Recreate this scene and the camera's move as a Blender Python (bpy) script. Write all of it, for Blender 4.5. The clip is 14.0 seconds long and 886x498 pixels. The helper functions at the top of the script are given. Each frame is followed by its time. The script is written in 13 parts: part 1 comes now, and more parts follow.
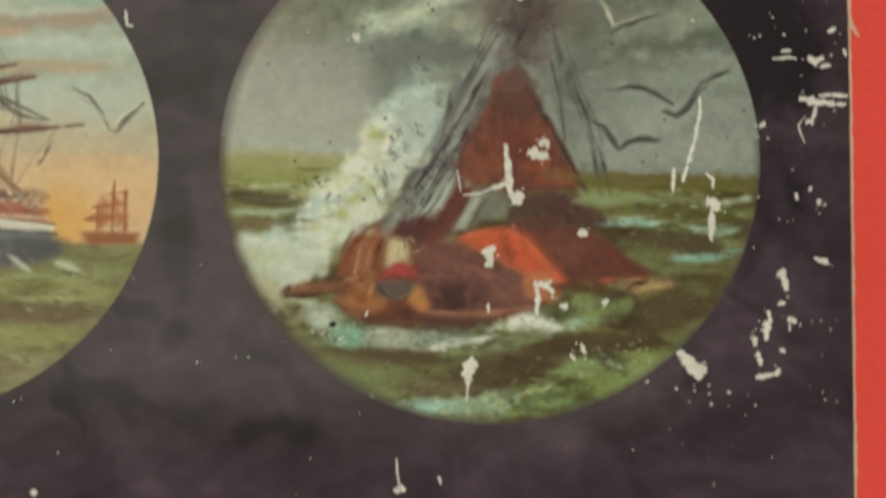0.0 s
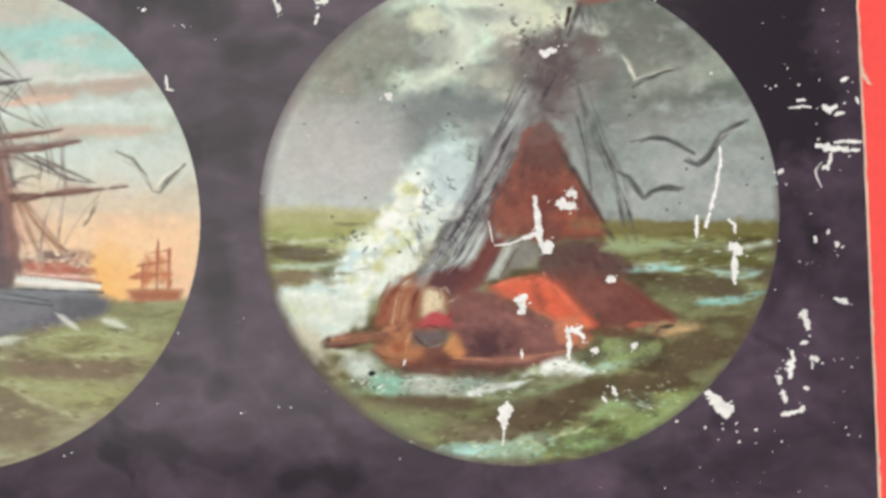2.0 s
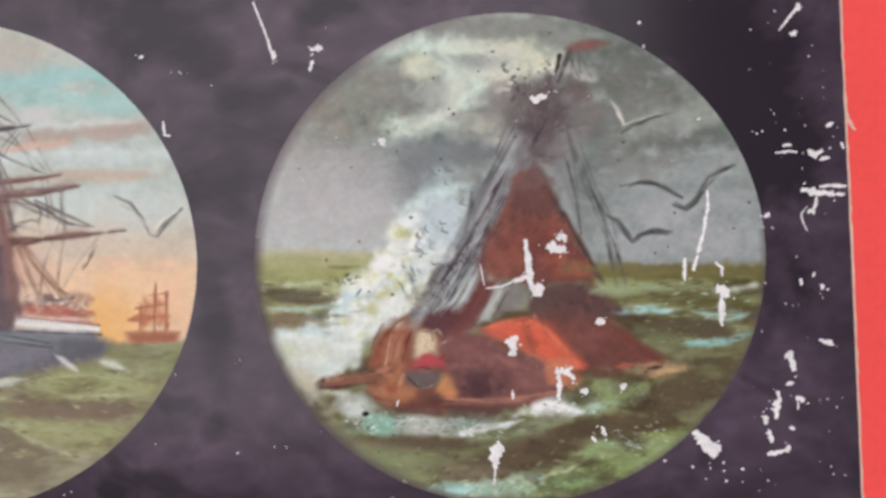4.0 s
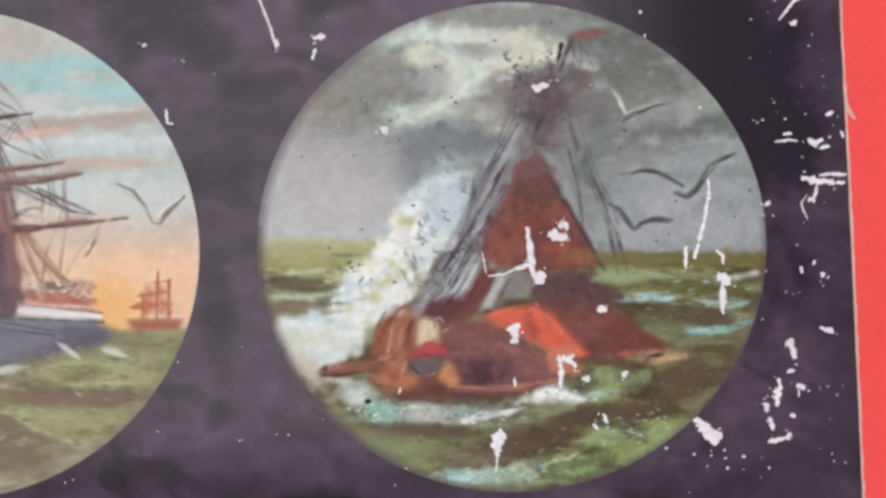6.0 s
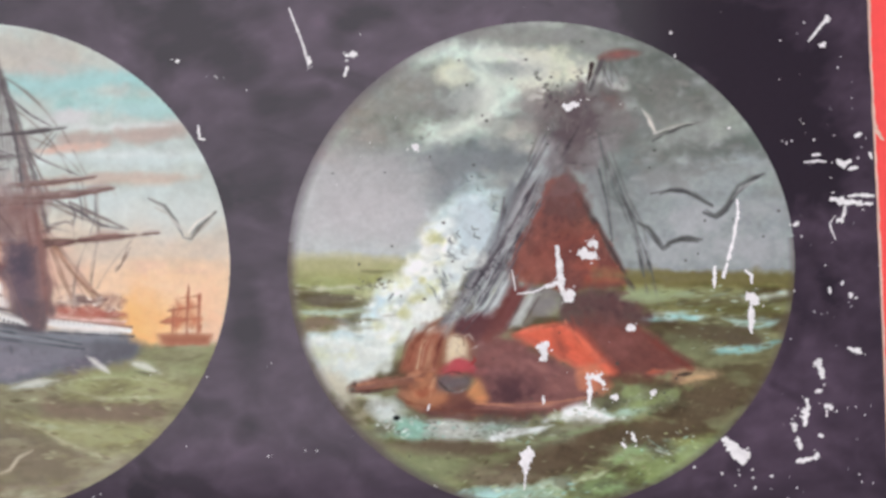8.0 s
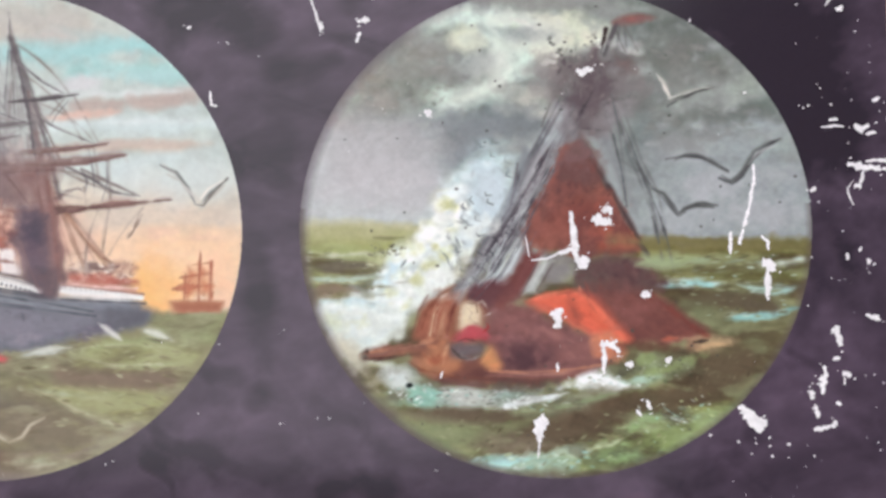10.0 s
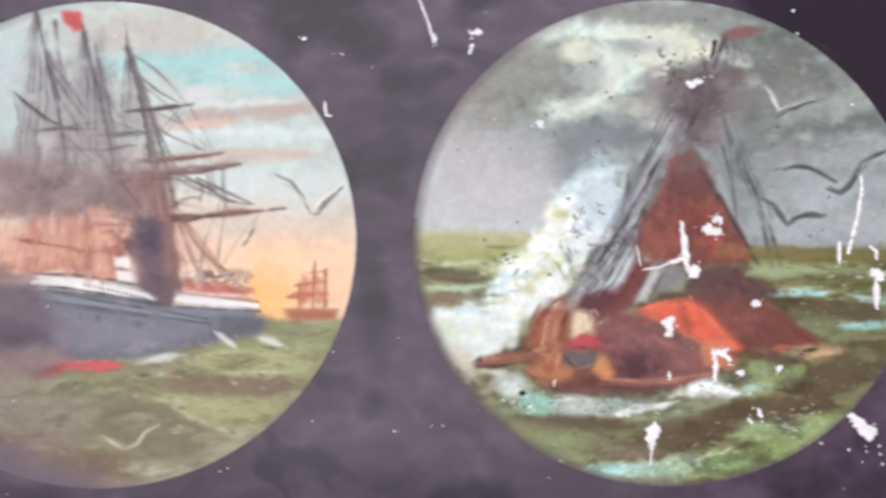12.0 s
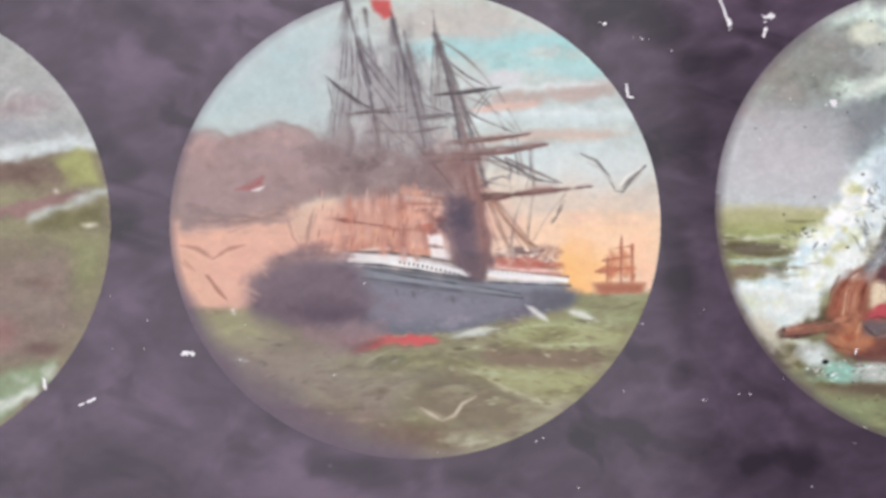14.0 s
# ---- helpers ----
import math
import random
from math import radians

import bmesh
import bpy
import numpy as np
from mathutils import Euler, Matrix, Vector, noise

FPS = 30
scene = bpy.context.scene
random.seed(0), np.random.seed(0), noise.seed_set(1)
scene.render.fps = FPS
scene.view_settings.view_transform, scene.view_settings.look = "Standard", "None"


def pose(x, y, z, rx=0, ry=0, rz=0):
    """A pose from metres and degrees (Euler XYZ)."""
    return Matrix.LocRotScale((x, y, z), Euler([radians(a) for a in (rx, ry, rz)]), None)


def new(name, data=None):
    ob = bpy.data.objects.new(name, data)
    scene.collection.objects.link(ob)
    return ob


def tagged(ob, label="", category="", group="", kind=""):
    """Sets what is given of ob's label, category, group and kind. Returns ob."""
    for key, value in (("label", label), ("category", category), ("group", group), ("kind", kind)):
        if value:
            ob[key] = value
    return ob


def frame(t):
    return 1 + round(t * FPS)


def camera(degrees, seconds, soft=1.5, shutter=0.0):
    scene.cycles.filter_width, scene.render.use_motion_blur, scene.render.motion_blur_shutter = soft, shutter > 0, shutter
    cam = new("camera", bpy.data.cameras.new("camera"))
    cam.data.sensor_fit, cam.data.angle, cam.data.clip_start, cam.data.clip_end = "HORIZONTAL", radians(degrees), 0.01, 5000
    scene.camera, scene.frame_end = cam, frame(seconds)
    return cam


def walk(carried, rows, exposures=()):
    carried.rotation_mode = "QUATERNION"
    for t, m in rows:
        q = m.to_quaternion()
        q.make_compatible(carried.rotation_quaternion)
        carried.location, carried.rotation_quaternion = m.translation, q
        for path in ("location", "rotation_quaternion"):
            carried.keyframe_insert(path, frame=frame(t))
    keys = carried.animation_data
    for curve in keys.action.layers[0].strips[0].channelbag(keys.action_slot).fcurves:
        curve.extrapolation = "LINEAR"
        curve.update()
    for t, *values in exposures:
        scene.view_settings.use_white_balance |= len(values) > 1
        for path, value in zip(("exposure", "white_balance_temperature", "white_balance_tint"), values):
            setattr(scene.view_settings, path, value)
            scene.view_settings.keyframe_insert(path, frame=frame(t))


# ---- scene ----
FOV = 40.7
cam = camera(FOV, 14.0, soft=3.0, shutter=0.5)
# seconds, eye in metres, turn in degrees; the camera hangs over the slide and looks down
PATH = [
    (0.0, 0.07037, -0.00940, 0.14960, -0.52, 0.30, 0.30),
    (0.2, 0.06997, -0.01263, 0.15088, -0.55, 0.12, 0.17),
    (0.4, 0.07169, -0.01179, 0.15259, -0.38, 0.25, 0.14),
    (0.5, 0.07114, -0.00822, 0.15359, -0.32, 0.05, -0.05),
    (0.7, 0.06961, -0.00122, 0.15406, 0.08, 0.38, 0.14),
    (0.9, 0.06563, -0.00305, 0.15314, 0.45, 0.22, -0.02),
    (1.0, 0.06093, -0.00759, 0.15256, 0.75, -0.10, -0.24),
    (1.5, 0.06242, -0.00827, 0.15430, 0.76, -0.10, -0.74),
    (2.0, 0.06489, -0.00588, 0.15517, 0.58, -0.15, -1.05),
    (2.5, 0.06773, -0.00552, 0.15637, 0.66, -0.18, -1.08),
    (3.0, 0.06688, -0.00026, 0.15719, 0.27, -0.17, -1.19),
    (3.2, 0.06723, 0.00134, 0.15741, 0.39, -0.08, -1.16),
    (5.5, 0.06312, -0.00298, 0.15848, 0.47, -0.42, -1.06),
    (6.0, 0.06464, -0.00273, 0.15847, 0.89, -0.52, -1.06),
    (6.5, 0.06570, -0.00660, 0.15825, 1.20, -0.28, -1.10),
    (7.0, 0.06526, -0.00480, 0.15901, 1.05, -0.38, -0.90),
    (7.5, 0.06305, -0.00562, 0.15910, 1.47, -0.59, -0.75),
    (8.0, 0.06038, -0.00278, 0.15898, 1.75, -0.63, -0.57),
    (8.2, 0.06006, -0.00415, 0.15817, 1.77, -0.63, -0.63),
    (10.3, 0.06096, -0.00805, 0.15765, 2.20, 0.25, -0.63),
    (10.5, 0.06009, -0.00835, 0.15827, 2.43, 0.24, -0.65),
    (11.0, 0.05680, -0.01138, 0.15839, 3.05, -0.14, -0.49),
    (11.5, 0.05319, -0.00794, 0.15877, 2.75, -0.22, -0.56),
    (12.0, 0.04487, -0.01028, 0.15913, 3.32, -0.18, -0.49),
    (12.5, 0.02996, -0.01068, 0.16095, 3.65, -0.46, -0.79),
    (13.0, 0.01511, -0.01491, 0.16104, 3.74, -0.58, -0.77),
    (13.5, 0.00693, -0.01722, 0.16353, 4.60, -0.70, -1.09),
    (14.0, 0.00122, -0.01784, 0.16384, 4.93, -0.76, -1.16),
]
TOP = 0.003  # upper face of the glass over the table
walk(cam, [(t, pose(x, y, z + TOP, rx, ry, rz)) for t, x, y, z, rx, ry, rz in PATH],
     exposures=[(0.0, -0.58, 8300, -17), (0.4, -0.36, 8100, -13), (0.7, -0.3, 8000, -12), (1.0, -0.08, 7400, -12), (1.5, 0.12, 6900, -8), (2.2, 0.1, 6700, -2),
                (3.0, -0.2, 6600, 4), (5.3, 0.0, 6350, 7), (5.7, -0.02, 6350, 7), (6.4, -0.1, 6300, 8), (8.0, 0.03, 6250, 6), (10.5, 0.2, 6200, 6), (12.0, 0.3, 6170, 7), (12.6, 0.26, 6150, 7), (13.2, 0.27, 6150, 7), (14.0, 0.17, 6150, 8)])

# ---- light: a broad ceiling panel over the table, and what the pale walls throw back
world = bpy.data.worlds.new("outside")
scene.world = world
world.use_nodes = True
world.node_tree.nodes["Background"].inputs["Strength"].default_value = 0.1
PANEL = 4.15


# ---- materials
def shader(name, color, rough=0.5, spec=0.5, grain=0.0, scale=400.0, bump=0.0, emit=0.0, metal=0.0):
    """A principled material with two scales of colour variation and a fine relief."""
    m = bpy.data.materials.new(name)
    m.use_nodes = True
    n, l = m.node_tree.nodes, m.node_tree.links
    b = n["Principled BSDF"]
    b.inputs["Base Color"].default_value = (*color, 1)
    b.inputs["Roughness"].default_value = rough
    b.inputs["Specular IOR Level"].default_value = spec
    b.inputs["Metallic"].default_value = metal
    if emit:
        b.inputs["Emission Color"].default_value = (*color, 1)
        b.inputs["Emission Strength"].default_value = emit
    co = n.new("ShaderNodeTexCoord")
    if grain:
        fine, broad = n.new("ShaderNodeTexNoise"), n.new("ShaderNodeTexNoise")
        fine.inputs["Scale"].default_value, fine.inputs["Detail"].default_value = scale, 6
        broad.inputs["Scale"].default_value, broad.inputs["Detail"].default_value = scale / 14, 4
        both = n.new("ShaderNodeMath")
        both.operation = "ADD"
        for k, t in enumerate((fine, broad)):
            l.new(co.outputs["Object"], t.inputs["Vector"])
            l.new(t.outputs["Fac"], both.inputs[k])
        span = n.new("ShaderNodeMapRange")
        span.inputs["From Min"].default_value, span.inputs["From Max"].default_value = 0.6, 1.4
        span.inputs["To Min"].default_value, span.inputs["To Max"].default_value = 1 - grain, 1 + grain
        l.new(both.outputs[0], span.inputs["Value"])
        mul = n.new("ShaderNodeMix")
        mul.data_type, mul.blend_type = "RGBA", "MULTIPLY"
        mul.inputs["Factor"].default_value = 1
        mul.inputs["A"].default_value = (*color, 1)
        l.new(span.outputs[0], mul.inputs["B"])
        l.new(mul.outputs["Result"], b.inputs["Base Color"])
        if bump:
            bp = n.new("ShaderNodeBump")
            bp.inputs["Strength"].default_value, bp.inputs["Distance"].default_value = bump, 0.0002
            l.new(fine.outputs["Fac"], bp.inputs["Height"])
            l.new(bp.outputs[0], b.inputs["Normal"])
    return m


def paint_material(name, rough, spec, scale):
    """Pigment laid by brush: the colour of each spot is kept on the mesh, with grain and fine relief over it."""
    m = shader(name, (0.5, 0.5, 0.5), rough, spec)
    n, l = m.node_tree.nodes, m.node_tree.links
    b = n["Principled BSDF"]
    at = n.new("ShaderNodeAttribute")
    at.attribute_name = "pigment"
    co, fine = n.new("ShaderNodeTexCoord"), n.new("ShaderNodeTexNoise")
    fine.inputs["Scale"].default_value, fine.inputs["Detail"].default_value = scale, 3
    l.new(co.outputs["Object"], fine.inputs["Vector"])
    span = n.new("ShaderNodeMapRange")
    span.inputs["From Min"].default_value, span.inputs["From Max"].default_value = 0.3, 0.7
    span.inputs["To Min"].default_value, span.inputs["To Max"].default_value = 0.98, 1.02
    l.new(fine.outputs["Fac"], span.inputs["Value"])
    mul = n.new("ShaderNodeMix")
    mul.data_type, mul.blend_type = "RGBA", "MULTIPLY"
    mul.inputs["Factor"].default_value = 1
    l.new(at.outputs["Color"], mul.inputs["A"])
    l.new(span.outputs[0], mul.inputs["B"])
    l.new(mul.outputs["Result"], b.inputs["Base Color"])
    bp = n.new("ShaderNodeBump")
    bp.inputs["Strength"].default_value, bp.inputs["Distance"].default_value = 0.15, 0.00005
    l.new(fine.outputs["Fac"], bp.inputs["Height"])
    l.new(bp.outputs[0], b.inputs["Normal"])
    return m


PAINT = paint_material("picture_paint", 0.35, 0.03, 1500)
BLACK = paint_material("black_varnish", 0.13, 0.16, 1500)
RED = shader("red_paper", (0.97, 0.094, 0.09), 0.7, 0.25, 0.07, 900, 0.3)
TORN = shader("torn_paper_edge", (0.72, 0.50, 0.42), 0.9, 0.1, 0.25, 1500, 0.3)
BARE = shader("bare_glass_over_white", (0.88, 0.86, 0.88), 0.5, 0.4, 0.2, 1200, 0.3)
SPECK = shader("thin_varnish_speck", (0.33, 0.31, 0.34), 0.5, 0.3, 0.2, 1200, 0.2)
GLASS = shader("glass", (0.9, 0.95, 0.93), 0.05, 0.5)
GLASS.node_tree.nodes["Principled BSDF"].inputs["Transmission Weight"].default_value = 1.0
WALL = shader("wall_plaster", (0.74, 0.70, 0.72), 0.9, 0.2, 0.04, 30, 0.1)
WOOD = shader("table_wood", (0.34, 0.22, 0.13), 0.45, 0.4, 0.3, 25, 0.1)
BOARDS = shader("floor_boards", (0.28, 0.19, 0.12), 0.5, 0.4, 0.3, 12, 0.1)
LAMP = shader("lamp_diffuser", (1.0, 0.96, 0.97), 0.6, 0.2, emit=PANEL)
METAL = shader("white_metal", (0.8, 0.8, 0.8), 0.4, 0.5)


# ---- mesh helpers
def part(name, bm, material, parent=None, label=""):
    """Link a bmesh as one mesh object under its thing."""
    me = bpy.data.meshes.new(name)
    bm.to_mesh(me)
    bm.free()
    me.materials.append(material)
    ob = new(name, me)
    ob.parent = parent
    return tagged(ob, label)


def box(x0, x1, y0, y1, z0, z1, bevel=0.0):
    bm = bmesh.new()
    bmesh.ops.create_cube(bm, size=1)
    for v in bm.verts:
        v.co = (x0 + (v.co.x + 0.5) * (x1 - x0), y0 + (v.co.y + 0.5) * (y1 - y0), z0 + (v.co.z + 0.5) * (z1 - z0))
    if bevel:
        bmesh.ops.bevel(bm, geom=bm.edges[:], offset=bevel, segments=2, affect="EDGES")
    return bm


def merge(*bms):
    out = bmesh.new()
    for b in bms:
        me = bpy.data.meshes.new("tmp")
        b.to_mesh(me)
        b.free()
        out.from_mesh(me)
        bpy.data.meshes.remove(me)
    return out


# ---- the room that closes the place
FL = -0.75
tagged(part("floor", box(-2, 2, -2, 2, FL - 0.1, FL), BOARDS), "brown floor boards of the room", "floor", kind="structure")
tagged(part("ceiling", box(-2.1, 2.1, -2.1, 2.1, 1.75, 1.85), WALL), "plain off-white plaster ceiling", "ceiling", kind="structure")
for nm, b in (("wall_north", (-2.1, 2.1, 2, 2.1)), ("wall_south", (-2.1, 2.1, -2.1, -2)), ("wall_east", (2, 2.1, -2, 2)), ("wall_west", (-2.1, -2, -2, 2))):
    tagged(part(nm, box(b[0], b[1], b[2], b[3], FL - 0.1, 1.75), WALL), "plain off-white plaster wall", "wall", kind="structure")
table = tagged(new("table"), "plain brown wooden table under the lantern slide", "table")
part("tabletop", box(-0.7, 0.7, -0.4, 0.4, -0.03, 0, 0.003), WOOD, table)
for sx in (-1, 1):
    for sy in (-1, 1):
        part("leg", box(sx * 0.64 - 0.03, sx * 0.64 + 0.03, sy * 0.34 - 0.03, sy * 0.34 + 0.03, FL, -0.03, 0.004), WOOD, table)
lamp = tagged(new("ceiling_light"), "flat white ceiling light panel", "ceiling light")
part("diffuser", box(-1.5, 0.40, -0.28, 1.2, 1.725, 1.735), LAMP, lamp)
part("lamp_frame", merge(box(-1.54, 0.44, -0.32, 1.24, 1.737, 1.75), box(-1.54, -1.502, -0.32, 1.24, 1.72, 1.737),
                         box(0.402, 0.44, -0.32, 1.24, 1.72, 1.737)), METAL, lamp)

# ---- the lantern slide
X0, X1, Y0, Y1 = -0.130, 0.130, -0.0508, 0.0508
slide = tagged(new("lantern_slide"), "black glass lantern slide with painted roundels and red paper binding", "lantern slide")
tagged(part("paper_sheet", box(X0 - 0.0, X1, Y0, Y1, 0.0001, 0.0003), shader("white_paper", (0.8, 0.8, 0.8), 0.9, 0.1, 0.03, 500, 0.1), slide), "white backing paper")
part("glass_plate", box(X0, X1, Y0, Y1, 0.0004, TOP - 0.0002, 0.0003), GLASS, slide, "clear glass plate")

# ---- brush work: pigment is laid spot by spot on a fine grid
LIN = lambda c: np.where(np.array(c) / 255 <= 0.04045, np.array(c) / 255 / 12.92, ((np.array(c) / 255 + 0.055) / 1.055) ** 2.4)


def lattice(x, y, seed):
    """Smooth value noise in -1..1."""
    rng = np.random.RandomState(seed)
    tab = rng.rand(64, 64) * 2 - 1
    xi, yi = np.floor(x).astype(int), np.floor(y).astype(int)
    fx, fy = x - xi, y - yi
    fx, fy = fx * fx * (3 - 2 * fx), fy * fy * (3 - 2 * fy)
    a, b = tab[yi % 64, xi % 64], tab[yi % 64, (xi + 1) % 64]
    c, d = tab[(yi + 1) % 64, xi % 64], tab[(yi + 1) % 64, (xi + 1) % 64]
    return (a * (1 - fx) + b * fx) * (1 - fy) + (c * (1 - fx) + d * fx) * fy


def fbm(x, y, seed, octaves=4):
    s, amp, tot = 0, 1.0, 0
    for k in range(octaves):
        s, tot = s + amp * lattice(x * 2 ** k + 7.3 * k, y * 2 ** k + 3.1 * k, seed + k), tot + amp
        amp *= 0.55
    return s / tot * 1.6


STEP = 1 / 440  # unit of brush widths, in radii of a roundel


class Canvas:
    """A round picture: colours in display values, and the name of what is painted at each spot."""

    def __init__(self, n, seed):
        self.n, self.seed = n, seed
        a = np.linspace(-1.01, 1.01, n)
        self.u, self.v = np.meshgrid(a, a)
        self.c = np.zeros((n, n, 3))
        self.k = np.zeros((n, n), int)
        self.names = [""]
        self.rng = np.random.RandomState(seed)
        self.wob = [fbm(self.u * s, self.v * s, seed + 50 + s, 3) for s in (6, 14, 40)]

    def crop(self, x0, x1, y0, y1):
        f = lambda q: int((q + 1.01) / 2.02 * (self.n - 1))
        return slice(max(f(y0), 0), max(min(f(y1) + 2, self.n), 0)), slice(max(f(x0), 0), max(min(f(x1) + 2, self.n), 0))

    def lay(self, box, a, col, name=""):
        a = np.clip(a, 0, 1)[..., None]
        self.c[box] = self.c[box] * (1 - a) + np.array(col) * a
        if name:
            if name not in self.names:
                self.names.append(name)
            self.k[box] = np.where(a[..., 0] > 0.45, self.names.index(name), self.k[box])

    def ground(self, mask, col, amt=1.0, name=""):
        self.lay((slice(None), slice(None)), mask * amt, col, name)

    def rough(self, box, amt):
        return (self.wob[0][box] * 0.5 + self.wob[1][box] * 0.6 + self.wob[2][box] * 0.35) * amt

    def blob(self, p, rx, ry, col, amt=1.0, turn=0.0, soft=0.5, wob=0.3, name=""):
        """Dabs of one colour, each a soft ellipse with an uneven rim."""
        for cx, cy in p:
            rx_, ry_ = rx * STEP, ry * STEP
            r = max(rx_, ry_) * 1.6
            b = self.crop(cx - r, cx + r, cy - r, cy + r)
            x, y = self.u[b] - cx, self.v[b] - cy
            c, s = math.cos(radians(turn)), math.sin(radians(turn))
            d = np.hypot((x * c + y * s) / rx_, (y * c - x * s) / ry_) + self.rough(b, wob)
            self.lay(b, (1 + soft / 2 - d) / max(soft, 0.02) * amt if soft < 1 else np.clip(1.25 - d, 0, 1) ** 1.2 * amt, col, name)

    def dist(self, b, p):
        """Distance to a line of points, and how far along it lies, 0..1."""
        best, along = np.full(self.u[b].shape, 9.0), np.zeros(self.u[b].shape)
        for i in range(len(p) - 1):
            (ax, ay), (bx, by) = p[i], p[i + 1]
            dx, dy = bx - ax, by - ay
            h = np.clip(((self.u[b] - ax) * dx + (self.v[b] - ay) * dy) / (dx * dx + dy * dy + 1e-9), 0, 1)
            d = np.hypot(self.u[b] - ax - h * dx, self.v[b] - ay - h * dy)
            along = np.where(d < best, (i + h) / (len(p) - 1), along)
            best = np.minimum(best, d)
        return best, along

    def line(self, p, w, col, amt=1.0, taper=0.0, soft=1.2, wob=0.25, name="", bow=0.0):
        """A brush or pen stroke through points; taper 1 thins to the end, -1 from the start, 2 at both."""
        if bow and len(p) == 2:
            (ax, ay), (bx, by) = p
            nx, ny = ay - by, bx - ax
            p = [(ax + (bx - ax) * t + nx * bow * 4 * t * (1 - t), ay + (by - ay) * t + ny * bow * 4 * t * (1 - t)) for t in (0, .2, .4, .6, .8, 1)]
        w_ = w * STEP / 2
        m = w_ * 2 + 0.02
        xs, ys = [q[0] for q in p], [q[1] for q in p]
        b = self.crop(min(xs) - m, max(xs) + m, min(ys) - m, max(ys) + m)
        d, t = self.dist(b, p)
        k = {0: 1, 1: 1 - 0.8 * t, -1: 0.2 + 0.8 * t, 2: 0.25 + 0.75 * np.sin(np.pi * np.clip(t, 0, 1))}[int(taper)]
        d = d + self.rough(b, wob * w_) + self.wob[1][b] * 0.0015
        self.lay(b, ((w_ * k - d) / (soft * STEP) + 0.5) * amt, col, name)

    def shape(self, p, col, amt=1.0, soft=3.0, wob=2.0, name=""):
        """A filled outline with soft, slightly wavering edges."""
        xs, ys = [q[0] for q in p], [q[1] for q in p]
        m = (soft + wob * 2) * STEP
        b = self.crop(min(xs) - m, max(xs) + m, min(ys) - m, max(ys) + m)
        d, _ = self.dist(b, p + p[:1])
        x, y, inside = self.u[b], self.v[b], np.zeros(self.u[b].shape, bool)
        for i in range(len(p)):
            (ax, ay), (bx, by) = p[i - 1], p[i]
            if ay != by:
                inside ^= ((ay > y) != (by > y)) & (x < (bx - ax) * (y - ay) / (by - ay) + ax)
        d = np.where(inside, -d, d) + self.rough(b, wob * STEP)
        self.lay(b, (0.5 - d / (soft * STEP)) * amt, col, name)

    def net(self, apex, foot, ends, count, w, col, amt, name=""):
        """Shrouds that run from a masthead to a row of feet, with a few ratlines across."""
        (fx, fy), (gx_, gy_) = foot
        for i in range(count):
            t = i / max(count - 1, 1)
            self.line([apex, (fx + (gx_ - fx) * t, fy + (gy_ - fy) * t)], w * self.rng.uniform(0.7, 1.2), col, amt * self.rng.uniform(0.6, 1.0), soft=2.4, wob=0.6, name=name)
        for q in range(ends):
            t = 0.35 + 0.6 * (q + self.rng.rand() * 0.4) / max(ends, 1)
            self.line([(apex[0] + (fx - apex[0]) * t, apex[1] + (fy - apex[1]) * t), (apex[0] + (gx_ - apex[0]) * t, apex[1] + (gy_ - apex[1]) * t)], w * 0.7, col, amt * 0.5, soft=2.2)

    def dabs(self, p, count, length, width, cols, amt=0.6, turn=0.0, spread=25, name=""):
        """Many short strokes strewn inside an outline."""
        xs, ys = [q[0] for q in p], [q[1] for q in p]
        done = 0
        for _ in range(count * 6):
            x, y = self.rng.uniform(min(xs), max(xs)), self.rng.uniform(min(ys), max(ys))
            inside = False
            for i in range(len(p)):
                (ax, ay), (bx, by) = p[i - 1], p[i]
                if (ay > y) != (by > y) and x < (bx - ax) * (y - ay) / (by - ay) + ax:
                    inside = not inside
            if not inside:
                continue
            a = radians(turn + self.rng.uniform(-spread, spread))
            h = length * STEP * self.rng.uniform(0.4, 1.0) / 2
            self.line([(x - h * math.cos(a), y - h * math.sin(a)), (x + h * math.cos(a), y + h * math.sin(a))], width * self.rng.uniform(0.5, 1.2),
                      cols[self.rng.randint(len(cols))], amt * self.rng.uniform(0.5, 1.0), taper=2, soft=max(2.0, width * 0.5), wob=0.5, name=name)
            done += 1
            if done >= count:
                break

    def flow(self, mask, cols, sx, sy, seed, amt=0.6, skew=0.0, sharp=2.0):
        """Streaks of colours that follow drawn-out noise."""
        for i, col in enumerate(cols):
            f = fbm(self.u * sx + self.v * skew, self.v * sy, seed + 11 * i, 5)
            self.lay((slice(None), slice(None)), mask * np.clip(f * sharp, 0, 1) * amt, col)

    def weather(self, shift, mottle, blur=1):
        """Brush drag and pigment mottling: edges waver at three scales, tones vary."""
        n = self.n
        u, v, s = self.u, self.v, self.seed
        dx = fbm(u * 9, v * 9, s + 900, 3) * 0.5 + fbm(u * 30, v * 30, s + 910, 3) * 0.6 + fbm(u * 90, v * 90, s + 920, 2) * 0.15
        dy = fbm(u * 9, v * 9, s + 930, 3) * 0.5 + fbm(u * 30, v * 30, s + 940, 3) * 0.6 + fbm(u * 90, v * 90, s + 950, 2) * 0.15
        j, i = np.meshgrid(np.arange(n), np.arange(n))
        fi, fj = np.clip(i + dy * shift * n / 880, 0, n - 1.01), np.clip(j + dx * shift * n / 880, 0, n - 1.01)
        i0, j0 = fi.astype(int), fj.astype(int)
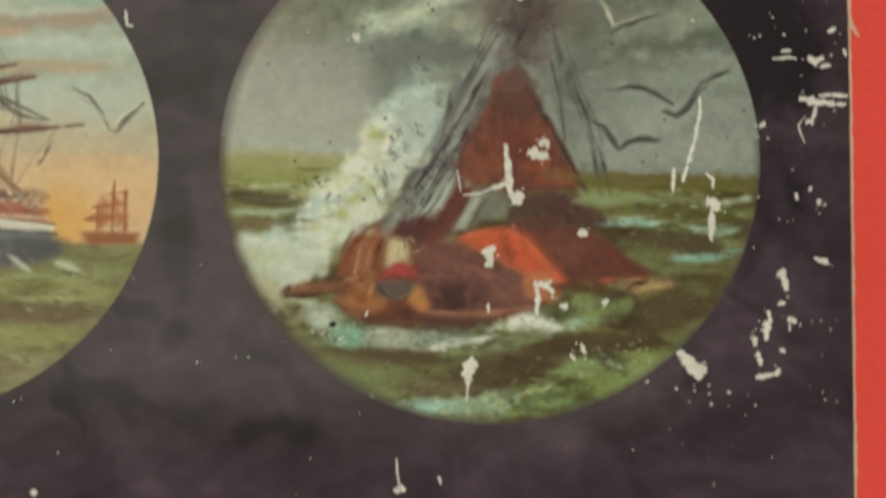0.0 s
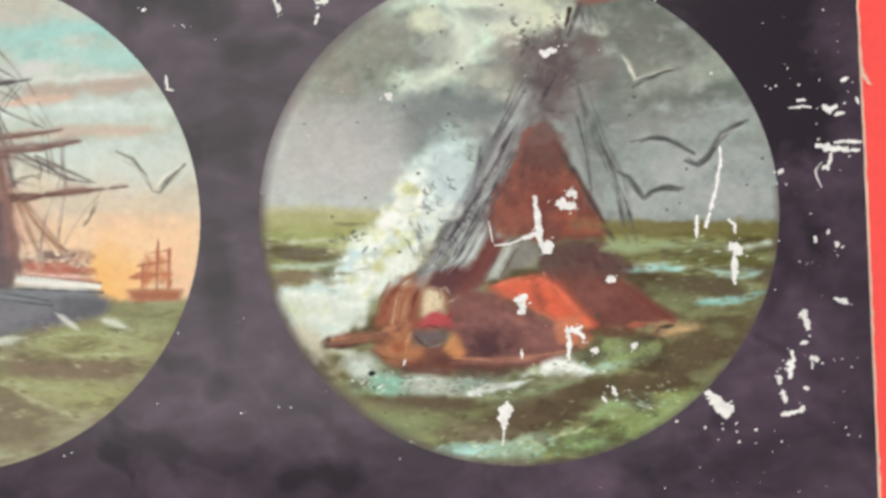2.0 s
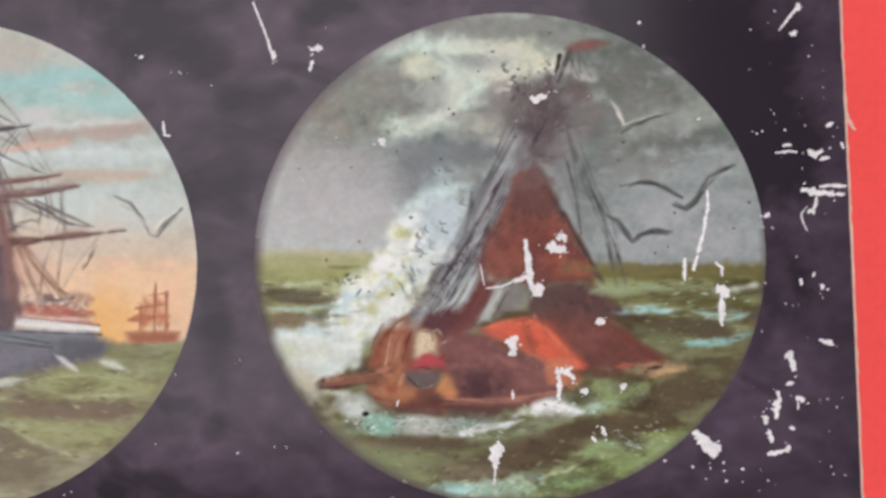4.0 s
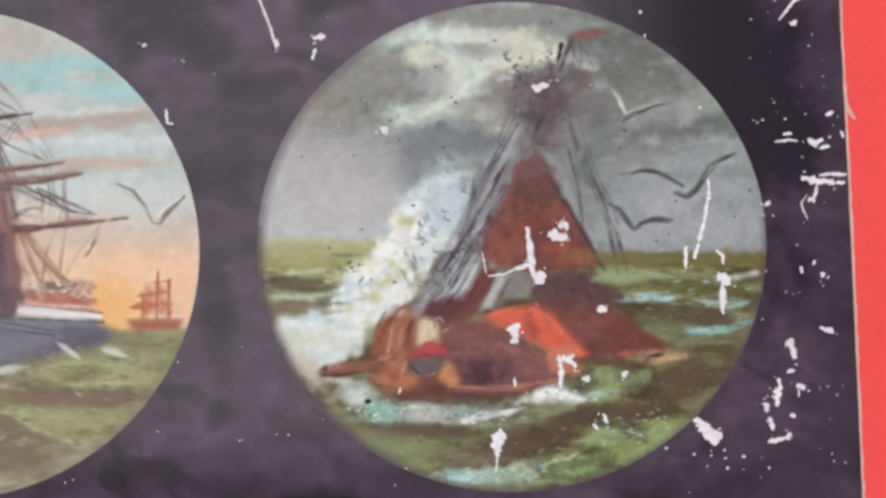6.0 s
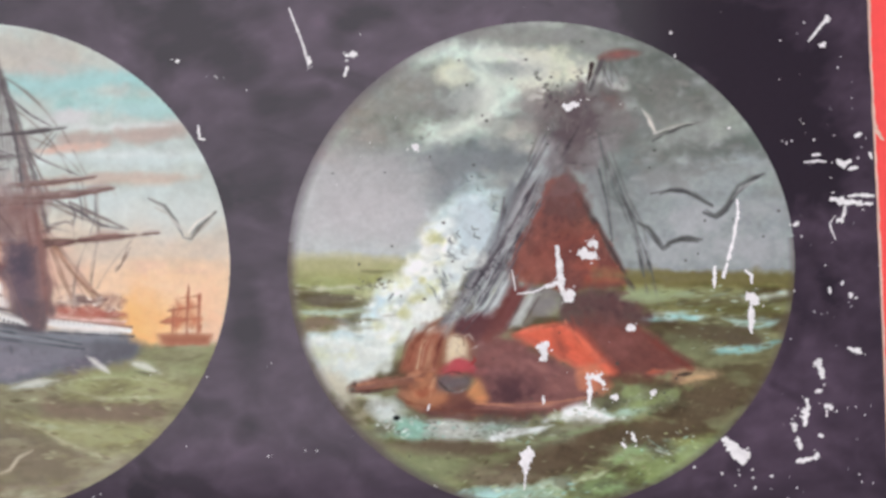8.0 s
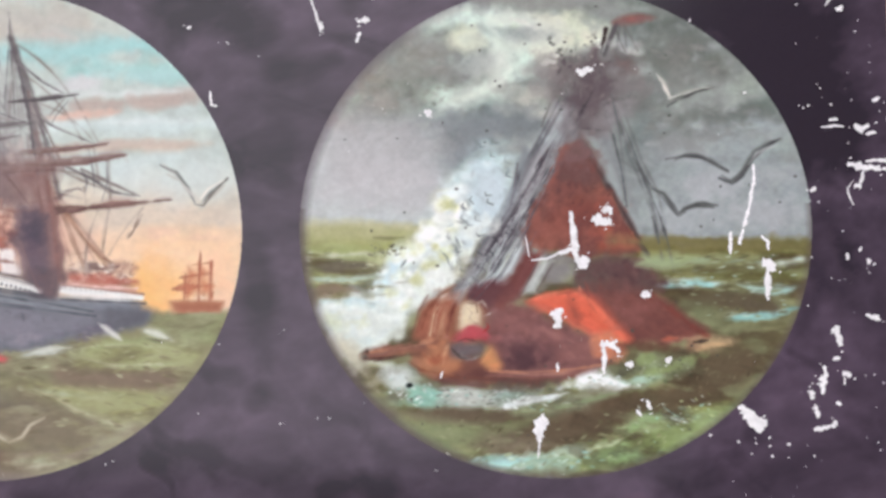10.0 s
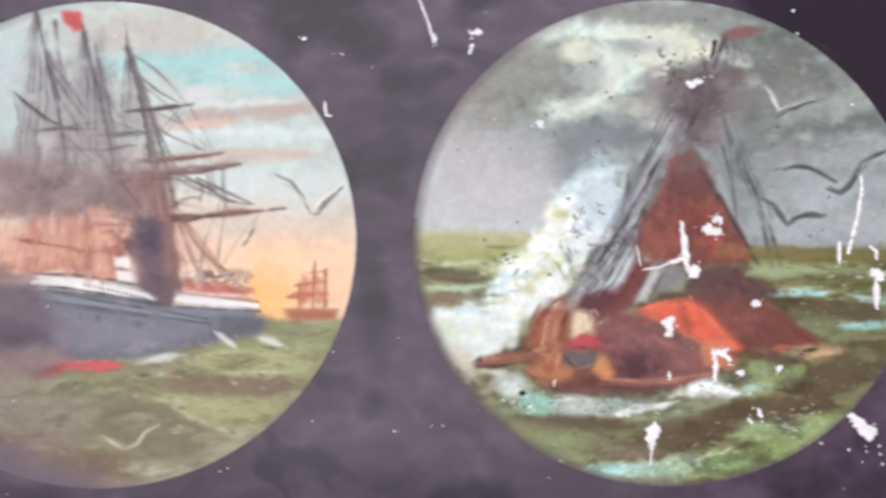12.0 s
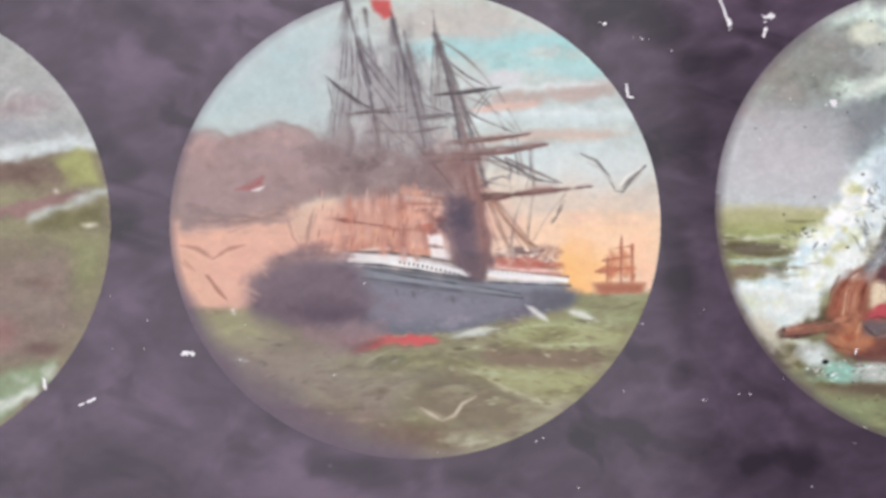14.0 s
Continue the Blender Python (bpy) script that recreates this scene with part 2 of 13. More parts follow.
        a, b = (fi - i0)[..., None], (fj - j0)[..., None]
        c = self.c
        self.c = (c[i0, j0] * (1 - a) + c[i0 + 1, j0] * a) * (1 - b) + (c[i0, j0 + 1] * (1 - a) + c[i0 + 1, j0 + 1] * a) * b
        self.k = self.k[np.round(fi).astype(int), np.round(fj).astype(int)]
        for _ in range(3):
            for ax in (0, 1):
                self.c = sum(np.roll(self.c, q, ax) for q in range(-blur, blur + 1)) / (2 * blur + 1)
        tone = fbm(u * 14, v * 18, s + 960, 3) * 0.55 + fbm(u * 45, v * 55, s + 970, 3) * 0.35 + fbm(u * 130, v * 130, s + 980, 2) * 0.15
        hue = np.stack([fbm(u * 12, v * 12, s + 990 + 7 * q, 3) for q in range(3)], -1)
        self.c = self.c * (1 + mottle * tone[..., None] + mottle * 0.10 * hue)

    def soften(self, r, amt, mask=1.0):
        """Let the wet colours run into one another."""
        wide = self.c
        for _ in range(2):
            for ax in (0, 1):
                wide = sum(np.roll(wide, q, ax) for q in range(-r, r + 1)) / (2 * r + 1)
        amt = amt * np.asarray(mask)[..., None]
        self.c = self.c * (1 - amt) + wide * amt

    def finish(self, parent, centre, labels, gain, fade, crisp):
        """Cut the picture to its round and link each painted thing as a mesh of its own."""
        n = self.n
        self.c = self.c * (1 + 0.1 * crisp * fbm(self.u * 60, self.v * 60, self.seed + 70, 3)[..., None] + 0.018 * fbm(self.u * 22, self.v * 26, self.seed + 75, 3)[..., None])
        self.c[..., 1] += 0.05 * np.maximum(self.c[..., 0] - self.c[..., 1] - 15, 0)
        wide = self.c
        for _ in range(2):
            for ax in (0, 1):
                wide = sum(np.roll(wide, q, ax) for q in range(-6, 7)) / 13
        self.c = self.c + crisp * (self.c - wide)
        col = np.minimum(LIN(np.clip(self.c, 3, 250)) * gain, 0.93)
        col = col * (1 - fade) + fade * (col @ np.array((0.3, 0.59, 0.11)))[..., None]
        q = (self.k[:-1, :-1])
        mid = np.hypot((self.u[:-1, :-1] + self.u[1:, 1:]) / 2, (self.v[:-1, :-1] + self.v[1:, 1:]) / 2) < 1.004
        idx = np.arange(n * n).reshape(n, n)
        quads = np.stack([idx[:-1, :-1], idx[:-1, 1:], idx[1:, 1:], idx[1:, :-1]], -1)
        for i, nm in enumerate(self.names):
            sel = quads[(q == i) & mid]
            if not len(sel):
                continue
            used, inv = np.unique(sel, return_inverse=True)
            inv = inv.reshape(-1)
            me = bpy.data.meshes.new(nm.split("#")[0])
            me.vertices.add(len(used))
            co = np.zeros((len(used), 3))
            co[:, 0] = self.u.ravel()[used] * RX + centre[0]
            co[:, 1] = self.v.ravel()[used] * RY + centre[1]
            co[:, 2] = TOP
            me.vertices.foreach_set("co", co.ravel())
            me.loops.add(len(inv))
            me.loops.foreach_set("vertex_index", inv.astype(np.int32))
            me.polygons.add(len(sel))
            me.polygons.foreach_set("loop_start", np.arange(0, len(inv), 4, dtype=np.int32))
            me.update(calc_edges=True)
            at = me.color_attributes.new("pigment", "FLOAT_COLOR", "POINT")
            at.data.foreach_set("color", np.c_[col.reshape(-1, 3)[used], np.ones(len(used))].ravel())
            me.materials.append(PAINT)
            ob = new(nm.split("#")[0], me)
            ob.parent = parent
            tagged(ob, labels.get(nm, ""))


RX, RY = 0.0337, 0.0324


def whole(cv):
    return np.ones((cv.n, cv.n))


def below(cv, level, slope=0.0, soft=0.02, rough=0.02):
    """Mask of what lies under a wavering level line."""
    return np.clip((level + slope * cv.u + cv.wob[0] * rough - cv.v) / soft + 0.5, 0, 1)


# ---- first picture: a fishing smack under a torn sail in a storm
right = Canvas(720, 3)
cv = right
cv.ground(whole(cv), (150, 150, 148), name="sky")
cv.blob([(-0.799, 0.166), (-0.888, 0.283), (-0.621, 0.118)], 170, 110, (184, 188, 187), 0.8, soft=2)
cv.blob([(0.635, 0.292), (0.834, 0.104), (0.497, 0.060)], 170, 120, (148, 152, 155), 0.7, soft=2)
cv.blob([(-0.210, 0.944), (0.014, 0.919)], 130, 34, (120, 120, 114), 0.8, soft=2, wob=0.7)
cv.blob([(0.194, 0.917), (0.374, 0.857)], 110, 45, (108, 110, 106), 0.8, soft=2, wob=0.5)
cv.blob([(-0.706, 0.678), (-0.594, 0.748), (-0.527, 0.618)], 90, 55, (136, 133, 126), 0.8, soft=2, wob=0.7)
cv.blob([(-0.819, 0.539), (-0.751, 0.609)], 55, 60, (152, 137, 124), 0.6, soft=2, wob=0.5)
cv.flow(whole(cv) - below(cv, 0.45), [(108, 110, 104), (176, 178, 168)], 3.0, 5.5, 200, 0.45)
cv.blob([(-0.368, 0.898), (-0.435, 0.875)], 70, 22, (200, 207, 195), 0.9, turn=15, soft=1.2, wob=0.9)
cv.line([(-0.492, 0.852), (-0.345, 0.914), (-0.234, 0.850), (-0.167, 0.791), (-0.123, 0.697), (-0.191, 0.615), (-0.304, 0.558), (-0.439, 0.529)], 70, (204, 216, 203), 0.9, soft=34, wob=1.1)
cv.line([(-0.189, 0.815), (-0.055, 0.790), (0.080, 0.801), (0.170, 0.765)], 60, (208, 208, 188), 0.8, soft=34, wob=1.1)
cv.blob([(-0.346, 0.792), (-0.369, 0.811)], 34, 22, (208, 205, 172), 0.8, soft=1.3, wob=0.8)
cv.blob([(0.014, 0.860), (0.080, 0.789)], 46, 24, (208, 206, 180), 0.8, soft=1.4, wob=0.9)
cv.blob([(-0.144, 0.873), (-0.065, 0.837)], 40, 12, (206, 208, 196), 0.7, turn=-15, soft=1.2, wob=0.8)
cv.blob([(-0.234, 0.815), (-0.189, 0.819)], 48, 12, (140, 146, 144), 0.7, turn=-12, soft=1.2, wob=0.8)
cv.blob([(-0.043, 0.809), (-0.066, 0.795)], 36, 13, (140, 148, 150), 0.7, soft=1.2, wob=0.8)
cv.blob([(-0.458, 0.817), (-0.425, 0.746), (-0.504, 0.782)], 42, 22, (134, 132, 126), 0.8, soft=1.4, wob=0.9)
cv.blob([(-0.314, 0.687), (-0.370, 0.664), (-0.460, 0.653)], 60, 26, (134, 134, 130), 0.8, soft=1.4, wob=0.9)
cv.blob([(-0.124, 0.568), (-0.046, 0.532)], 60, 22, (152, 150, 140), 0.7, soft=1.4, wob=0.8)
cv.blob([(-0.056, 0.661), (0.011, 0.625)], 46, 20, (132, 132, 128), 0.75, soft=1.4, wob=0.8)
cv.blob([(-0.707, 0.503), (-0.595, 0.537)], 80, 32, (128, 126, 118), 0.6, soft=2, wob=0.8)
cv.blob([(-0.372, 0.465), (-0.215, 0.475), (-0.126, 0.428)], 80, 30, (116, 121, 123), 0.75, soft=1.6, wob=0.8)
cv.blob([(-0.463, 0.361), (-0.328, 0.348), (-0.396, 0.279)], 75, 34, (130, 134, 138), 0.75, soft=2, wob=0.6)
cv.blob([(-0.531, 0.233)], 50, 50, (160, 160, 163), 0.6, soft=2)
cv.blob([(0.508, 0.785), (0.619, 0.691), (0.439, 0.692)], 95, 45, (98, 101, 95), 0.8, soft=2, wob=0.8)
cv.blob([(0.660, 0.456), (0.796, 0.490)], 90, 26, (100, 107, 102), 0.8, turn=5, soft=2, wob=0.8)
cv.blob([(0.527, 0.539), (0.684, 0.549)], 80, 18, (142, 146, 142), 0.6, turn=8, soft=2, wob=0.8)
cv.blob([(0.346, 0.482), (0.299, 0.319)], 60, 80, (112, 118, 117), 0.7, soft=2, wob=0.6)
cv.blob([(0.794, 0.384), (0.860, 0.267)], 70, 34, (150, 156, 158), 0.6, soft=2, wob=0.6)
cv.dabs([(-0.749, 0.890), (0.555, 0.950), (0.774, 0.502), (-0.708, 0.398)], 120, 34, 9, [(120, 120, 114), (165, 166, 158), (140, 144, 142)], 0.3, turn=10, spread=40)
# sea
cv.shape([(-1.067, 0.032), (-0.533, 0.017), (1.034, -0.061), (1.016, -1.010), (-1.073, -0.984)], (112, 106, 72), soft=10, wob=3, name="sea")
sea = (cv.k == cv.names.index("sea")) * 1.0
cv.flow(sea, [(78, 66, 48), (140, 146, 92), (90, 82, 50), (126, 114, 88)], 2.8, 11, 220, 0.8, skew=2.0)
cv.shape([(-1.045, 0.032), (-0.510, 0.017), (-0.556, -0.115), (-1.046, -0.098)], (152, 156, 92), 0.75, soft=14)
cv.dabs([(-1.023, 0.024), (-0.533, 0.010), (-0.578, -0.091), (-1.023, -0.091)], 26, 110, 9, [(172, 172, 110), (136, 138, 70), (128, 128, 72)], 0.6, spread=4)
cv.line([(-0.756, -0.025), (-0.600, -0.022)], 7, (92, 94, 50), 0.8, taper=2, soft=4)
cv.line([(-0.946, -0.139), (-0.823, -0.124), (-0.701, -0.136)], 24, (104, 98, 80), 0.9, taper=2, soft=10, wob=0.8)
cv.line([(-0.979, -0.106), (-0.801, -0.094), (-0.690, -0.095)], 8, (176, 180, 150), 0.7, taper=2, soft=6)
cv.line([(-0.957, -0.185), (-0.824, -0.188), (-0.668, -0.160)], 12, (170, 188, 168), 0.7, taper=2, soft=8)
cv.dabs([(-0.712, -0.067), (-0.556, -0.080), (-0.623, -0.114), (-0.712, -0.102)], 26, 12, 4, [(92, 92, 74), (112, 112, 90)], 0.7, spread=40)
cv.line([(-0.958, -0.238), (-0.846, -0.227), (-0.691, -0.248)], 26, (122, 108, 84), 0.9, taper=2, soft=12, wob=0.8)
cv.shape([(0.271, -0.058), (1.011, -0.061), (1.008, -0.224), (0.314, -0.182)], (104, 102, 50), 0.7, soft=12)
cv.dabs([(0.316, -0.063), (0.977, -0.066), (0.961, -0.340), (0.380, -0.287)], 70, 90, 10, [(146, 150, 88), (92, 86, 46), (118, 118, 62), (84, 74, 48)], 0.6, turn=-2, spread=7)
cv.line([(0.281, -0.142), (0.449, -0.125), (0.628, -0.132)], 22, (142, 156, 106), 0.8, taper=2, soft=12, wob=0.8)
cv.line([(0.740, -0.175), (0.875, -0.153), (0.987, -0.126)], 13, (178, 194, 180), 0.8, taper=2, soft=8, wob=0.8)
cv.line([(0.425, -0.229), (0.560, -0.215), (0.649, -0.234)], 13, (140, 190, 186), 0.8, taper=2, soft=7, wob=0.8)
cv.line([(0.739, -0.221), (0.828, -0.245), (0.941, -0.237)], 9, (160, 196, 190), 0.7, taper=2, soft=6, wob=0.8)
cv.line([(0.493, -0.219), (0.582, -0.208)], 6, (206, 222, 214), 0.7, taper=2, soft=4)
cv.shape([(0.380, -0.264), (0.627, -0.232), (0.872, -0.292), (0.827, -0.327), (0.603, -0.313)], (92, 82, 56), 0.7, soft=14, wob=6)
cv.line([(0.512, -0.416), (0.647, -0.371), (0.759, -0.365)], 18, (124, 132, 92), 0.7, taper=2, soft=14, wob=0.8)
cv.line([(0.658, -0.364), (0.759, -0.356), (0.849, -0.348), (0.917, -0.330)], 11, (128, 182, 176), 0.85, taper=2, soft=7, wob=0.9)
cv.line([(0.736, -0.377), (0.815, -0.366)], 6, (196, 218, 214), 0.8, taper=2, soft=4)
cv.dabs([(0.491, -0.311), (0.938, -0.363), (0.822, -0.593), (0.445, -0.427)], 50, 70, 12, [(96, 90, 52), (128, 124, 76), (84, 70, 50)], 0.5, turn=5, spread=12)
cv.shape([(0.352, -0.680), (0.533, -0.520), (0.847, -0.454), (0.891, -0.524), (0.731, -0.684), (0.485, -0.750)], (96, 80, 54), 0.8, soft=22, wob=8)
cv.dabs([(0.352, -0.680), (0.532, -0.543), (0.847, -0.477), (0.731, -0.684), (0.485, -0.727)], 90, 16, 6, [(118, 104, 68), (80, 66, 44), (108, 92, 60)], 0.5, turn=30, spread=50)
cv.shape([(-0.717, -0.713), (-0.450, -0.739), (-0.139, -0.743), (0.084, -0.700), (-0.141, -0.881), (-0.452, -0.946), (-0.606, -0.829)], (122, 128, 84), 0.75, soft=26, wob=9)
cv.line([(-0.606, -0.761), (-0.362, -0.763), (-0.139, -0.743)], 30, (104, 88, 68), 0.7, taper=2, soft=20, wob=1.0)
cv.shape([(-0.229, -0.834), (0.129, -0.700), (0.330, -0.679), (0.261, -0.771), (-0.007, -0.883), (-0.230, -0.903)], (94, 80, 62), 0.85, soft=24, wob=8)
cv.shape([(0.084, -0.677), (0.263, -0.633), (0.307, -0.702), (0.173, -0.747)], (90, 74, 50), 0.8, soft=18, wob=8)
cv.shape([(0.059, -0.883), (0.328, -0.772), (0.642, -0.706), (0.754, -0.684), (0.594, -0.890), (0.303, -0.978), (0.036, -0.998)], (122, 142, 80), 0.85, soft=22, wob=8)
cv.dabs([(0.082, -0.884), (0.351, -0.772), (0.709, -0.695), (0.572, -0.890), (0.303, -0.955)], 80, 34, 14, [(150, 166, 100), (104, 120, 62), (134, 160, 108), (120, 112, 66)], 0.55, turn=25, spread=25)
cv.line([(0.329, -0.749), (0.440, -0.773), (0.529, -0.763)], 15, (150, 186, 170), 0.8, taper=2, soft=9, wob=1.0)
cv.line([(0.440, -0.750), (0.473, -0.773)], 9, (210, 224, 218), 0.8, taper=2, soft=5)
cv.line([(0.618, -0.775), (0.572, -0.890), (0.482, -0.935)], 20, (128, 150, 84), 0.6, taper=2, soft=14)
cv.shape([(-0.363, -0.947), (-0.141, -0.909), (0.104, -0.884), (0.081, -0.976), (-0.320, -0.994)], (150, 176, 152), 0.75, soft=16, wob=8)
cv.dabs([(-0.363, -0.920), (0.126, -0.873), (0.081, -0.964), (-0.319, -0.971)], 40, 26, 8, [(190, 212, 200), (112, 120, 84), (140, 180, 168)], 0.6, turn=8, spread=30)
cv.line([(-0.607, -0.921), (-0.452, -0.905)], 10, (170, 190, 170), 0.6, taper=2, soft=7)
# broken water round the hull
cv.shape([(-0.715, -0.529), (-0.582, -0.531), (-0.449, -0.636), (-0.227, -0.638), (-0.004, -0.641), (-0.228, -0.731), (-0.495, -0.727), (-0.650, -0.691)], (160, 178, 160), 0.8, soft=16, wob=8)
cv.blob([(-0.527, -0.669), (-0.583, -0.692)], 40, 12, (128, 186, 160), 0.9, turn=-10, soft=1.1, wob=0.8)
cv.dabs([(-0.494, -0.635), (-0.138, -0.646), (-0.139, -0.709), (-0.495, -0.716)], 70, 26, 7, [(188, 194, 180), (140, 150, 138), (206, 210, 200), (110, 116, 108)], 0.7, turn=-5, spread=30)
cv.line([(-0.228, -0.714), (-0.139, -0.702), (-0.027, -0.675), (0.062, -0.665)], 16, (178, 204, 198), 0.85, taper=2, soft=8, wob=0.9)
cv.line([(-0.205, -0.708), (-0.127, -0.693)], 10, (228, 234, 234), 0.9, taper=2, soft=5)
cv.dabs([(-0.049, -0.675), (0.219, -0.644), (0.308, -0.622), (0.083, -0.746), (-0.050, -0.767)], 50, 24, 9, [(150, 166, 130), (112, 110, 76), (170, 184, 160)], 0.6, turn=20, spread=30)
cv.line([(-0.027, -0.641), (0.108, -0.603), (0.197, -0.620), (0.330, -0.638)], 26, (206, 214, 212), 0.9, taper=2, soft=12, wob=1.1)
cv.line([(0.041, -0.612), (0.174, -0.604), (0.241, -0.628)], 12, (232, 234, 236), 0.9, taper=2, soft=6, wob=0.8)
cv.shape([(0.241, -0.644), (0.331, -0.541), (0.510, -0.520), (0.555, -0.555), (0.420, -0.611), (0.285, -0.656)], (140, 152, 112), 0.8, soft=16, wob=8)
cv.dabs([(0.263, -0.633), (0.354, -0.518), (0.533, -0.520), (0.442, -0.600)], 70, 12, 6, [(170, 186, 150), (110, 120, 70), (196, 204, 176), (86, 96, 56)], 0.7, turn=30, spread=60)
cv.line([(0.263, -0.621), (0.330, -0.622), (0.420, -0.600)], 9, (160, 196, 190), 0.7, taper=2, soft=5)
# spray
cv.shape([(-0.980, -0.295), (-0.891, -0.278), (-0.735, -0.275), (-0.679, -0.114), (-0.544, 0.001), (-0.469, 0.093), (-0.419, 0.209), (-0.318, 0.290), (-0.212, 0.305), (-0.191, 0.230), (-0.219, 0.091), (-0.287, -0.025), (-0.356, -0.140), (-0.491, -0.266), (-0.570, -0.392), (-0.715, -0.483), (-0.804, -0.528), (-0.892, -0.435)], (206, 216, 208), 0.92, soft=20, wob=12, name="spray")
cv.shape([(-0.374, 0.232), (-0.306, 0.313), (-0.195, 0.300), (-0.175, 0.090), (-0.265, -0.002), (-0.354, 0.046)], (186, 206, 210), 0.9, soft=24, wob=9)
cv.blob([(-0.261, 0.347), (-0.228, 0.289), (-0.352, 0.197)], 30, 18, (182, 204, 208), 0.7, soft=1.3, wob=0.9, name="spray")
cv.blob([(-0.713, -0.298), (-0.803, -0.390), (-0.757, -0.228), (-0.668, -0.206)], 40, 26, (190, 212, 216), 0.7, soft=1.5, wob=0.8)
cv.line([(-0.925, -0.296), (-0.780, -0.286), (-0.669, -0.299)], 10, (168, 204, 210), 0.8, taper=2, soft=8)
cv.dabs([(-0.936, -0.296), (-0.690, -0.206), (-0.533, 0.001), (-0.353, 0.162), (-0.287, -0.025), (-0.490, -0.254), (-0.715, -0.460)], 150, 24, 15, [(232, 236, 230), (220, 226, 216), (206, 216, 198), (198, 214, 216)], 0.6, turn=40, spread=60)
cv.blob([(-0.869, -0.347), (-0.442, 0.128), (-0.489, -0.115), (-0.557, -0.196), (-0.433, -0.081), (-0.601, -0.172), (-0.477, 0.035)], 17, 13, (196, 202, 142), 0.6, soft=1.2, wob=0.8)
cv.blob([(-0.501, -0.143), (-0.456, -0.127), (-0.563, -0.196), (-0.399, -0.000)], 12, 9, (184, 186, 118), 0.55, soft=1.2, wob=0.8)
cv.blob([(-0.454, 0.070), (-0.420, 0.104), (-0.579, -0.242), (-0.602, -0.299), (-0.533, -0.069), (-0.691, -0.345), (-0.836, -0.366)], 16, 14, (238, 240, 234), 0.85, soft=1.0, wob=0.8)
cv.shape([(-0.892, -0.435), (-0.759, -0.482), (-0.671, -0.507), (-0.716, -0.621), (-0.804, -0.574)], (196, 196, 170), 0.7, soft=24, wob=8)
cv.shape([(-0.715, -0.529), (-0.604, -0.530), (-0.560, -0.611), (-0.627, -0.634), (-0.716, -0.598)], (206, 214, 204), 0.8, soft=14, wob=8)
for q in [(-0.353, 0.104), (-0.275, 0.133), (-0.354, 0.046), (-0.320, 0.057), (-0.298, 0.010), (-0.400, -0.070), (-0.393, -0.105), (-0.421, -0.012), (-0.213, 0.242), (-0.207, 0.160), (-0.317, 0.360), (-0.250, 0.366)]:
    cv.line([(q[0] - 0.012, q[1] + 0.022), (q[0] + 0.014, q[1] + 0.004), (q[0] + 0.004, q[1] - 0.022)], 4.5, (96, 104, 104), 0.75, taper=2, soft=2.5, wob=0.6)
# hull and gear
cv.shape([(-0.570, -0.438), (-0.540, -0.323), (-0.473, -0.250), (-0.356, -0.214), (-0.245, -0.211), (-0.178, -0.258), (-0.291, -0.395), (-0.426, -0.463)], (132, 80, 60), soft=8, wob=3, name="hull")
cv.dabs([(-0.547, -0.416), (-0.513, -0.300), (-0.379, -0.232), (-0.425, -0.440)], 34, 46, 8, [(160, 92, 60), (104, 50, 44), (176, 120, 78)], 0.7, turn=70, spread=18)
cv.line([(-0.435, -0.255), (-0.464, -0.324), (-0.474, -0.416)], 9, (206, 180, 130), 0.8, taper=2, soft=4)
cv.line([(-0.390, -0.256), (-0.429, -0.348), (-0.436, -0.428)], 8, (196, 164, 118), 0.8, taper=2, soft=4)
cv.shape([(-0.593, -0.519), (-0.448, -0.509), (-0.270, -0.511), (-0.002, -0.445), (0.288, -0.436), (0.220, -0.540), (0.085, -0.596), (-0.093, -0.633), (-0.360, -0.630), (-0.493, -0.601)], (118, 72, 62), soft=10, wob=4, name="hull")
cv.shape([(-0.279, -0.303), (-0.134, -0.305), (0.054, -0.399), (0.199, -0.466), (0.175, -0.539), (-0.004, -0.602), (-0.182, -0.586), (-0.281, -0.511)], (124, 80, 79), soft=16, wob=5, name="hull")
cv.blob([(-0.136, -0.478), (-0.069, -0.456)], 62, 44, (92, 62, 68), 0.8, soft=1.4, wob=0.4)
cv.blob([(-0.157, -0.339), (-0.202, -0.396)], 44, 24, (96, 50, 52), 0.7, soft=1.4, wob=0.5)
cv.shape([(-0.356, -0.214), (-0.244, -0.176), (-0.133, -0.212), (-0.156, -0.281), (-0.268, -0.326), (-0.357, -0.279)], (92, 56, 62), 0.9, soft=8, wob=5, name="hull")
cv.shape([(-0.582, -0.508), (-0.470, -0.440), (-0.359, -0.510), (-0.382, -0.567), (-0.516, -0.582)], (164, 98, 62), 0.8, soft=12, wob=5)
cv.blob([(-0.482, -0.527)], 20, 14, (130, 66, 44), 0.8, soft=1.2)
cv.shape([(-0.281, -0.469), (-0.247, -0.454), (-0.208, -0.535), (-0.226, -0.562), (-0.302, -0.545)], (194, 130, 72), 0.9, soft=8, wob=4)
cv.line([(-0.293, -0.568), (-0.137, -0.577), (-0.004, -0.572), (0.108, -0.550)], 6, (166, 112, 96), 0.7, taper=2, soft=5)
cv.line([(-0.493, -0.601), (-0.293, -0.585), (-0.071, -0.617)], 24, (98, 58, 56), 0.8, taper=2, soft=12, wob=0.8)
cv.shape([(-0.603, -0.466), (-0.448, -0.444), (-0.381, -0.510), (-0.482, -0.601), (-0.571, -0.542)], (146, 96, 72), 0.9, soft=10, wob=5, name="hull")
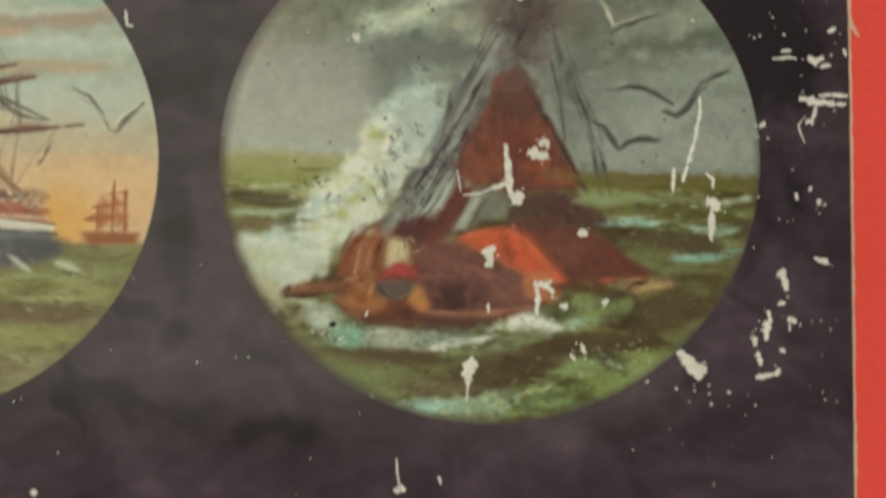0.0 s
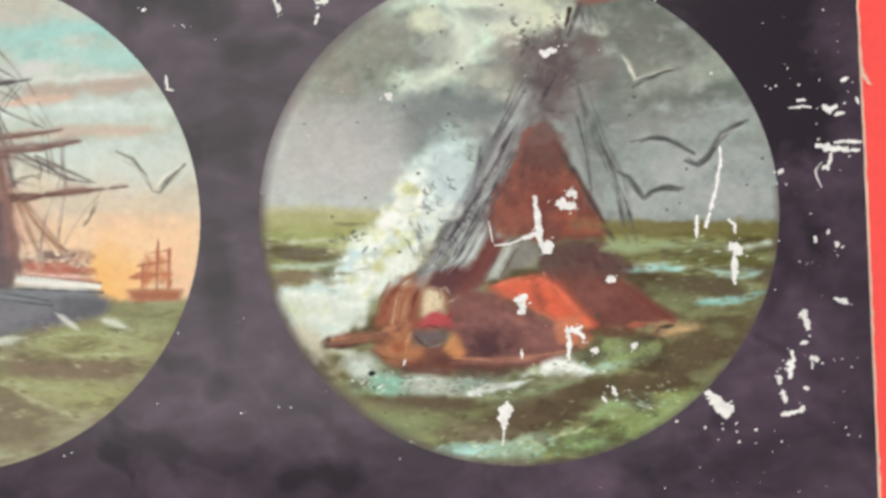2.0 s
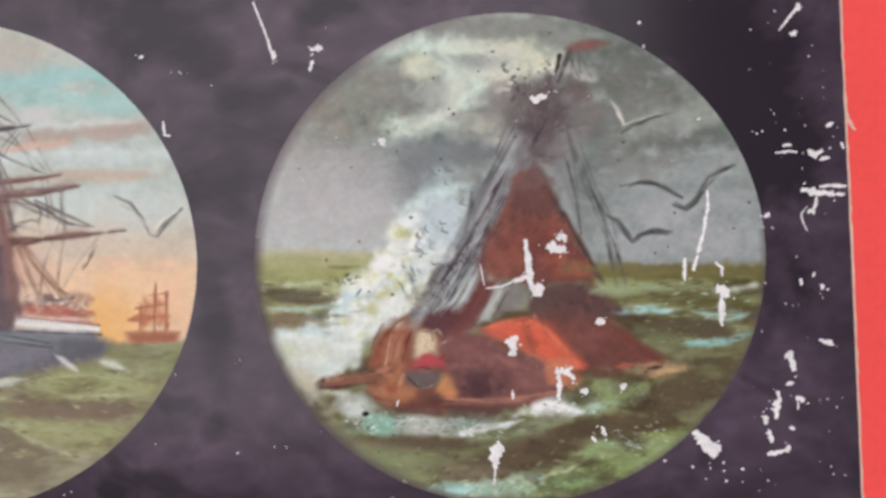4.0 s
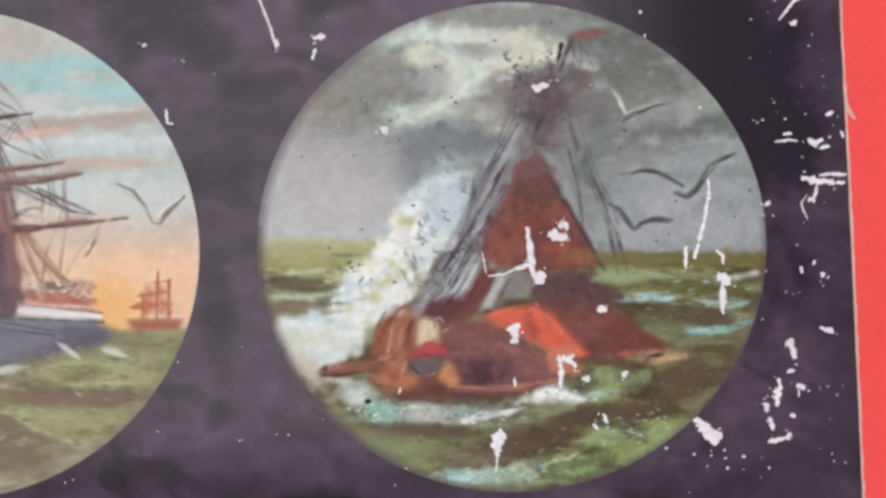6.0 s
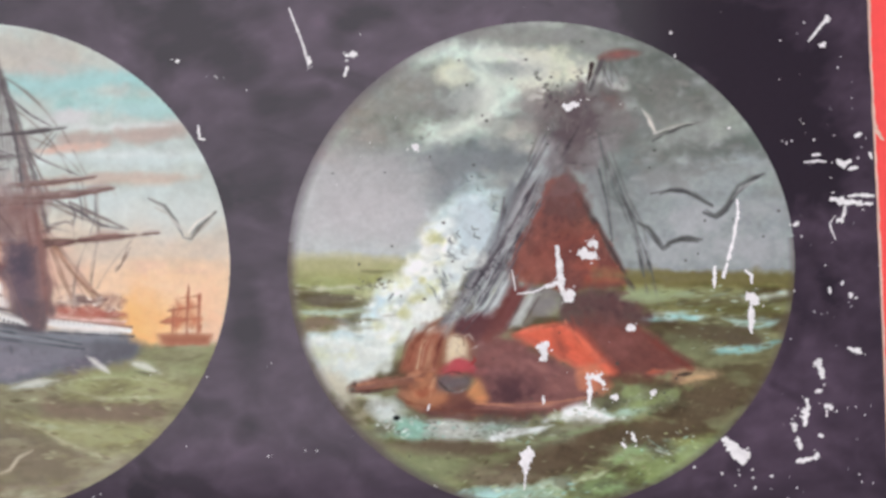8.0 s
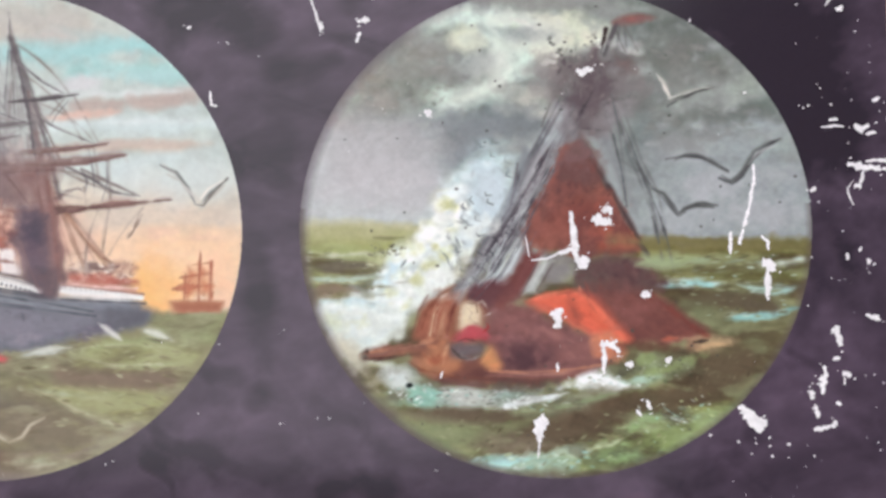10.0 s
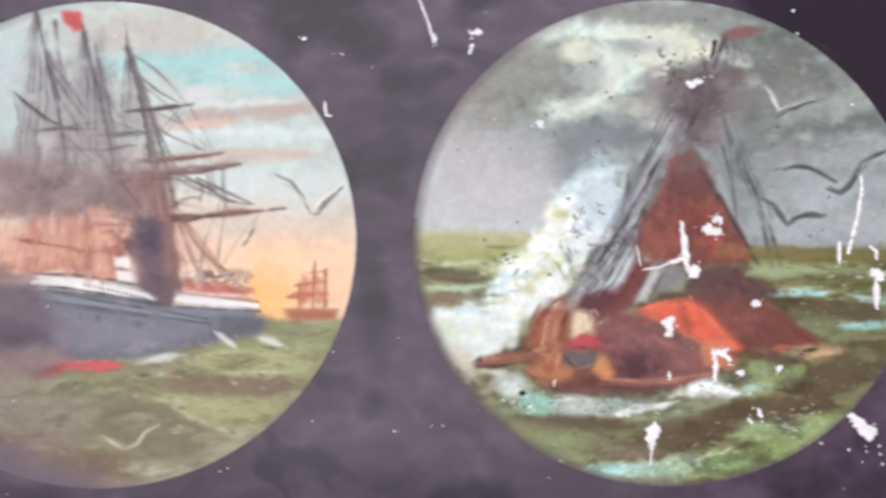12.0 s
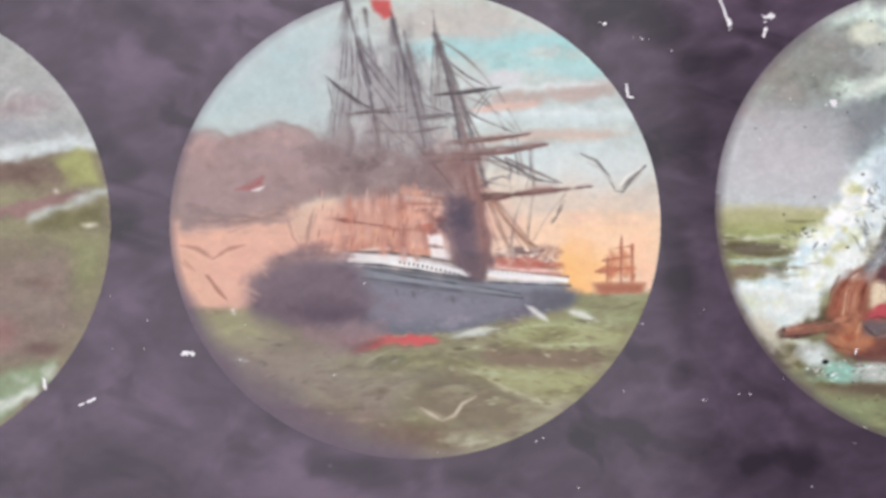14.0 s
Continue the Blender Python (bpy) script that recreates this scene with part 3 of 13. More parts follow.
cv.line([(-0.742, -0.501), (-0.581, -0.473), (-0.465, -0.449)], 24, (122, 76, 62), taper=0, soft=4, wob=0.3, name="bowsprit")
cv.line([(-0.715, -0.506), (-0.481, -0.458)], 6, (160, 104, 76), 0.7, taper=2, soft=4)
cv.line([(-0.726, -0.522), (-0.582, -0.503), (-0.493, -0.495)], 5, (70, 44, 42), 0.8, soft=4)
cv.blob([(-0.744, -0.506)], 10, 12, (62, 56, 54), 0.9, soft=0.8)
cv.shape([(-0.388, -0.297), (-0.330, -0.275), (-0.291, -0.326), (-0.280, -0.395), (-0.358, -0.418), (-0.394, -0.394)], (202, 180, 148), soft=7, wob=4, name="deck_cloth")
cv.blob([(-0.357, -0.302), (-0.324, -0.349)], 11, 8, (220, 206, 176), 0.6, soft=1.2)
cv.shape([(-0.430, -0.449), (-0.392, -0.406), (-0.324, -0.379), (-0.273, -0.400), (-0.269, -0.442), (-0.359, -0.445)], (172, 58, 72), soft=6, wob=3, name="deck_cloth")
cv.shape([(-0.437, -0.451), (-0.281, -0.446), (-0.279, -0.499), (-0.359, -0.510), (-0.430, -0.491)], (98, 84, 86), soft=6, wob=3, name="deck_cloth")
cv.blob([(-0.273, -0.345), (-0.255, -0.331)], 13, 6, (206, 206, 206), 0.9, turn=25, soft=1.0, wob=0.8)
cv.line([(-0.223, -0.304), (-0.178, -0.211), (-0.120, -0.073)], 24, (106, 56, 54), 0.95, soft=5, name="mast#1")
cv.shape([(-0.123, -0.286), (0.000, -0.255), (0.101, -0.242), (0.178, -0.308), (0.299, -0.444), (0.221, -0.452), (0.110, -0.418), (-0.001, -0.357)], (208, 92, 66), soft=10, wob=3, name="fallen_sail")
cv.dabs([(-0.067, -0.282), (0.090, -0.251), (0.266, -0.425), (0.088, -0.376)], 26, 60, 10, [(222, 104, 72), (196, 76, 58), (218, 116, 84)], 0.35, turn=-35, spread=15)
cv.shape([(0.132, -0.446), (0.244, -0.443), (0.209, -0.493), (0.153, -0.516)], (206, 122, 84), 0.7, soft=14, wob=5)
cv.shape([(0.112, -0.249), (0.225, -0.181), (0.336, -0.198), (0.469, -0.311), (0.613, -0.424), (0.422, -0.468), (0.293, -0.448), (0.200, -0.331)], (112, 68, 62), soft=16, wob=4, name="fallen_sail")
cv.dabs([(0.224, -0.216), (0.336, -0.217), (0.557, -0.416), (0.333, -0.437)], 40, 54, 12, [(122, 66, 58), (92, 50, 50), (132, 60, 50)], 0.5, turn=-40, spread=20)
cv.shape([(0.058, -0.110), (0.226, -0.111), (0.359, -0.159), (0.425, -0.241), (0.224, -0.216), (0.112, -0.261), (0.068, -0.237)], (94, 78, 72), 0.85, soft=16, wob=6, name="fallen_sail")
cv.line([(0.422, -0.450), (0.512, -0.439)], 7, (186, 112, 92), 0.8, taper=2, soft=4)
cv.line([(0.500, -0.478), (0.579, -0.456), (0.679, -0.462)], 13, (196, 158, 112), 0.9, taper=2, soft=6, wob=0.7, name="driftwood")
cv.line([(0.489, -0.450), (0.568, -0.435)], 7, (190, 170, 130), 0.8, taper=2, soft=5)
cv.line([(0.533, -0.506), (0.672, -0.471)], 6, (70, 56, 46), 0.7, taper=2, soft=5)
# standing sail
cv.shape([(0.025, 0.349), (0.097, 0.363), (0.196, 0.180), (0.342, -0.078), (0.259, -0.112), (0.181, -0.104), (0.091, -0.122), (0.002, -0.086), (-0.121, -0.119), (-0.131, -0.026), (-0.062, 0.159)], (124, 76, 66), soft=9, wob=3, name="sail")
cv.shape([(0.019, 0.345), (0.097, 0.349), (0.185, 0.180), (0.027, 0.112), (-0.051, 0.159)], (108, 70, 60), 0.8, soft=22, wob=6)
cv.shape([(0.093, -0.005), (0.229, 0.110), (0.334, -0.073), (0.181, -0.104)], (152, 72, 50), 0.75, soft=24, wob=6)
cv.dabs([(0.007, 0.298), (0.097, 0.321), (0.316, -0.066), (-0.087, -0.073)], 60, 50, 14, [(136, 64, 48), (104, 56, 50), (148, 78, 58)], 0.45, turn=60, spread=30)
cv.shape([(-0.132, -0.073), (0.069, -0.098), (0.091, -0.145), (0.057, -0.214), (-0.066, -0.213), (-0.156, -0.281)], (126, 122, 118), 0.85, soft=8, wob=4)
cv.shape([(-0.167, -0.258), (-0.076, -0.097), (-0.020, -0.109), (-0.123, -0.270)], (166, 168, 164), 0.8, soft=6)
cv.line([(-0.076, -0.085), (-0.145, -0.270)], 4, (88, 82, 84), 0.8)
cv.line([(-0.031, -0.097), (-0.107, -0.259)], 4, (88, 82, 84), 0.8)
cv.blob([(-0.010, -0.155), (0.057, -0.144)], 22, 14, (104, 100, 98), 0.8, soft=1.2, wob=0.8)
cv.shape([(-0.223, -0.280), (-0.120, -0.050), (-0.065, -0.073), (-0.167, -0.281)], (108, 58, 54), 0.9, soft=5, name="mast#2")
# smoke at the masthead
cv.blob([(0.123, 0.648), (0.167, 0.577), (0.099, 0.508), (0.214, 0.671)], 56, 46, (88, 78, 82), 0.75, soft=1.6, wob=0.6, name="masthead")
cv.blob([(0.237, 0.705), (0.292, 0.658)], 48, 26, (112, 98, 94), 0.6, soft=1.8, wob=0.6)
cv.blob([(0.079, 0.695), (0.045, 0.625)], 34, 34, (110, 106, 104), 0.6, soft=1.8, wob=0.6)
cv.line([(0.170, 0.741), (0.127, 0.578), (0.075, 0.368)], 22, (92, 80, 84), 0.75, soft=12, wob=0.6, name="masthead")
cv.line([(0.067, 0.590), (0.223, 0.518)], 7, (82, 76, 78), 0.7, soft=4)
cv.line([(0.053, 0.426), (0.210, 0.408)], 8, (88, 76, 76), 0.7, soft=5)
cv.dabs([(0.023, 0.696), (0.327, 0.705), (0.233, 0.436), (-0.014, 0.438)], 70, 14, 5, [(80, 74, 76), (126, 114, 112), (104, 92, 92)], 0.6, turn=70, spread=50)
cv.weather(5.5, 0.10, 1)
# second pass: sharper touches over the blended ground
cv.shape([(0.380, -0.241), (0.963, -0.224), (0.902, -0.501), (0.755, -0.592), (0.419, -0.634), (0.331, -0.541), (0.601, -0.452)], (88, 80, 54), 0.5, soft=30, wob=10)
cv.flow((cv.k == cv.names.index("sea")) * 1.0, [(66, 54, 38), (160, 172, 122)], 3.5, 16, 260, 0.5, skew=2.5, sharp=1.6)
cv.blob([(-0.368, 0.898), (-0.278, 0.874)], 40, 14, (212, 224, 212), 0.75, turn=-10, soft=1.2, wob=0.9)
cv.blob([(-0.112, 0.720), (-0.146, 0.662)], 36, 18, (206, 218, 204), 0.75, turn=50, soft=1.3, wob=0.9)
cv.blob([(0.047, 0.848), (0.125, 0.777), (-0.033, 0.743)], 24, 12, (216, 214, 188), 0.7, soft=1.2, wob=0.9)
cv.blob([(0.181, 0.765), (0.293, 0.740), (0.338, 0.728)], 12, 9, (214, 216, 208), 0.7, soft=1.1, wob=0.9)
cv.blob([(-0.346, 0.797), (-0.297, 0.780)], 20, 11, (214, 210, 178), 0.6, soft=1.3, wob=0.8)
cv.line([(-0.439, 0.529), (-0.315, 0.558), (-0.202, 0.616)], 10, (196, 200, 186), 0.6, taper=2, soft=8, wob=1.0)
cv.line([(-0.196, 0.599), (-0.113, 0.608), (-0.012, 0.574)], 7, (104, 104, 100), 0.5, taper=2, soft=6, wob=1.0)
cv.line([(-0.571, 0.724), (-0.481, 0.805), (-0.402, 0.812), (-0.403, 0.746)], 6, (112, 110, 104), 0.4, taper=2, soft=7, wob=1.0)
cv.dabs([(-0.891, -0.296), (-0.691, -0.229), (-0.533, -0.022), (-0.375, 0.139), (-0.310, -0.001), (-0.490, -0.231), (-0.692, -0.414)], 90, 20, 13, [(244, 246, 240), (232, 238, 230), (216, 226, 214)], 0.75, turn=40, spread=80)
cv.dabs([(-0.891, -0.296), (-0.691, -0.229), (-0.533, -0.022), (-0.375, 0.139), (-0.310, -0.001), (-0.490, -0.231), (-0.692, -0.414)], 14, 14, 8, [(196, 200, 150), (170, 190, 186)], 0.5, turn=40, spread=80)
cv.dabs([(-0.667, -0.090), (-0.533, 0.001), (-0.579, -0.161), (-0.713, -0.252)], 30, 18, 9, [(238, 244, 240), (196, 222, 224)], 0.7, turn=30, spread=60)
cv.dabs([(-0.891, -0.285), (-0.691, -0.275), (-0.714, -0.321), (-0.914, -0.315)], 16, 40, 6, [(220, 234, 236), (170, 208, 214)], 0.6, turn=0, spread=10)
cv.dabs([(-0.583, -0.634), (0.063, -0.630), (0.084, -0.700), (-0.539, -0.727)], 90, 20, 5, [(222, 226, 220), (150, 186, 176), (98, 104, 92), (190, 200, 188)], 0.7, turn=4, spread=30)
cv.dabs([(-0.027, -0.641), (0.152, -0.590), (0.330, -0.629), (0.263, -0.656)], 50, 18, 8, [(244, 246, 248), (226, 230, 230), (180, 206, 206)], 0.8, turn=5, spread=40)
cv.dabs([(0.263, -0.633), (0.354, -0.518), (0.533, -0.520), (0.442, -0.600)], 60, 8, 5, [(186, 202, 166), (96, 106, 60), (206, 212, 186), (66, 74, 44)], 0.75, turn=30, spread=90)
cv.dabs([(-1.023, 0.006), (-0.577, 0.001), (-0.602, -0.265), (-1.002, -0.260)], 40, 40, 5, [(108, 106, 70), (176, 180, 128), (96, 92, 66)], 0.55, turn=0, spread=8)
cv.dabs([(0.338, -0.066), (0.977, -0.073), (0.938, -0.409), (0.424, -0.311)], 70, 44, 5, [(92, 86, 48), (150, 158, 112), (150, 176, 164), (84, 74, 48)], 0.5, turn=2, spread=10)
cv.dabs([(0.403, -0.218), (0.627, -0.220), (0.627, -0.239), (0.403, -0.236)], 12, 40, 5, [(190, 222, 220), (130, 190, 190)], 0.8, turn=-2, spread=6)
cv.dabs([(0.670, -0.341), (0.917, -0.316), (0.916, -0.358), (0.669, -0.378)], 14, 36, 5, [(190, 220, 218), (120, 184, 182)], 0.8, turn=6, spread=8)
cv.dabs([(0.081, -0.907), (0.351, -0.772), (0.709, -0.695), (0.572, -0.890), (0.303, -0.967)], 60, 22, 7, [(158, 182, 116), (92, 110, 56), (150, 190, 150)], 0.5, turn=25, spread=40)
cv.dabs([(0.373, -0.726), (0.574, -0.717), (0.551, -0.786), (0.395, -0.784)], 22, 18, 6, [(196, 218, 206), (150, 190, 176)], 0.7, turn=-10, spread=30)
cv.dabs([(-0.584, -0.761), (-0.139, -0.743), (0.084, -0.723), (-0.185, -0.881), (-0.496, -0.877)], 60, 40, 7, [(92, 78, 60), (140, 144, 98), (120, 116, 76)], 0.45, turn=6, spread=16)
cv.dabs([(-0.341, -0.920), (0.104, -0.884), (0.081, -0.953), (-0.297, -0.971)], 40, 24, 6, [(206, 222, 210), (140, 186, 172)], 0.65, turn=8, spread=25)
cv.dabs([(0.533, -0.520), (0.847, -0.477), (0.731, -0.684), (0.396, -0.703)], 80, 9, 4, [(120, 106, 70), (70, 58, 40)], 0.5, turn=30, spread=90)
cv.line([(-0.465, -0.449), (-0.548, -0.466), (-0.715, -0.506)], 4, (176, 120, 90), 0.6, taper=2, soft=3)
cv.line([(-0.715, -0.524), (-0.582, -0.505)], 4, (64, 42, 40), 0.7, taper=2, soft=3)
cv.line([(-0.570, -0.427), (-0.540, -0.323), (-0.473, -0.250), (-0.379, -0.219)], 4, (94, 48, 40), 0.6, taper=2, soft=4)
cv.line([(-0.419, -0.255), (-0.453, -0.329), (-0.470, -0.428)], 5, (216, 190, 142), 0.8, taper=2, soft=3)
cv.line([(-0.379, -0.251), (-0.420, -0.348), (-0.434, -0.428)], 4, (208, 176, 130), 0.8, taper=2, soft=3)
cv.line([(-0.275, -0.585), (-0.137, -0.591), (-0.004, -0.581), (0.131, -0.548)], 4, (176, 122, 104), 0.6, taper=2, soft=4)
cv.line([(-0.067, -0.287), (0.056, -0.260), (0.101, -0.251)], 6, (232, 112, 80), 0.6, taper=2, soft=5)
cv.line([(0.134, -0.284), (0.222, -0.378), (0.288, -0.439)], 8, (226, 100, 66), 0.6, taper=2, soft=5)
cv.dabs([(0.029, 0.298), (0.097, 0.321), (0.316, -0.054), (-0.064, -0.050)], 36, 30, 7, [(150, 78, 58), (96, 52, 46), (166, 96, 74)], 0.4, turn=60, spread=40)
cv.dabs([(0.012, 0.696), (0.315, 0.705), (0.210, 0.413), (0.009, 0.438)], 60, 16, 5, [(74, 66, 70), (120, 108, 108), (92, 80, 82)], 0.6, turn=70, spread=50)
for q, col, w in (([(-0.386, -0.947), (-0.252, -0.921), (-0.096, -0.909), (0.059, -0.888)], (186, 208, 196), 12), ([(-0.363, -0.933), (-0.230, -0.917)], (130, 186, 190), 8),
        ([(0.215, -0.890), (0.350, -0.823), (0.529, -0.763)], (156, 178, 116), 12), ([(0.351, -0.772), (0.451, -0.766), (0.540, -0.781)], (176, 206, 194), 10),
        ([(0.418, -0.754), (0.480, -0.773)], (222, 234, 228), 7), ([(0.483, -0.889), (0.618, -0.810), (0.686, -0.741)], (140, 164, 96), 12),
        ([(-0.205, -0.710), (-0.116, -0.693), (-0.005, -0.671)], (206, 222, 218), 9)):
    cv.line(q, w, col, 0.65, taper=2, soft=7, wob=1.1)
for q, col, w in (([(-0.228, -0.724), (-0.150, -0.708)], (232, 238, 238), 7), ([(0.050, -0.745), (0.173, -0.689), (0.285, -0.660)], (150, 160, 116), 10),
        ([(-0.628, -0.737), (-0.451, -0.762), (-0.273, -0.769)], (136, 142, 96), 14), ([(-0.451, -0.808), (-0.273, -0.824), (-0.140, -0.817)], (140, 148, 100), 14),
        ([(-0.583, -0.634), (-0.494, -0.674), (-0.428, -0.698)], (136, 190, 166), 12), ([(0.082, -0.902), (0.193, -0.858), (0.283, -0.817)], (170, 186, 140), 9),
        ([(-0.716, -0.640), (-0.605, -0.669), (-0.539, -0.688)], (150, 176, 150), 10)):
    cv.line(q, w, col, 0.65, taper=2, soft=7, wob=1.1)
for q, col, w in (([(0.714, -0.406), (0.826, -0.408), (0.915, -0.395)], (128, 128, 84), 9),):
    cv.line(q, w, col, 0.65, taper=2, soft=7, wob=1.1)
cv.blob([(-0.245, 0.803), (-0.168, 0.732), (-0.112, 0.662)], 42, 22, (208, 220, 208), 0.5, turn=-40, soft=1.6, wob=0.8)
cv.blob([(-0.413, 0.882), (-0.458, 0.852)], 40, 16, (206, 218, 206), 0.5, turn=20, soft=1.6, wob=0.8)
cv.blob([(-0.032, 0.762), (0.068, 0.742)], 34, 12, (218, 220, 202), 0.5, soft=1.5, wob=0.8)
cv.blob([(-0.268, 0.768), (-0.314, 0.710)], 26, 10, (134, 140, 136), 0.45, soft=1.6, wob=0.8)
cv.blob([(-0.079, 0.614), (-0.000, 0.649)], 30, 11, (122, 122, 118), 0.5, soft=1.6, wob=0.8)
cv.blob([(-0.440, 0.396), (-0.283, 0.418), (-0.171, 0.452)], 44, 18, (112, 117, 120), 0.4, soft=1.8, wob=0.8)
cv.blob([(-0.357, -0.291), (-0.330, -0.302)], 9, 8, (150, 120, 100), 0.5, soft=1.2, wob=0.8)
cv.c[cv.k == 1] *= (0.965, 1.0, 0.995)
# shrouds on both sides
cv.shape([(0.010, 0.532), (0.099, 0.461), (-0.244, -0.118), (-0.379, -0.302), (-0.446, -0.301), (-0.288, -0.071)], (168, 176, 178), 0.75, soft=10, wob=4)
cv.shape([(-0.118, 0.113), (-0.038, 0.299), (-0.131, -0.003), (-0.222, -0.188), (-0.312, -0.233), (-0.244, -0.118)], (176, 186, 186), 0.8, soft=8, wob=4)
for a, b, w in (((0.06, 0.56), (-0.41, -0.26), 5.5), ((0.03, 0.55), (-0.385, -0.24), 3), ((0.08, 0.52), (-0.335, -0.23), 5), ((0.09, 0.48), (-0.30, -0.20), 3.2),
                ((0.02, 0.53), (-0.44, -0.29), 3), ((0.05, 0.42), (-0.25, -0.16), 4), ((0.07, 0.44), (-0.20, -0.16), 3)):
    cv.line([a, ((a[0] + b[0]) / 2 + 0.012, (a[1] + b[1]) / 2), b], w, (92, 92, 97), 0.8, soft=2.6, wob=0.9, name="shroud#0")
for i in range(16):
    t = 0.45 + i * 0.034
    cv.line([(0.04 - 0.44 * t, 0.56 - 0.82 * t), (0.075 - 0.40 * t, 0.53 - 0.76 * t)], 2.6, (96, 96, 100), 0.5, soft=2.2)
cv.dabs([(-0.424, -0.290), (-0.288, -0.071), (-0.163, 0.102), (-0.119, 0.066), (-0.244, -0.153), (-0.357, -0.291)], 80, 13, 3.2, [(82, 82, 86), (96, 96, 100), (196, 202, 202)], 0.7, turn=60, spread=35)
cv.line([(-0.946, -0.136), (-0.823, -0.126), (-0.701, -0.139)], 15, (104, 98, 78), 0.75, taper=2, soft=7, wob=1.0)
cv.line([(-0.979, -0.101), (-0.801, -0.089), (-0.678, -0.086)], 8, (182, 186, 158), 0.6, taper=2, soft=6, wob=1.0)
cv.line([(-0.968, -0.185), (-0.824, -0.191), (-0.690, -0.174)], 9, (184, 204, 190), 0.6, taper=2, soft=7, wob=1.0)
cv.line([(-1.023, 0.022), (-0.800, 0.025), (-0.533, 0.010)], 10, (186, 182, 132), 0.5, soft=9, wob=0.8)
cv.line([(0.293, -0.059), (0.652, -0.062), (0.988, -0.070)], 9, (92, 92, 46), 0.5, soft=8, wob=1.0)
cv.shape([(0.570, -0.266), (0.672, -0.234), (0.828, -0.278), (0.872, -0.311), (0.715, -0.318)], (86, 76, 54), 0.6, soft=12, wob=6)
cv.shape([(0.106, -0.746), (0.218, -0.667), (0.329, -0.691), (0.239, -0.771)], (74, 62, 44), 0.5, soft=22, wob=8)
cv.shape([(-0.583, -0.726), (-0.361, -0.722), (-0.139, -0.755), (-0.362, -0.775)], (96, 82, 62), 0.5, soft=12, wob=6)
cv.line([(0.098, 0.391), (0.196, 0.191), (0.294, 0.004), (0.364, -0.124)], 7, (80, 70, 68), 0.7, soft=5, name="shroud#2")
cv.line([(0.230, 0.542), (0.259, 0.389), (0.271, 0.249), (0.282, 0.109)], 3.8, (98, 98, 98), 0.65, soft=2.8, name="shroud#3")
cv.line([(0.239, 0.530), (0.310, 0.319), (0.364, 0.190), (0.396, 0.038), (0.416, -0.125)], 3.8, (98, 98, 98), 0.65, soft=2.8, name="shroud#4")
cv.line([(0.268, 0.506), (0.343, 0.283), (0.404, 0.154), (0.433, -0.009), (0.460, -0.172)], 3.8, (98, 98, 98), 0.65, soft=2.8, name="shroud#5")
cv.line([(0.189, 0.507), (0.236, 0.366), (0.258, 0.272)], 4, (96, 96, 96), 0.7, soft=2.5)
cv.shape([(0.143, 0.390), (0.221, 0.390), (0.270, 0.156), (0.284, 0.039), (0.196, 0.203)], (142, 148, 148), 0.6, soft=8)
cv.line([(0.252, 0.846), (0.229, 0.788), (0.201, 0.718)], 8, (84, 80, 82), 0.9, soft=3, name="mast#3")
cv.line([(0.265, 0.839), (0.251, 0.741)], 4, (100, 100, 100), 0.8, soft=2.5)
cv.line([(0.283, 0.839), (0.291, 0.728)], 4, (100, 100, 100), 0.8, soft=2.5)
cv.shape([(0.243, 0.853), (0.273, 0.881), (0.352, 0.890), (0.408, 0.871), (0.351, 0.852), (0.295, 0.839)], (122, 84, 80), 0.85, soft=10, wob=4, name="pennant#1")
cv.blob([(0.311, 0.865)], 14, 6, (156, 80, 70), 0.7, soft=1.2)
cv.dabs([(-0.032, 0.790), (0.170, 0.812), (0.192, 0.718), (-0.011, 0.684)], 34, 9, 4, [(84, 84, 80), (214, 212, 190), (90, 88, 80), (222, 220, 200)], 0.8, spread=90)
cv.dabs([(-0.716, -0.667), (-0.451, -0.762), (0.083, -0.769), (0.664, -0.706), (0.527, -0.889), (0.081, -0.953), (-0.408, -0.924)], 60, 7, 3.5, [(70, 66, 50), (196, 210, 190), (84, 78, 58)], 0.6, spread=90)
cv.dabs([(-0.010, 0.743), (0.192, 0.765), (0.053, 0.438), (-0.037, 0.415)], 40, 8, 4, [(70, 68, 66), (196, 194, 180)], 0.6, turn=60, spread=60)
cv.dabs([(-0.752, 0.562), (-0.438, 0.559), (-0.440, 0.419), (-0.708, 0.398)], 26, 7, 4, [(92, 90, 86), (196, 196, 190)], 0.5, spread=90)
cv.dabs([(-0.715, -0.575), (-0.493, -0.601), (-0.361, -0.671), (-0.583, -0.692)], 24, 8, 5, [(104, 108, 98), (214, 220, 212)], 0.5, spread=60)
cv.dabs([(-0.397, 0.186), (-0.195, 0.277), (-0.220, 0.044), (-0.355, -0.070)], 26, 14, 4, [(108, 120, 122), (216, 230, 232)], 0.55, turn=70, spread=40)
cv.dabs([(-0.712, -0.067), (-0.578, -0.068), (-0.601, -0.114), (-0.712, -0.109)], 24, 9, 3.5, [(92, 92, 72), (190, 194, 170)], 0.7, spread=60)
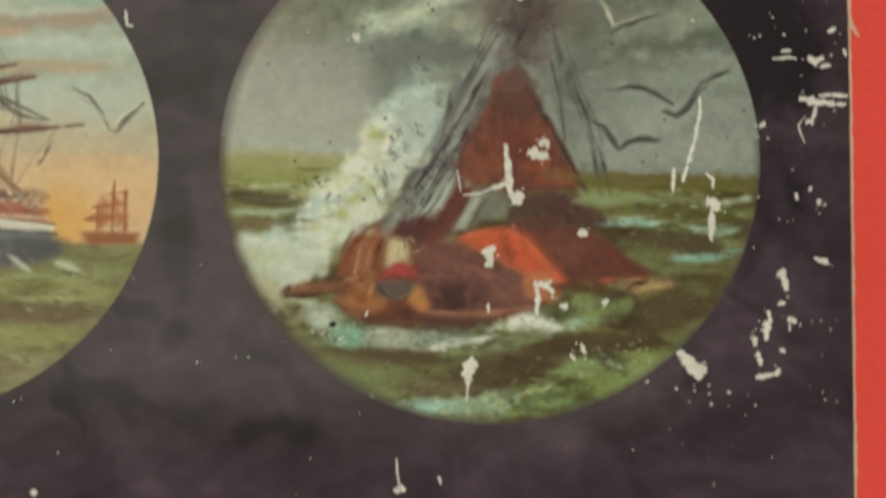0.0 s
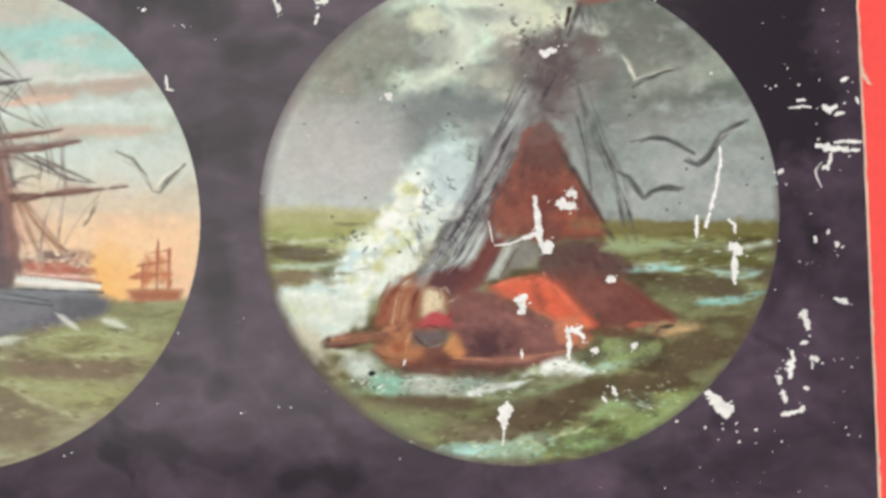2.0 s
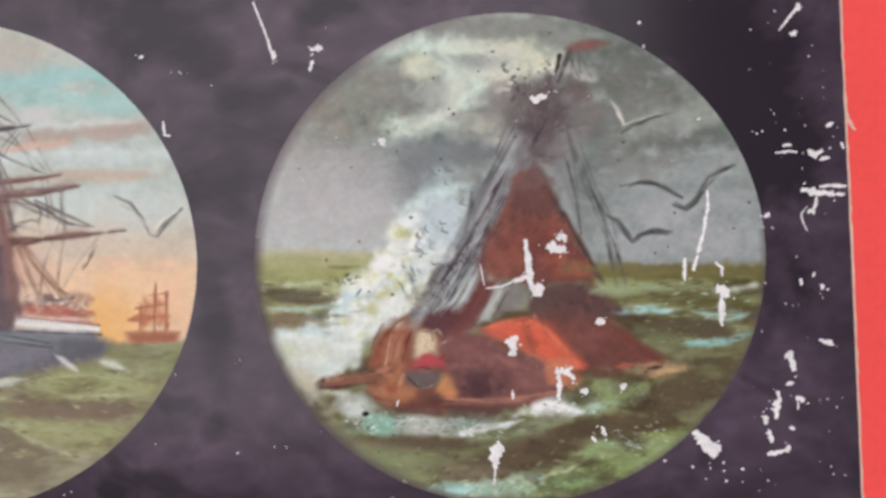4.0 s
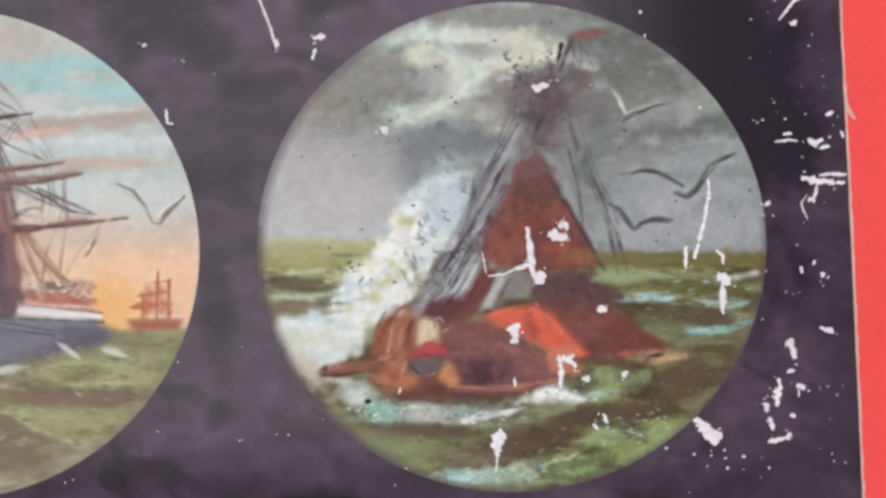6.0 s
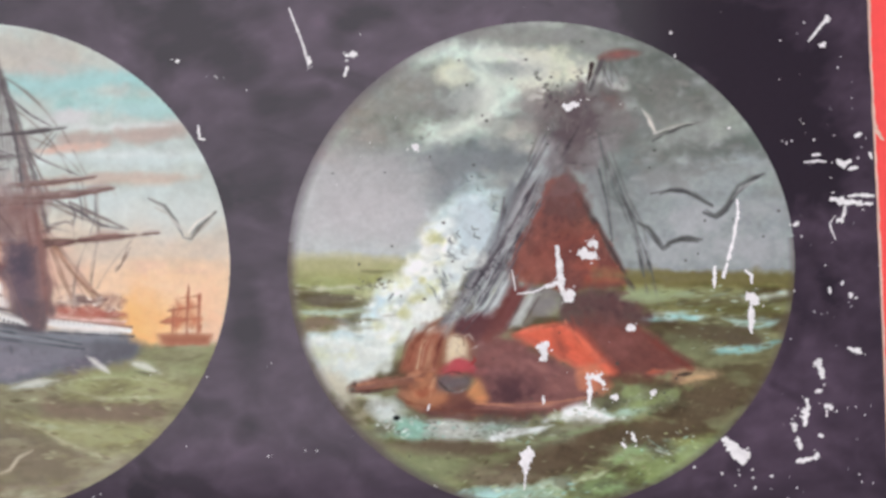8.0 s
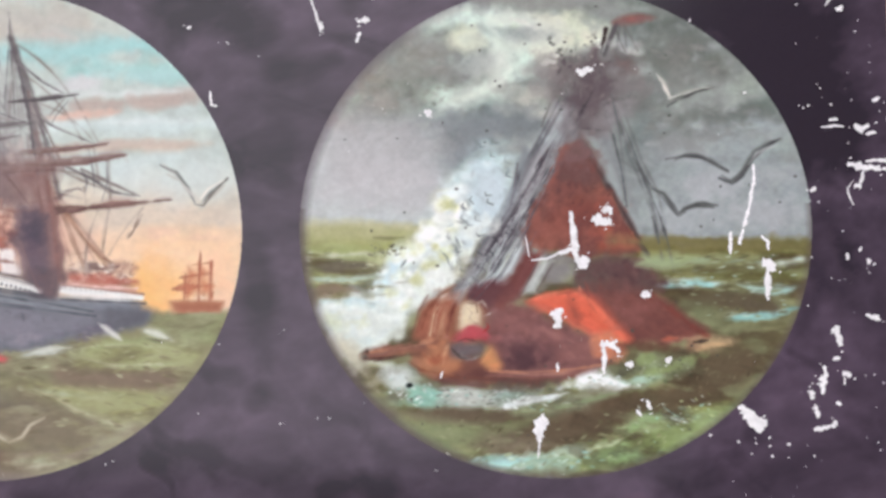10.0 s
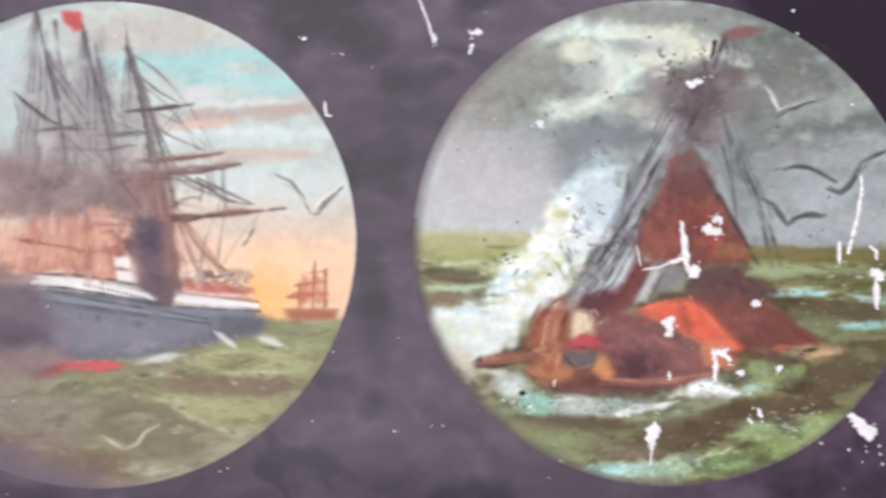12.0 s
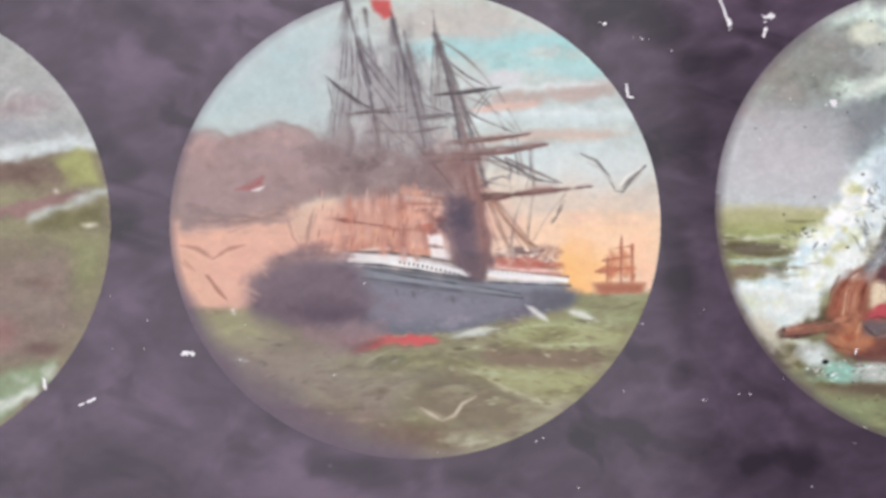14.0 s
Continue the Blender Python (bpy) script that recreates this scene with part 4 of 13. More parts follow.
# lower sea: broad wet strokes of brown, green and pale jade
for q, w, col, a in (([(-0.672, -0.732), (-0.539, -0.743), (-0.361, -0.729), (-0.183, -0.731)], 22, (104, 92, 72), 0.75), ([(-0.606, -0.784), (-0.451, -0.808), (-0.273, -0.815)], 34, (124, 132, 88), 0.75),
        ([(-0.539, -0.761), (-0.484, -0.813), (-0.429, -0.878)], 22, (116, 140, 84), 0.5), ([(-0.363, -0.867), (-0.207, -0.857), (-0.096, -0.824)], 22, (108, 98, 76), 0.65),
        ([(-0.716, -0.679), (-0.605, -0.664), (-0.550, -0.674)], 24, (112, 112, 92), 0.65), ([(-0.583, -0.669), (-0.516, -0.688), (-0.428, -0.689)], 22, (142, 188, 166), 0.8)):
    cv.line(q, w * 1.1, col, a, taper=2, soft=w * 0.55, wob=1.2)
for q, w, col, a in (([(-0.760, -0.540), (-0.716, -0.598), (-0.694, -0.656)], 30, (170, 164, 134), 0.7), ([(-0.715, -0.541), (-0.604, -0.565), (-0.583, -0.623)], 26, (200, 208, 196), 0.75),
        ([(-0.427, -0.659), (-0.338, -0.649), (-0.250, -0.684)], 24, (182, 190, 178), 0.7), ([(-0.472, -0.689), (-0.339, -0.706), (-0.250, -0.696)], 14, (150, 158, 144), 0.6),
        ([(-0.227, -0.673), (-0.160, -0.655), (-0.116, -0.674)], 18, (140, 166, 152), 0.7), ([(-0.205, -0.710), (-0.139, -0.692), (-0.049, -0.675)], 13, (226, 236, 236), 0.85)):
    cv.line(q, w * 1.1, col, a, taper=2, soft=w * 0.55, wob=1.2)
for q, w, col, a in (([(-0.184, -0.743), (-0.094, -0.725), (-0.027, -0.710)], 16, (150, 164, 120), 0.6), ([(-0.363, -0.947), (-0.252, -0.926), (-0.141, -0.916)], 14, (146, 186, 166), 0.8),
        ([(-0.186, -0.954), (-0.074, -0.916), (0.082, -0.884)], 18, (150, 172, 140), 0.7), ([(0.029, -0.676), (0.084, -0.700), (0.129, -0.689)], 34, (146, 148, 120), 0.6),
        ([(-0.029, -0.836), (0.083, -0.792), (0.217, -0.747), (0.307, -0.679)], 40, (92, 76, 52), 0.7), ([(0.173, -0.724), (0.217, -0.770), (0.171, -0.839)], 26, (74, 62, 42), 0.6)):
    cv.line(q, w * 1.1, col, a, taper=2, soft=w * 0.55, wob=1.2)
for q, w, col, a in (([(0.283, -0.806), (0.373, -0.761), (0.485, -0.750)], 26, (140, 166, 120), 0.75), ([(0.082, -0.861), (0.194, -0.839), (0.283, -0.840)], 12, (166, 172, 112), 0.7),
        ([(0.304, -0.886), (0.439, -0.842), (0.574, -0.775)], 30, (120, 140, 76), 0.65), ([(0.372, -0.841), (0.461, -0.831)], 20, (98, 112, 56), 0.5),
        ([(0.485, -0.750), (0.574, -0.728), (0.664, -0.706)], 18, (150, 160, 88), 0.7), ([(0.407, -0.750), (0.451, -0.769), (0.495, -0.774)], 12, (184, 214, 206), 0.85),
        ([(0.170, -0.919), (0.282, -0.914), (0.348, -0.928)], 18, (134, 164, 116), 0.7)):
    cv.line(q, w * 1.1, col, a, taper=2, soft=w * 0.55, wob=1.2)
for q, w, col, a in (([(0.048, -0.906), (0.104, -0.902), (0.143, -0.935)], 14, (172, 190, 164), 0.7), ([(0.509, -0.635), (0.644, -0.568), (0.779, -0.523)], 44, (98, 84, 58), 0.5),
        ([(0.710, -0.649), (0.777, -0.620), (0.811, -0.581)], 14, (142, 128, 84), 0.6), ([(0.600, -0.521), (0.690, -0.476), (0.802, -0.482)], 20, (106, 98, 64), 0.5),
        ([(0.646, -0.417), (0.736, -0.388), (0.849, -0.373)], 16, (128, 132, 92), 0.6), ([(0.469, -0.288), (0.558, -0.335), (0.669, -0.371)], 22, (108, 116, 76), 0.6)):
    cv.line(q, w * 1.1, col, a, taper=2, soft=w * 0.55, wob=1.2)
for q, w, col, a in (([(0.582, -0.254), (0.761, -0.249), (0.850, -0.292)], 18, (104, 104, 70), 0.5),):
    cv.line(q, w * 1.1, col, a, taper=2, soft=w * 0.55, wob=1.2)
cv.line([(0.007, -0.641), (0.085, -0.603), (0.186, -0.590), (0.241, -0.628), (0.308, -0.633)], 16, (222, 226, 226), 0.85, taper=2, soft=8, wob=1.3)
cv.line([(0.241, -0.621), (0.331, -0.606), (0.420, -0.593)], 9, (160, 200, 196), 0.75, taper=2, soft=6, wob=1.1)
cv.line([(0.309, -0.541), (0.264, -0.586), (0.219, -0.597)], 14, (74, 76, 60), 0.6, taper=2, soft=8, wob=1.0)
cv.blob([(0.343, -0.518), (0.398, -0.576), (0.465, -0.589), (0.499, -0.554)], 22, 12, (138, 158, 110), 0.7, turn=20, soft=1.2, wob=1.0)
cv.blob([(0.375, -0.606), (0.420, -0.616), (0.454, -0.584), (0.398, -0.576), (0.521, -0.594)], 4, 4, (52, 62, 40), 0.8, soft=0.9, wob=0.7)
cv.blob([(0.431, -0.577), (0.476, -0.607), (0.499, -0.543)], 6, 4, (188, 206, 160), 0.7, soft=1.0, wob=0.8)
cv.shape([(0.478, -0.473), (0.512, -0.439), (0.624, -0.440), (0.690, -0.457), (0.601, -0.479), (0.522, -0.508)], (158, 136, 98), 0.7, soft=9, wob=6)
cv.line([(0.534, -0.460), (0.590, -0.451)], 5, (66, 54, 42), 0.7, taper=2, soft=4)
cv.blob([(-0.372, -0.662), (-0.439, -0.684), (-0.361, -0.694), (-0.583, -0.618)], 8, 2.5, (66, 74, 70), 0.6, soft=1.1, wob=0.9)
# smoke stains on hull and sails
cv.blob([(-0.114, -0.513), (-0.069, -0.467), (-0.135, -0.420)], 36, 24, (92, 62, 66), 0.5, soft=1.6, wob=0.9)
cv.blob([(0.064, -0.492), (0.108, -0.538), (-0.002, -0.422)], 30, 16, (116, 78, 74), 0.5, soft=1.6, wob=0.9)
cv.line([(-0.248, -0.569), (-0.093, -0.587), (0.086, -0.566)], 12, (128, 80, 72), 0.5, taper=2, soft=9, wob=1.0)
cv.line([(-0.271, -0.615), (-0.093, -0.617), (-0.004, -0.602)], 18, (84, 58, 52), 0.55, taper=2, soft=12, wob=1.1)
cv.line([(0.122, -0.307), (0.156, -0.285), (0.201, -0.308)], 18, (150, 76, 64), 0.5, taper=2, soft=12, wob=1.0)
cv.line([(0.088, -0.400), (0.177, -0.412), (0.266, -0.436)], 10, (226, 112, 74), 0.5, taper=2, soft=8, wob=1.0)
cv.blob([(0.356, -0.356), (0.423, -0.403), (0.490, -0.427)], 34, 14, (124, 66, 60), 0.5, turn=-30, soft=1.6, wob=0.9)
cv.blob([(0.202, -0.239), (0.291, -0.251), (0.246, -0.285)], 26, 18, (92, 62, 58), 0.5, soft=1.6, wob=0.9)
cv.blob([(-0.482, -0.532), (-0.448, -0.544)], 16, 10, (146, 72, 52), 0.6, soft=1.3, wob=0.8)
cv.blob([(-0.426, -0.463), (-0.381, -0.487)], 22, 9, (112, 80, 78), 0.5, soft=1.4, wob=0.9)
# the shrouds lie in the haze of the storm, torn and uneven
cv.shape([(0.059, 0.524), (0.148, 0.488), (-0.001, 0.268), (-0.116, 0.038), (-0.232, -0.193), (-0.355, -0.237), (-0.297, -0.076), (-0.114, 0.200)], (134, 138, 140), 0.5, soft=16, wob=8)
cv.line([(0.080, 0.430), (-0.012, 0.269), (-0.088, 0.153)], 15, (120, 122, 126), 0.5, soft=10, wob=1.2)
cv.line([(-0.088, 0.153), (-0.143, 0.050), (-0.219, -0.089), (-0.242, -0.170)], 26, (176, 190, 190), 0.6, taper=2, soft=14, wob=1.2)
cv.line([(-0.112, 0.340), (-0.141, 0.178), (-0.194, 0.097)], 16, (122, 128, 132), 0.6, taper=2, soft=10, wob=1.2)
for q, w, a in (([(0.058, 0.442), (-0.045, 0.292), (-0.126, 0.154), (-0.206, 0.051), (-0.297, -0.087), (-0.393, -0.260)], 7, 0.75), ([(0.013, 0.420), (-0.086, 0.270), (-0.182, 0.108), (-0.251, 0.016)], 4, 0.5), ([(-0.140, 0.247), (-0.168, 0.166), (-0.200, 0.104)], 5, 0.6),
                ([(0.091, 0.395), (-0.001, 0.245), (-0.075, 0.142), (-0.139, 0.038), (-0.230, -0.077), (-0.310, -0.192)], 6, 0.7), ([(0.010, 0.268), (-0.070, 0.153), (-0.150, 0.015), (-0.231, -0.146), (-0.265, -0.204)], 4, 0.6), ([(-0.194, 0.050), (-0.263, -0.030), (-0.343, -0.191)], 4, 0.6),
                ([(-0.013, 0.199), (-0.116, 0.038), (-0.190, -0.077)], 3.5, 0.5), ([(-0.229, -0.007), (-0.297, -0.122), (-0.377, -0.237)], 4, 0.6)):
    cv.line(q, w, (92, 92, 98), a, taper=2, soft=4.5, wob=1.3, name="shroud#0")
for q in [(-0.251, -0.002), (-0.274, -0.044), (-0.292, -0.087), (-0.311, -0.127), (-0.329, -0.168), (-0.348, -0.203), (-0.228, 0.035), (-0.201, 0.062)]:
    cv.line([(q[0] - 0.018, q[1] + 0.012), (q[0] + 0.022, q[1] - 0.012)], 4, (84, 84, 90), 0.6, taper=2, soft=3, wob=0.8)
cv.shape([(-0.114, -0.090), (-0.077, -0.044), (-0.051, -0.091), (-0.086, -0.137)], (150, 164, 152), 0.6, soft=8, wob=4)
cv.shape([(-0.143, -0.241), (-0.093, -0.172), (-0.041, -0.138), (-0.058, -0.219), (-0.103, -0.253)], (178, 188, 180), 0.7, soft=7, wob=4)
cv.line([(-0.030, -0.150), (-0.080, -0.207), (-0.148, -0.264)], 4, (72, 64, 66), 0.7, taper=2, soft=3)
cv.blob([(-0.008, -0.150), (0.049, -0.128), (0.092, -0.198)], 24, 14, (92, 76, 74), 0.6, soft=1.3, wob=0.9)
# smoke over the foot of the sail and under it
cv.blob([(0.126, -0.199), (0.238, -0.177), (0.326, -0.225), (0.214, -0.247)], 44, 20, (98, 80, 76), 0.55, soft=1.6, wob=0.8)
cv.line([(0.195, -0.084), (0.193, -0.153)], 12, (112, 84, 82), 0.5, taper=2, soft=7)
cv.blob([(0.066, 0.267), (0.109, 0.174), (0.007, 0.082), (0.130, 0.057)], 34, 30, (110, 72, 66), 0.5, soft=1.6, wob=0.8)
cv.blob([(0.112, 0.348), (0.078, 0.291)], 22, 20, (112, 88, 82), 0.5, soft=1.6, wob=0.6)
cv.blob([(0.240, -0.038), (0.285, -0.027), (0.184, -0.060)], 22, 14, (166, 72, 46), 0.5, soft=1.4, wob=0.8)
cv.blob([(-0.024, 0.199), (0.017, -0.034)], 22, 34, (108, 66, 66), 0.5, soft=1.6, wob=0.8)
# lee rigging
cv.line([(0.124, 0.360), (0.221, 0.172), (0.297, 0.031), (0.355, -0.098)], 6, (80, 72, 72), 0.7, soft=5, wob=0.8)
cv.line([(0.238, 0.486), (0.291, 0.310), (0.355, 0.146), (0.387, 0.029), (0.401, -0.064)], 5, (86, 88, 88), 0.7, soft=4, wob=1.0)
cv.line([(0.234, 0.265), (0.277, 0.148), (0.265, 0.113)], 4, (90, 92, 92), 0.6, taper=2, soft=3.5)
cv.line([(0.367, 0.181), (0.387, 0.076), (0.436, -0.088)], 5, (84, 86, 86), 0.65, soft=4, wob=1.0)
cv.line([(0.257, 0.288), (0.345, 0.228), (0.369, 0.193)], 5, (92, 94, 94), 0.6, taper=2, soft=4)
cv.shape([(0.147, 0.406), (0.225, 0.393), (0.300, 0.194), (0.342, 0.030), (0.365, -0.063), (0.309, 0.054)], (124, 128, 130), 0.5, soft=10, wob=5)
# gloom in the sky to leeward, paler air above the sea
cv.blob([(0.708, 0.467), (0.607, 0.457), (0.765, 0.478)], 60, 16, (106, 110, 106), 0.5, soft=1.7, wob=0.9)
cv.blob([(0.272, 0.532), (0.328, 0.508)], 30, 16, (84, 82, 80), 0.5, soft=1.6, wob=0.9)
cv.blob([(0.566, 0.656), (0.655, 0.608)], 70, 22, (116, 120, 114), 0.4, soft=1.8, wob=0.9)
cv.blob([(0.787, 0.454), (0.813, 0.424)], 14, 12, (160, 172, 178), 0.5, soft=1.4, wob=0.8)
cv.blob([(0.579, 0.166), (0.757, 0.070), (0.488, 0.051)], 80, 34, (164, 168, 170), 0.6, soft=1.8, wob=0.8)
cv.blob([(-0.868, 0.585), (-0.903, 0.469), (-0.845, 0.678)], 30, 34, (156, 140, 128), 0.45, soft=1.8, wob=0.7)
cv.blob([(-0.628, 0.208), (-0.762, 0.164)], 66, 40, (178, 178, 178), 0.4, soft=1.8, wob=0.8)
cv.blob([(-0.469, 0.369), (-0.535, 0.417)], 60, 20, (122, 124, 122), 0.4, soft=1.7, wob=0.9)
# sea to leeward
cv.line([(0.352, -0.063), (0.665, -0.077), (0.978, -0.073)], 20, (116, 108, 52), 0.6, soft=12, wob=1.0)
cv.line([(0.294, -0.132), (0.439, -0.153), (0.596, -0.132)], 14, (142, 156, 116), 0.7, taper=2, soft=9, wob=1.1)
cv.line([(0.483, -0.216), (0.572, -0.225), (0.612, -0.235)], 10, (146, 196, 198), 0.75, taper=2, soft=6, wob=1.1)
cv.line([(0.438, -0.208), (0.528, -0.205)], 6, (186, 200, 180), 0.7, taper=2, soft=5)
cv.line([(0.797, -0.154), (0.887, -0.141), (0.966, -0.124)], 10, (188, 198, 180), 0.7, taper=2, soft=6, wob=1.1)
cv.line([(0.751, -0.244), (0.851, -0.266), (0.930, -0.247)], 8, (156, 196, 190), 0.6, taper=2, soft=6, wob=1.1)
cv.shape([(0.482, -0.286), (0.661, -0.254), (0.817, -0.291), (0.861, -0.327), (0.660, -0.347), (0.503, -0.333)], (88, 78, 58), 0.7, soft=12, wob=6)
cv.line([(0.595, -0.183), (0.774, -0.191), (0.953, -0.201)], 14, (86, 84, 40), 0.55, taper=2, soft=10, wob=1.1)
cv.line([(0.648, -0.370), (0.771, -0.363), (0.883, -0.350)], 9, (132, 188, 182), 0.7, taper=2, soft=6, wob=1.1)
cv.shape([(0.546, -0.438), (0.860, -0.397), (0.835, -0.535), (0.721, -0.672), (0.587, -0.647), (0.477, -0.529)], (84, 74, 52), 0.2, soft=22, wob=9)
cv.line([(0.496, -0.715), (0.654, -0.648), (0.790, -0.558)], 20, (72, 62, 44), 0.2, taper=2, soft=14, wob=1.1)
cv.line([(-0.006, -0.741), (0.116, -0.789), (0.205, -0.768)], 26, (78, 62, 50), 0.3, taper=2, soft=14, wob=1.1)
# spray: grey hollows, ochre touches and dark curls
cv.blob([(-0.586, -0.025), (-0.554, -0.141), (-0.634, -0.233), (-0.454, -0.120), (-0.385, -0.005), (-0.348, 0.204), (-0.317, 0.041)], 18, 11, (172, 186, 182), 0.5, turn=35, soft=1.2, wob=1.0)
cv.blob([(-0.464, -0.061), (-0.516, -0.137), (-0.555, -0.188), (-0.590, -0.303), (-0.425, 0.008), (-0.433, 0.101)], 16, 10, (196, 196, 128), 0.6, turn=40, soft=1.2, wob=1.0)
cv.blob([(-0.406, 0.100), (-0.474, 0.008), (-0.531, -0.049), (-0.587, -0.106), (-0.655, -0.151), (-0.451, 0.055), (-0.371, 0.170)], 14, 11, (240, 242, 236), 0.7, soft=1.1, wob=0.9)
cv.blob([(-0.869, -0.356), (-0.847, -0.368)], 22, 16, (176, 186, 128), 0.6, soft=1.5, wob=0.8)
cv.blob([(-0.769, -0.381), (-0.680, -0.371), (-0.748, -0.439)], 34, 16, (192, 204, 196), 0.5, soft=1.6, wob=0.9)
for q in ([(-0.372, 0.111), (-0.357, 0.088), (-0.366, 0.053)], [(-0.389, 0.042), (-0.358, 0.037), (-0.328, 0.060)], [(-0.299, 0.045), (-0.309, 0.006), (-0.318, -0.024)], [(-0.307, 0.152), (-0.276, 0.128), (-0.267, 0.098)], [(-0.282, 0.145), (-0.265, 0.110)], [(-0.416, -0.016), (-0.421, -0.032)],
          [(-0.390, -0.051), (-0.382, -0.086), (-0.391, -0.102)], [(-0.382, -0.102), (-0.369, -0.130)], [(-0.405, -0.120), (-0.410, -0.155), (-0.398, -0.148)], [(-0.321, 0.246), (-0.324, 0.222)], [(-0.180, 0.260), (-0.185, 0.229)], [(-0.246, 0.363), (-0.212, 0.360)], [(-0.368, -0.033), (-0.352, -0.052)],
          [(-0.215, 0.155), (-0.218, 0.132)], [(-0.746, -0.284), (-0.701, -0.292)], [(-0.586, -0.326), (-0.582, -0.340)], [(-0.593, -0.530), (-0.571, -0.553), (-0.545, -0.568)]):
    cv.line(q, 5, (92, 100, 102), 0.62, taper=2, soft=3, wob=0.7)
cv.blob([(-0.581, -0.620)], 5, 5, (34, 36, 36), 0.9, soft=0.8)
# gulls
cv.line([(0.474, 0.284), (0.537, 0.307), (0.615, 0.282), (0.681, 0.230)], 7.5, (96, 100, 98), 0.85, taper=2, soft=4, name="gull#a")
cv.line([(0.659, 0.207), (0.696, 0.188), (0.737, 0.229), (0.784, 0.314), (0.829, 0.344), (0.893, 0.364)], 7.5, (98, 102, 100), 0.85, taper=2, soft=4, name="gull#a")
cv.line([(0.670, 0.193), (0.710, 0.197), (0.747, 0.245)], 8, (84, 88, 86), 0.8, taper=2, soft=4, name="gull#a")
cv.line([(0.788, 0.291), (0.825, 0.325), (0.870, 0.343)], 6, (178, 182, 182), 0.7, taper=2, soft=4)
cv.line([(0.367, 0.174), (0.427, 0.145), (0.483, 0.056)], 7, (84, 86, 84), 0.9, taper=2, soft=3.2, name="gull#b")
cv.line([(0.483, 0.051), (0.506, 0.083), (0.556, 0.101), (0.636, 0.095)], 8, (90, 92, 90), 0.8, taper=2, soft=4, name="gull#b")
cv.line([(0.404, 0.640), (0.439, 0.600), (0.460, 0.530)], 6, (200, 200, 186), 0.9, taper=2, soft=3, name="gull#c")
cv.line([(0.447, 0.513), (0.497, 0.545), (0.564, 0.568), (0.636, 0.578)], 7.5, (80, 82, 78), 0.9, taper=2, soft=3, name="gull#c")
cv.line([(0.465, 0.536), (0.519, 0.564), (0.576, 0.577)], 4.5, (182, 182, 168), 0.8, taper=2, soft=3)
# third pass: glazes that bind the forms, then fine touches
cv.soften(2, 0.6)
cv.shape([(-0.976, 0.400), (-0.886, 0.505), (-0.708, 0.468), (-0.485, 0.396), (-0.441, 0.256), (-0.488, 0.070), (-0.577, 0.036), (-0.978, 0.047), (-1.000, 0.168)], (186, 184, 186), 0.55, soft=60, wob=8)
cv.blob([(-0.796, 0.574), (-0.674, 0.526), (-0.887, 0.458)], 40, 20, (160, 146, 138), 0.45, soft=1.8, wob=0.7)
cv.blob([(-0.493, 0.735), (-0.526, 0.794)], 34, 26, (140, 138, 130), 0.6, soft=1.6, wob=0.6)
cv.blob([(-0.460, 0.664), (-0.594, 0.654)], 36, 16, (138, 134, 128), 0.45, soft=1.7, wob=0.7)
cv.shape([(-0.400, 0.816), (-0.301, 0.851), (-0.268, 0.768), (-0.347, 0.741), (-0.410, 0.755)], (208, 209, 186), 0.6, soft=18, wob=6)
cv.line([(-0.514, 0.852), (-0.413, 0.905), (-0.312, 0.921)], 22, (204, 214, 200), 0.7, taper=2, soft=16, wob=1.0)
cv.line([(-0.301, 0.909), (-0.234, 0.866), (-0.177, 0.873), (-0.088, 0.842)], 16, (208, 218, 204), 0.7, taper=2, soft=12, wob=1.1)
cv.shape([(-0.234, 0.791), (-0.134, 0.767), (-0.146, 0.650), (-0.237, 0.569), (-0.349, 0.511), (-0.473, 0.484), (-0.394, 0.547), (-0.270, 0.628), (-0.262, 0.721)], (205, 213, 200), 0.6, soft=26, wob=8)
cv.blob([(-0.120, 0.936), (-0.233, 0.951), (-0.019, 0.930)], 44, 16, (138, 139, 134), 0.7, soft=1.7, wob=0.6)
cv.blob([(-0.054, 0.818), (-0.111, 0.809)], 30, 13, (150, 156, 154), 0.6, soft=1.7, wob=0.8)
cv.blob([(-0.313, 0.792), (-0.280, 0.710), (-0.348, 0.675)], 24, 13, (160, 166, 163), 0.5, soft=1.7, wob=0.8)
cv.blob([(0.002, 0.860), (0.069, 0.789), (0.136, 0.788), (-0.022, 0.719)], 22, 16, (214, 212, 192), 0.55, soft=1.5, wob=0.9)
cv.blob([(-0.069, 0.567), (-0.114, 0.533), (-0.047, 0.481)], 26, 12, (190, 188, 176), 0.55, soft=1.6, wob=0.8)
cv.blob([(-0.192, 0.592), (-0.090, 0.661)], 30, 14, (158, 158, 152), 0.6, soft=1.6, wob=0.8)
cv.blob([(-0.406, 0.453), (-0.283, 0.429), (-0.148, 0.439), (-0.351, 0.348)], 46, 24, (126, 130, 134), 0.5, soft=1.8, wob=0.7)
cv.blob([(-0.552, 0.350), (-0.507, 0.396)], 24, 18, (158, 166, 168), 0.5, soft=1.8, wob=0.7)
cv.blob([(0.127, 0.948), (0.217, 0.905), (0.082, 0.953)], 36, 16, (140, 142, 140), 0.6, soft=1.7, wob=0.6)
cv.blob([(0.507, 0.738), (0.619, 0.690), (0.416, 0.692)], 46, 24, (112, 113, 106), 0.5, soft=1.8, wob=0.7)
cv.blob([(0.662, 0.549), (0.505, 0.621), (0.771, 0.384)], 50, 24, (136, 138, 134), 0.45, soft=1.8, wob=0.7)
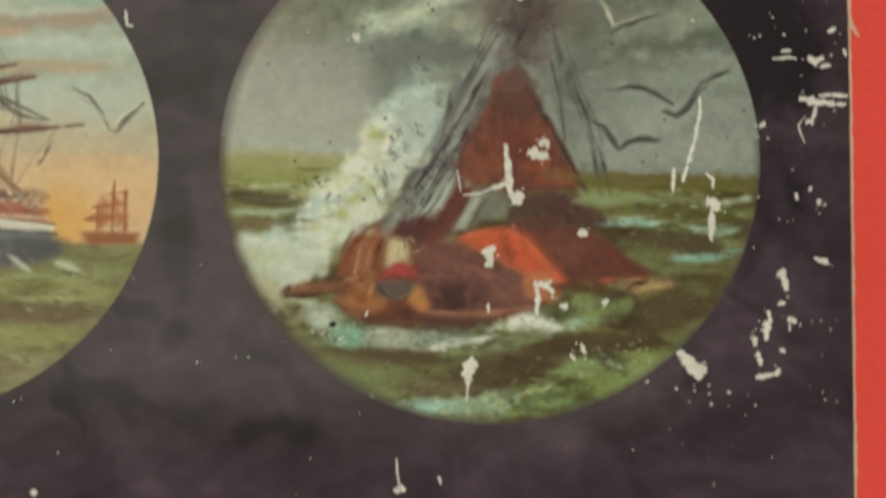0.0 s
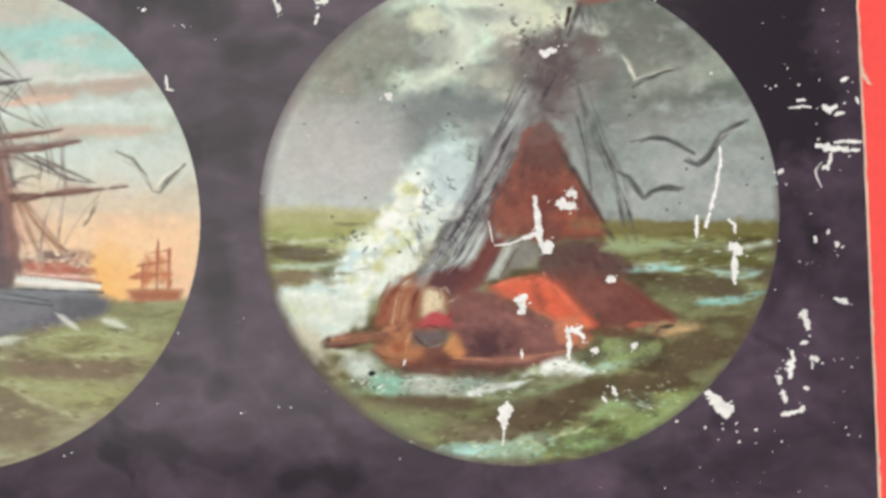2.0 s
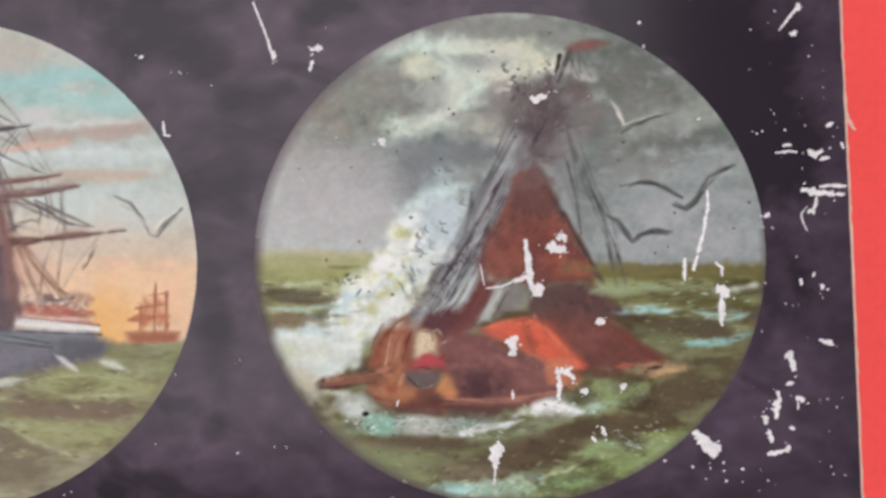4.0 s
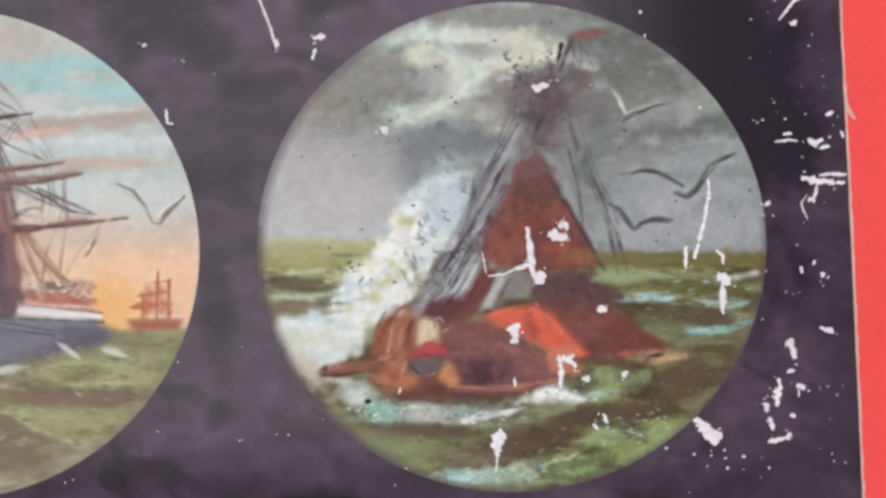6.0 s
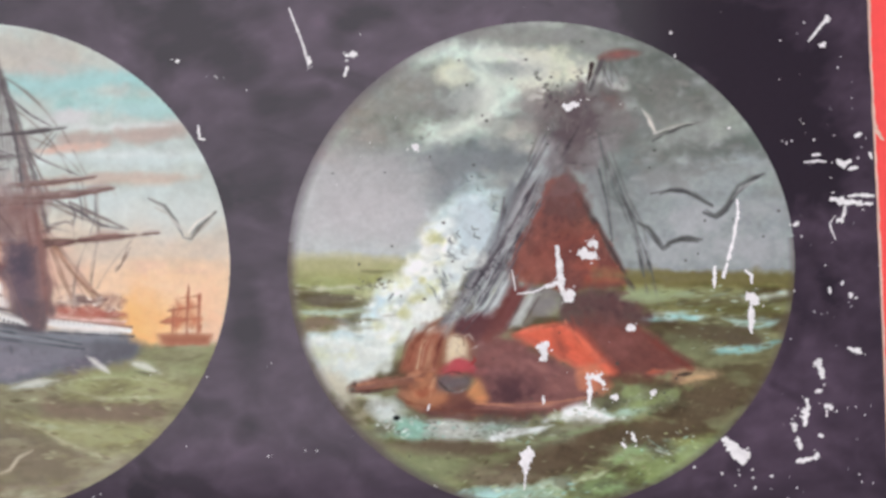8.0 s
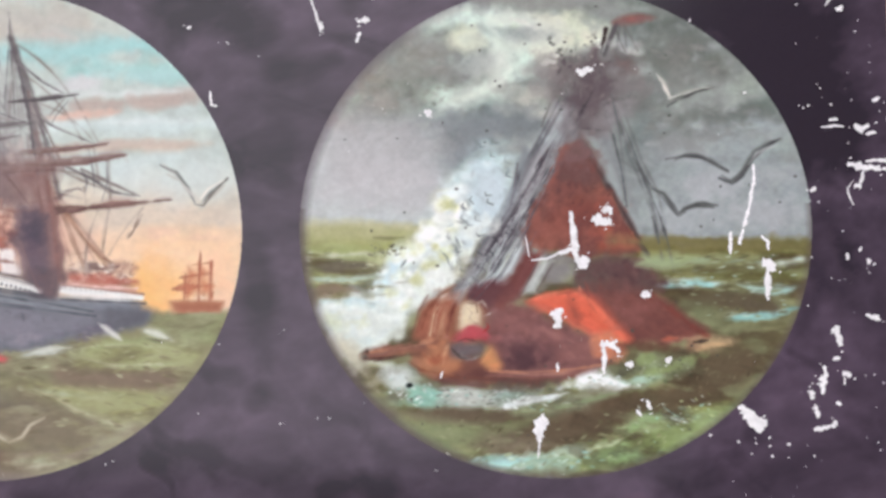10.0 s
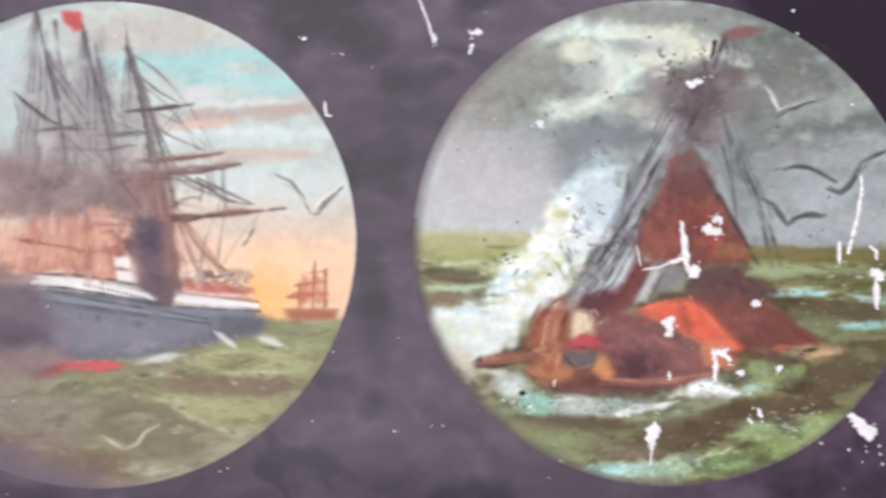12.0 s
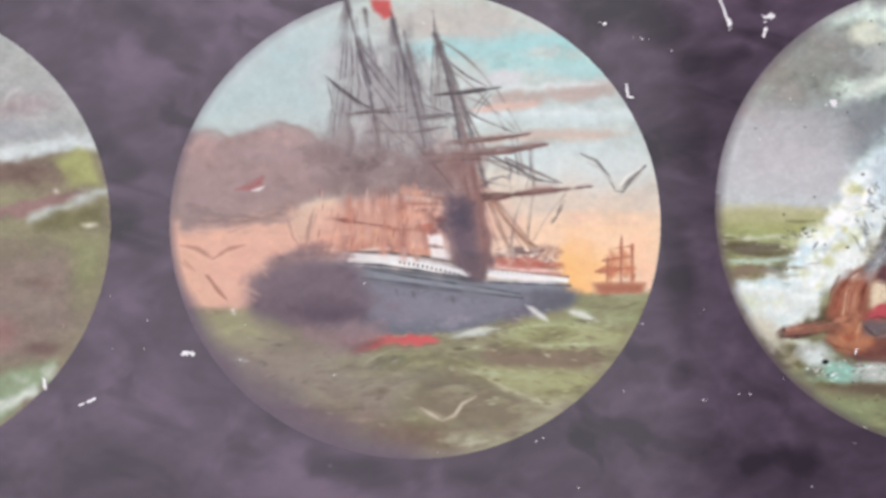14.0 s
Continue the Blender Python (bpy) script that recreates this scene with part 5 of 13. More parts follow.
cv.blob([(0.739, 0.474), (0.818, 0.454)], 40, 10, (112, 118, 114), 0.55, turn=-6, soft=1.7, wob=0.8)
cv.blob([(0.611, 0.199), (0.833, 0.057), (0.501, 0.317), (0.881, 0.220)], 60, 30, (164, 166, 170), 0.5, soft=1.9, wob=0.6)
# smoke that drops from the masthead to the top of the sail
cv.shape([(0.023, 0.695), (0.124, 0.718), (0.236, 0.705), (0.348, 0.669), (0.291, 0.588), (0.238, 0.506), (0.199, 0.390), (0.108, 0.344), (0.042, 0.391), (0.065, 0.496), (0.010, 0.590)], (104, 92, 94), 0.55, soft=36, wob=12)
cv.blob([(0.145, 0.612), (0.111, 0.542), (0.190, 0.588)], 34, 22, (82, 70, 76), 0.6, soft=1.6, wob=0.7)
cv.blob([(0.087, 0.437), (0.165, 0.413), (0.064, 0.391)], 22, 16, (92, 82, 84), 0.55, soft=1.6, wob=0.8)
cv.blob([(0.281, 0.681), (0.326, 0.646)], 24, 13, (116, 96, 92), 0.5, soft=1.6, wob=0.8)
cv.blob([(0.293, 0.740), (0.248, 0.764)], 18, 9, (178, 176, 174), 0.5, soft=1.5, wob=0.8)
cv.line([(0.064, 0.402), (0.121, 0.507), (0.167, 0.589)], 5, (70, 62, 68), 0.6, taper=2, soft=4, wob=1.0)
cv.line([(0.098, 0.419), (0.199, 0.408)], 4, (72, 64, 68), 0.7, taper=2, soft=3, wob=0.8)
cv.line([(0.230, 0.553), (0.247, 0.478), (0.273, 0.389), (0.299, 0.319)], 5, (88, 84, 86), 0.6, soft=4, wob=0.8)
cv.dabs([(0.012, 0.707), (0.237, 0.717), (0.210, 0.389), (0.042, 0.391)], 46, 16, 6, [(74, 64, 70), (122, 112, 112), (96, 84, 88)], 0.5, turn=75, spread=40)
# weather shrouds: a grey haze above, pale chinks below
cv.shape([(0.065, 0.449), (0.124, 0.390), (-0.017, 0.158), (-0.131, -0.027), (-0.222, -0.118), (-0.119, 0.113), (-0.049, 0.298)], (128, 126, 128), 0.7, soft=16, wob=7)
cv.shape([(-0.037, 0.345), (-0.094, 0.287), (-0.175, 0.090), (-0.254, -0.002), (-0.217, -0.072), (-0.119, 0.090), (-0.039, 0.224)], (138, 134, 138), 0.6, soft=12, wob=6)
cv.line([(0.026, 0.415), (-0.061, 0.275), (-0.129, 0.159)], 10, (164, 166, 168), 0.45, taper=2, soft=8, wob=1.1)
cv.shape([(-0.120, -0.003), (-0.176, -0.073), (-0.227, -0.176), (-0.234, -0.206), (-0.166, -0.177), (-0.128, -0.096)], (190, 198, 198), 0.75, soft=8, wob=4)
cv.shape([(-0.176, -0.003), (-0.226, -0.072), (-0.278, -0.176), (-0.312, -0.206), (-0.256, -0.183), (-0.203, -0.091)], (176, 182, 184), 0.6, soft=7, wob=4)
cv.shape([(-0.265, -0.025), (-0.356, -0.163), (-0.424, -0.267), (-0.379, -0.267), (-0.300, -0.164), (-0.225, -0.044)], (134, 132, 136), 0.5, soft=8, wob=4)
for q, w, a in (([(0.008, 0.391), (-0.072, 0.240), (-0.152, 0.090), (-0.243, -0.049), (-0.345, -0.198), (-0.402, -0.279)], 5, 0.7), ([(0.064, 0.391), (-0.016, 0.247), (-0.096, 0.101), (-0.176, -0.026), (-0.271, -0.176)], 5, 0.75), ([(0.093, 0.379), (0.024, 0.251), (-0.040, 0.147)], 4, 0.6),
                ([(-0.027, 0.322), (-0.118, 0.159), (-0.216, 0.009), (-0.307, -0.141)], 3, 0.6), ([(0.029, 0.298), (-0.051, 0.159), (-0.119, 0.043), (-0.199, -0.084), (-0.249, -0.176)], 3, 0.65), ([(-0.146, 0.276), (-0.156, 0.195), (-0.179, 0.113)], 3, 0.55), ([(-0.140, 0.229), (-0.175, 0.102), (-0.225, 0.016)], 3.5, 0.6),
                ([(-0.051, 0.147), (-0.104, 0.031), (-0.154, -0.084)], 3, 0.5)):
    cv.line(q, w, (88, 84, 90), a, taper=2, soft=3, wob=1.2)
for q in [(-0.311, -0.083), (-0.288, -0.106), (-0.329, -0.129), (-0.300, -0.145), (-0.270, -0.076), (-0.345, -0.175), (-0.356, -0.205), (-0.252, -0.021), (-0.323, -0.192)]:
    cv.line([q, (q[0] + 0.0201, q[1] - 0.0112), (q[0] + 0.0291, q[1] - 0.0313)], 3, (70, 68, 74), 0.6, taper=2, soft=2.2, wob=0.8)
# sail: smoky above, warmer below
cv.shape([(0.097, 0.362), (0.164, 0.320), (0.197, 0.238), (0.095, 0.192), (-0.006, 0.170), (0.040, 0.286)], (104, 66, 62), 0.6, soft=26, wob=8)
cv.shape([(-0.051, 0.159), (0.095, 0.181), (0.207, 0.156), (0.283, 0.016), (0.327, -0.066), (0.226, -0.088), (0.114, -0.099), (0.058, -0.075), (-0.120, -0.050), (-0.097, 0.066)], (120, 62, 56), 0.5, soft=22, wob=8)
cv.blob([(0.171, -0.030), (0.249, -0.054), (0.206, 0.110), (0.115, -0.006)], 30, 16, (158, 76, 60), 0.55, soft=1.6, wob=0.8)
cv.blob([(-0.018, 0.089), (-0.064, -0.004), (0.027, 0.158)], 26, 22, (104, 62, 62), 0.5, soft=1.7, wob=0.8)
cv.line([(0.108, 0.339), (0.185, 0.222), (0.262, 0.081), (0.327, -0.041), (0.364, -0.101)], 5, (70, 58, 58), 0.65, soft=5, wob=0.8)
cv.shape([(0.091, -0.099), (0.203, -0.088), (0.315, -0.089), (0.337, -0.136), (0.403, -0.195), (0.313, -0.252), (0.179, -0.215), (0.102, -0.180)], (92, 66, 66), 0.65, soft=22, wob=8)
cv.blob([(0.135, -0.180), (0.258, -0.181), (0.358, -0.229)], 36, 16, (88, 60, 62), 0.5, soft=1.7, wob=0.7)
cv.shape([(-0.121, -0.073), (-0.166, -0.177), (-0.201, -0.281), (-0.145, -0.281), (-0.077, -0.178), (-0.043, -0.086)], (112, 62, 62), 0.6, soft=8, wob=4)
cv.shape([(-0.054, -0.109), (-0.111, -0.201), (-0.134, -0.263), (-0.078, -0.254), (-0.032, -0.167), (0.002, -0.121)], (176, 180, 176), 0.6, soft=8, wob=4)
cv.shape([(-0.032, -0.120), (0.058, -0.110), (0.079, -0.180), (-0.022, -0.213), (-0.067, -0.259)], (128, 124, 122), 0.6, soft=10, wob=5)
cv.line([(-0.065, -0.115), (-0.134, -0.254)], 4, (84, 72, 74), 0.7, taper=2, soft=3)
cv.line([(-0.010, -0.132), (-0.078, -0.247)], 4, (84, 72, 74), 0.6, taper=2, soft=3)
# fallen sail and hull
cv.shape([(0.090, -0.214), (0.224, -0.204), (0.335, -0.252), (0.468, -0.334), (0.590, -0.405), (0.512, -0.439), (0.377, -0.454), (0.288, -0.448), (0.189, -0.331)], (118, 66, 60), 0.5, soft=24, wob=7)
cv.blob([(0.379, -0.357), (0.468, -0.392), (0.312, -0.310)], 34, 14, (128, 62, 56), 0.5, turn=-28, soft=1.7, wob=0.8)
cv.shape([(-0.101, -0.282), (0.000, -0.255), (0.090, -0.242), (0.156, -0.296), (0.211, -0.366), (0.288, -0.448), (0.221, -0.452), (0.132, -0.412), (0.032, -0.364), (-0.045, -0.324)], (218, 96, 68), 0.5, soft=14, wob=5)
cv.line([(0.055, -0.353), (0.132, -0.400), (0.221, -0.436)], 9, (196, 84, 62), 0.6, taper=2, soft=8, wob=0.9)
cv.line([(0.100, -0.307), (0.177, -0.366), (0.266, -0.436)], 10, (228, 112, 80), 0.5, taper=2, soft=8, wob=0.9)
cv.line([(0.168, -0.262), (0.211, -0.355), (0.277, -0.437)], 12, (150, 68, 58), 0.5, taper=2, soft=10, wob=0.9)
cv.shape([(-0.268, -0.280), (-0.134, -0.270), (-0.001, -0.352), (0.132, -0.423), (0.176, -0.493), (0.085, -0.573), (-0.138, -0.587), (-0.248, -0.511), (-0.291, -0.372)], (132, 84, 82), 0.5, soft=30, wob=8)
cv.blob([(-0.126, -0.524), (-0.070, -0.490), (-0.158, -0.466)], 40, 26, (86, 56, 62), 0.55, soft=1.6, wob=0.6)
cv.blob([(0.064, -0.515), (-0.002, -0.422), (0.120, -0.469)], 30, 16, (142, 90, 86), 0.5, soft=1.7, wob=0.8)
cv.line([(-0.282, -0.592), (-0.137, -0.577), (-0.004, -0.584), (0.108, -0.573)], 9, (148, 98, 88), 0.5, taper=2, soft=9, wob=1.0)
cv.line([(-0.449, -0.613), (-0.294, -0.631), (-0.138, -0.640), (-0.004, -0.625)], 14, (88, 60, 58), 0.6, taper=2, soft=11, wob=1.0)
cv.line([(-0.760, -0.506), (-0.671, -0.491), (-0.581, -0.466), (-0.492, -0.458)], 15, (126, 84, 72), 0.65, soft=5, wob=0.6)
cv.line([(-0.733, -0.485), (-0.648, -0.470), (-0.570, -0.448)], 5, (160, 108, 90), 0.6, taper=2, soft=4)
cv.line([(-0.715, -0.525), (-0.604, -0.501), (-0.537, -0.494)], 4, (76, 50, 48), 0.6, taper=2, soft=4)
cv.shape([(-0.563, -0.427), (-0.547, -0.346), (-0.502, -0.289), (-0.446, -0.255), (-0.357, -0.233), (-0.391, -0.325), (-0.414, -0.417), (-0.492, -0.451)], (150, 84, 64), 0.55, soft=10, wob=5)
cv.line([(-0.473, -0.301), (-0.487, -0.370), (-0.497, -0.428)], 6, (200, 176, 140), 0.7, taper=2, soft=4)
cv.line([(-0.435, -0.297), (-0.452, -0.371), (-0.465, -0.428)], 5, (186, 152, 118), 0.7, taper=2, soft=4)
cv.line([(-0.395, -0.279), (-0.413, -0.348), (-0.430, -0.417)], 7, (122, 62, 52), 0.7, taper=2, soft=5)
cv.shape([(-0.481, -0.451), (-0.414, -0.440), (-0.426, -0.509), (-0.382, -0.545), (-0.427, -0.579), (-0.516, -0.566), (-0.549, -0.520)], (172, 108, 72), 0.6, soft=14, wob=6)
cv.blob([(-0.471, -0.520)], 14, 10, (150, 78, 56), 0.6, soft=1.3, wob=0.7)
cv.shape([(-0.274, -0.470), (-0.248, -0.511), (-0.222, -0.563), (-0.282, -0.562), (-0.311, -0.534)], (192, 126, 76), 0.7, soft=8, wob=4)
cv.shape([(-0.368, -0.307), (-0.324, -0.293), (-0.309, -0.331), (-0.300, -0.368), (-0.340, -0.381), (-0.381, -0.399), (-0.385, -0.353)], (212, 196, 164), 0.7, soft=6, wob=4)
cv.shape([(-0.392, -0.422), (-0.358, -0.390), (-0.309, -0.377), (-0.274, -0.400), (-0.278, -0.442), (-0.359, -0.446), (-0.403, -0.450)], (178, 60, 74), 0.65, soft=6, wob=4)
cv.shape([(-0.414, -0.459), (-0.292, -0.451), (-0.297, -0.511), (-0.360, -0.533), (-0.415, -0.510)], (106, 92, 96), 0.5, soft=8, wob=4)
cv.blob([(-0.332, -0.464), (-0.324, -0.515)], 5, 4, (176, 186, 190), 0.7, soft=1.1, wob=0.8)
cv.shape([(-0.357, -0.233), (-0.245, -0.199), (-0.156, -0.212), (-0.201, -0.281), (-0.279, -0.303), (-0.312, -0.280)], (98, 58, 62), 0.5, soft=14, wob=6)
# far water, spray and broken crests
cv.shape([(-0.989, 0.038), (-0.800, 0.045), (-0.555, 0.024), (-0.544, -0.046), (-0.801, -0.066), (-0.979, -0.060)], (160, 162, 104), 0.5, soft=16, wob=5)
cv.line([(-0.989, 0.047), (-0.800, 0.045), (-0.577, 0.020)], 12, (188, 186, 150), 0.5, soft=12, wob=0.8)
cv.line([(-0.711, -0.021), (-0.656, -0.024), (-0.595, -0.019)], 7, (104, 106, 62), 0.7, taper=2, soft=4, wob=0.8)
cv.line([(-0.957, -0.076), (-0.868, -0.093), (-0.734, -0.081)], 9, (186, 188, 158), 0.6, taper=2, soft=7, wob=1.0)
cv.shape([(-0.957, -0.139), (-0.890, -0.116), (-0.779, -0.108), (-0.712, -0.132), (-0.779, -0.159), (-0.902, -0.169)], (104, 96, 78), 0.7, soft=8, wob=5)
cv.line([(-0.946, -0.185), (-0.846, -0.195), (-0.713, -0.183)], 10, (160, 178, 156), 0.7, taper=2, soft=8, wob=1.0)
cv.line([(-0.958, -0.231), (-0.869, -0.223), (-0.769, -0.238)], 16, (130, 112, 94), 0.6, taper=2, soft=10, wob=0.9)
cv.dabs([(-0.734, -0.048), (-0.578, -0.059), (-0.601, -0.110), (-0.690, -0.095)], 22, 9, 4, [(96, 96, 78), (124, 124, 100)], 0.6, spread=50)
cv.shape([(-0.544, -0.022), (-0.499, 0.019), (-0.454, 0.070), (-0.420, 0.151), (-0.353, 0.162), (-0.376, 0.046), (-0.422, -0.047), (-0.489, -0.069), (-0.533, -0.064)], (226, 228, 220), 0.5, soft=16, wob=8)
cv.shape([(-0.329, 0.266), (-0.240, 0.289), (-0.184, 0.241), (-0.163, 0.160), (-0.202, 0.067), (-0.276, -0.002), (-0.333, -0.071), (-0.354, -0.001), (-0.320, 0.092), (-0.353, 0.173)], (186, 200, 206), 0.55, soft=22, wob=9)
cv.shape([(-0.690, -0.171), (-0.656, -0.102), (-0.578, -0.103), (-0.601, -0.161), (-0.668, -0.218)], (190, 212, 216), 0.6, soft=10, wob=6)
cv.blob([(-0.321, -0.001), (-0.276, 0.033), (-0.355, -0.117), (-0.423, -0.163), (-0.378, -0.175), (-0.446, -0.267)], 22, 16, (222, 226, 218), 0.55, soft=1.4, wob=0.9)
cv.blob([(-0.489, -0.132), (-0.433, -0.105), (-0.557, -0.196), (-0.466, -0.058), (-0.420, 0.104), (-0.858, -0.348)], 15, 9, (188, 190, 122), 0.6, soft=1.3, wob=0.9)
cv.blob([(-0.534, -0.115), (-0.602, -0.230), (-0.511, -0.011), (-0.455, -0.000), (-0.479, -0.174), (-0.625, -0.346), (-0.780, -0.321)], 20, 14, (238, 240, 236), 0.55, soft=1.3, wob=0.9)
cv.shape([(-0.925, -0.273), (-0.802, -0.263), (-0.602, -0.242), (-0.580, -0.346), (-0.603, -0.427), (-0.759, -0.464), (-0.859, -0.435), (-0.925, -0.365)], (206, 214, 208), 0.4, soft=26, wob=8)
cv.line([(-0.925, -0.278), (-0.802, -0.274), (-0.691, -0.285)], 9, (180, 208, 212), 0.55, taper=2, soft=8, wob=1.0)
cv.blob([(-0.870, -0.440), (-0.804, -0.482), (-0.793, -0.540)], 26, 18, (196, 190, 168), 0.5, soft=1.6, wob=0.7)
cv.shape([(-0.693, -0.541), (-0.582, -0.531), (-0.549, -0.589), (-0.572, -0.646), (-0.672, -0.633), (-0.716, -0.575)], (196, 206, 202), 0.55, soft=14, wob=7)
cv.shape([(-0.583, -0.623), (-0.494, -0.635), (-0.450, -0.682), (-0.517, -0.716), (-0.594, -0.687)], (140, 192, 172), 0.6, soft=12, wob=7)
cv.shape([(-0.450, -0.647), (-0.361, -0.630), (-0.272, -0.654), (-0.261, -0.707), (-0.384, -0.713), (-0.461, -0.689)], (178, 184, 176), 0.55, soft=10, wob=6)
cv.line([(-0.206, -0.715), (-0.150, -0.692), (-0.061, -0.680), (-0.005, -0.671)], 9, (230, 238, 240), 0.75, taper=2, soft=6, wob=1.0)
cv.line([(-0.261, -0.684), (-0.205, -0.650), (-0.183, -0.697)], 12, (150, 172, 166), 0.6, taper=2, soft=8, wob=1.0)
cv.shape([(-0.606, -0.726), (-0.450, -0.721), (-0.273, -0.730), (-0.184, -0.747), (-0.273, -0.783), (-0.495, -0.776), (-0.584, -0.761)], (112, 98, 78), 0.6, soft=14, wob=7)
cv.shape([(-0.573, -0.773), (-0.451, -0.797), (-0.296, -0.806), (-0.318, -0.856), (-0.452, -0.866), (-0.518, -0.842)], (124, 140, 92), 0.6, soft=16, wob=7)
cv.shape([(-0.296, -0.810), (-0.140, -0.801), (0.038, -0.780), (0.105, -0.815), (-0.030, -0.883), (-0.252, -0.894), (-0.363, -0.879)], (122, 110, 88), 0.55, soft=18, wob=8)
cv.shape([(-0.139, -0.697), (-0.005, -0.687), (0.084, -0.700), (0.038, -0.768), (-0.095, -0.767), (-0.162, -0.743)], (144, 152, 114), 0.5, soft=16, wob=8)
cv.shape([(0.006, -0.664), (0.107, -0.654), (0.173, -0.678), (0.128, -0.746), (0.028, -0.734)], (140, 148, 118), 0.5, soft=16, wob=8)
cv.blob([(0.217, -0.724), (0.284, -0.702), (0.172, -0.781)], 44, 22, (76, 62, 46), 0.6, turn=25, soft=1.7, wob=0.8)
cv.shape([(0.296, -0.679), (0.486, -0.624), (0.665, -0.637), (0.619, -0.706), (0.418, -0.715)], (106, 92, 68), 0.5, soft=18, wob=8)
cv.shape([(0.555, -0.521), (0.734, -0.499), (0.801, -0.547), (0.687, -0.661), (0.508, -0.647)], (102, 86, 66), 0.5, soft=20, wob=8)
cv.shape([(0.283, -0.829), (0.328, -0.783), (0.417, -0.796), (0.551, -0.751), (0.641, -0.718), (0.584, -0.798), (0.438, -0.888), (0.304, -0.887)], (138, 154, 94), 0.55, soft=16, wob=8)
cv.shape([(0.082, -0.872), (0.216, -0.851), (0.326, -0.887), (0.393, -0.915), (0.259, -0.967), (0.103, -0.965)], (126, 152, 104), 0.5, soft=18, wob=8)
cv.shape([(0.104, -0.884), (0.171, -0.846), (0.249, -0.840), (0.215, -0.886), (0.148, -0.912)], (168, 164, 112), 0.5, soft=12, wob=6)
cv.line([(0.406, -0.750), (0.440, -0.769), (0.495, -0.781)], 10, (190, 218, 218), 0.75, taper=2, soft=6, wob=1.0)
cv.line([(0.305, -0.829), (0.350, -0.807), (0.383, -0.823)], 14, (160, 178, 128), 0.55, taper=2, soft=10, wob=1.0)
cv.line([(-0.052, -0.917), (0.059, -0.888), (0.148, -0.912)], 16, (168, 184, 160), 0.6, taper=2, soft=10, wob=1.1)
cv.line([(-0.319, -0.948), (-0.230, -0.931), (-0.141, -0.923)], 10, (150, 186, 180), 0.6, taper=2, soft=7, wob=1.0)
cv.shape([(0.029, -0.618), (0.108, -0.589), (0.185, -0.604), (0.252, -0.628), (0.319, -0.638), (0.218, -0.651), (0.085, -0.642)], (220, 224, 222), 0.6, soft=10, wob=6)
cv.line([(0.263, -0.628), (0.330, -0.610), (0.398, -0.593)], 9, (168, 200, 196), 0.65, taper=2, soft=6, wob=1.0)
cv.shape([(0.309, -0.541), (0.377, -0.495), (0.510, -0.520), (0.532, -0.578), (0.419, -0.623), (0.353, -0.606)], (136, 152, 108), 0.5, soft=14, wob=8)
cv.dabs([(0.309, -0.541), (0.510, -0.520), (0.520, -0.590), (0.353, -0.611)], 34, 8, 4, [(60, 66, 46), (176, 190, 156), (196, 204, 180)], 0.6, spread=90)
cv.shape([(0.511, -0.451), (0.612, -0.440), (0.713, -0.458), (0.622, -0.498), (0.533, -0.497)], (168, 142, 104), 0.55, soft=12, wob=6)
cv.line([(0.544, -0.493), (0.601, -0.470), (0.656, -0.471)], 8, (196, 156, 108), 0.6, taper=2, soft=6)
cv.shape([(0.338, -0.089), (0.472, -0.126), (0.584, -0.127), (0.493, -0.161), (0.314, -0.147)], (146, 158, 116), 0.5, soft=10, wob=6)
cv.line([(0.338, -0.055), (0.540, -0.052), (0.831, -0.064)], 12, (118, 110, 58), 0.55, soft=9, wob=0.9)
cv.line([(0.470, -0.219), (0.548, -0.219), (0.615, -0.234)], 10, (150, 196, 190), 0.7, taper=2, soft=6, wob=1.0)
cv.line([(0.705, -0.226), (0.783, -0.250), (0.873, -0.258)], 8, (162, 192, 180), 0.6, taper=2, soft=6, wob=1.0)
cv.shape([(0.648, -0.278), (0.761, -0.256), (0.883, -0.293), (0.849, -0.339), (0.692, -0.325)], (92, 82, 62), 0.5, soft=12, wob=6)
cv.shape([(0.491, -0.288), (0.626, -0.290), (0.692, -0.348), (0.602, -0.405), (0.513, -0.358)], (116, 122, 84), 0.5, soft=16, wob=8)
cv.line([(0.692, -0.360), (0.781, -0.361), (0.905, -0.344)], 9, (140, 190, 186), 0.65, taper=2, soft=6, wob=1.0)
cv.line([(0.627, -0.209), (0.739, -0.187), (0.874, -0.188)], 14, (92, 88, 48), 0.45, taper=2, soft=10, wob=1.0)
# fourth pass: broken rigging, worn canvas and deep water
cv.shape([(-0.414, 0.805), (-0.312, 0.844), (-0.262, 0.768), (-0.347, 0.734)], (198, 206, 186), 0.6, soft=20, wob=8)
cv.blob([(0.002, 0.848), (0.069, 0.817), (-0.010, 0.766)], 26, 14, (204, 208, 190), 0.5, soft=1.6, wob=0.8)
cv.dabs([(0.065, 0.438), (0.109, 0.379), (-0.120, -0.027), (-0.245, -0.176), (-0.357, -0.256), (-0.401, -0.256), (-0.243, -0.025), (-0.061, 0.287)], 90, 44, 3, [(84, 80, 86), (100, 96, 102), (70, 66, 74)], 0.6, turn=58, spread=7, name="shroud#0")
cv.dabs([(0.042, 0.391), (0.097, 0.367), (-0.120, -0.027), (-0.245, -0.176), (-0.243, -0.072), (-0.061, 0.252)], 26, 30, 4, [(176, 178, 180), (150, 148, 150)], 0.5, turn=58, spread=8)
cv.dabs([(-0.130, 0.113), (-0.165, -0.003), (-0.357, -0.233), (-0.390, -0.233), (-0.243, -0.025)], 46, 12, 2.6, [(66, 62, 70), (84, 80, 88)], 0.6, turn=10, spread=50)
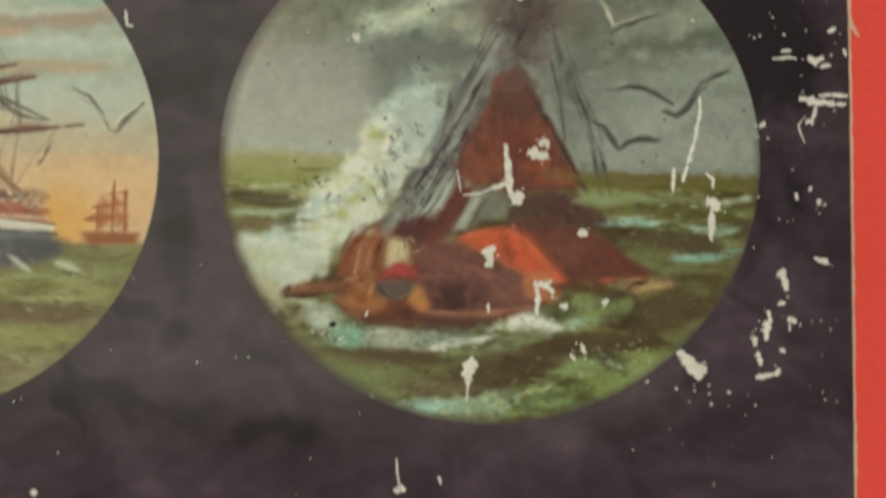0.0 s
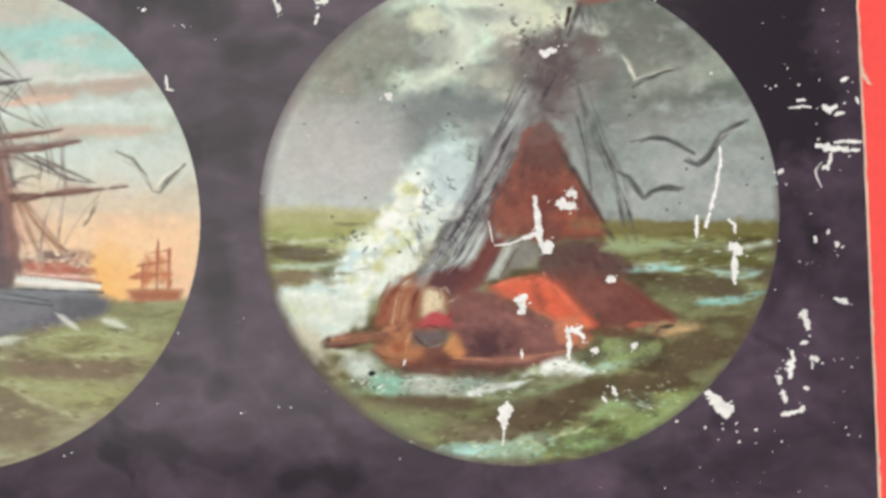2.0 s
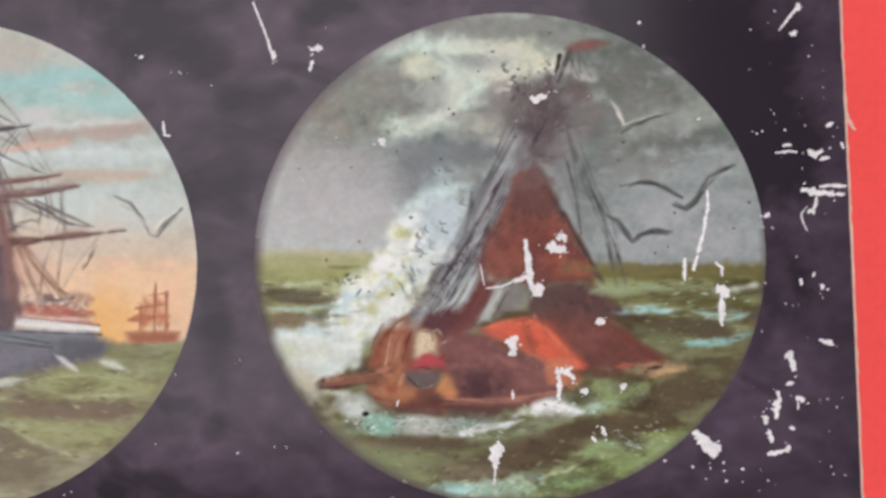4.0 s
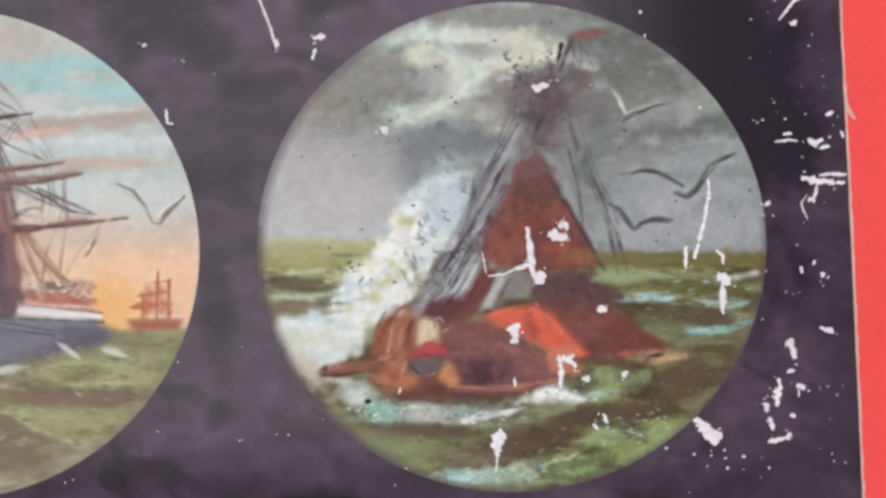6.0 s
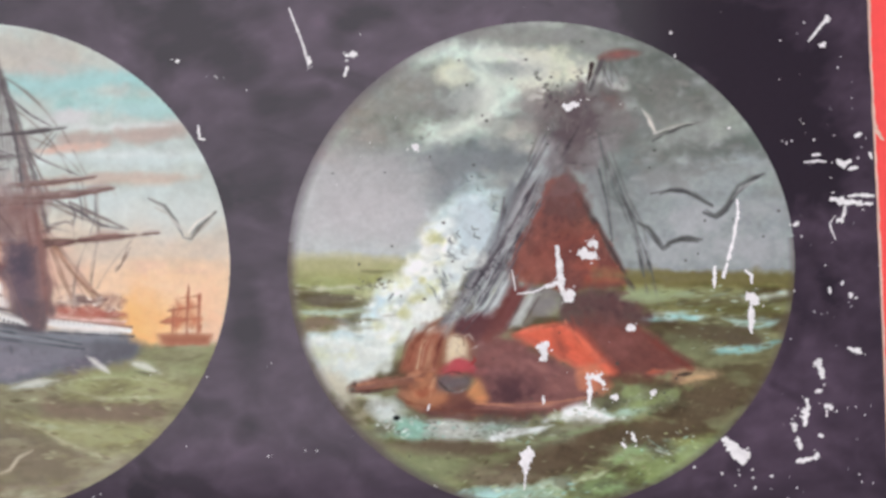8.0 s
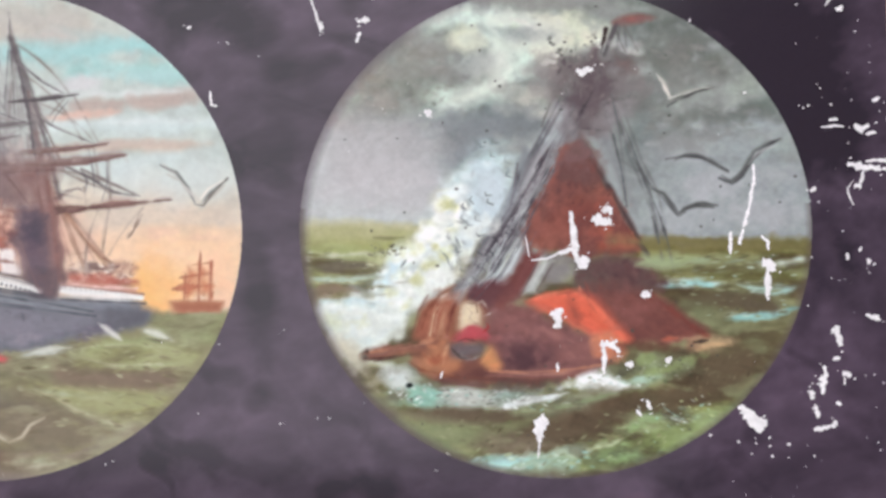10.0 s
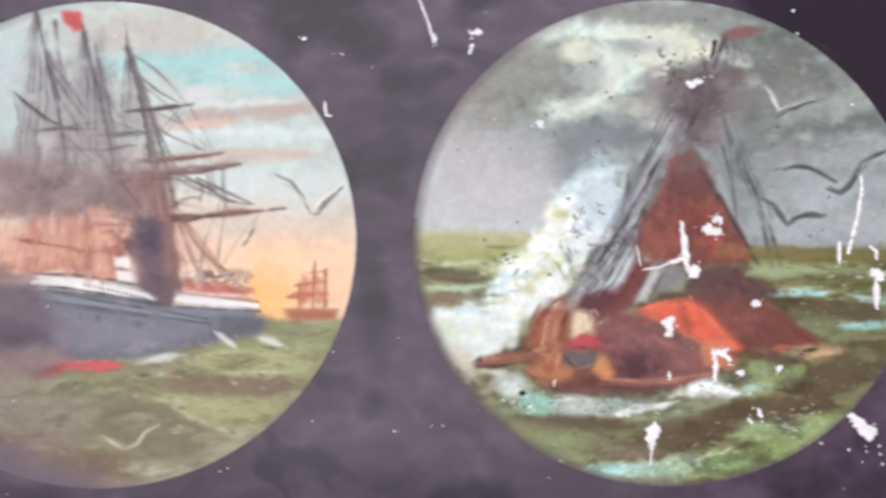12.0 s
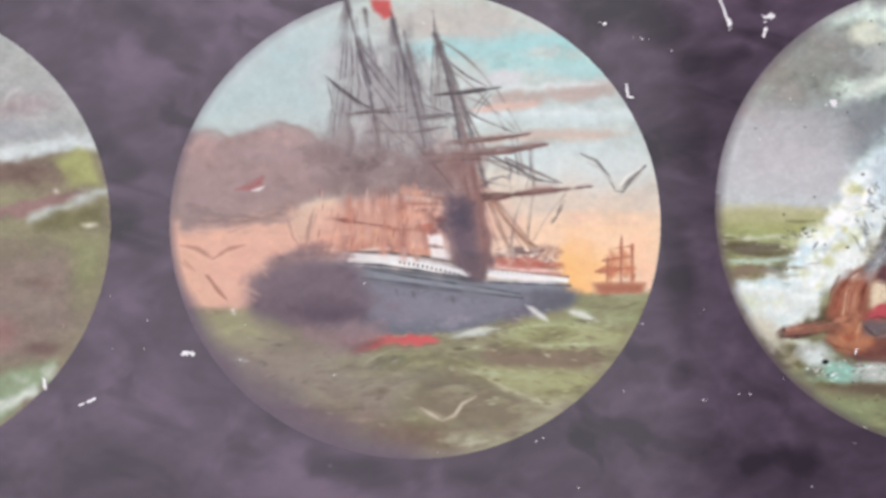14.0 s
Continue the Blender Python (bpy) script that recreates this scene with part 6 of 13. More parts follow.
cv.dabs([(-0.038, 0.287), (0.007, 0.321), (-0.130, 0.090), (-0.175, 0.090)], 20, 14, 4, [(122, 112, 116), (92, 86, 92)], 0.5, turn=60, spread=30)
cv.shape([(0.086, 0.363), (0.142, 0.320), (0.118, 0.227), (0.005, 0.112), (-0.064, -0.004), (-0.120, -0.038), (-0.062, 0.136), (0.018, 0.275)], (104, 70, 68), 0.55, soft=18, wob=9)
cv.dabs([(0.097, 0.344), (0.163, 0.273), (0.316, -0.054), (-0.109, -0.050), (-0.040, 0.159)], 70, 26, 9, [(98, 56, 54), (134, 78, 68), (112, 60, 56), (150, 86, 74)], 0.4, turn=55, spread=50)
cv.dabs([(0.097, 0.344), (0.163, 0.273), (0.316, -0.054), (-0.109, -0.050), (-0.040, 0.159)], 40, 8, 3, [(84, 48, 46), (164, 104, 92)], 0.5, turn=55, spread=90)
cv.blob([(0.128, 0.157), (0.072, 0.111), (0.105, 0.122)], 5, 4, (86, 46, 44), 0.7, soft=1.0, wob=0.9)
cv.blob([(0.182, 0.012), (0.249, -0.026), (0.282, -0.054)], 22, 12, (166, 82, 64), 0.5, soft=1.6, wob=0.9)
cv.blob([(0.107, 0.285), (0.062, 0.227)], 26, 18, (98, 72, 70), 0.5, soft=1.7, wob=0.8)
cv.dabs([(0.091, -0.122), (0.315, -0.112), (0.425, -0.218), (0.224, -0.251), (0.090, -0.214)], 40, 24, 9, [(80, 56, 58), (108, 74, 72), (94, 62, 62)], 0.45, turn=-20, spread=60)
cv.dabs([(0.201, -0.239), (0.335, -0.263), (0.557, -0.416), (0.310, -0.448)], 40, 34, 8, [(104, 56, 52), (134, 74, 66), (92, 52, 52)], 0.4, turn=-28, spread=18)
cv.dabs([(-0.246, -0.304), (-0.068, -0.329), (0.132, -0.446), (0.086, -0.561), (-0.204, -0.558)], 60, 22, 9, [(110, 70, 72), (148, 98, 94), (128, 80, 78), (98, 62, 66)], 0.4, turn=-10, spread=50)
cv.dabs([(-0.559, -0.416), (-0.446, -0.278), (-0.380, -0.395), (-0.427, -0.556), (-0.537, -0.531)], 44, 16, 5, [(184, 118, 82), (124, 66, 50), (164, 94, 64)], 0.5, turn=70, spread=50)
cv.dabs([(-0.402, -0.302), (-0.290, -0.303), (-0.271, -0.534), (-0.404, -0.533)], 26, 9, 4, [(196, 184, 160), (120, 60, 66), (84, 72, 76), (176, 120, 100)], 0.5, spread=90)
cv.blob([(-0.126, -0.529), (-0.137, -0.513)], 30, 20, (78, 50, 56), 0.5, soft=1.7, wob=0.7)
# deep water
cv.flow((cv.k == cv.names.index("sea")) * np.clip(-cv.v * 2.2 - 0.6, 0, 1) * np.clip(cv.u + 0.75, 0.25, 1), [(70, 62, 44), (150, 168, 118), (64, 52, 40)], 5.5, 13, 290, 0.5, skew=3.0, sharp=1.8)
cv.shape([(-0.584, -0.726), (-0.428, -0.724), (-0.250, -0.733), (-0.140, -0.766), (-0.229, -0.779), (-0.451, -0.772)], (96, 84, 66), 0.5, soft=12, wob=8)
cv.shape([(0.038, -0.768), (0.173, -0.701), (0.307, -0.679), (0.374, -0.703), (0.261, -0.771), (0.149, -0.839), (-0.029, -0.848), (-0.140, -0.835)], (88, 74, 56), 0.6, soft=20, wob=10)
cv.shape([(0.351, -0.703), (0.531, -0.636), (0.734, -0.523), (0.823, -0.524), (0.732, -0.638), (0.597, -0.694), (0.440, -0.727)], (92, 78, 58), 0.5, soft=18, wob=9)
cv.shape([(0.282, -0.863), (0.372, -0.807), (0.529, -0.774), (0.607, -0.752), (0.505, -0.843), (0.371, -0.899)], (118, 134, 76), 0.5, soft=14, wob=8)
cv.line([(0.316, -0.818), (0.361, -0.800), (0.417, -0.807)], 10, (164, 178, 128), 0.5, taper=2, soft=8, wob=1.0)
cv.line([(0.409, -0.745), (0.444, -0.766), (0.506, -0.788)], 8, (206, 226, 222), 0.7, taper=2, soft=5, wob=1.0)
cv.line([(-0.297, -0.948), (-0.208, -0.931), (-0.086, -0.919)], 9, (156, 198, 194), 0.6, taper=2, soft=6, wob=1.0)
cv.dabs([(-0.715, -0.529), (-0.450, -0.636), (-0.005, -0.664), (0.084, -0.711), (-0.361, -0.729), (-0.606, -0.692)], 70, 12, 4, [(112, 114, 106), (206, 214, 208), (96, 98, 90), (160, 196, 186)], 0.45, turn=0, spread=50)
cv.dabs([(-0.584, -0.738), (-0.140, -0.766), (0.306, -0.725), (0.642, -0.683), (0.416, -0.888), (-0.030, -0.951), (-0.452, -0.877)], 110, 14, 5, [(72, 64, 46), (160, 168, 124), (98, 104, 66), (128, 118, 88)], 0.45, turn=10, spread=40)
cv.dabs([(0.360, -0.125), (0.943, -0.084), (0.893, -0.362), (0.536, -0.312)], 60, 22, 5, [(84, 80, 52), (156, 168, 132), (108, 104, 62)], 0.45, turn=0, spread=14)
for q in [(-0.326, 0.143), (-0.360, 0.115), (-0.365, 0.069), (-0.347, 0.041), (-0.314, 0.061), (-0.264, 0.133), (-0.310, -0.006), (-0.395, -0.070), (-0.384, -0.110), (-0.195, 0.300), (-0.250, 0.324), (-0.295, 0.359), (-0.189, 0.242), (-0.421, -0.005), (-0.275, 0.161), (-0.371, -0.140)]:
    a = cv.rng.uniform(-2.3, -0.9)
    cv.line([q, (q[0] + 0.0157 * math.cos(a), q[1] + 0.0157 * math.sin(a)), (q[0] + 0.0313 * math.cos(a + 0.8), q[1] + 0.0313 * math.sin(a + 0.8))], cv.rng.uniform(2.2, 3.4), (82, 90, 92), 0.5, taper=2, soft=2.4, wob=0.8)
# the hull's colours run together, and smoke veils the head of the sail
cv.soften(3, 0.6, np.clip(1.3 - np.hypot((cv.u - 0.02) / 0.62, (cv.v + 0.42) / 0.24) * 1.1, 0, 1))
cv.blob([(0.104, 0.372), (0.119, 0.332), (0.063, 0.344)], 24, 22, (112, 94, 94), 0.6, soft=1.6, wob=0.9)
cv.shape([(0.097, 0.332), (0.164, 0.285), (0.173, 0.156), (0.049, 0.088), (-0.086, -0.004), (-0.028, 0.158), (0.029, 0.263)], (110, 66, 62), 0.4, soft=26, wob=10)
cv.blob([(-0.007, 0.065), (-0.064, 0.008), (0.093, 0.041)], 26, 18, (118, 62, 58), 0.45, soft=1.7, wob=0.8)
cv.blob([(0.204, -0.007), (0.271, -0.049)], 26, 12, (168, 80, 62), 0.35, soft=1.7, wob=0.8)
for q, w, col, a in (([(0.168, -0.192), (0.179, -0.273), (0.200, -0.343)], 9, (118, 64, 60), 0.55), ([(0.112, -0.203), (0.130, -0.261), (0.156, -0.308)], 7, (140, 66, 58), 0.45),
        ([(0.224, -0.216), (0.245, -0.309), (0.277, -0.402)], 14, (112, 62, 58), 0.5), ([(0.090, -0.226), (0.100, -0.284)], 5, (232, 120, 92), 0.4),
        ([(0.000, -0.260), (0.090, -0.247)], 6, (128, 74, 66), 0.5), ([(-0.101, -0.282), (-0.034, -0.306), (0.044, -0.358), (0.132, -0.412)], 9, (160, 84, 74), 0.45),
        ([(0.143, -0.447), (0.188, -0.436), (0.254, -0.452)], 7, (214, 128, 88), 0.5)):
    cv.line(q, w, col, a, taper=2, soft=max(3, w * 0.6), wob=1.0)
for q, w, col, a in (([(0.131, -0.493), (0.164, -0.516)], 9, (186, 108, 80), 0.4), ([(-0.057, -0.398), (-0.002, -0.433), (0.087, -0.464)], 10, (150, 98, 96), 0.4),
        ([(-0.204, -0.570), (-0.093, -0.587), (0.041, -0.579)], 5, (164, 112, 100), 0.5), ([(-0.505, -0.573), (-0.383, -0.614), (-0.249, -0.638)], 8, (110, 72, 66), 0.5),
        ([(-0.382, -0.591), (-0.249, -0.608), (-0.049, -0.625)], 6, (92, 62, 60), 0.5)):
    cv.line(q, w, col, a, taper=2, soft=max(3, w * 0.6), wob=1.0)
for q, w in (([(-0.495, -0.296), (-0.532, -0.358), (-0.554, -0.420)], 4), ([(-0.453, -0.278), (-0.474, -0.347), (-0.481, -0.428)], 3), ([(-0.379, -0.274), (-0.420, -0.329), (-0.436, -0.417)], 4)):
    cv.line(q, w, (112, 60, 50), 0.6, taper=2, soft=3, wob=0.8)
cv.line([(-0.424, -0.292), (-0.442, -0.359), (-0.452, -0.421)], 4, (206, 172, 136), 0.6, taper=2, soft=3, wob=0.8)
cv.line([(-0.331, -0.303), (-0.290, -0.285), (-0.268, -0.317)], 4, (200, 190, 172), 0.5, taper=2, soft=3, wob=0.9)
cv.line([(-0.300, -0.354), (-0.273, -0.340), (-0.251, -0.327)], 5, (212, 208, 204), 0.7, taper=2, soft=3, wob=0.9)
cv.line([(-0.344, -0.344), (-0.322, -0.372), (-0.296, -0.382)], 3, (104, 76, 66), 0.6, taper=2, soft=3)
# grey-green shallows under the bow
cv.shape([(-0.716, -0.690), (-0.539, -0.738), (-0.362, -0.791), (-0.251, -0.834), (-0.363, -0.879), (-0.496, -0.849), (-0.628, -0.760)], (138, 142, 104), 0.45, soft=26, wob=9)
cv.shape([(-0.252, -0.845), (-0.074, -0.836), (-0.007, -0.883), (-0.141, -0.909), (-0.297, -0.902)], (132, 120, 98), 0.4, soft=18, wob=8)
cv.blob([(-0.749, -0.563), (-0.716, -0.621), (-0.771, -0.529)], 22, 16, (150, 146, 128), 0.5, soft=1.7, wob=0.8)
# the bow and its deck gear lose their hard edges
cv.soften(4, 0.75, np.clip(1.25 - np.hypot((cv.u + 0.40) / 0.26, (cv.v + 0.44) / 0.20), 0, 1))
for q, w, col, a in (([(-0.548, -0.427), (-0.531, -0.351), (-0.486, -0.296), (-0.435, -0.267)], 10, (134, 74, 58), 0.5), ([(-0.496, -0.421), (-0.480, -0.336), (-0.446, -0.283)], 5, (196, 164, 128), 0.6),
        ([(-0.465, -0.428), (-0.447, -0.348), (-0.413, -0.290)], 5, (176, 124, 92), 0.6), ([(-0.430, -0.422), (-0.411, -0.336), (-0.375, -0.274)], 8, (118, 62, 54), 0.6),
        ([(-0.581, -0.457), (-0.492, -0.439), (-0.425, -0.431)], 8, (178, 116, 84), 0.6), ([(-0.414, -0.436), (-0.437, -0.486), (-0.449, -0.544)], 7, (196, 142, 104), 0.5)):
    cv.line(q, w, col, a, taper=2, soft=max(3, w * 0.7), wob=1.2)
for q, w, col, a in (([(-0.515, -0.508), (-0.475, -0.532), (-0.437, -0.514)], 12, (152, 78, 54), 0.6), ([(-0.555, -0.531), (-0.493, -0.573), (-0.405, -0.584)], 8, (168, 110, 74), 0.5),
        ([(-0.380, -0.330), (-0.346, -0.307), (-0.317, -0.317)], 14, (214, 200, 172), 0.6), ([(-0.365, -0.367), (-0.331, -0.353), (-0.304, -0.368)], 10, (206, 188, 156), 0.6),
        ([(-0.390, -0.422), (-0.347, -0.397), (-0.305, -0.395), (-0.278, -0.419)], 10, (182, 62, 76), 0.7), ([(-0.403, -0.440), (-0.336, -0.432), (-0.274, -0.437)], 6, (166, 52, 66), 0.6)):
    cv.line(q, w, col, a, taper=2, soft=max(3, w * 0.7), wob=1.2)
for q, w, col, a in (([(-0.408, -0.477), (-0.348, -0.473), (-0.301, -0.469)], 12, (98, 84, 90), 0.6), ([(-0.382, -0.510), (-0.333, -0.520), (-0.301, -0.506)], 6, (132, 136, 140), 0.6),
        ([(-0.302, -0.545), (-0.275, -0.511), (-0.257, -0.479)], 9, (198, 132, 82), 0.6), ([(-0.275, -0.562), (-0.231, -0.567)], 6, (186, 118, 76), 0.5),
        ([(-0.247, -0.442), (-0.180, -0.431), (-0.114, -0.462)], 16, (142, 92, 92), 0.4), ([(-0.257, -0.327), (-0.179, -0.304), (-0.101, -0.317)], 14, (128, 76, 76), 0.4),
        ([(-0.225, -0.396), (-0.135, -0.386), (-0.024, -0.422)], 14, (136, 88, 88), 0.4)):
    cv.line(q, w, col, a, taper=2, soft=max(3, w * 0.7), wob=1.2)
for q, w, col, a in (([(-0.204, -0.512), (-0.126, -0.547), (-0.037, -0.525)], 16, (84, 54, 60), 0.45), ([(-0.089, -0.282), (-0.012, -0.306), (0.088, -0.365), (0.199, -0.436)], 10, (222, 92, 66), 0.5),
        ([(-0.022, -0.278), (0.067, -0.265), (0.133, -0.308)], 12, (216, 88, 66), 0.45), ([(0.156, -0.331), (0.211, -0.390), (0.277, -0.453)], 10, (228, 104, 74), 0.45),
        ([(0.112, -0.249), (0.156, -0.285)], 9, (150, 70, 62), 0.5), ([(-0.748, -0.501), (-0.659, -0.484), (-0.559, -0.462), (-0.481, -0.449)], 7, (150, 104, 88), 0.5)):
    cv.line(q, w, col, a, taper=2, soft=max(3, w * 0.7), wob=1.2)
for q, w, col, a in (([(-0.742, -0.520), (-0.648, -0.507), (-0.548, -0.490)], 4, (84, 56, 52), 0.6),):
    cv.line(q, w, col, a, taper=2, soft=max(3, w * 0.7), wob=1.2)
cv.blob([(-0.751, -0.506)], 7, 7, (84, 78, 70), 0.7, soft=1.1, wob=0.8)
cv.blob([(-0.578, -0.623)], 5, 4, (30, 32, 32), 0.85, soft=0.9, wob=0.7)
# bright and dark flecks round the masthead
cv.blob([(-0.014, 0.785), (0.001, 0.764), (0.026, 0.742), (0.019, 0.728), (0.048, 0.773), (0.125, 0.760), (0.152, 0.774), (0.170, 0.788), (-0.111, 0.767), (-0.010, 0.794), (0.034, 0.719), (0.384, 0.669), (0.366, 0.664), (-0.272, 0.364), (-0.319, 0.846)], 3.2, 2.4, (78, 78, 74), 0.65, soft=1.0, wob=0.9)
cv.blob([(-0.022, 0.696), (0.012, 0.717), (-0.033, 0.686), (0.181, 0.781), (0.188, 0.748), (0.191, 0.680), (0.000, 0.691)], 4.5, 3, (222, 224, 212), 0.75, soft=1.0, wob=0.9)
cv.line([(-0.213, 0.709), (-0.168, 0.662), (-0.203, 0.615), (-0.281, 0.576)], 10, (212, 220, 208), 0.5, taper=2, soft=9, wob=1.2)
cv.line([(-0.166, 0.873), (-0.110, 0.856), (-0.065, 0.832)], 6, (216, 214, 204), 0.5, taper=2, soft=6, wob=1.1)
cv.line([(-0.346, 0.891), (-0.256, 0.853), (-0.207, 0.791)], 7, (206, 216, 204), 0.5, taper=2, soft=7, wob=1.1)
cv.line([(-0.413, 0.898), (-0.345, 0.914), (-0.290, 0.881)], 6, (214, 222, 210), 0.5, taper=2, soft=6, wob=1.1)
cv.dabs([(-0.706, 0.748), (-0.436, 0.816), (-0.394, 0.535), (-0.752, 0.515)], 36, 22, 8, [(148, 146, 140), (128, 124, 118), (160, 154, 148)], 0.3, turn=10, spread=60)
cv.dabs([(-0.887, 0.400), (-0.485, 0.373), (-0.532, 0.070), (-0.956, 0.075)], 30, 40, 12, [(192, 190, 192), (178, 178, 180)], 0.3, turn=0, spread=20)
cv.dabs([(0.301, 0.529), (0.886, 0.524), (0.922, -0.014), (0.428, -0.009)], 50, 30, 9, [(160, 164, 166), (142, 146, 148), (172, 174, 176)], 0.25, turn=0, spread=40)
# worn canvas: the dye of the sail has faded in patches
cv.flow((cv.k == cv.names.index("sail")) * 1.0, [(112, 68, 66), (100, 58, 58), (150, 84, 72)], 9, 9, 330, 0.55, sharp=1.8)
cv.blob([(0.182, -0.007), (0.253, -0.040), (0.293, -0.059)], 22, 11, (164, 78, 60), 0.45, soft=1.7, wob=0.9)
cv.blob([(0.119, 0.285), (0.073, 0.239), (0.140, 0.203)], 24, 18, (104, 74, 72), 0.4, soft=1.7, wob=0.9)
cv.line([(0.226, -0.049), (0.540, -0.061), (0.966, -0.075)], 22, (114, 107, 70), 0.45, soft=14, wob=1.0)
cv.line([(0.381, -0.171), (0.583, -0.169), (0.830, -0.153)], 14, (100, 94, 62), 0.4, taper=2, soft=10, wob=1.1)
# scalloped crests along the edge of the spray
for q in [(-0.668, -0.160), (-0.623, -0.119), (-0.578, -0.101), (-0.542, -0.069), (-0.529, -0.022), (-0.493, 0.010), (-0.465, 0.051), (-0.452, 0.107)]:
    cv.blob([q], cv.rng.uniform(9, 14), cv.rng.uniform(8, 11), (232, 236, 230), 0.65, soft=1.0, wob=0.7)
    cv.blob([(q[0] + 0.0313, q[1] - 0.0291)], 11, 6, (186, 198, 194), 0.45, turn=30, soft=1.3, wob=0.9)
for q in [(-0.424, 0.148), (-0.386, 0.167), (-0.354, 0.069), (-0.305, 0.033), (-0.339, 0.227), (-0.262, 0.277), (-0.206, 0.286), (-0.377, -0.024)]:
    cv.blob([q], cv.rng.uniform(8, 13), cv.rng.uniform(7, 10), (214, 226, 228), 0.55, soft=1.1, wob=0.8)
    cv.blob([(q[0] + 0.0291, q[1] - 0.0291)], 10, 6, (170, 186, 190), 0.4, turn=30, soft=1.3, wob=0.9)
for q in [(-0.802, -0.297), (-0.713, -0.275), (-0.869, -0.297), (-0.669, -0.345), (-0.759, -0.390), (-0.602, -0.277), (-0.490, -0.208), (-0.423, -0.221)]:
    cv.blob([q], cv.rng.uniform(12, 20), cv.rng.uniform(8, 12), (226, 232, 228), 0.5, soft=1.3, wob=0.9)
    cv.blob([(q[0] + 0.0224, q[1] - 0.0492)], 16, 7, (178, 200, 200), 0.35, turn=10, soft=1.4, wob=0.9)
cv.blob([(-0.478, -0.127), (-0.427, -0.098), (-0.552, -0.198), (-0.420, 0.111), (-0.471, -0.060)], 12, 8, (186, 188, 124), 0.5, soft=1.3, wob=0.9)
cv.line([(-0.892, -0.453), (-0.804, -0.491), (-0.778, -0.540)], 22, (186, 182, 160), 0.45, taper=2, soft=16, wob=1.0)
# last glazes: a duller sky to leeward, creamier spray, muted wash
cv.blob([(0.462, 0.739), (0.595, 0.620), (0.391, 0.528), (0.637, 0.432), (0.502, 0.387)], 60, 36, (122, 123, 119), 0.35, soft=1.9, wob=0.8)
cv.blob([(-0.188, 0.885), (-0.100, 0.767), (-0.032, 0.837), (-0.235, 0.698)], 40, 22, (184, 188, 180), 0.3, soft=1.8, wob=0.9)
cv.blob([(0.280, 0.576), (0.301, 0.482), (0.348, 0.622)], 34, 24, (124, 122, 120), 0.4, soft=1.8, wob=0.8)
cv.blob([(0.097, 0.358), (0.115, 0.320), (0.074, 0.325)], 20, 16, (112, 88, 86), 0.6, soft=1.6, wob=0.9)
cv.line([(0.243, 0.851), (0.295, 0.864), (0.385, 0.866)], 12, (126, 92, 90), 0.5, taper=2, soft=8, wob=1.0)
cv.shape([(-0.996, 0.040), (-0.800, 0.045), (-0.555, 0.020), (-0.551, -0.027), (-0.801, -0.043), (-0.990, -0.032)], (172, 168, 128), 0.35, soft=14, wob=6)
cv.blob([(-0.758, -0.344), (-0.579, -0.207), (-0.445, -0.116), (-0.670, -0.391), (-0.825, -0.343)], 50, 28, (206, 212, 204), 0.3, soft=1.8, wob=0.8)
cv.shape([(0.062, -0.635), (0.174, -0.627), (0.285, -0.651), (0.218, -0.683), (0.084, -0.672)], (126, 124, 100), 0.5, soft=12, wob=8)
cv.blob([(0.253, -0.540), (0.297, -0.569), (0.219, -0.575)], 22, 9, (92, 92, 72), 0.5, soft=1.5, wob=1.0)
cv.line([(0.051, -0.619), (0.130, -0.599), (0.192, -0.609), (0.263, -0.633)], 7, (226, 228, 226), 0.6, taper=2, soft=6, wob=1.3)
cv.dabs([(0.041, -0.596), (0.219, -0.586), (0.330, -0.634), (0.084, -0.654)], 30, 10, 4, [(236, 238, 236), (150, 158, 140), (196, 208, 204)], 0.6, turn=-10, spread=50)
for q in ([(-0.271, -0.176), (-0.330, -0.233), (-0.384, -0.293)], [(-0.244, -0.165), (-0.301, -0.229), (-0.350, -0.284)], [(-0.298, -0.183), (-0.352, -0.242), (-0.411, -0.302)], [(-0.218, -0.176), (-0.263, -0.225), (-0.317, -0.280)]):
    cv.line(q, 3, (78, 72, 78), 0.6, taper=2, soft=2.6, wob=1.2)
for q in ([(-0.271, -0.183), (-0.316, -0.224)], [(-0.240, -0.192), (-0.281, -0.234)]):
    cv.line(q, 4, (186, 188, 190), 0.5, taper=2, soft=3, wob=1.2)
cv.line([(-0.417, -0.445), (-0.385, -0.408), (-0.345, -0.390), (-0.296, -0.395), (-0.265, -0.428)], 7, (178, 66, 80), 0.5, taper=2, soft=5, wob=1.1)
cv.blob([(-0.430, -0.429), (-0.247, -0.442)], 12, 7, (150, 84, 84), 0.4, soft=1.6, wob=0.9)
cv.line([(-0.357, -0.302), (-0.331, -0.330), (-0.345, -0.363)], 3, (150, 124, 100), 0.6, taper=2, soft=3, wob=1.0)
cv.line([(-0.273, -0.345), (-0.255, -0.331)], 5, (214, 214, 212), 0.7, taper=2, soft=3, wob=0.9)
cv.line([(-0.504, -0.259), (-0.540, -0.323), (-0.559, -0.404)], 5, (104, 62, 54), 0.5, taper=2, soft=4, wob=0.9)
cv.line([(0.090, -0.252), (0.156, -0.266), (0.182, -0.336), (0.222, -0.401)], 9, (140, 68, 62), 0.4, taper=2, soft=8, wob=1.2)
cv.line([(0.112, -0.215), (0.125, -0.284), (0.155, -0.336)], 4, (110, 62, 60), 0.4, taper=2, soft=4, wob=1.2)
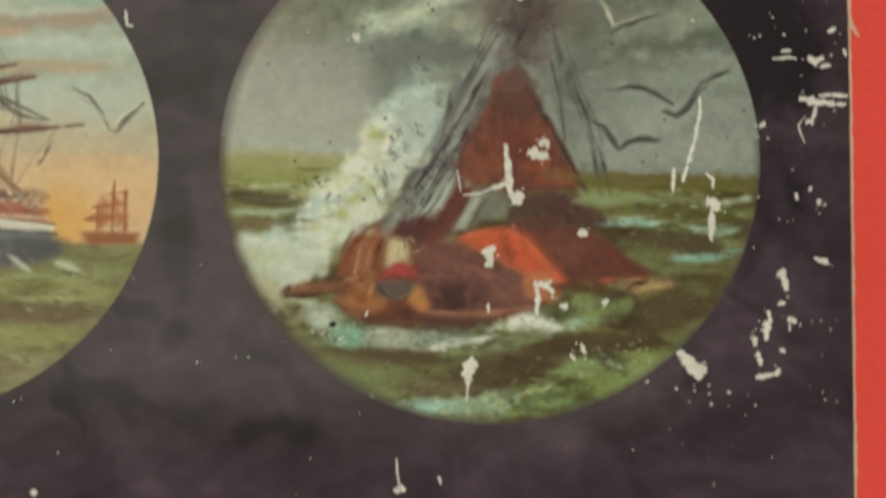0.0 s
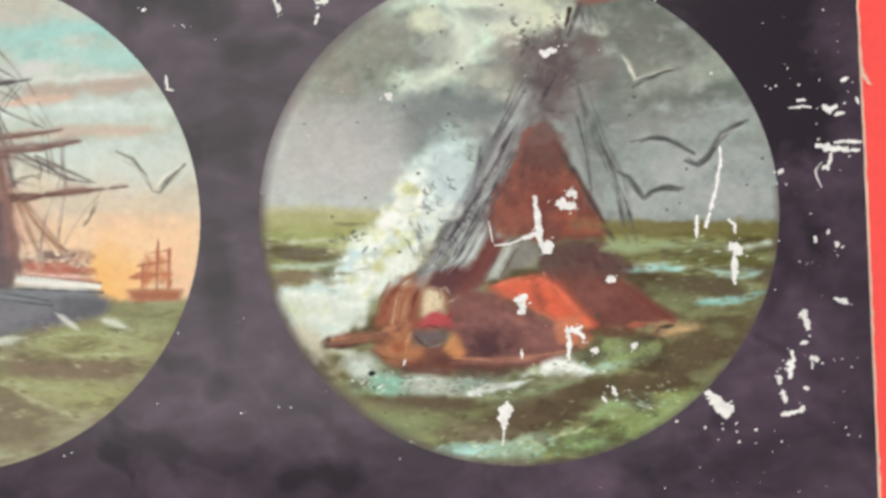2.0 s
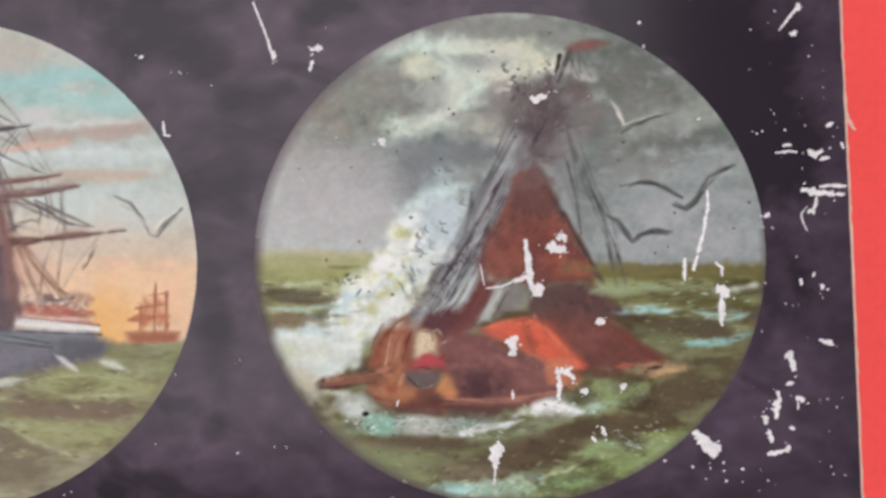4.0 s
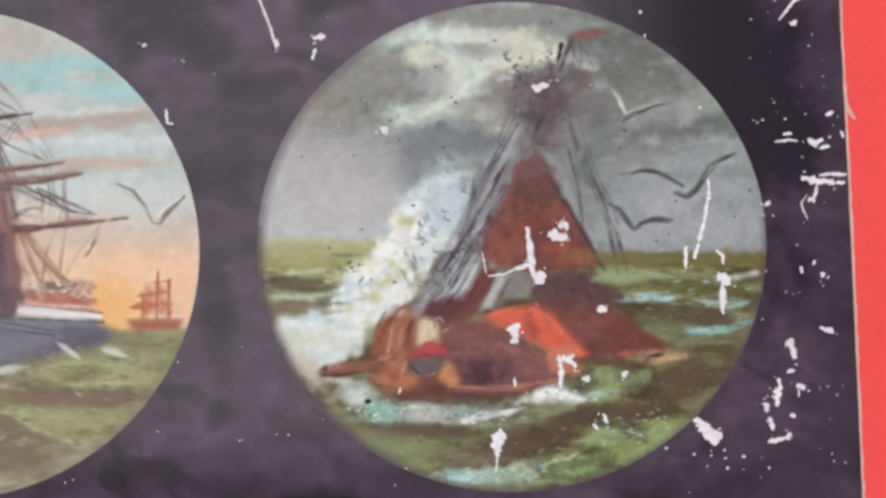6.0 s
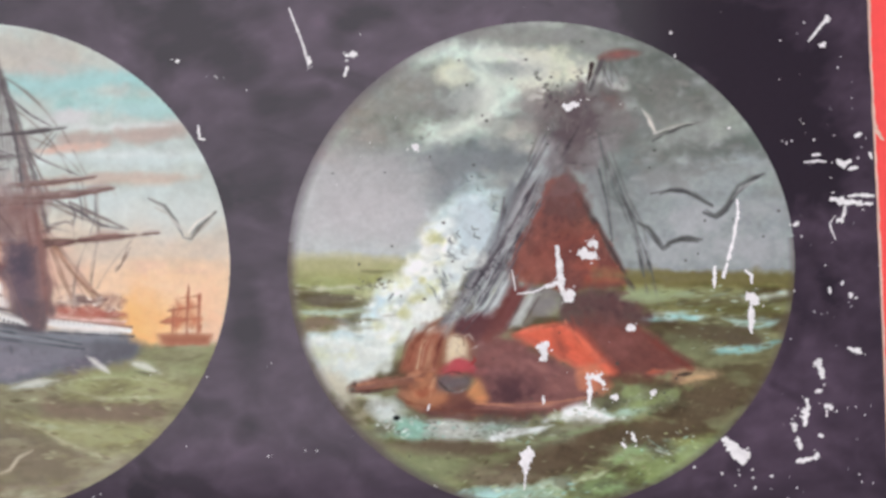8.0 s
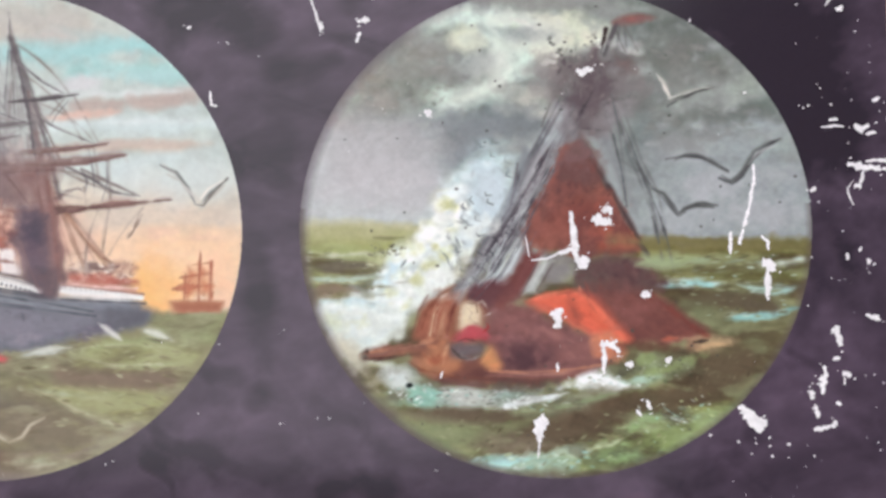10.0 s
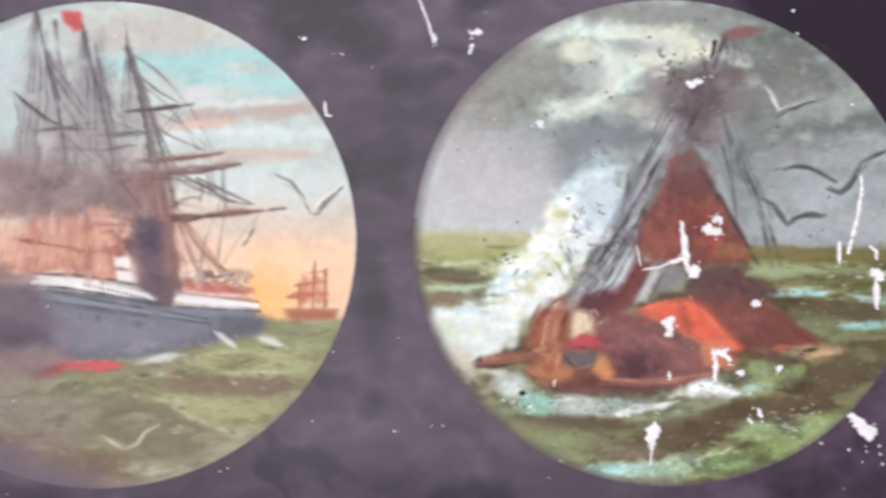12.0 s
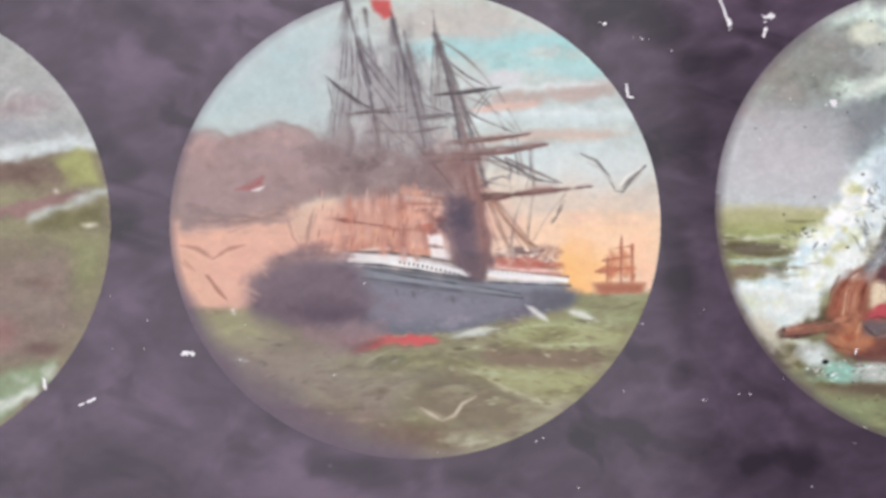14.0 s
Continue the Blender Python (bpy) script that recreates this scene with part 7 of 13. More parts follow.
cv.blob([(-0.126, -0.513), (-0.148, -0.490), (-0.092, -0.536)], 26, 18, (82, 54, 60), 0.4, soft=1.8, wob=0.7)
# flecks of foam and jade on the near waves, ropes across the pale chinks
cv.dabs([(0.284, -0.725), (0.642, -0.660), (0.618, -0.775), (0.371, -0.887), (0.283, -0.840)], 40, 10, 4, [(206, 220, 206), (150, 196, 180), (110, 124, 66), (176, 190, 132)], 0.6, turn=-15, spread=40)
cv.dabs([(-0.363, -0.901), (0.215, -0.863), (0.259, -0.967), (-0.319, -0.971)], 44, 14, 5, [(196, 214, 204), (140, 184, 172), (104, 112, 70), (170, 184, 138)], 0.55, turn=10, spread=30)
cv.dabs([(-0.672, -0.622), (-0.005, -0.664), (-0.028, -0.733), (-0.628, -0.714)], 50, 12, 4, [(222, 228, 224), (130, 176, 166), (94, 92, 80), (180, 190, 182)], 0.55, turn=4, spread=30)
cv.dabs([(0.405, -0.079), (0.965, -0.108), (0.915, -0.409), (0.558, -0.359)], 50, 16, 4, [(176, 196, 180), (84, 80, 54), (134, 138, 92), (150, 186, 180)], 0.5, turn=3, spread=16)
cv.dabs([(-0.979, -0.064), (-0.689, -0.056), (-0.713, -0.252), (-0.958, -0.250)], 30, 16, 4, [(186, 192, 170), (96, 90, 72), (136, 134, 96)], 0.5, turn=2, spread=14)
cv.dabs([(0.308, -0.633), (0.622, -0.521), (0.824, -0.501), (0.664, -0.684)], 50, 12, 5, [(84, 72, 54), (124, 112, 84), (72, 60, 46)], 0.45, turn=25, spread=50)
for q in ([(-0.097, 0.031), (-0.165, -0.084), (-0.231, -0.202)], [(-0.120, -0.027), (-0.177, -0.119), (-0.218, -0.193)], [(-0.135, -0.003), (-0.204, -0.100), (-0.262, -0.188)], [(-0.104, -0.027), (-0.150, -0.119), (-0.189, -0.188)], [(-0.075, -0.004), (-0.121, -0.096), (-0.155, -0.166)]):
    cv.line(q, 3, (92, 90, 96), 0.6, taper=2, soft=2.6, wob=1.3)
cv.shape([(-0.120, -0.027), (-0.098, -0.050), (-0.144, -0.166), (-0.196, -0.211), (-0.234, -0.211)], (150, 150, 152), 0.4, soft=12, wob=7)
# even out the grey to windward and the smoke over the fallen canvas
cv.shape([(-0.977, 0.331), (-0.886, 0.488), (-0.707, 0.503), (-0.484, 0.443), (-0.441, 0.325), (-0.531, 0.163), (-0.799, 0.143), (-0.978, 0.168)], (170, 169, 170), 0.4, soft=60, wob=12)
cv.blob([(-0.753, 0.433), (-0.619, 0.420), (-0.865, 0.399), (-0.530, 0.350)], 50, 22, (160, 158, 158), 0.35, soft=1.9, wob=0.8)
cv.blob([(0.099, 0.348), (0.110, 0.311), (0.079, 0.307)], 20, 18, (110, 82, 80), 0.6, soft=1.6, wob=0.9)
cv.soften(3, 0.7, np.clip(1.2 - np.hypot((cv.u - 0.10) / 0.12, (cv.v - 0.36) / 0.12), 0, 1))
cv.shape([(0.157, -0.227), (0.291, -0.235), (0.424, -0.311), (0.568, -0.405), (0.489, -0.439), (0.310, -0.437), (0.222, -0.343)], (108, 64, 60), 0.45, soft=24, wob=10)
cv.blob([(0.246, -0.239), (0.335, -0.263), (0.179, -0.215)], 36, 14, (92, 66, 66), 0.4, soft=1.8, wob=0.9)
cv.line([(0.444, -0.438), (0.523, -0.446), (0.590, -0.433)], 5, (176, 136, 104), 0.3, taper=2, soft=5, wob=1.2)
cv.line([(0.544, -0.493), (0.612, -0.468), (0.679, -0.471)], 6, (184, 150, 108), 0.3, taper=2, soft=5, wob=1.2)
cv.line([(0.534, -0.460), (0.590, -0.454)], 4, (74, 60, 50), 0.6, taper=2, soft=3, wob=1.0)
# lee shrouds and gulls again, crisp
for q, w in (([(0.232, 0.389), (0.264, 0.237), (0.280, 0.097)], 4), ([(0.288, 0.389), (0.342, 0.236), (0.374, 0.108), (0.405, -0.055)], 4), ([(0.320, 0.283), (0.381, 0.131), (0.418, 0.026), (0.445, -0.079)], 4), ([(0.309, 0.295), (0.360, 0.201), (0.430, 0.119), (0.479, 0.056)], 3.5)):
    cv.line(q, w, (84, 86, 88), 0.6, soft=3, wob=1.0)
cv.line([(0.437, 0.287), (0.500, 0.298), (0.579, 0.293), (0.646, 0.252), (0.683, 0.233)], 6, (92, 94, 94), 0.7, taper=2, soft=3.5)
cv.line([(0.656, 0.217), (0.690, 0.193), (0.728, 0.221), (0.770, 0.279), (0.838, 0.332), (0.872, 0.355)], 6, (92, 94, 94), 0.65, taper=2, soft=3.5)
cv.line([(0.479, 0.060), (0.508, 0.083), (0.553, 0.095), (0.621, 0.087)], 7, (84, 86, 86), 0.7, taper=2, soft=3.5)
cv.lay((slice(None), slice(None)), np.clip((np.hypot(cv.u, cv.v) - 0.955) / 0.05, 0, 1) * np.clip(0.2 - cv.u * 1.2, 0, 1) * 0.7, (98, 88, 96))
# worn paint at the head of the sail and under the masthead
cv.blob([(0.101, 0.355), (0.067, 0.302), (0.145, 0.308)], 34, 20, (118, 84, 84), 0.5, soft=1.7, wob=0.9)
cv.blob([(0.003, 0.490), (0.035, 0.426), (0.249, 0.486), (0.192, 0.424)], 26, 22, (140, 136, 138), 0.5, soft=1.7, wob=0.9)
cv.blob([(-0.039, 0.665), (-0.018, 0.583), (0.296, 0.613)], 30, 22, (124, 116, 116), 0.4, soft=1.8, wob=0.9)
cv.line([(0.234, 0.521), (0.253, 0.439), (0.292, 0.357), (0.323, 0.240)], 5, (96, 96, 98), 0.5, taper=2, soft=4, wob=1.2)
cv.line([(-0.015, 0.518), (-0.034, 0.467), (-0.048, 0.427)], 4, (96, 92, 90), 0.6, taper=2, soft=3, wob=1.4)
cv.line([(0.210, 0.825), (0.198, 0.767), (0.190, 0.727)], 5, (64, 52, 52), 0.7, soft=3, wob=1.0)
cv.line([(0.250, 0.829), (0.263, 0.782), (0.285, 0.731)], 3, (92, 88, 88), 0.6, soft=3, wob=1.0)
cv.line([(0.286, 0.836), (0.312, 0.782), (0.334, 0.734)], 3, (104, 100, 98), 0.5, soft=3, wob=1.0)
cv.blob([(0.309, 0.730), (0.330, 0.758)], 14, 8, (176, 172, 168), 0.5, soft=1.5, wob=0.9)
cv.dabs([(0.273, 0.567), (0.766, 0.560), (0.807, 0.372), (0.359, 0.379)], 40, 34, 9, [(112, 114, 110), (140, 142, 138), (122, 122, 118)], 0.3, turn=4, spread=30)
cv.dabs([(0.367, 0.823), (0.590, 0.749), (0.745, 0.607), (0.409, 0.658)], 30, 34, 10, [(116, 116, 112), (138, 136, 132), (106, 106, 104)], 0.3, turn=10, spread=40)
# gulls with lit edges
cv.line([(0.404, 0.640), (0.430, 0.597), (0.456, 0.546)], 5, (196, 192, 184), 0.8, taper=2, soft=3, wob=1.0)
cv.line([(0.452, 0.536), (0.519, 0.556), (0.587, 0.579), (0.636, 0.576)], 4, (190, 188, 182), 0.7, taper=2, soft=3, wob=1.0)
cv.line([(0.447, 0.504), (0.496, 0.531), (0.564, 0.563), (0.636, 0.580)], 5, (80, 80, 80), 0.65, taper=2, soft=3, wob=0.9)
cv.line([(0.474, 0.284), (0.515, 0.302), (0.559, 0.297), (0.622, 0.272), (0.679, 0.239)], 5, (76, 78, 80), 0.55, taper=2, soft=3, wob=0.9)
cv.line([(0.647, 0.207), (0.696, 0.183), (0.737, 0.215), (0.779, 0.284), (0.818, 0.330), (0.888, 0.366)], 5, (76, 78, 80), 0.6, taper=2, soft=3, wob=0.9)
cv.line([(0.760, 0.261), (0.795, 0.307), (0.852, 0.334)], 5, (182, 182, 182), 0.5, taper=2, soft=4, wob=1.0)
cv.line([(0.373, 0.169), (0.427, 0.145), (0.466, 0.098), (0.492, 0.055)], 5, (86, 88, 90), 0.5, taper=2, soft=3, wob=0.9)
cv.line([(0.492, 0.055), (0.524, 0.092), (0.578, 0.105), (0.636, 0.095)], 6, (80, 82, 82), 0.5, taper=2, soft=3, wob=0.9)
# the fallen canvas, hot where it catches the light
cv.shape([(-0.121, -0.288), (0.047, -0.240), (0.180, -0.304), (0.278, -0.434), (0.188, -0.446), (0.056, -0.372)], (206, 74, 48), 0.35, soft=18, wob=8)
cv.line([(0.040, -0.244), (0.061, -0.314), (0.087, -0.379)], 16, (150, 70, 58), 0.55, taper=2, soft=14, wob=1.2)
cv.line([(0.113, -0.268), (0.179, -0.339), (0.251, -0.433)], 7, (222, 98, 70), 0.6, taper=2, soft=7, wob=1.3)
cv.line([(-0.110, -0.283), (-0.032, -0.261), (0.047, -0.244)], 6, (224, 104, 78), 0.6, taper=2, soft=6, wob=1.2)
cv.blob([(0.199, -0.467), (0.232, -0.507), (0.166, -0.455)], 16, 14, (198, 116, 84), 0.55, soft=1.5, wob=1.0)
cv.blob([(0.302, -0.341), (0.370, -0.308), (0.281, -0.283)], 34, 20, (132, 78, 74), 0.5, soft=1.8, wob=0.9)
cv.line([(0.381, -0.273), (0.480, -0.356), (0.591, -0.439)], 8, (116, 52, 44), 0.55, taper=2, soft=8, wob=1.2)
cv.line([(0.412, -0.450), (0.468, -0.441)], 6, (186, 86, 62), 0.6, taper=2, soft=5, wob=1.2)
cv.blob([(0.344, -0.476), (0.445, -0.483)], 34, 9, (92, 52, 44), 0.5, soft=1.6, wob=0.9)
# stern timbers, windlass and rail
cv.line([(-0.529, -0.397), (-0.510, -0.328), (-0.456, -0.259), (-0.393, -0.218)], 6, (112, 58, 40), 0.6, taper=2, soft=6, wob=1.3)
cv.line([(-0.480, -0.412), (-0.468, -0.340), (-0.429, -0.271)], 5, (206, 164, 134), 0.6, taper=2, soft=4, wob=1.4)
cv.line([(-0.424, -0.387), (-0.408, -0.318), (-0.371, -0.256)], 9, (104, 46, 34), 0.6, taper=2, soft=6, wob=1.3)
cv.blob([(-0.329, -0.314), (-0.319, -0.359), (-0.350, -0.365)], 15, 11, (206, 184, 148), 0.6, soft=1.4, wob=1.1)
cv.line([(-0.349, -0.291), (-0.314, -0.296), (-0.310, -0.331)], 3, (84, 48, 40), 0.6, soft=3, wob=1.2)
cv.blob([(-0.359, -0.492), (-0.314, -0.475), (-0.381, -0.460)], 18, 9, (96, 92, 94), 0.6, soft=1.5, wob=1.0)
cv.line([(-0.403, -0.450), (-0.358, -0.437), (-0.314, -0.447), (-0.285, -0.482)], 4, (60, 50, 50), 0.6, taper=2, soft=3, wob=1.2)
cv.line([(-0.414, -0.473), (-0.375, -0.515), (-0.326, -0.516)], 4, (70, 56, 52), 0.55, taper=2, soft=3, wob=1.2)
cv.line([(-0.298, -0.419), (-0.268, -0.392), (-0.274, -0.366)], 7, (160, 30, 40), 0.6, taper=2, soft=4, wob=1.2)
cv.blob([(-0.447, -0.449), (-0.481, -0.467), (-0.270, -0.517), (-0.248, -0.545)], 15, 7, (206, 124, 78), 0.5, soft=1.6, wob=1.1)
cv.line([(-0.282, -0.568), (-0.126, -0.575), (0.030, -0.568), (0.176, -0.548)], 4, (190, 122, 92), 0.5, taper=2, soft=4, wob=1.4)
cv.line([(-0.593, -0.516), (-0.538, -0.559), (-0.416, -0.589), (-0.238, -0.601)], 6, (112, 62, 44), 0.55, taper=2, soft=5, wob=1.3)
cv.line([(-0.749, -0.490), (-0.592, -0.470), (-0.458, -0.440)], 4, (186, 122, 88), 0.5, taper=2, soft=4, wob=1.3)
cv.line([(-0.753, -0.513), (-0.682, -0.510), (-0.570, -0.493)], 4, (82, 48, 40), 0.55, taper=2, soft=4, wob=1.3)
# broken water under the hull
cv.blob([(-0.172, -0.634), (-0.105, -0.649), (-0.038, -0.623), (-0.238, -0.624)], 34, 10, (88, 82, 70), 0.55, soft=1.7, wob=1.0)
cv.line([(-0.206, -0.708), (-0.128, -0.700), (-0.005, -0.674), (0.085, -0.643)], 6, (206, 212, 210), 0.6, taper=2, soft=5, wob=1.6)
cv.line([(-0.373, -0.682), (-0.295, -0.697), (-0.239, -0.668)], 8, (178, 182, 172), 0.5, taper=2, soft=6, wob=1.6)
cv.blob([(0.027, -0.765), (0.117, -0.732), (-0.041, -0.810), (0.206, -0.710)], 50, 12, (104, 88, 66), 0.4, turn=14, soft=1.8, wob=1.0)
cv.line([(-0.006, -0.718), (0.117, -0.690), (0.229, -0.664)], 8, (124, 140, 98), 0.5, taper=2, soft=6, wob=1.5)
cv.line([(0.407, -0.718), (0.455, -0.756), (0.495, -0.775)], 5, (150, 194, 190), 0.7, taper=2, soft=4, wob=1.4)
cv.blob([(0.343, -0.527), (0.443, -0.564), (0.500, -0.530), (0.387, -0.574)], 26, 9, (132, 148, 86), 0.5, turn=10, soft=1.7, wob=1.1)
cv.blob([(0.294, -0.816), (0.373, -0.771), (0.181, -0.895), (0.247, -0.931)], 34, 12, (128, 158, 96), 0.5, turn=24, soft=1.7, wob=1.1)
cv.line([(0.114, -0.889), (0.204, -0.872), (0.294, -0.823)], 6, (188, 200, 160), 0.5, taper=2, soft=5, wob=1.6)
cv.line([(-0.299, -0.937), (-0.199, -0.948), (-0.109, -0.924), (-0.020, -0.903)], 7, (166, 208, 200), 0.55, taper=2, soft=5, wob=1.6)
cv.blob([(0.638, -0.289), (0.727, -0.302), (0.794, -0.322)], 40, 12, (92, 82, 64), 0.5, turn=-8, soft=1.7, wob=1.0)
cv.blob([(0.475, -0.669), (0.587, -0.624), (0.656, -0.556)], 44, 16, (92, 80, 58), 0.4, turn=20, soft=1.8, wob=1.0)
cv.blob([(-0.652, -0.244), (-0.769, -0.358), (-0.699, -0.116), (-0.524, -0.072)], 24, 13, (204, 208, 150), 0.4, soft=1.7, wob=1.1)
for q in ([(-0.453, -0.073), (-0.427, -0.102), (-0.414, -0.144)], [(-0.396, -0.016), (-0.375, -0.063)], [(-0.573, -0.327), (-0.557, -0.355)], [(-0.588, -0.118), (-0.610, -0.145)], [(-0.429, 0.019), (-0.402, 0.030)]):
    cv.line(q, 4, (112, 124, 122), 0.6, taper=2, soft=3, wob=1.2)
# dark grit in the paint
for i in range(55):
    a, r = cv.rng.uniform(0, 6.28), cv.rng.uniform(0, 0.95) ** 0.5
    cv.blob([(r * math.cos(a), r * math.sin(a))], cv.rng.uniform(1.5, 3.2), cv.rng.uniform(1.5, 2.6), (72, 72, 68), 0.5, soft=0.9, wob=0.6)
cv.lay((slice(None), slice(None)), np.clip((np.hypot(cv.u, cv.v) - 0.975) / 0.03, 0, 1) * 0.55 * (cv.v < 0.1), (86, 76, 74))

# ---- second picture: a steamer under smoke at sunset
middle = Canvas(720, 7)
cv = middle
cv.ground(whole(cv), (193, 207, 201), name="sky")
cv.flow(whole(cv), [(180, 200, 196), (204, 208, 200)], 1.2, 4, 420, 0.4)
cv.blob([(-0.585, 0.747), (-0.726, 0.602)], 130, 90, (190, 208, 208), 0.6, soft=2)
cv.blob([(0.072, 0.860), (0.283, 0.857)], 150, 50, (198, 190, 178), 0.7, soft=2)
cv.line([(-0.024, 0.733), (0.281, 0.762), (0.540, 0.777), (0.726, 0.724)], 34, (168, 208, 206), 0.9, soft=20, wob=0.9)
cv.line([(0.349, 0.669), (0.537, 0.678), (0.771, 0.637)], 40, (168, 210, 206), 0.8, soft=22, wob=0.9)
cv.line([(-0.444, 0.819), (-0.327, 0.812)], 30, (186, 212, 208), 0.7, soft=22)
cv.blob([(0.348, 0.607), (0.407, 0.626)], 38, 12, (216, 214, 214), 0.9, turn=8, soft=1.3, wob=0.7)
cv.line([(0.277, 0.571), (0.534, 0.562), (0.816, 0.574)], 12, (216, 222, 218), 0.9, soft=9, wob=0.6)
cv.line([(0.369, 0.513), (0.627, 0.533), (0.838, 0.549)], 26, (186, 172, 162), 0.85, soft=14, wob=0.8)
cv.line([(0.228, 0.471), (0.391, 0.476), (0.485, 0.486)], 14, (222, 190, 174), 0.85, taper=2, soft=10, wob=0.8)
cv.line([(0.227, 0.432), (0.531, 0.456), (0.905, 0.449)], 20, (212, 224, 222), 0.85, soft=12, wob=0.8)
cv.line([(0.272, 0.338), (0.529, 0.358), (0.879, 0.356)], 16, (206, 184, 164), 0.85, soft=10, wob=0.8)
cv.blob([(0.734, 0.207), (0.899, 0.253), (0.572, 0.234)], 110, 46, (202, 218, 216), 0.8, soft=2)
# evening glow
cv.ground(below(cv, 0.16, -0.03, 0.30, 0.05), (236, 202, 172), 0.85)
cv.ground(below(cv, 0.0, 0.0, 0.16, 0.05) * np.clip(0.1 - cv.u * 1.5, 0, 1), (224, 168, 148), 0.9)
cv.blob([(-0.222, -0.018), (-0.037, -0.021), (0.148, -0.001)], 130, 70, (222, 164, 146), 0.75, soft=2)
cv.blob([(0.794, -0.134), (0.726, -0.085)], 110, 60, (250, 206, 150), 0.8, soft=2)
cv.line([(0.612, 0.014), (0.798, 0.020), (0.960, -0.002)], 14, (238, 190, 146), 0.6, soft=10)
cv.blob([(0.676, -0.192), (0.686, -0.253)], 52, 60, (252, 192, 118), 0.75, soft=2, wob=0.3)
cv.dabs([(-0.959, -0.051), (-0.499, -0.012), (-0.409, -0.255), (-0.914, -0.316)], 40, 70, 16, [(230, 172, 140), (212, 148, 126), (226, 164, 128)], 0.5, turn=-20, spread=30)
# smoke
cv.shape([(-1.005, 0.362), (-0.912, 0.414), (-0.808, 0.402), (-0.750, 0.367), (-0.680, 0.400), (-0.541, 0.436), (-0.437, 0.390), (-0.403, 0.321), (-0.217, 0.303), (0.060, 0.220), (0.105, 0.134), (-0.104, 0.113), (-0.312, 0.129), (-0.451, 0.108), (-0.510, 0.024), (-0.729, -0.008), (-0.959, -0.039), (-1.028, 0.167)], (168, 144, 138), 0.92, soft=18, wob=8, name="smoke")
smoke = (cv.k == cv.names.index("smoke")) * 1.0
cv.flow(smoke, [(140, 120, 118), (184, 154, 144), (150, 130, 128)], 4, 6, 440, 0.55)
cv.line([(-0.681, 0.385), (-0.564, 0.434), (-0.437, 0.380)], 8, (124, 100, 96), 0.7, taper=2, soft=8)
cv.line([(-0.935, 0.404), (-0.808, 0.400), (-0.750, 0.352)], 6, (134, 108, 102), 0.6, taper=2, soft=8)
cv.line([(-0.566, 0.195), (-0.405, 0.168), (-0.220, 0.116)], 22, (126, 106, 106), 0.7, taper=2, soft=16)
cv.line([(-0.982, 0.033), (-0.775, 0.013), (-0.544, 0.037)], 26, (136, 112, 110), 0.7, taper=2, soft=18)
cv.blob([(-0.218, 0.286), (-0.079, 0.247), (-0.310, 0.324), (0.013, 0.196)], 60, 34, (120, 108, 108), 0.65, soft=1.8, wob=0.6)
cv.blob([(0.083, 0.219), (0.128, 0.145)], 44, 30, (124, 104, 104), 0.6, soft=1.6, wob=0.6)
cv.shape([(-0.747, 0.143), (-0.705, 0.173), (-0.624, 0.208), (-0.613, 0.172), (-0.682, 0.137)], (166, 86, 86), 0.9, soft=8, wob=3, name="pennant#2")
cv.shape([(-0.671, 0.136), (-0.613, 0.159), (-0.613, 0.145), (-0.647, 0.133)], (230, 222, 216), 0.95, soft=4, wob=2, name="pennant#3")
# sea
cv.shape([(-1.028, -0.349), (-0.731, -0.356), (-0.090, -0.405), (0.464, -0.325), (0.996, -0.326), (0.970, -1.066), (-1.028, -1.021)], (146, 142, 106), soft=9, wob=4, name="sea")
sea = (cv.k == cv.names.index("sea")) * 1.0
cv.flow(sea, [(114, 102, 86), (172, 172, 128), (126, 120, 96), (152, 140, 124)], 2.2, 7, 460, 0.7, skew=-1.5)
cv.shape([(0.603, -0.328), (0.949, -0.330), (0.899, -0.461), (0.692, -0.421)], (150, 156, 108), 0.8, soft=14, wob=5)
cv.shape([(0.345, -0.509), (0.485, -0.417), (0.692, -0.445), (0.851, -0.496), (0.804, -0.547), (0.504, -0.572), (0.344, -0.545)], (158, 160, 104), 0.85, soft=12, wob=6)
cv.line([(0.437, -0.487), (0.598, -0.495), (0.781, -0.528)], 8, (126, 122, 76), 0.7, taper=2, soft=7)
cv.line([(0.485, -0.428), (0.691, -0.452), (0.852, -0.491)], 7, (110, 106, 74), 0.6, taper=2, soft=6)
cv.line([(0.474, -0.392), (0.503, -0.417), (0.531, -0.432)], 9, (226, 226, 220), 0.95, taper=2, soft=5, name="foam")
cv.line([(0.612, -0.400), (0.669, -0.416), (0.738, -0.441)], 14, (214, 218, 206), 0.95, taper=2, soft=6, name="foam")
cv.line([(0.646, -0.439), (0.710, -0.450)], 6, (96, 104, 88), 0.8, taper=2, soft=4)
cv.shape([(0.253, -0.507), (0.367, -0.557), (0.596, -0.567), (0.780, -0.578), (0.732, -0.636), (0.502, -0.643), (0.274, -0.591)], (128, 110, 92), 0.85, soft=14, wob=6)
cv.shape([(-0.001, -0.597), (0.365, -0.628), (0.685, -0.659), (0.731, -0.672), (0.590, -0.775), (0.363, -0.723), (0.136, -0.623)], (158, 158, 108), 0.85, soft=16, wob=6)
cv.line([(0.136, -0.635), (0.272, -0.662), (0.363, -0.723), (0.499, -0.761), (0.590, -0.787)], 12, (180, 178, 138), 0.8, taper=2, soft=9)
cv.line([(0.432, -0.682), (0.592, -0.704), (0.708, -0.683)], 9, (168, 170, 92), 0.7, taper=2, soft=8)
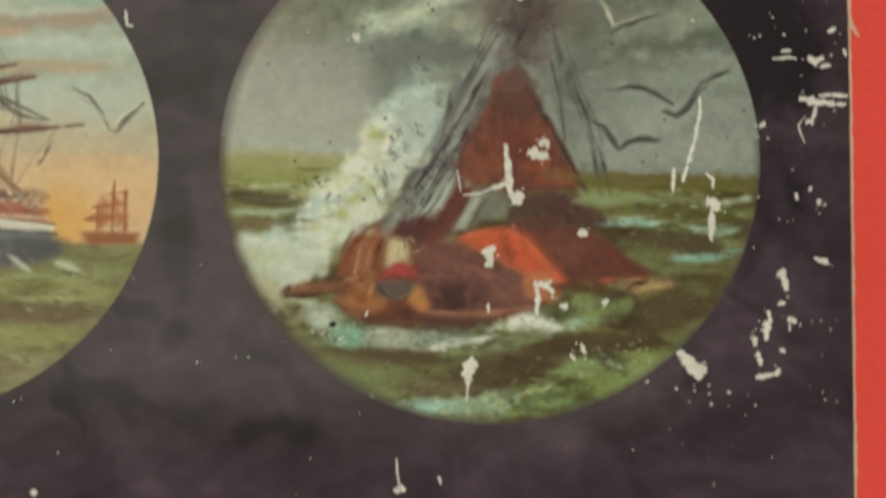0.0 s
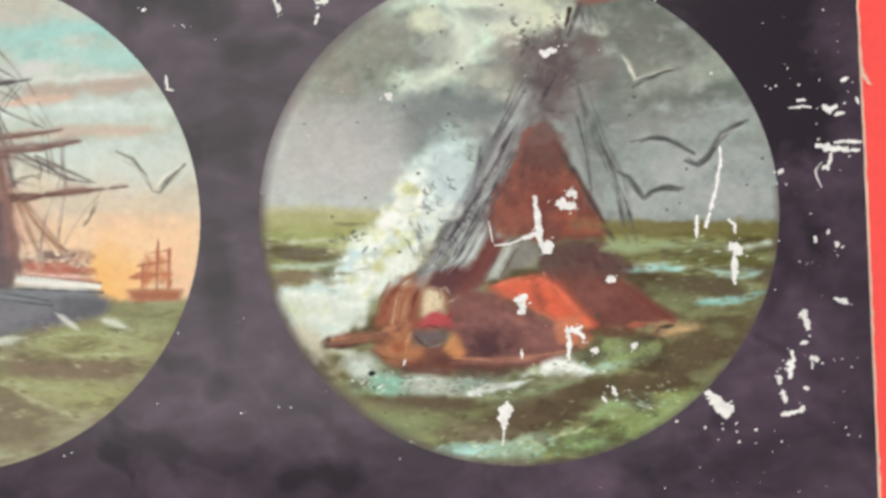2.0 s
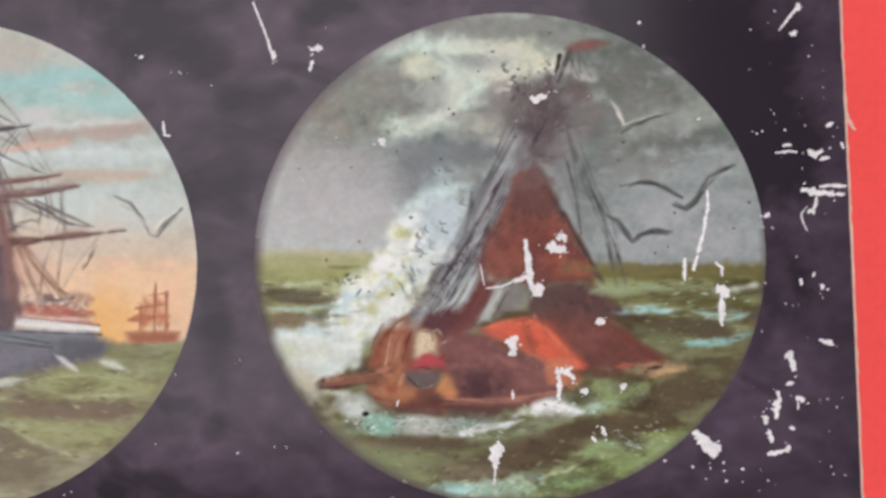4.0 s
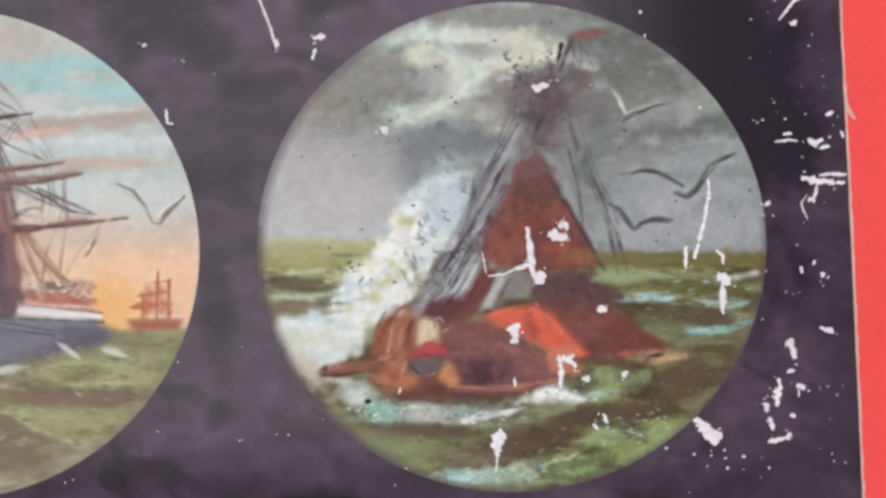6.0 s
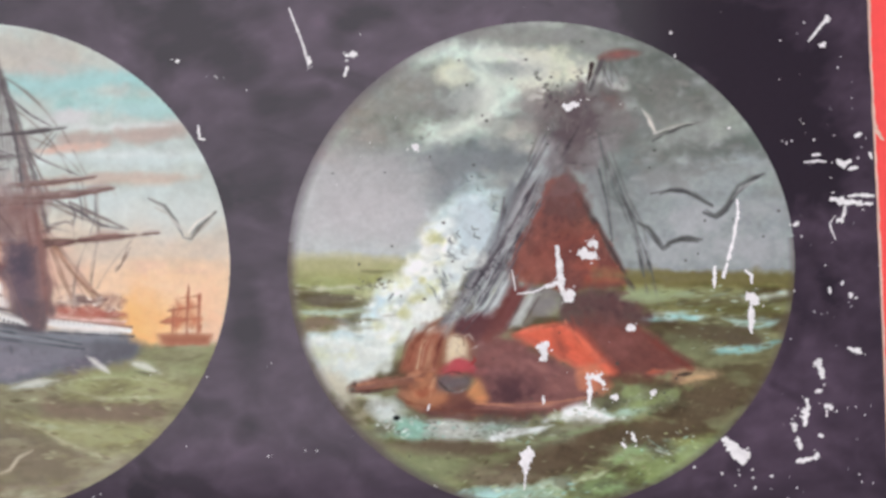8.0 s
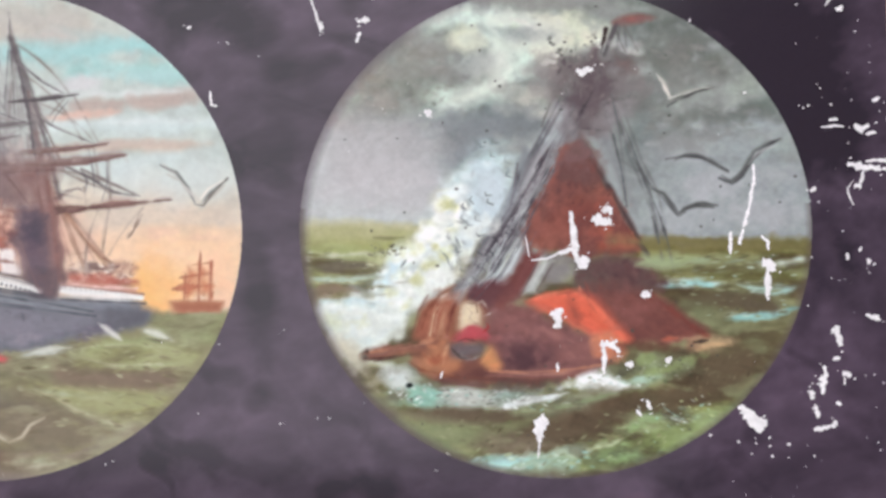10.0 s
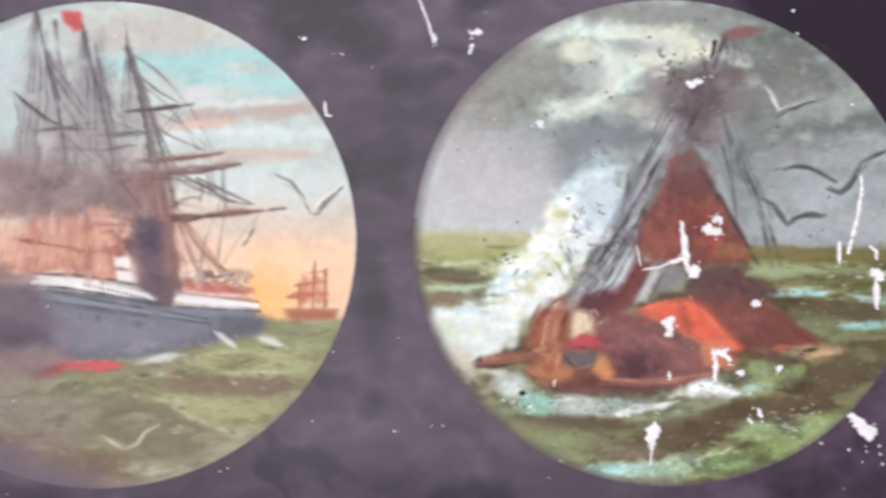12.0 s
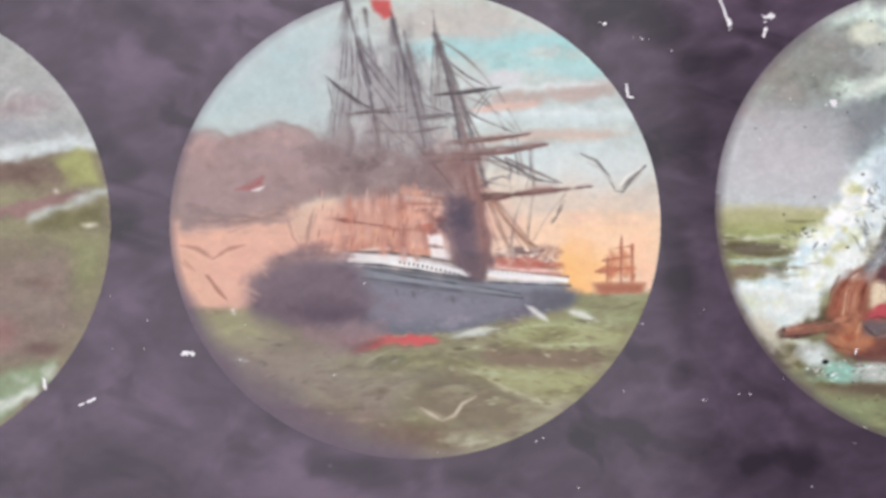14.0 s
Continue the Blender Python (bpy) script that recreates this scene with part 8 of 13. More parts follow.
cv.shape([(-0.002, -0.656), (0.136, -0.623), (0.317, -0.722), (0.498, -0.797), (0.359, -0.864), (0.086, -0.847), (-0.050, -0.785)], (126, 116, 92), 0.8, soft=18, wob=7)
cv.shape([(-0.210, -0.828), (0.085, -0.858), (0.129, -0.953), (-0.099, -0.972), (-0.234, -0.922)], (128, 106, 92), 0.75, soft=22, wob=7)
cv.shape([(-0.619, -0.725), (-0.232, -0.734), (-0.097, -0.831), (-0.326, -0.943), (-0.552, -0.868)], (132, 112, 100), 0.75, soft=26, wob=7)
cv.line([(-0.551, -0.793), (-0.324, -0.784), (-0.141, -0.759)], 16, (112, 92, 84), 0.7, taper=2, soft=12)
cv.shape([(-0.413, -0.588), (-0.229, -0.544), (-0.046, -0.536), (0.114, -0.552), (-0.002, -0.644), (-0.231, -0.663)], (136, 134, 98), 0.8, soft=16, wob=7)
cv.line([(-0.413, -0.654), (-0.253, -0.627), (-0.138, -0.594)], 14, (112, 104, 80), 0.7, taper=2, soft=10)
cv.line([(-0.184, -0.550), (-0.046, -0.529), (0.114, -0.564)], 8, (164, 162, 128), 0.7, taper=2, soft=7)
cv.shape([(-0.891, -0.388), (-0.685, -0.392), (-0.549, -0.467), (-0.641, -0.536), (-0.823, -0.508)], (152, 148, 104), 0.8, soft=18, wob=7)
cv.line([(-0.595, -0.518), (-0.503, -0.505)], 6, (90, 84, 70), 0.7, taper=2, soft=5)
cv.line([(0.061, -0.933), (0.198, -0.920), (0.357, -0.935), (0.266, -0.952)], 14, (178, 172, 138), 0.8, taper=2, soft=9)
cv.dabs([(-0.823, -0.485), (0.782, -0.518), (0.497, -0.844), (-0.098, -0.948), (-0.597, -0.773)], 190, 36, 8, [(160, 156, 112), (116, 106, 84), (140, 134, 98), (150, 140, 118)], 0.45, turn=-8, spread=22)
cv.line([(-0.009, -0.790), (0.052, -0.822), (0.108, -0.847)], 8, (206, 194, 164), 0.9, taper=2, soft=4, name="gull#d")
cv.line([(0.097, -0.847), (0.143, -0.824), (0.178, -0.778), (0.236, -0.753)], 9, (206, 192, 162), 0.9, taper=2, soft=4, name="gull#d")
cv.shape([(-0.937, -0.387), (-0.503, -0.491), (-0.230, -0.592), (-0.415, -0.777), (-0.642, -0.725), (-0.823, -0.579)], (144, 134, 120), 0.55, soft=50, wob=10)
# hull
cv.shape([(-0.685, -0.261), (-0.604, -0.198), (-0.454, -0.177), (-0.224, -0.196), (0.051, -0.240), (0.281, -0.269), (0.616, -0.280), (0.654, -0.324), (0.613, -0.383), (0.463, -0.392), (0.300, -0.448), (0.093, -0.485), (-0.114, -0.495), (-0.320, -0.447), (-0.548, -0.431), (-0.662, -0.357)], (112, 116, 128), 0.95, soft=12, wob=6, name="hull")
cv.shape([(-0.685, -0.261), (-0.604, -0.198), (-0.454, -0.177), (-0.259, -0.210), (-0.227, -0.354), (-0.274, -0.460), (-0.503, -0.432), (-0.651, -0.364)], (112, 98, 108), 0.85, soft=60, wob=10)
cv.blob([(-0.456, -0.373), (-0.342, -0.399), (-0.525, -0.348)], 62, 30, (86, 72, 82), 0.7, soft=1.5, wob=0.4)
cv.blob([(-0.593, -0.263)], 50, 26, (104, 90, 98), 0.6, soft=1.6)
cv.shape([(-0.411, -0.469), (-0.228, -0.437), (-0.114, -0.476), (-0.229, -0.556), (-0.367, -0.553)], (146, 118, 120), 0.8, soft=30, wob=8)
cv.line([(-0.225, -0.239), (0.050, -0.283), (0.280, -0.312), (0.510, -0.340)], 5, (62, 66, 76), 0.8, soft=4)
cv.line([(-0.202, -0.216), (0.051, -0.257), (0.281, -0.283), (0.604, -0.294)], 18, (124, 134, 144), 0.7, soft=9, wob=0.5)
cv.dabs([(-0.202, -0.259), (0.511, -0.321), (0.416, -0.415), (-0.091, -0.476)], 90, 34, 12, [(122, 124, 138), (98, 102, 116), (134, 134, 148), (108, 104, 120)], 0.5, turn=-6, spread=14)
for i in range(14):
    cv.line([(-0.16 + i * 0.048, -0.252 - i * 0.0042), (-0.158 + i * 0.048, -0.275 - i * 0.0042)], 3.5, (74, 78, 90), 0.6, soft=2.5)
cv.blob([(0.568, -0.334), (0.510, -0.357)], 36, 18, (72, 72, 80), 0.8, soft=1.3, wob=0.5)
cv.shape([(-0.252, -0.539), (-0.137, -0.494), (-0.045, -0.482), (0.092, -0.504), (0.069, -0.532), (-0.092, -0.524), (-0.183, -0.541)], (208, 82, 88), 0.9, soft=9, wob=4, name="boot_topping")
cv.shape([(-0.275, -0.548), (-0.183, -0.493), (-0.091, -0.500), (-0.137, -0.527)], (160, 72, 76), 0.8, soft=10, wob=4)
cv.line([(0.139, -0.481), (0.231, -0.478), (0.334, -0.468)], 12, (196, 200, 192), 0.85, taper=2, soft=7, wob=0.9)
# bulwark and deck houses
cv.shape([(-0.339, -0.141), (-0.200, -0.131), (-0.039, -0.154), (0.144, -0.194), (0.224, -0.236), (0.178, -0.250), (0.052, -0.221), (-0.178, -0.192), (-0.316, -0.175)], (232, 230, 224), soft=4, wob=2, name="bulwark#1")
cv.line([(-0.201, -0.136), (-0.016, -0.157), (0.190, -0.214)], 3.5, (86, 82, 84), 0.8, soft=2.5)
cv.line([(-0.224, -0.196), (0.051, -0.230), (0.201, -0.257)], 4, (70, 72, 80), 0.8, soft=2.5)
for i in range(13):
    cv.blob([(0.035 + i * 0.0165, -0.165 - i * 0.0047)], 2.4, 4.2, (110, 108, 110), 0.8, soft=0.9)
cv.shape([(0.292, -0.206), (0.421, -0.223), (0.605, -0.246), (0.599, -0.280), (0.443, -0.272), (0.295, -0.250)], (228, 226, 222), soft=4, wob=2, name="bulwark#2")
cv.line([(0.296, -0.226), (0.466, -0.244), (0.605, -0.256)], 3, (120, 112, 112), 0.7, soft=2.5)
for i in range(14):
    cv.line([(0.325 + i * 0.0215, -0.180 - i * 0.0022), (0.327 + i * 0.0215, -0.205 - i * 0.0022)], 2.6, (120, 116, 118), 0.7, soft=2)
cv.shape([(0.298, -0.161), (0.468, -0.171), (0.602, -0.198), (0.606, -0.222), (0.444, -0.219), (0.297, -0.197)], (196, 128, 112), 0.9, soft=5, wob=3, name="deck_house")
cv.dabs([(0.308, -0.125), (0.563, -0.111), (0.583, -0.203), (0.306, -0.185)], 44, 16, 7, [(206, 176, 162), (128, 82, 76), (230, 214, 202), (166, 104, 92)], 0.75, turn=0, spread=30, name="deck_house")
cv.blob([(0.504, -0.141), (0.543, -0.142), (0.578, -0.145)], 8, 9, (170, 120, 106), 0.85, soft=0.9, name="deck_house")
cv.blob([(0.504, -0.129), (0.546, -0.129)], 5, 4, (112, 78, 74), 0.8, soft=0.8)
cv.line([(0.514, -0.201), (0.629, -0.223)], 6, (136, 82, 74), 0.8, taper=1, soft=4)
cv.shape([(-0.315, -0.064), (-0.107, -0.068), (0.077, -0.120), (0.064, -0.168), (-0.224, -0.133), (-0.316, -0.136)], (206, 140, 116), 0.7, soft=10, wob=4, name="deck_house")
cv.dabs([(-0.337, -0.015), (0.032, -0.023), (0.076, -0.144), (-0.316, -0.124)], 40, 26, 10, [(226, 164, 128), (178, 106, 94), (236, 190, 160), (150, 96, 92)], 0.6, turn=85, spread=20)
cv.shape([(0.059, -0.084), (0.105, -0.077), (0.123, -0.121), (0.133, -0.174), (0.076, -0.163)], (232, 220, 212), 0.95, soft=4, wob=2, name="deck_house")
cv.line([(0.063, -0.115), (0.118, -0.121)], 3, (120, 90, 90), 0.7)
cv.line([(-0.408, -0.163), (-0.316, -0.148), (-0.201, -0.144)], 8, (206, 178, 158), 0.6, soft=5)
for q in [(-0.268, -0.017), (-0.175, 0.030), (-0.105, 0.053), (-0.071, 0.016), (-0.222, -0.006)]:
    cv.line([(q[0], q[1] + 0.10), (q[0] + 0.004, q[1] - 0.12)], 14, (168, 100, 90), 0.55, soft=7, wob=0.7)
cv.line([(-0.360, 0.014), (-0.222, -0.003), (-0.084, -0.030)], 8, (142, 84, 80), 0.85, soft=4, wob=0.5, name="yard#1")
cv.line([(-0.082, 0.081), (0.080, 0.068)], 5, (160, 100, 90), 0.7, soft=4)
# funnel
cv.shape([(0.127, 0.109), (0.248, 0.114), (0.259, -0.027), (0.249, -0.148), (0.287, -0.221), (0.263, -0.280), (0.178, -0.266), (0.144, -0.194), (0.125, -0.024)], (112, 94, 102), 0.85, soft=24, wob=6, name="funnel")
cv.shape([(0.144, -0.194), (0.283, -0.197), (0.276, -0.281), (0.178, -0.266)], (74, 72, 80), 0.85, soft=12, wob=4)
cv.line([(0.255, 0.094), (0.262, -0.076), (0.274, -0.196)], 18, (128, 92, 88), 0.7, soft=9)
cv.blob([(0.183, -0.001)], 24, 46, (88, 74, 92), 0.7, soft=1.4)
cv.weather(5.0, 0.06, 2)
cv.blob([(-0.547, -0.300), (-0.411, -0.398), (-0.320, -0.495)], 90, 52, (122, 106, 114), 0.5, soft=2, wob=0.5)
# second pass
cv.line([(-0.316, -0.151), (-0.201, -0.139), (-0.040, -0.161), (0.144, -0.199), (0.217, -0.234)], 9, (236, 234, 230), 0.85, soft=3, wob=0.3)
cv.line([(-0.224, -0.196), (0.051, -0.230), (0.201, -0.257)], 4, (62, 64, 74), 0.7, soft=3)
cv.line([(-0.200, -0.131), (-0.016, -0.152), (0.179, -0.209)], 3, (92, 86, 88), 0.7, soft=2)
(ax, ay), (bx, by) = [(0.002, -0.176), (0.194, -0.233)]
for i in range(13):
    cv.blob([(ax + (bx - ax) * i / 12, ay + (by - ay) * i / 12)], 2.2, 3.4, (104, 100, 104), 0.8, soft=0.9)
cv.line([(0.296, -0.221), (0.420, -0.238), (0.605, -0.261)], 10, (232, 230, 226), 0.85, soft=3, wob=0.3)
cv.line([(0.296, -0.206), (0.467, -0.219), (0.605, -0.246)], 4, (206, 120, 108), 0.7, soft=3)
(ax, ay), (bx, by) = [(0.310, -0.226), (0.591, -0.265)]
for i in range(15):
    x, y = ax + (bx - ax) * i / 14, ay + (by - ay) * i / 14
    cv.line([(x, y + 0.008), (x + 0.002, y - 0.016)], 2.2, (116, 112, 116), 0.7, soft=2)
cv.line([(-0.202, -0.244), (0.050, -0.288), (0.280, -0.317), (0.487, -0.340)], 3.5, (62, 64, 74), 0.7, soft=3)
cv.dabs([(-0.179, -0.259), (0.488, -0.321), (0.416, -0.403), (-0.090, -0.452)], 60, 26, 5, [(126, 130, 142), (76, 80, 92), (132, 128, 142)], 0.45, turn=-6, spread=16)
cv.dabs([(0.331, -0.125), (0.574, -0.118), (0.584, -0.178), (0.330, -0.169)], 36, 9, 5, [(232, 216, 206), (120, 76, 72), (206, 170, 156), (96, 70, 70)], 0.75, turn=0, spread=60)
cv.dabs([(-0.337, 0.021), (0.056, -0.011), (0.076, -0.132), (-0.316, -0.124)], 36, 26, 6, [(236, 178, 146), (158, 92, 84), (240, 206, 180), (134, 86, 84)], 0.6, turn=88, spread=12)
cv.line([(0.073, -0.086), (0.100, -0.084)], 14, (236, 226, 220), 0.8, soft=4)
cv.line([(0.077, -0.120), (0.122, -0.157)], 14, (234, 222, 216), 0.8, soft=4)
cv.dabs([(0.368, -0.509), (0.508, -0.429), (0.828, -0.495), (0.781, -0.542), (0.504, -0.565)], 40, 30, 6, [(176, 178, 122), (130, 128, 80), (186, 188, 150)], 0.6, turn=-6, spread=14)
cv.dabs([(0.136, -0.600), (0.685, -0.659), (0.591, -0.763), (0.363, -0.723)], 46, 44, 6, [(174, 172, 116), (128, 118, 88), (184, 180, 134)], 0.5, turn=-14, spread=12)
cv.dabs([(-0.413, -0.588), (0.091, -0.551), (-0.004, -0.739), (-0.415, -0.777)], 50, 40, 6, [(150, 146, 108), (112, 102, 80), (158, 150, 124)], 0.5, turn=10, spread=18)
cv.dabs([(0.185, -0.470), (0.346, -0.461), (0.322, -0.489), (0.184, -0.496)], 14, 16, 5, [(214, 216, 210), (180, 184, 176)], 0.8, spread=30)
cv.line([(0.474, -0.392), (0.504, -0.412), (0.535, -0.437)], 7, (236, 236, 230), 0.85, taper=2, soft=4)
cv.line([(0.619, -0.405), (0.669, -0.416), (0.738, -0.446)], 8, (228, 230, 220), 0.8, taper=2, soft=4)
cv.line([(-0.225, -0.225), (0.005, -0.258), (0.258, -0.287), (0.580, -0.303)], 12, (136, 144, 152), 0.5, soft=8, wob=0.6)
cv.dabs([(-0.203, -0.307), (0.372, -0.342), (0.278, -0.412), (-0.113, -0.452)], 50, 30, 10, [(124, 122, 134), (104, 102, 116), (134, 128, 140)], 0.4, turn=-5, spread=20)
cv.blob([(-0.044, -0.406), (0.140, -0.397), (0.279, -0.364)], 60, 16, (104, 96, 112), 0.45, turn=-5, soft=1.8, wob=0.6)
cv.line([(-0.114, -0.495), (0.001, -0.502), (0.088, -0.508)], 9, (222, 70, 78), 0.7, taper=2, soft=5)
cv.line([(0.127, 0.109), (0.135, -0.073), (0.156, -0.194)], 6, (120, 96, 104), 0.5, soft=5)
cv.line([(0.351, 0.743), (0.610, 0.771), (0.726, 0.719)], 12, (158, 212, 210), 0.6, taper=2, soft=9, wob=1.0)
cv.line([(0.297, 0.448), (0.625, 0.454), (0.905, 0.437)], 9, (224, 232, 230), 0.6, taper=2, soft=7, wob=1.0)
cv.line([(0.228, 0.476), (0.415, 0.478), (0.532, 0.500)], 7, (228, 188, 170), 0.6, taper=2, soft=6, wob=1.0)
cv.line([(0.393, 0.527), (0.627, 0.538), (0.838, 0.529)], 7, (178, 158, 148), 0.5, taper=2, soft=6, wob=1.0)
# masts, yards and rigging
cv.shape([(-0.414, 0.338), (-0.216, 0.391), (0.063, 0.376), (0.271, 0.301), (0.232, 0.114), (-0.081, 0.106), (-0.405, 0.119)], (154, 136, 134), 0.6, soft=40, wob=14)
cv.blob([(-0.410, -0.362), (-0.479, -0.337)], 46, 24, (86, 72, 84), 0.45, soft=1.8, wob=0.6)
cv.line([(-0.274, 0.966), (-0.229, 0.791), (-0.190, 0.617), (-0.169, 0.469), (-0.152, 0.321)], 9, (104, 98, 100), 0.8, soft=5, wob=0.5, name="mast#4")
cv.line([(-0.161, 0.346), (-0.145, 0.151), (-0.108, -0.116)], 11, (138, 94, 88), 0.75, soft=6, wob=0.4, name="mast#5")
cv.line([(-0.081, 0.875), (-0.037, 0.664), (0.006, 0.465), (0.049, 0.244)], 10, (110, 104, 104), 0.85, soft=5, wob=0.4, name="mast#6")
cv.line([(0.094, 0.810), (0.149, 0.635), (0.192, 0.413)], 10, (112, 106, 108), 0.8, soft=5, wob=0.5)
cv.line([(0.192, 0.413), (0.234, 0.216), (0.275, -0.027), (0.306, -0.197)], 11, (122, 94, 92), 0.75, soft=5, wob=0.4, name="mast#7")
cv.line([(0.087, 0.910), (0.103, 0.785)], 4, (140, 132, 128), 0.8, soft=2.5, name="mast#8")
for a in [(-0.305, 0.718), (-0.331, 0.521), (-0.344, 0.398), (-0.272, 0.594), (-0.286, 0.373), (-0.212, 0.691), (-0.096, 0.640), (-0.075, 0.516), (-0.025, 0.713), (-0.100, 0.418), (-0.038, 0.589), (-0.017, 0.490), (0.004, 0.367), (-0.167, 0.592), (-0.146, 0.395), (0.134, 0.463), (0.179, 0.364)]:
    cv.line([(a[0] + 0.02, a[1] + 0.18), (a[0] - 0.015, a[1] - 0.20)], 16, (138, 134, 134), 0.42, taper=2, soft=10, wob=0.8)
for a, b in (([(-0.274, 0.966)], [(-0.351, 0.374)]), ([(-0.265, 0.916)], [(-0.316, 0.251)]), ([(-0.252, 0.866)], [(-0.283, 0.226)]), ([(-0.229, 0.791)], [(0.019, 0.539)]), ([(-0.200, 0.691)], [(-0.078, 0.320)]), ([(-0.229, 0.816)], [(-0.031, 0.368)]),
             ([(-0.081, 0.863)], [(-0.100, 0.394)]), ([(-0.070, 0.813)], [(-0.051, 0.271)]), ([(-0.059, 0.788)], [(0.083, 0.244)]), ([(-0.052, 0.738)], [(0.153, 0.218)]), ([(-0.190, 0.592)], [(-0.289, 0.153)]), ([(-0.180, 0.518)], [(-0.220, 0.152)])):
    cv.line([a[0], b[0]], 3.6, (116, 112, 114), 0.6, soft=2.5, wob=0.6, name="rigging")
for a, b, k in (([(0.108, 0.785)], [(0.324, 0.578)], 0.06), ([(0.121, 0.735)], [(0.061, 0.293)], 0.0), ([(0.108, 0.785)], [(0.077, 0.366)], 0.0), ([(0.138, 0.660)], [(0.377, 0.380)], 0.08),
        ([(0.159, 0.549)], [(0.435, 0.359)], 0.10), ([(0.194, 0.536)], [(0.294, 0.288)], 0.0), ([(0.323, 0.571)], [(0.251, 0.486)], 0.0), ([(0.347, 0.558)], [(0.447, 0.359)], 0.0),
        ([(0.223, 0.265)], [(0.581, 0.156)], 0.06), ([(0.293, 0.259)], [(0.523, 0.162)], -0.03), ([(0.423, 0.347)], [(0.443, 0.212)], 0.0), ([(0.481, 0.305)], [(0.488, 0.138)], 0.0),
        ([(0.268, 0.167)], [(0.383, 0.140)], 0.0), ([(0.385, 0.189)], [(0.394, 0.104)], 0.0), ([(0.308, 0.105)], [(0.503, -0.153)], 0.0)):
    cv.line([a[0], b[0]], 3.6, (130, 114, 108), 0.6, soft=2.2, wob=0.5, name="rigging", bow=k)
for a, b, k in (([(0.440, 0.091)], [(0.388, -0.126)], -0.05), ([(0.487, 0.102)], [(0.459, -0.079)], -0.05), ([(0.615, 0.099)], [(0.482, -0.092)], -0.04), ([(0.128, 0.145)], [(-0.075, 0.467)], 0.0),
        ([(0.030, 0.490)], [(0.203, 0.413)], 0.0)):
    cv.line([a[0], b[0]], 3.6, (130, 114, 108), 0.6, soft=2.2, wob=0.5, name="rigging", bow=k)
cv.blob([(-0.072, 0.664), (-0.028, 0.491), (0.016, 0.367)], 26, 80, (140, 136, 136), 0.5, turn=12, soft=1.8, wob=0.5)
cv.blob([(-0.213, 0.593), (-0.181, 0.420), (-0.286, 0.422)], 26, 76, (146, 142, 142), 0.45, turn=8, soft=1.8, wob=0.5)
for a, f, c, n, q in (([(-0.267, 0.953)], [(-0.361, 0.350), (-0.251, 0.226)], (122, 118, 120), 6, 6), ([(-0.238, 0.816)], [(-0.217, 0.323), (0.004, 0.343)], (124, 120, 122), 7, 4),
        ([(-0.076, 0.863)], [(-0.110, 0.345), (0.078, 0.219)], (120, 116, 118), 7, 6), ([(-0.039, 0.688)], [(-0.015, 0.172), (0.166, 0.193)], (126, 116, 116), 6, 4),
        ([(0.101, 0.805)], [(0.062, 0.312), (0.169, 0.310)], (120, 112, 112), 5, 5), ([(0.165, 0.586)], [(0.167, 0.242), (0.307, 0.259)], (128, 100, 96), 5, 4)):
    cv.net(a[0], f, q, n, 3.2, c, 0.6, name="rigging")
for a, f, c, n, q in (([(-0.169, 0.444)], [(-0.317, 0.117), (-0.081, 0.113)], (128, 108, 108), 7, 4), ([(-0.136, 0.150)], [(-0.293, -0.125), (-0.039, -0.137)], (158, 104, 94), 6, 2),
        ([(0.043, 0.342)], [(-0.085, -0.117), (0.123, -0.121)], (150, 104, 98), 6, 3), ([(0.241, 0.216)], [(0.301, -0.197), (0.515, -0.165)], (150, 110, 100), 5, 2),
        ([(-0.274, 0.966)], [(-0.376, 0.620), (-0.402, 0.375)], (140, 138, 138), 3, 0)):
    cv.net(a[0], f, q, n, 3.2, c, 0.6, name="rigging")
cv.blob([(-0.219, 0.176), (-0.081, 0.149), (-0.404, 0.204), (-0.313, 0.117)], 70, 22, (136, 114, 112), 0.55, soft=1.8, wob=0.7)
cv.dabs([(-0.327, 0.817), (0.117, 0.760), (0.151, 0.145), (-0.382, 0.155)], 60, 70, 3, [(112, 108, 110), (128, 122, 122), (150, 146, 146)], 0.5, turn=-70, spread=26)
cv.dabs([(-0.310, 0.349), (0.295, 0.337), (0.284, -0.124), (-0.315, -0.112)], 70, 50, 4, [(150, 104, 96), (134, 96, 92), (170, 122, 110)], 0.5, turn=-80, spread=18)
cv.blob([(-0.102, 0.247), (-0.219, 0.225), (0.014, 0.257), (0.107, 0.243)], 46, 34, (134, 114, 112), 0.5, soft=1.8, wob=0.6)
cv.blob([(-0.038, 0.589), (0.007, 0.515)], 20, 52, (132, 128, 130), 0.5, turn=10, soft=1.6, wob=0.5)
cv.blob([(0.223, 0.265), (0.187, 0.168)], 24, 40, (128, 92, 88), 0.5, turn=10, soft=1.6, wob=0.5)
cv.blob([(-0.182, 0.334), (-0.172, 0.261)], 22, 34, (98, 86, 88), 0.55, soft=1.7, wob=0.7)
cv.blob([(0.020, 0.343), (0.037, 0.244)], 16, 40, (110, 98, 98), 0.45, turn=8, soft=1.7, wob=0.7)
cv.line([(-0.376, 0.640), (-0.307, 0.575), (-0.215, 0.494), (-0.168, 0.481)], 9, (96, 92, 94), 0.9, taper=2, soft=4, wob=0.4, name="yard#2")
cv.line([(-0.273, 0.458), (-0.075, 0.472), (0.017, 0.441)], 7, (108, 102, 102), 0.75, soft=4, name="yard#3")
cv.line([(0.089, 0.543), (0.230, 0.555), (0.366, 0.572)], 9, (106, 100, 100), 0.9, taper=2, soft=4, wob=0.4, name="yard#4")
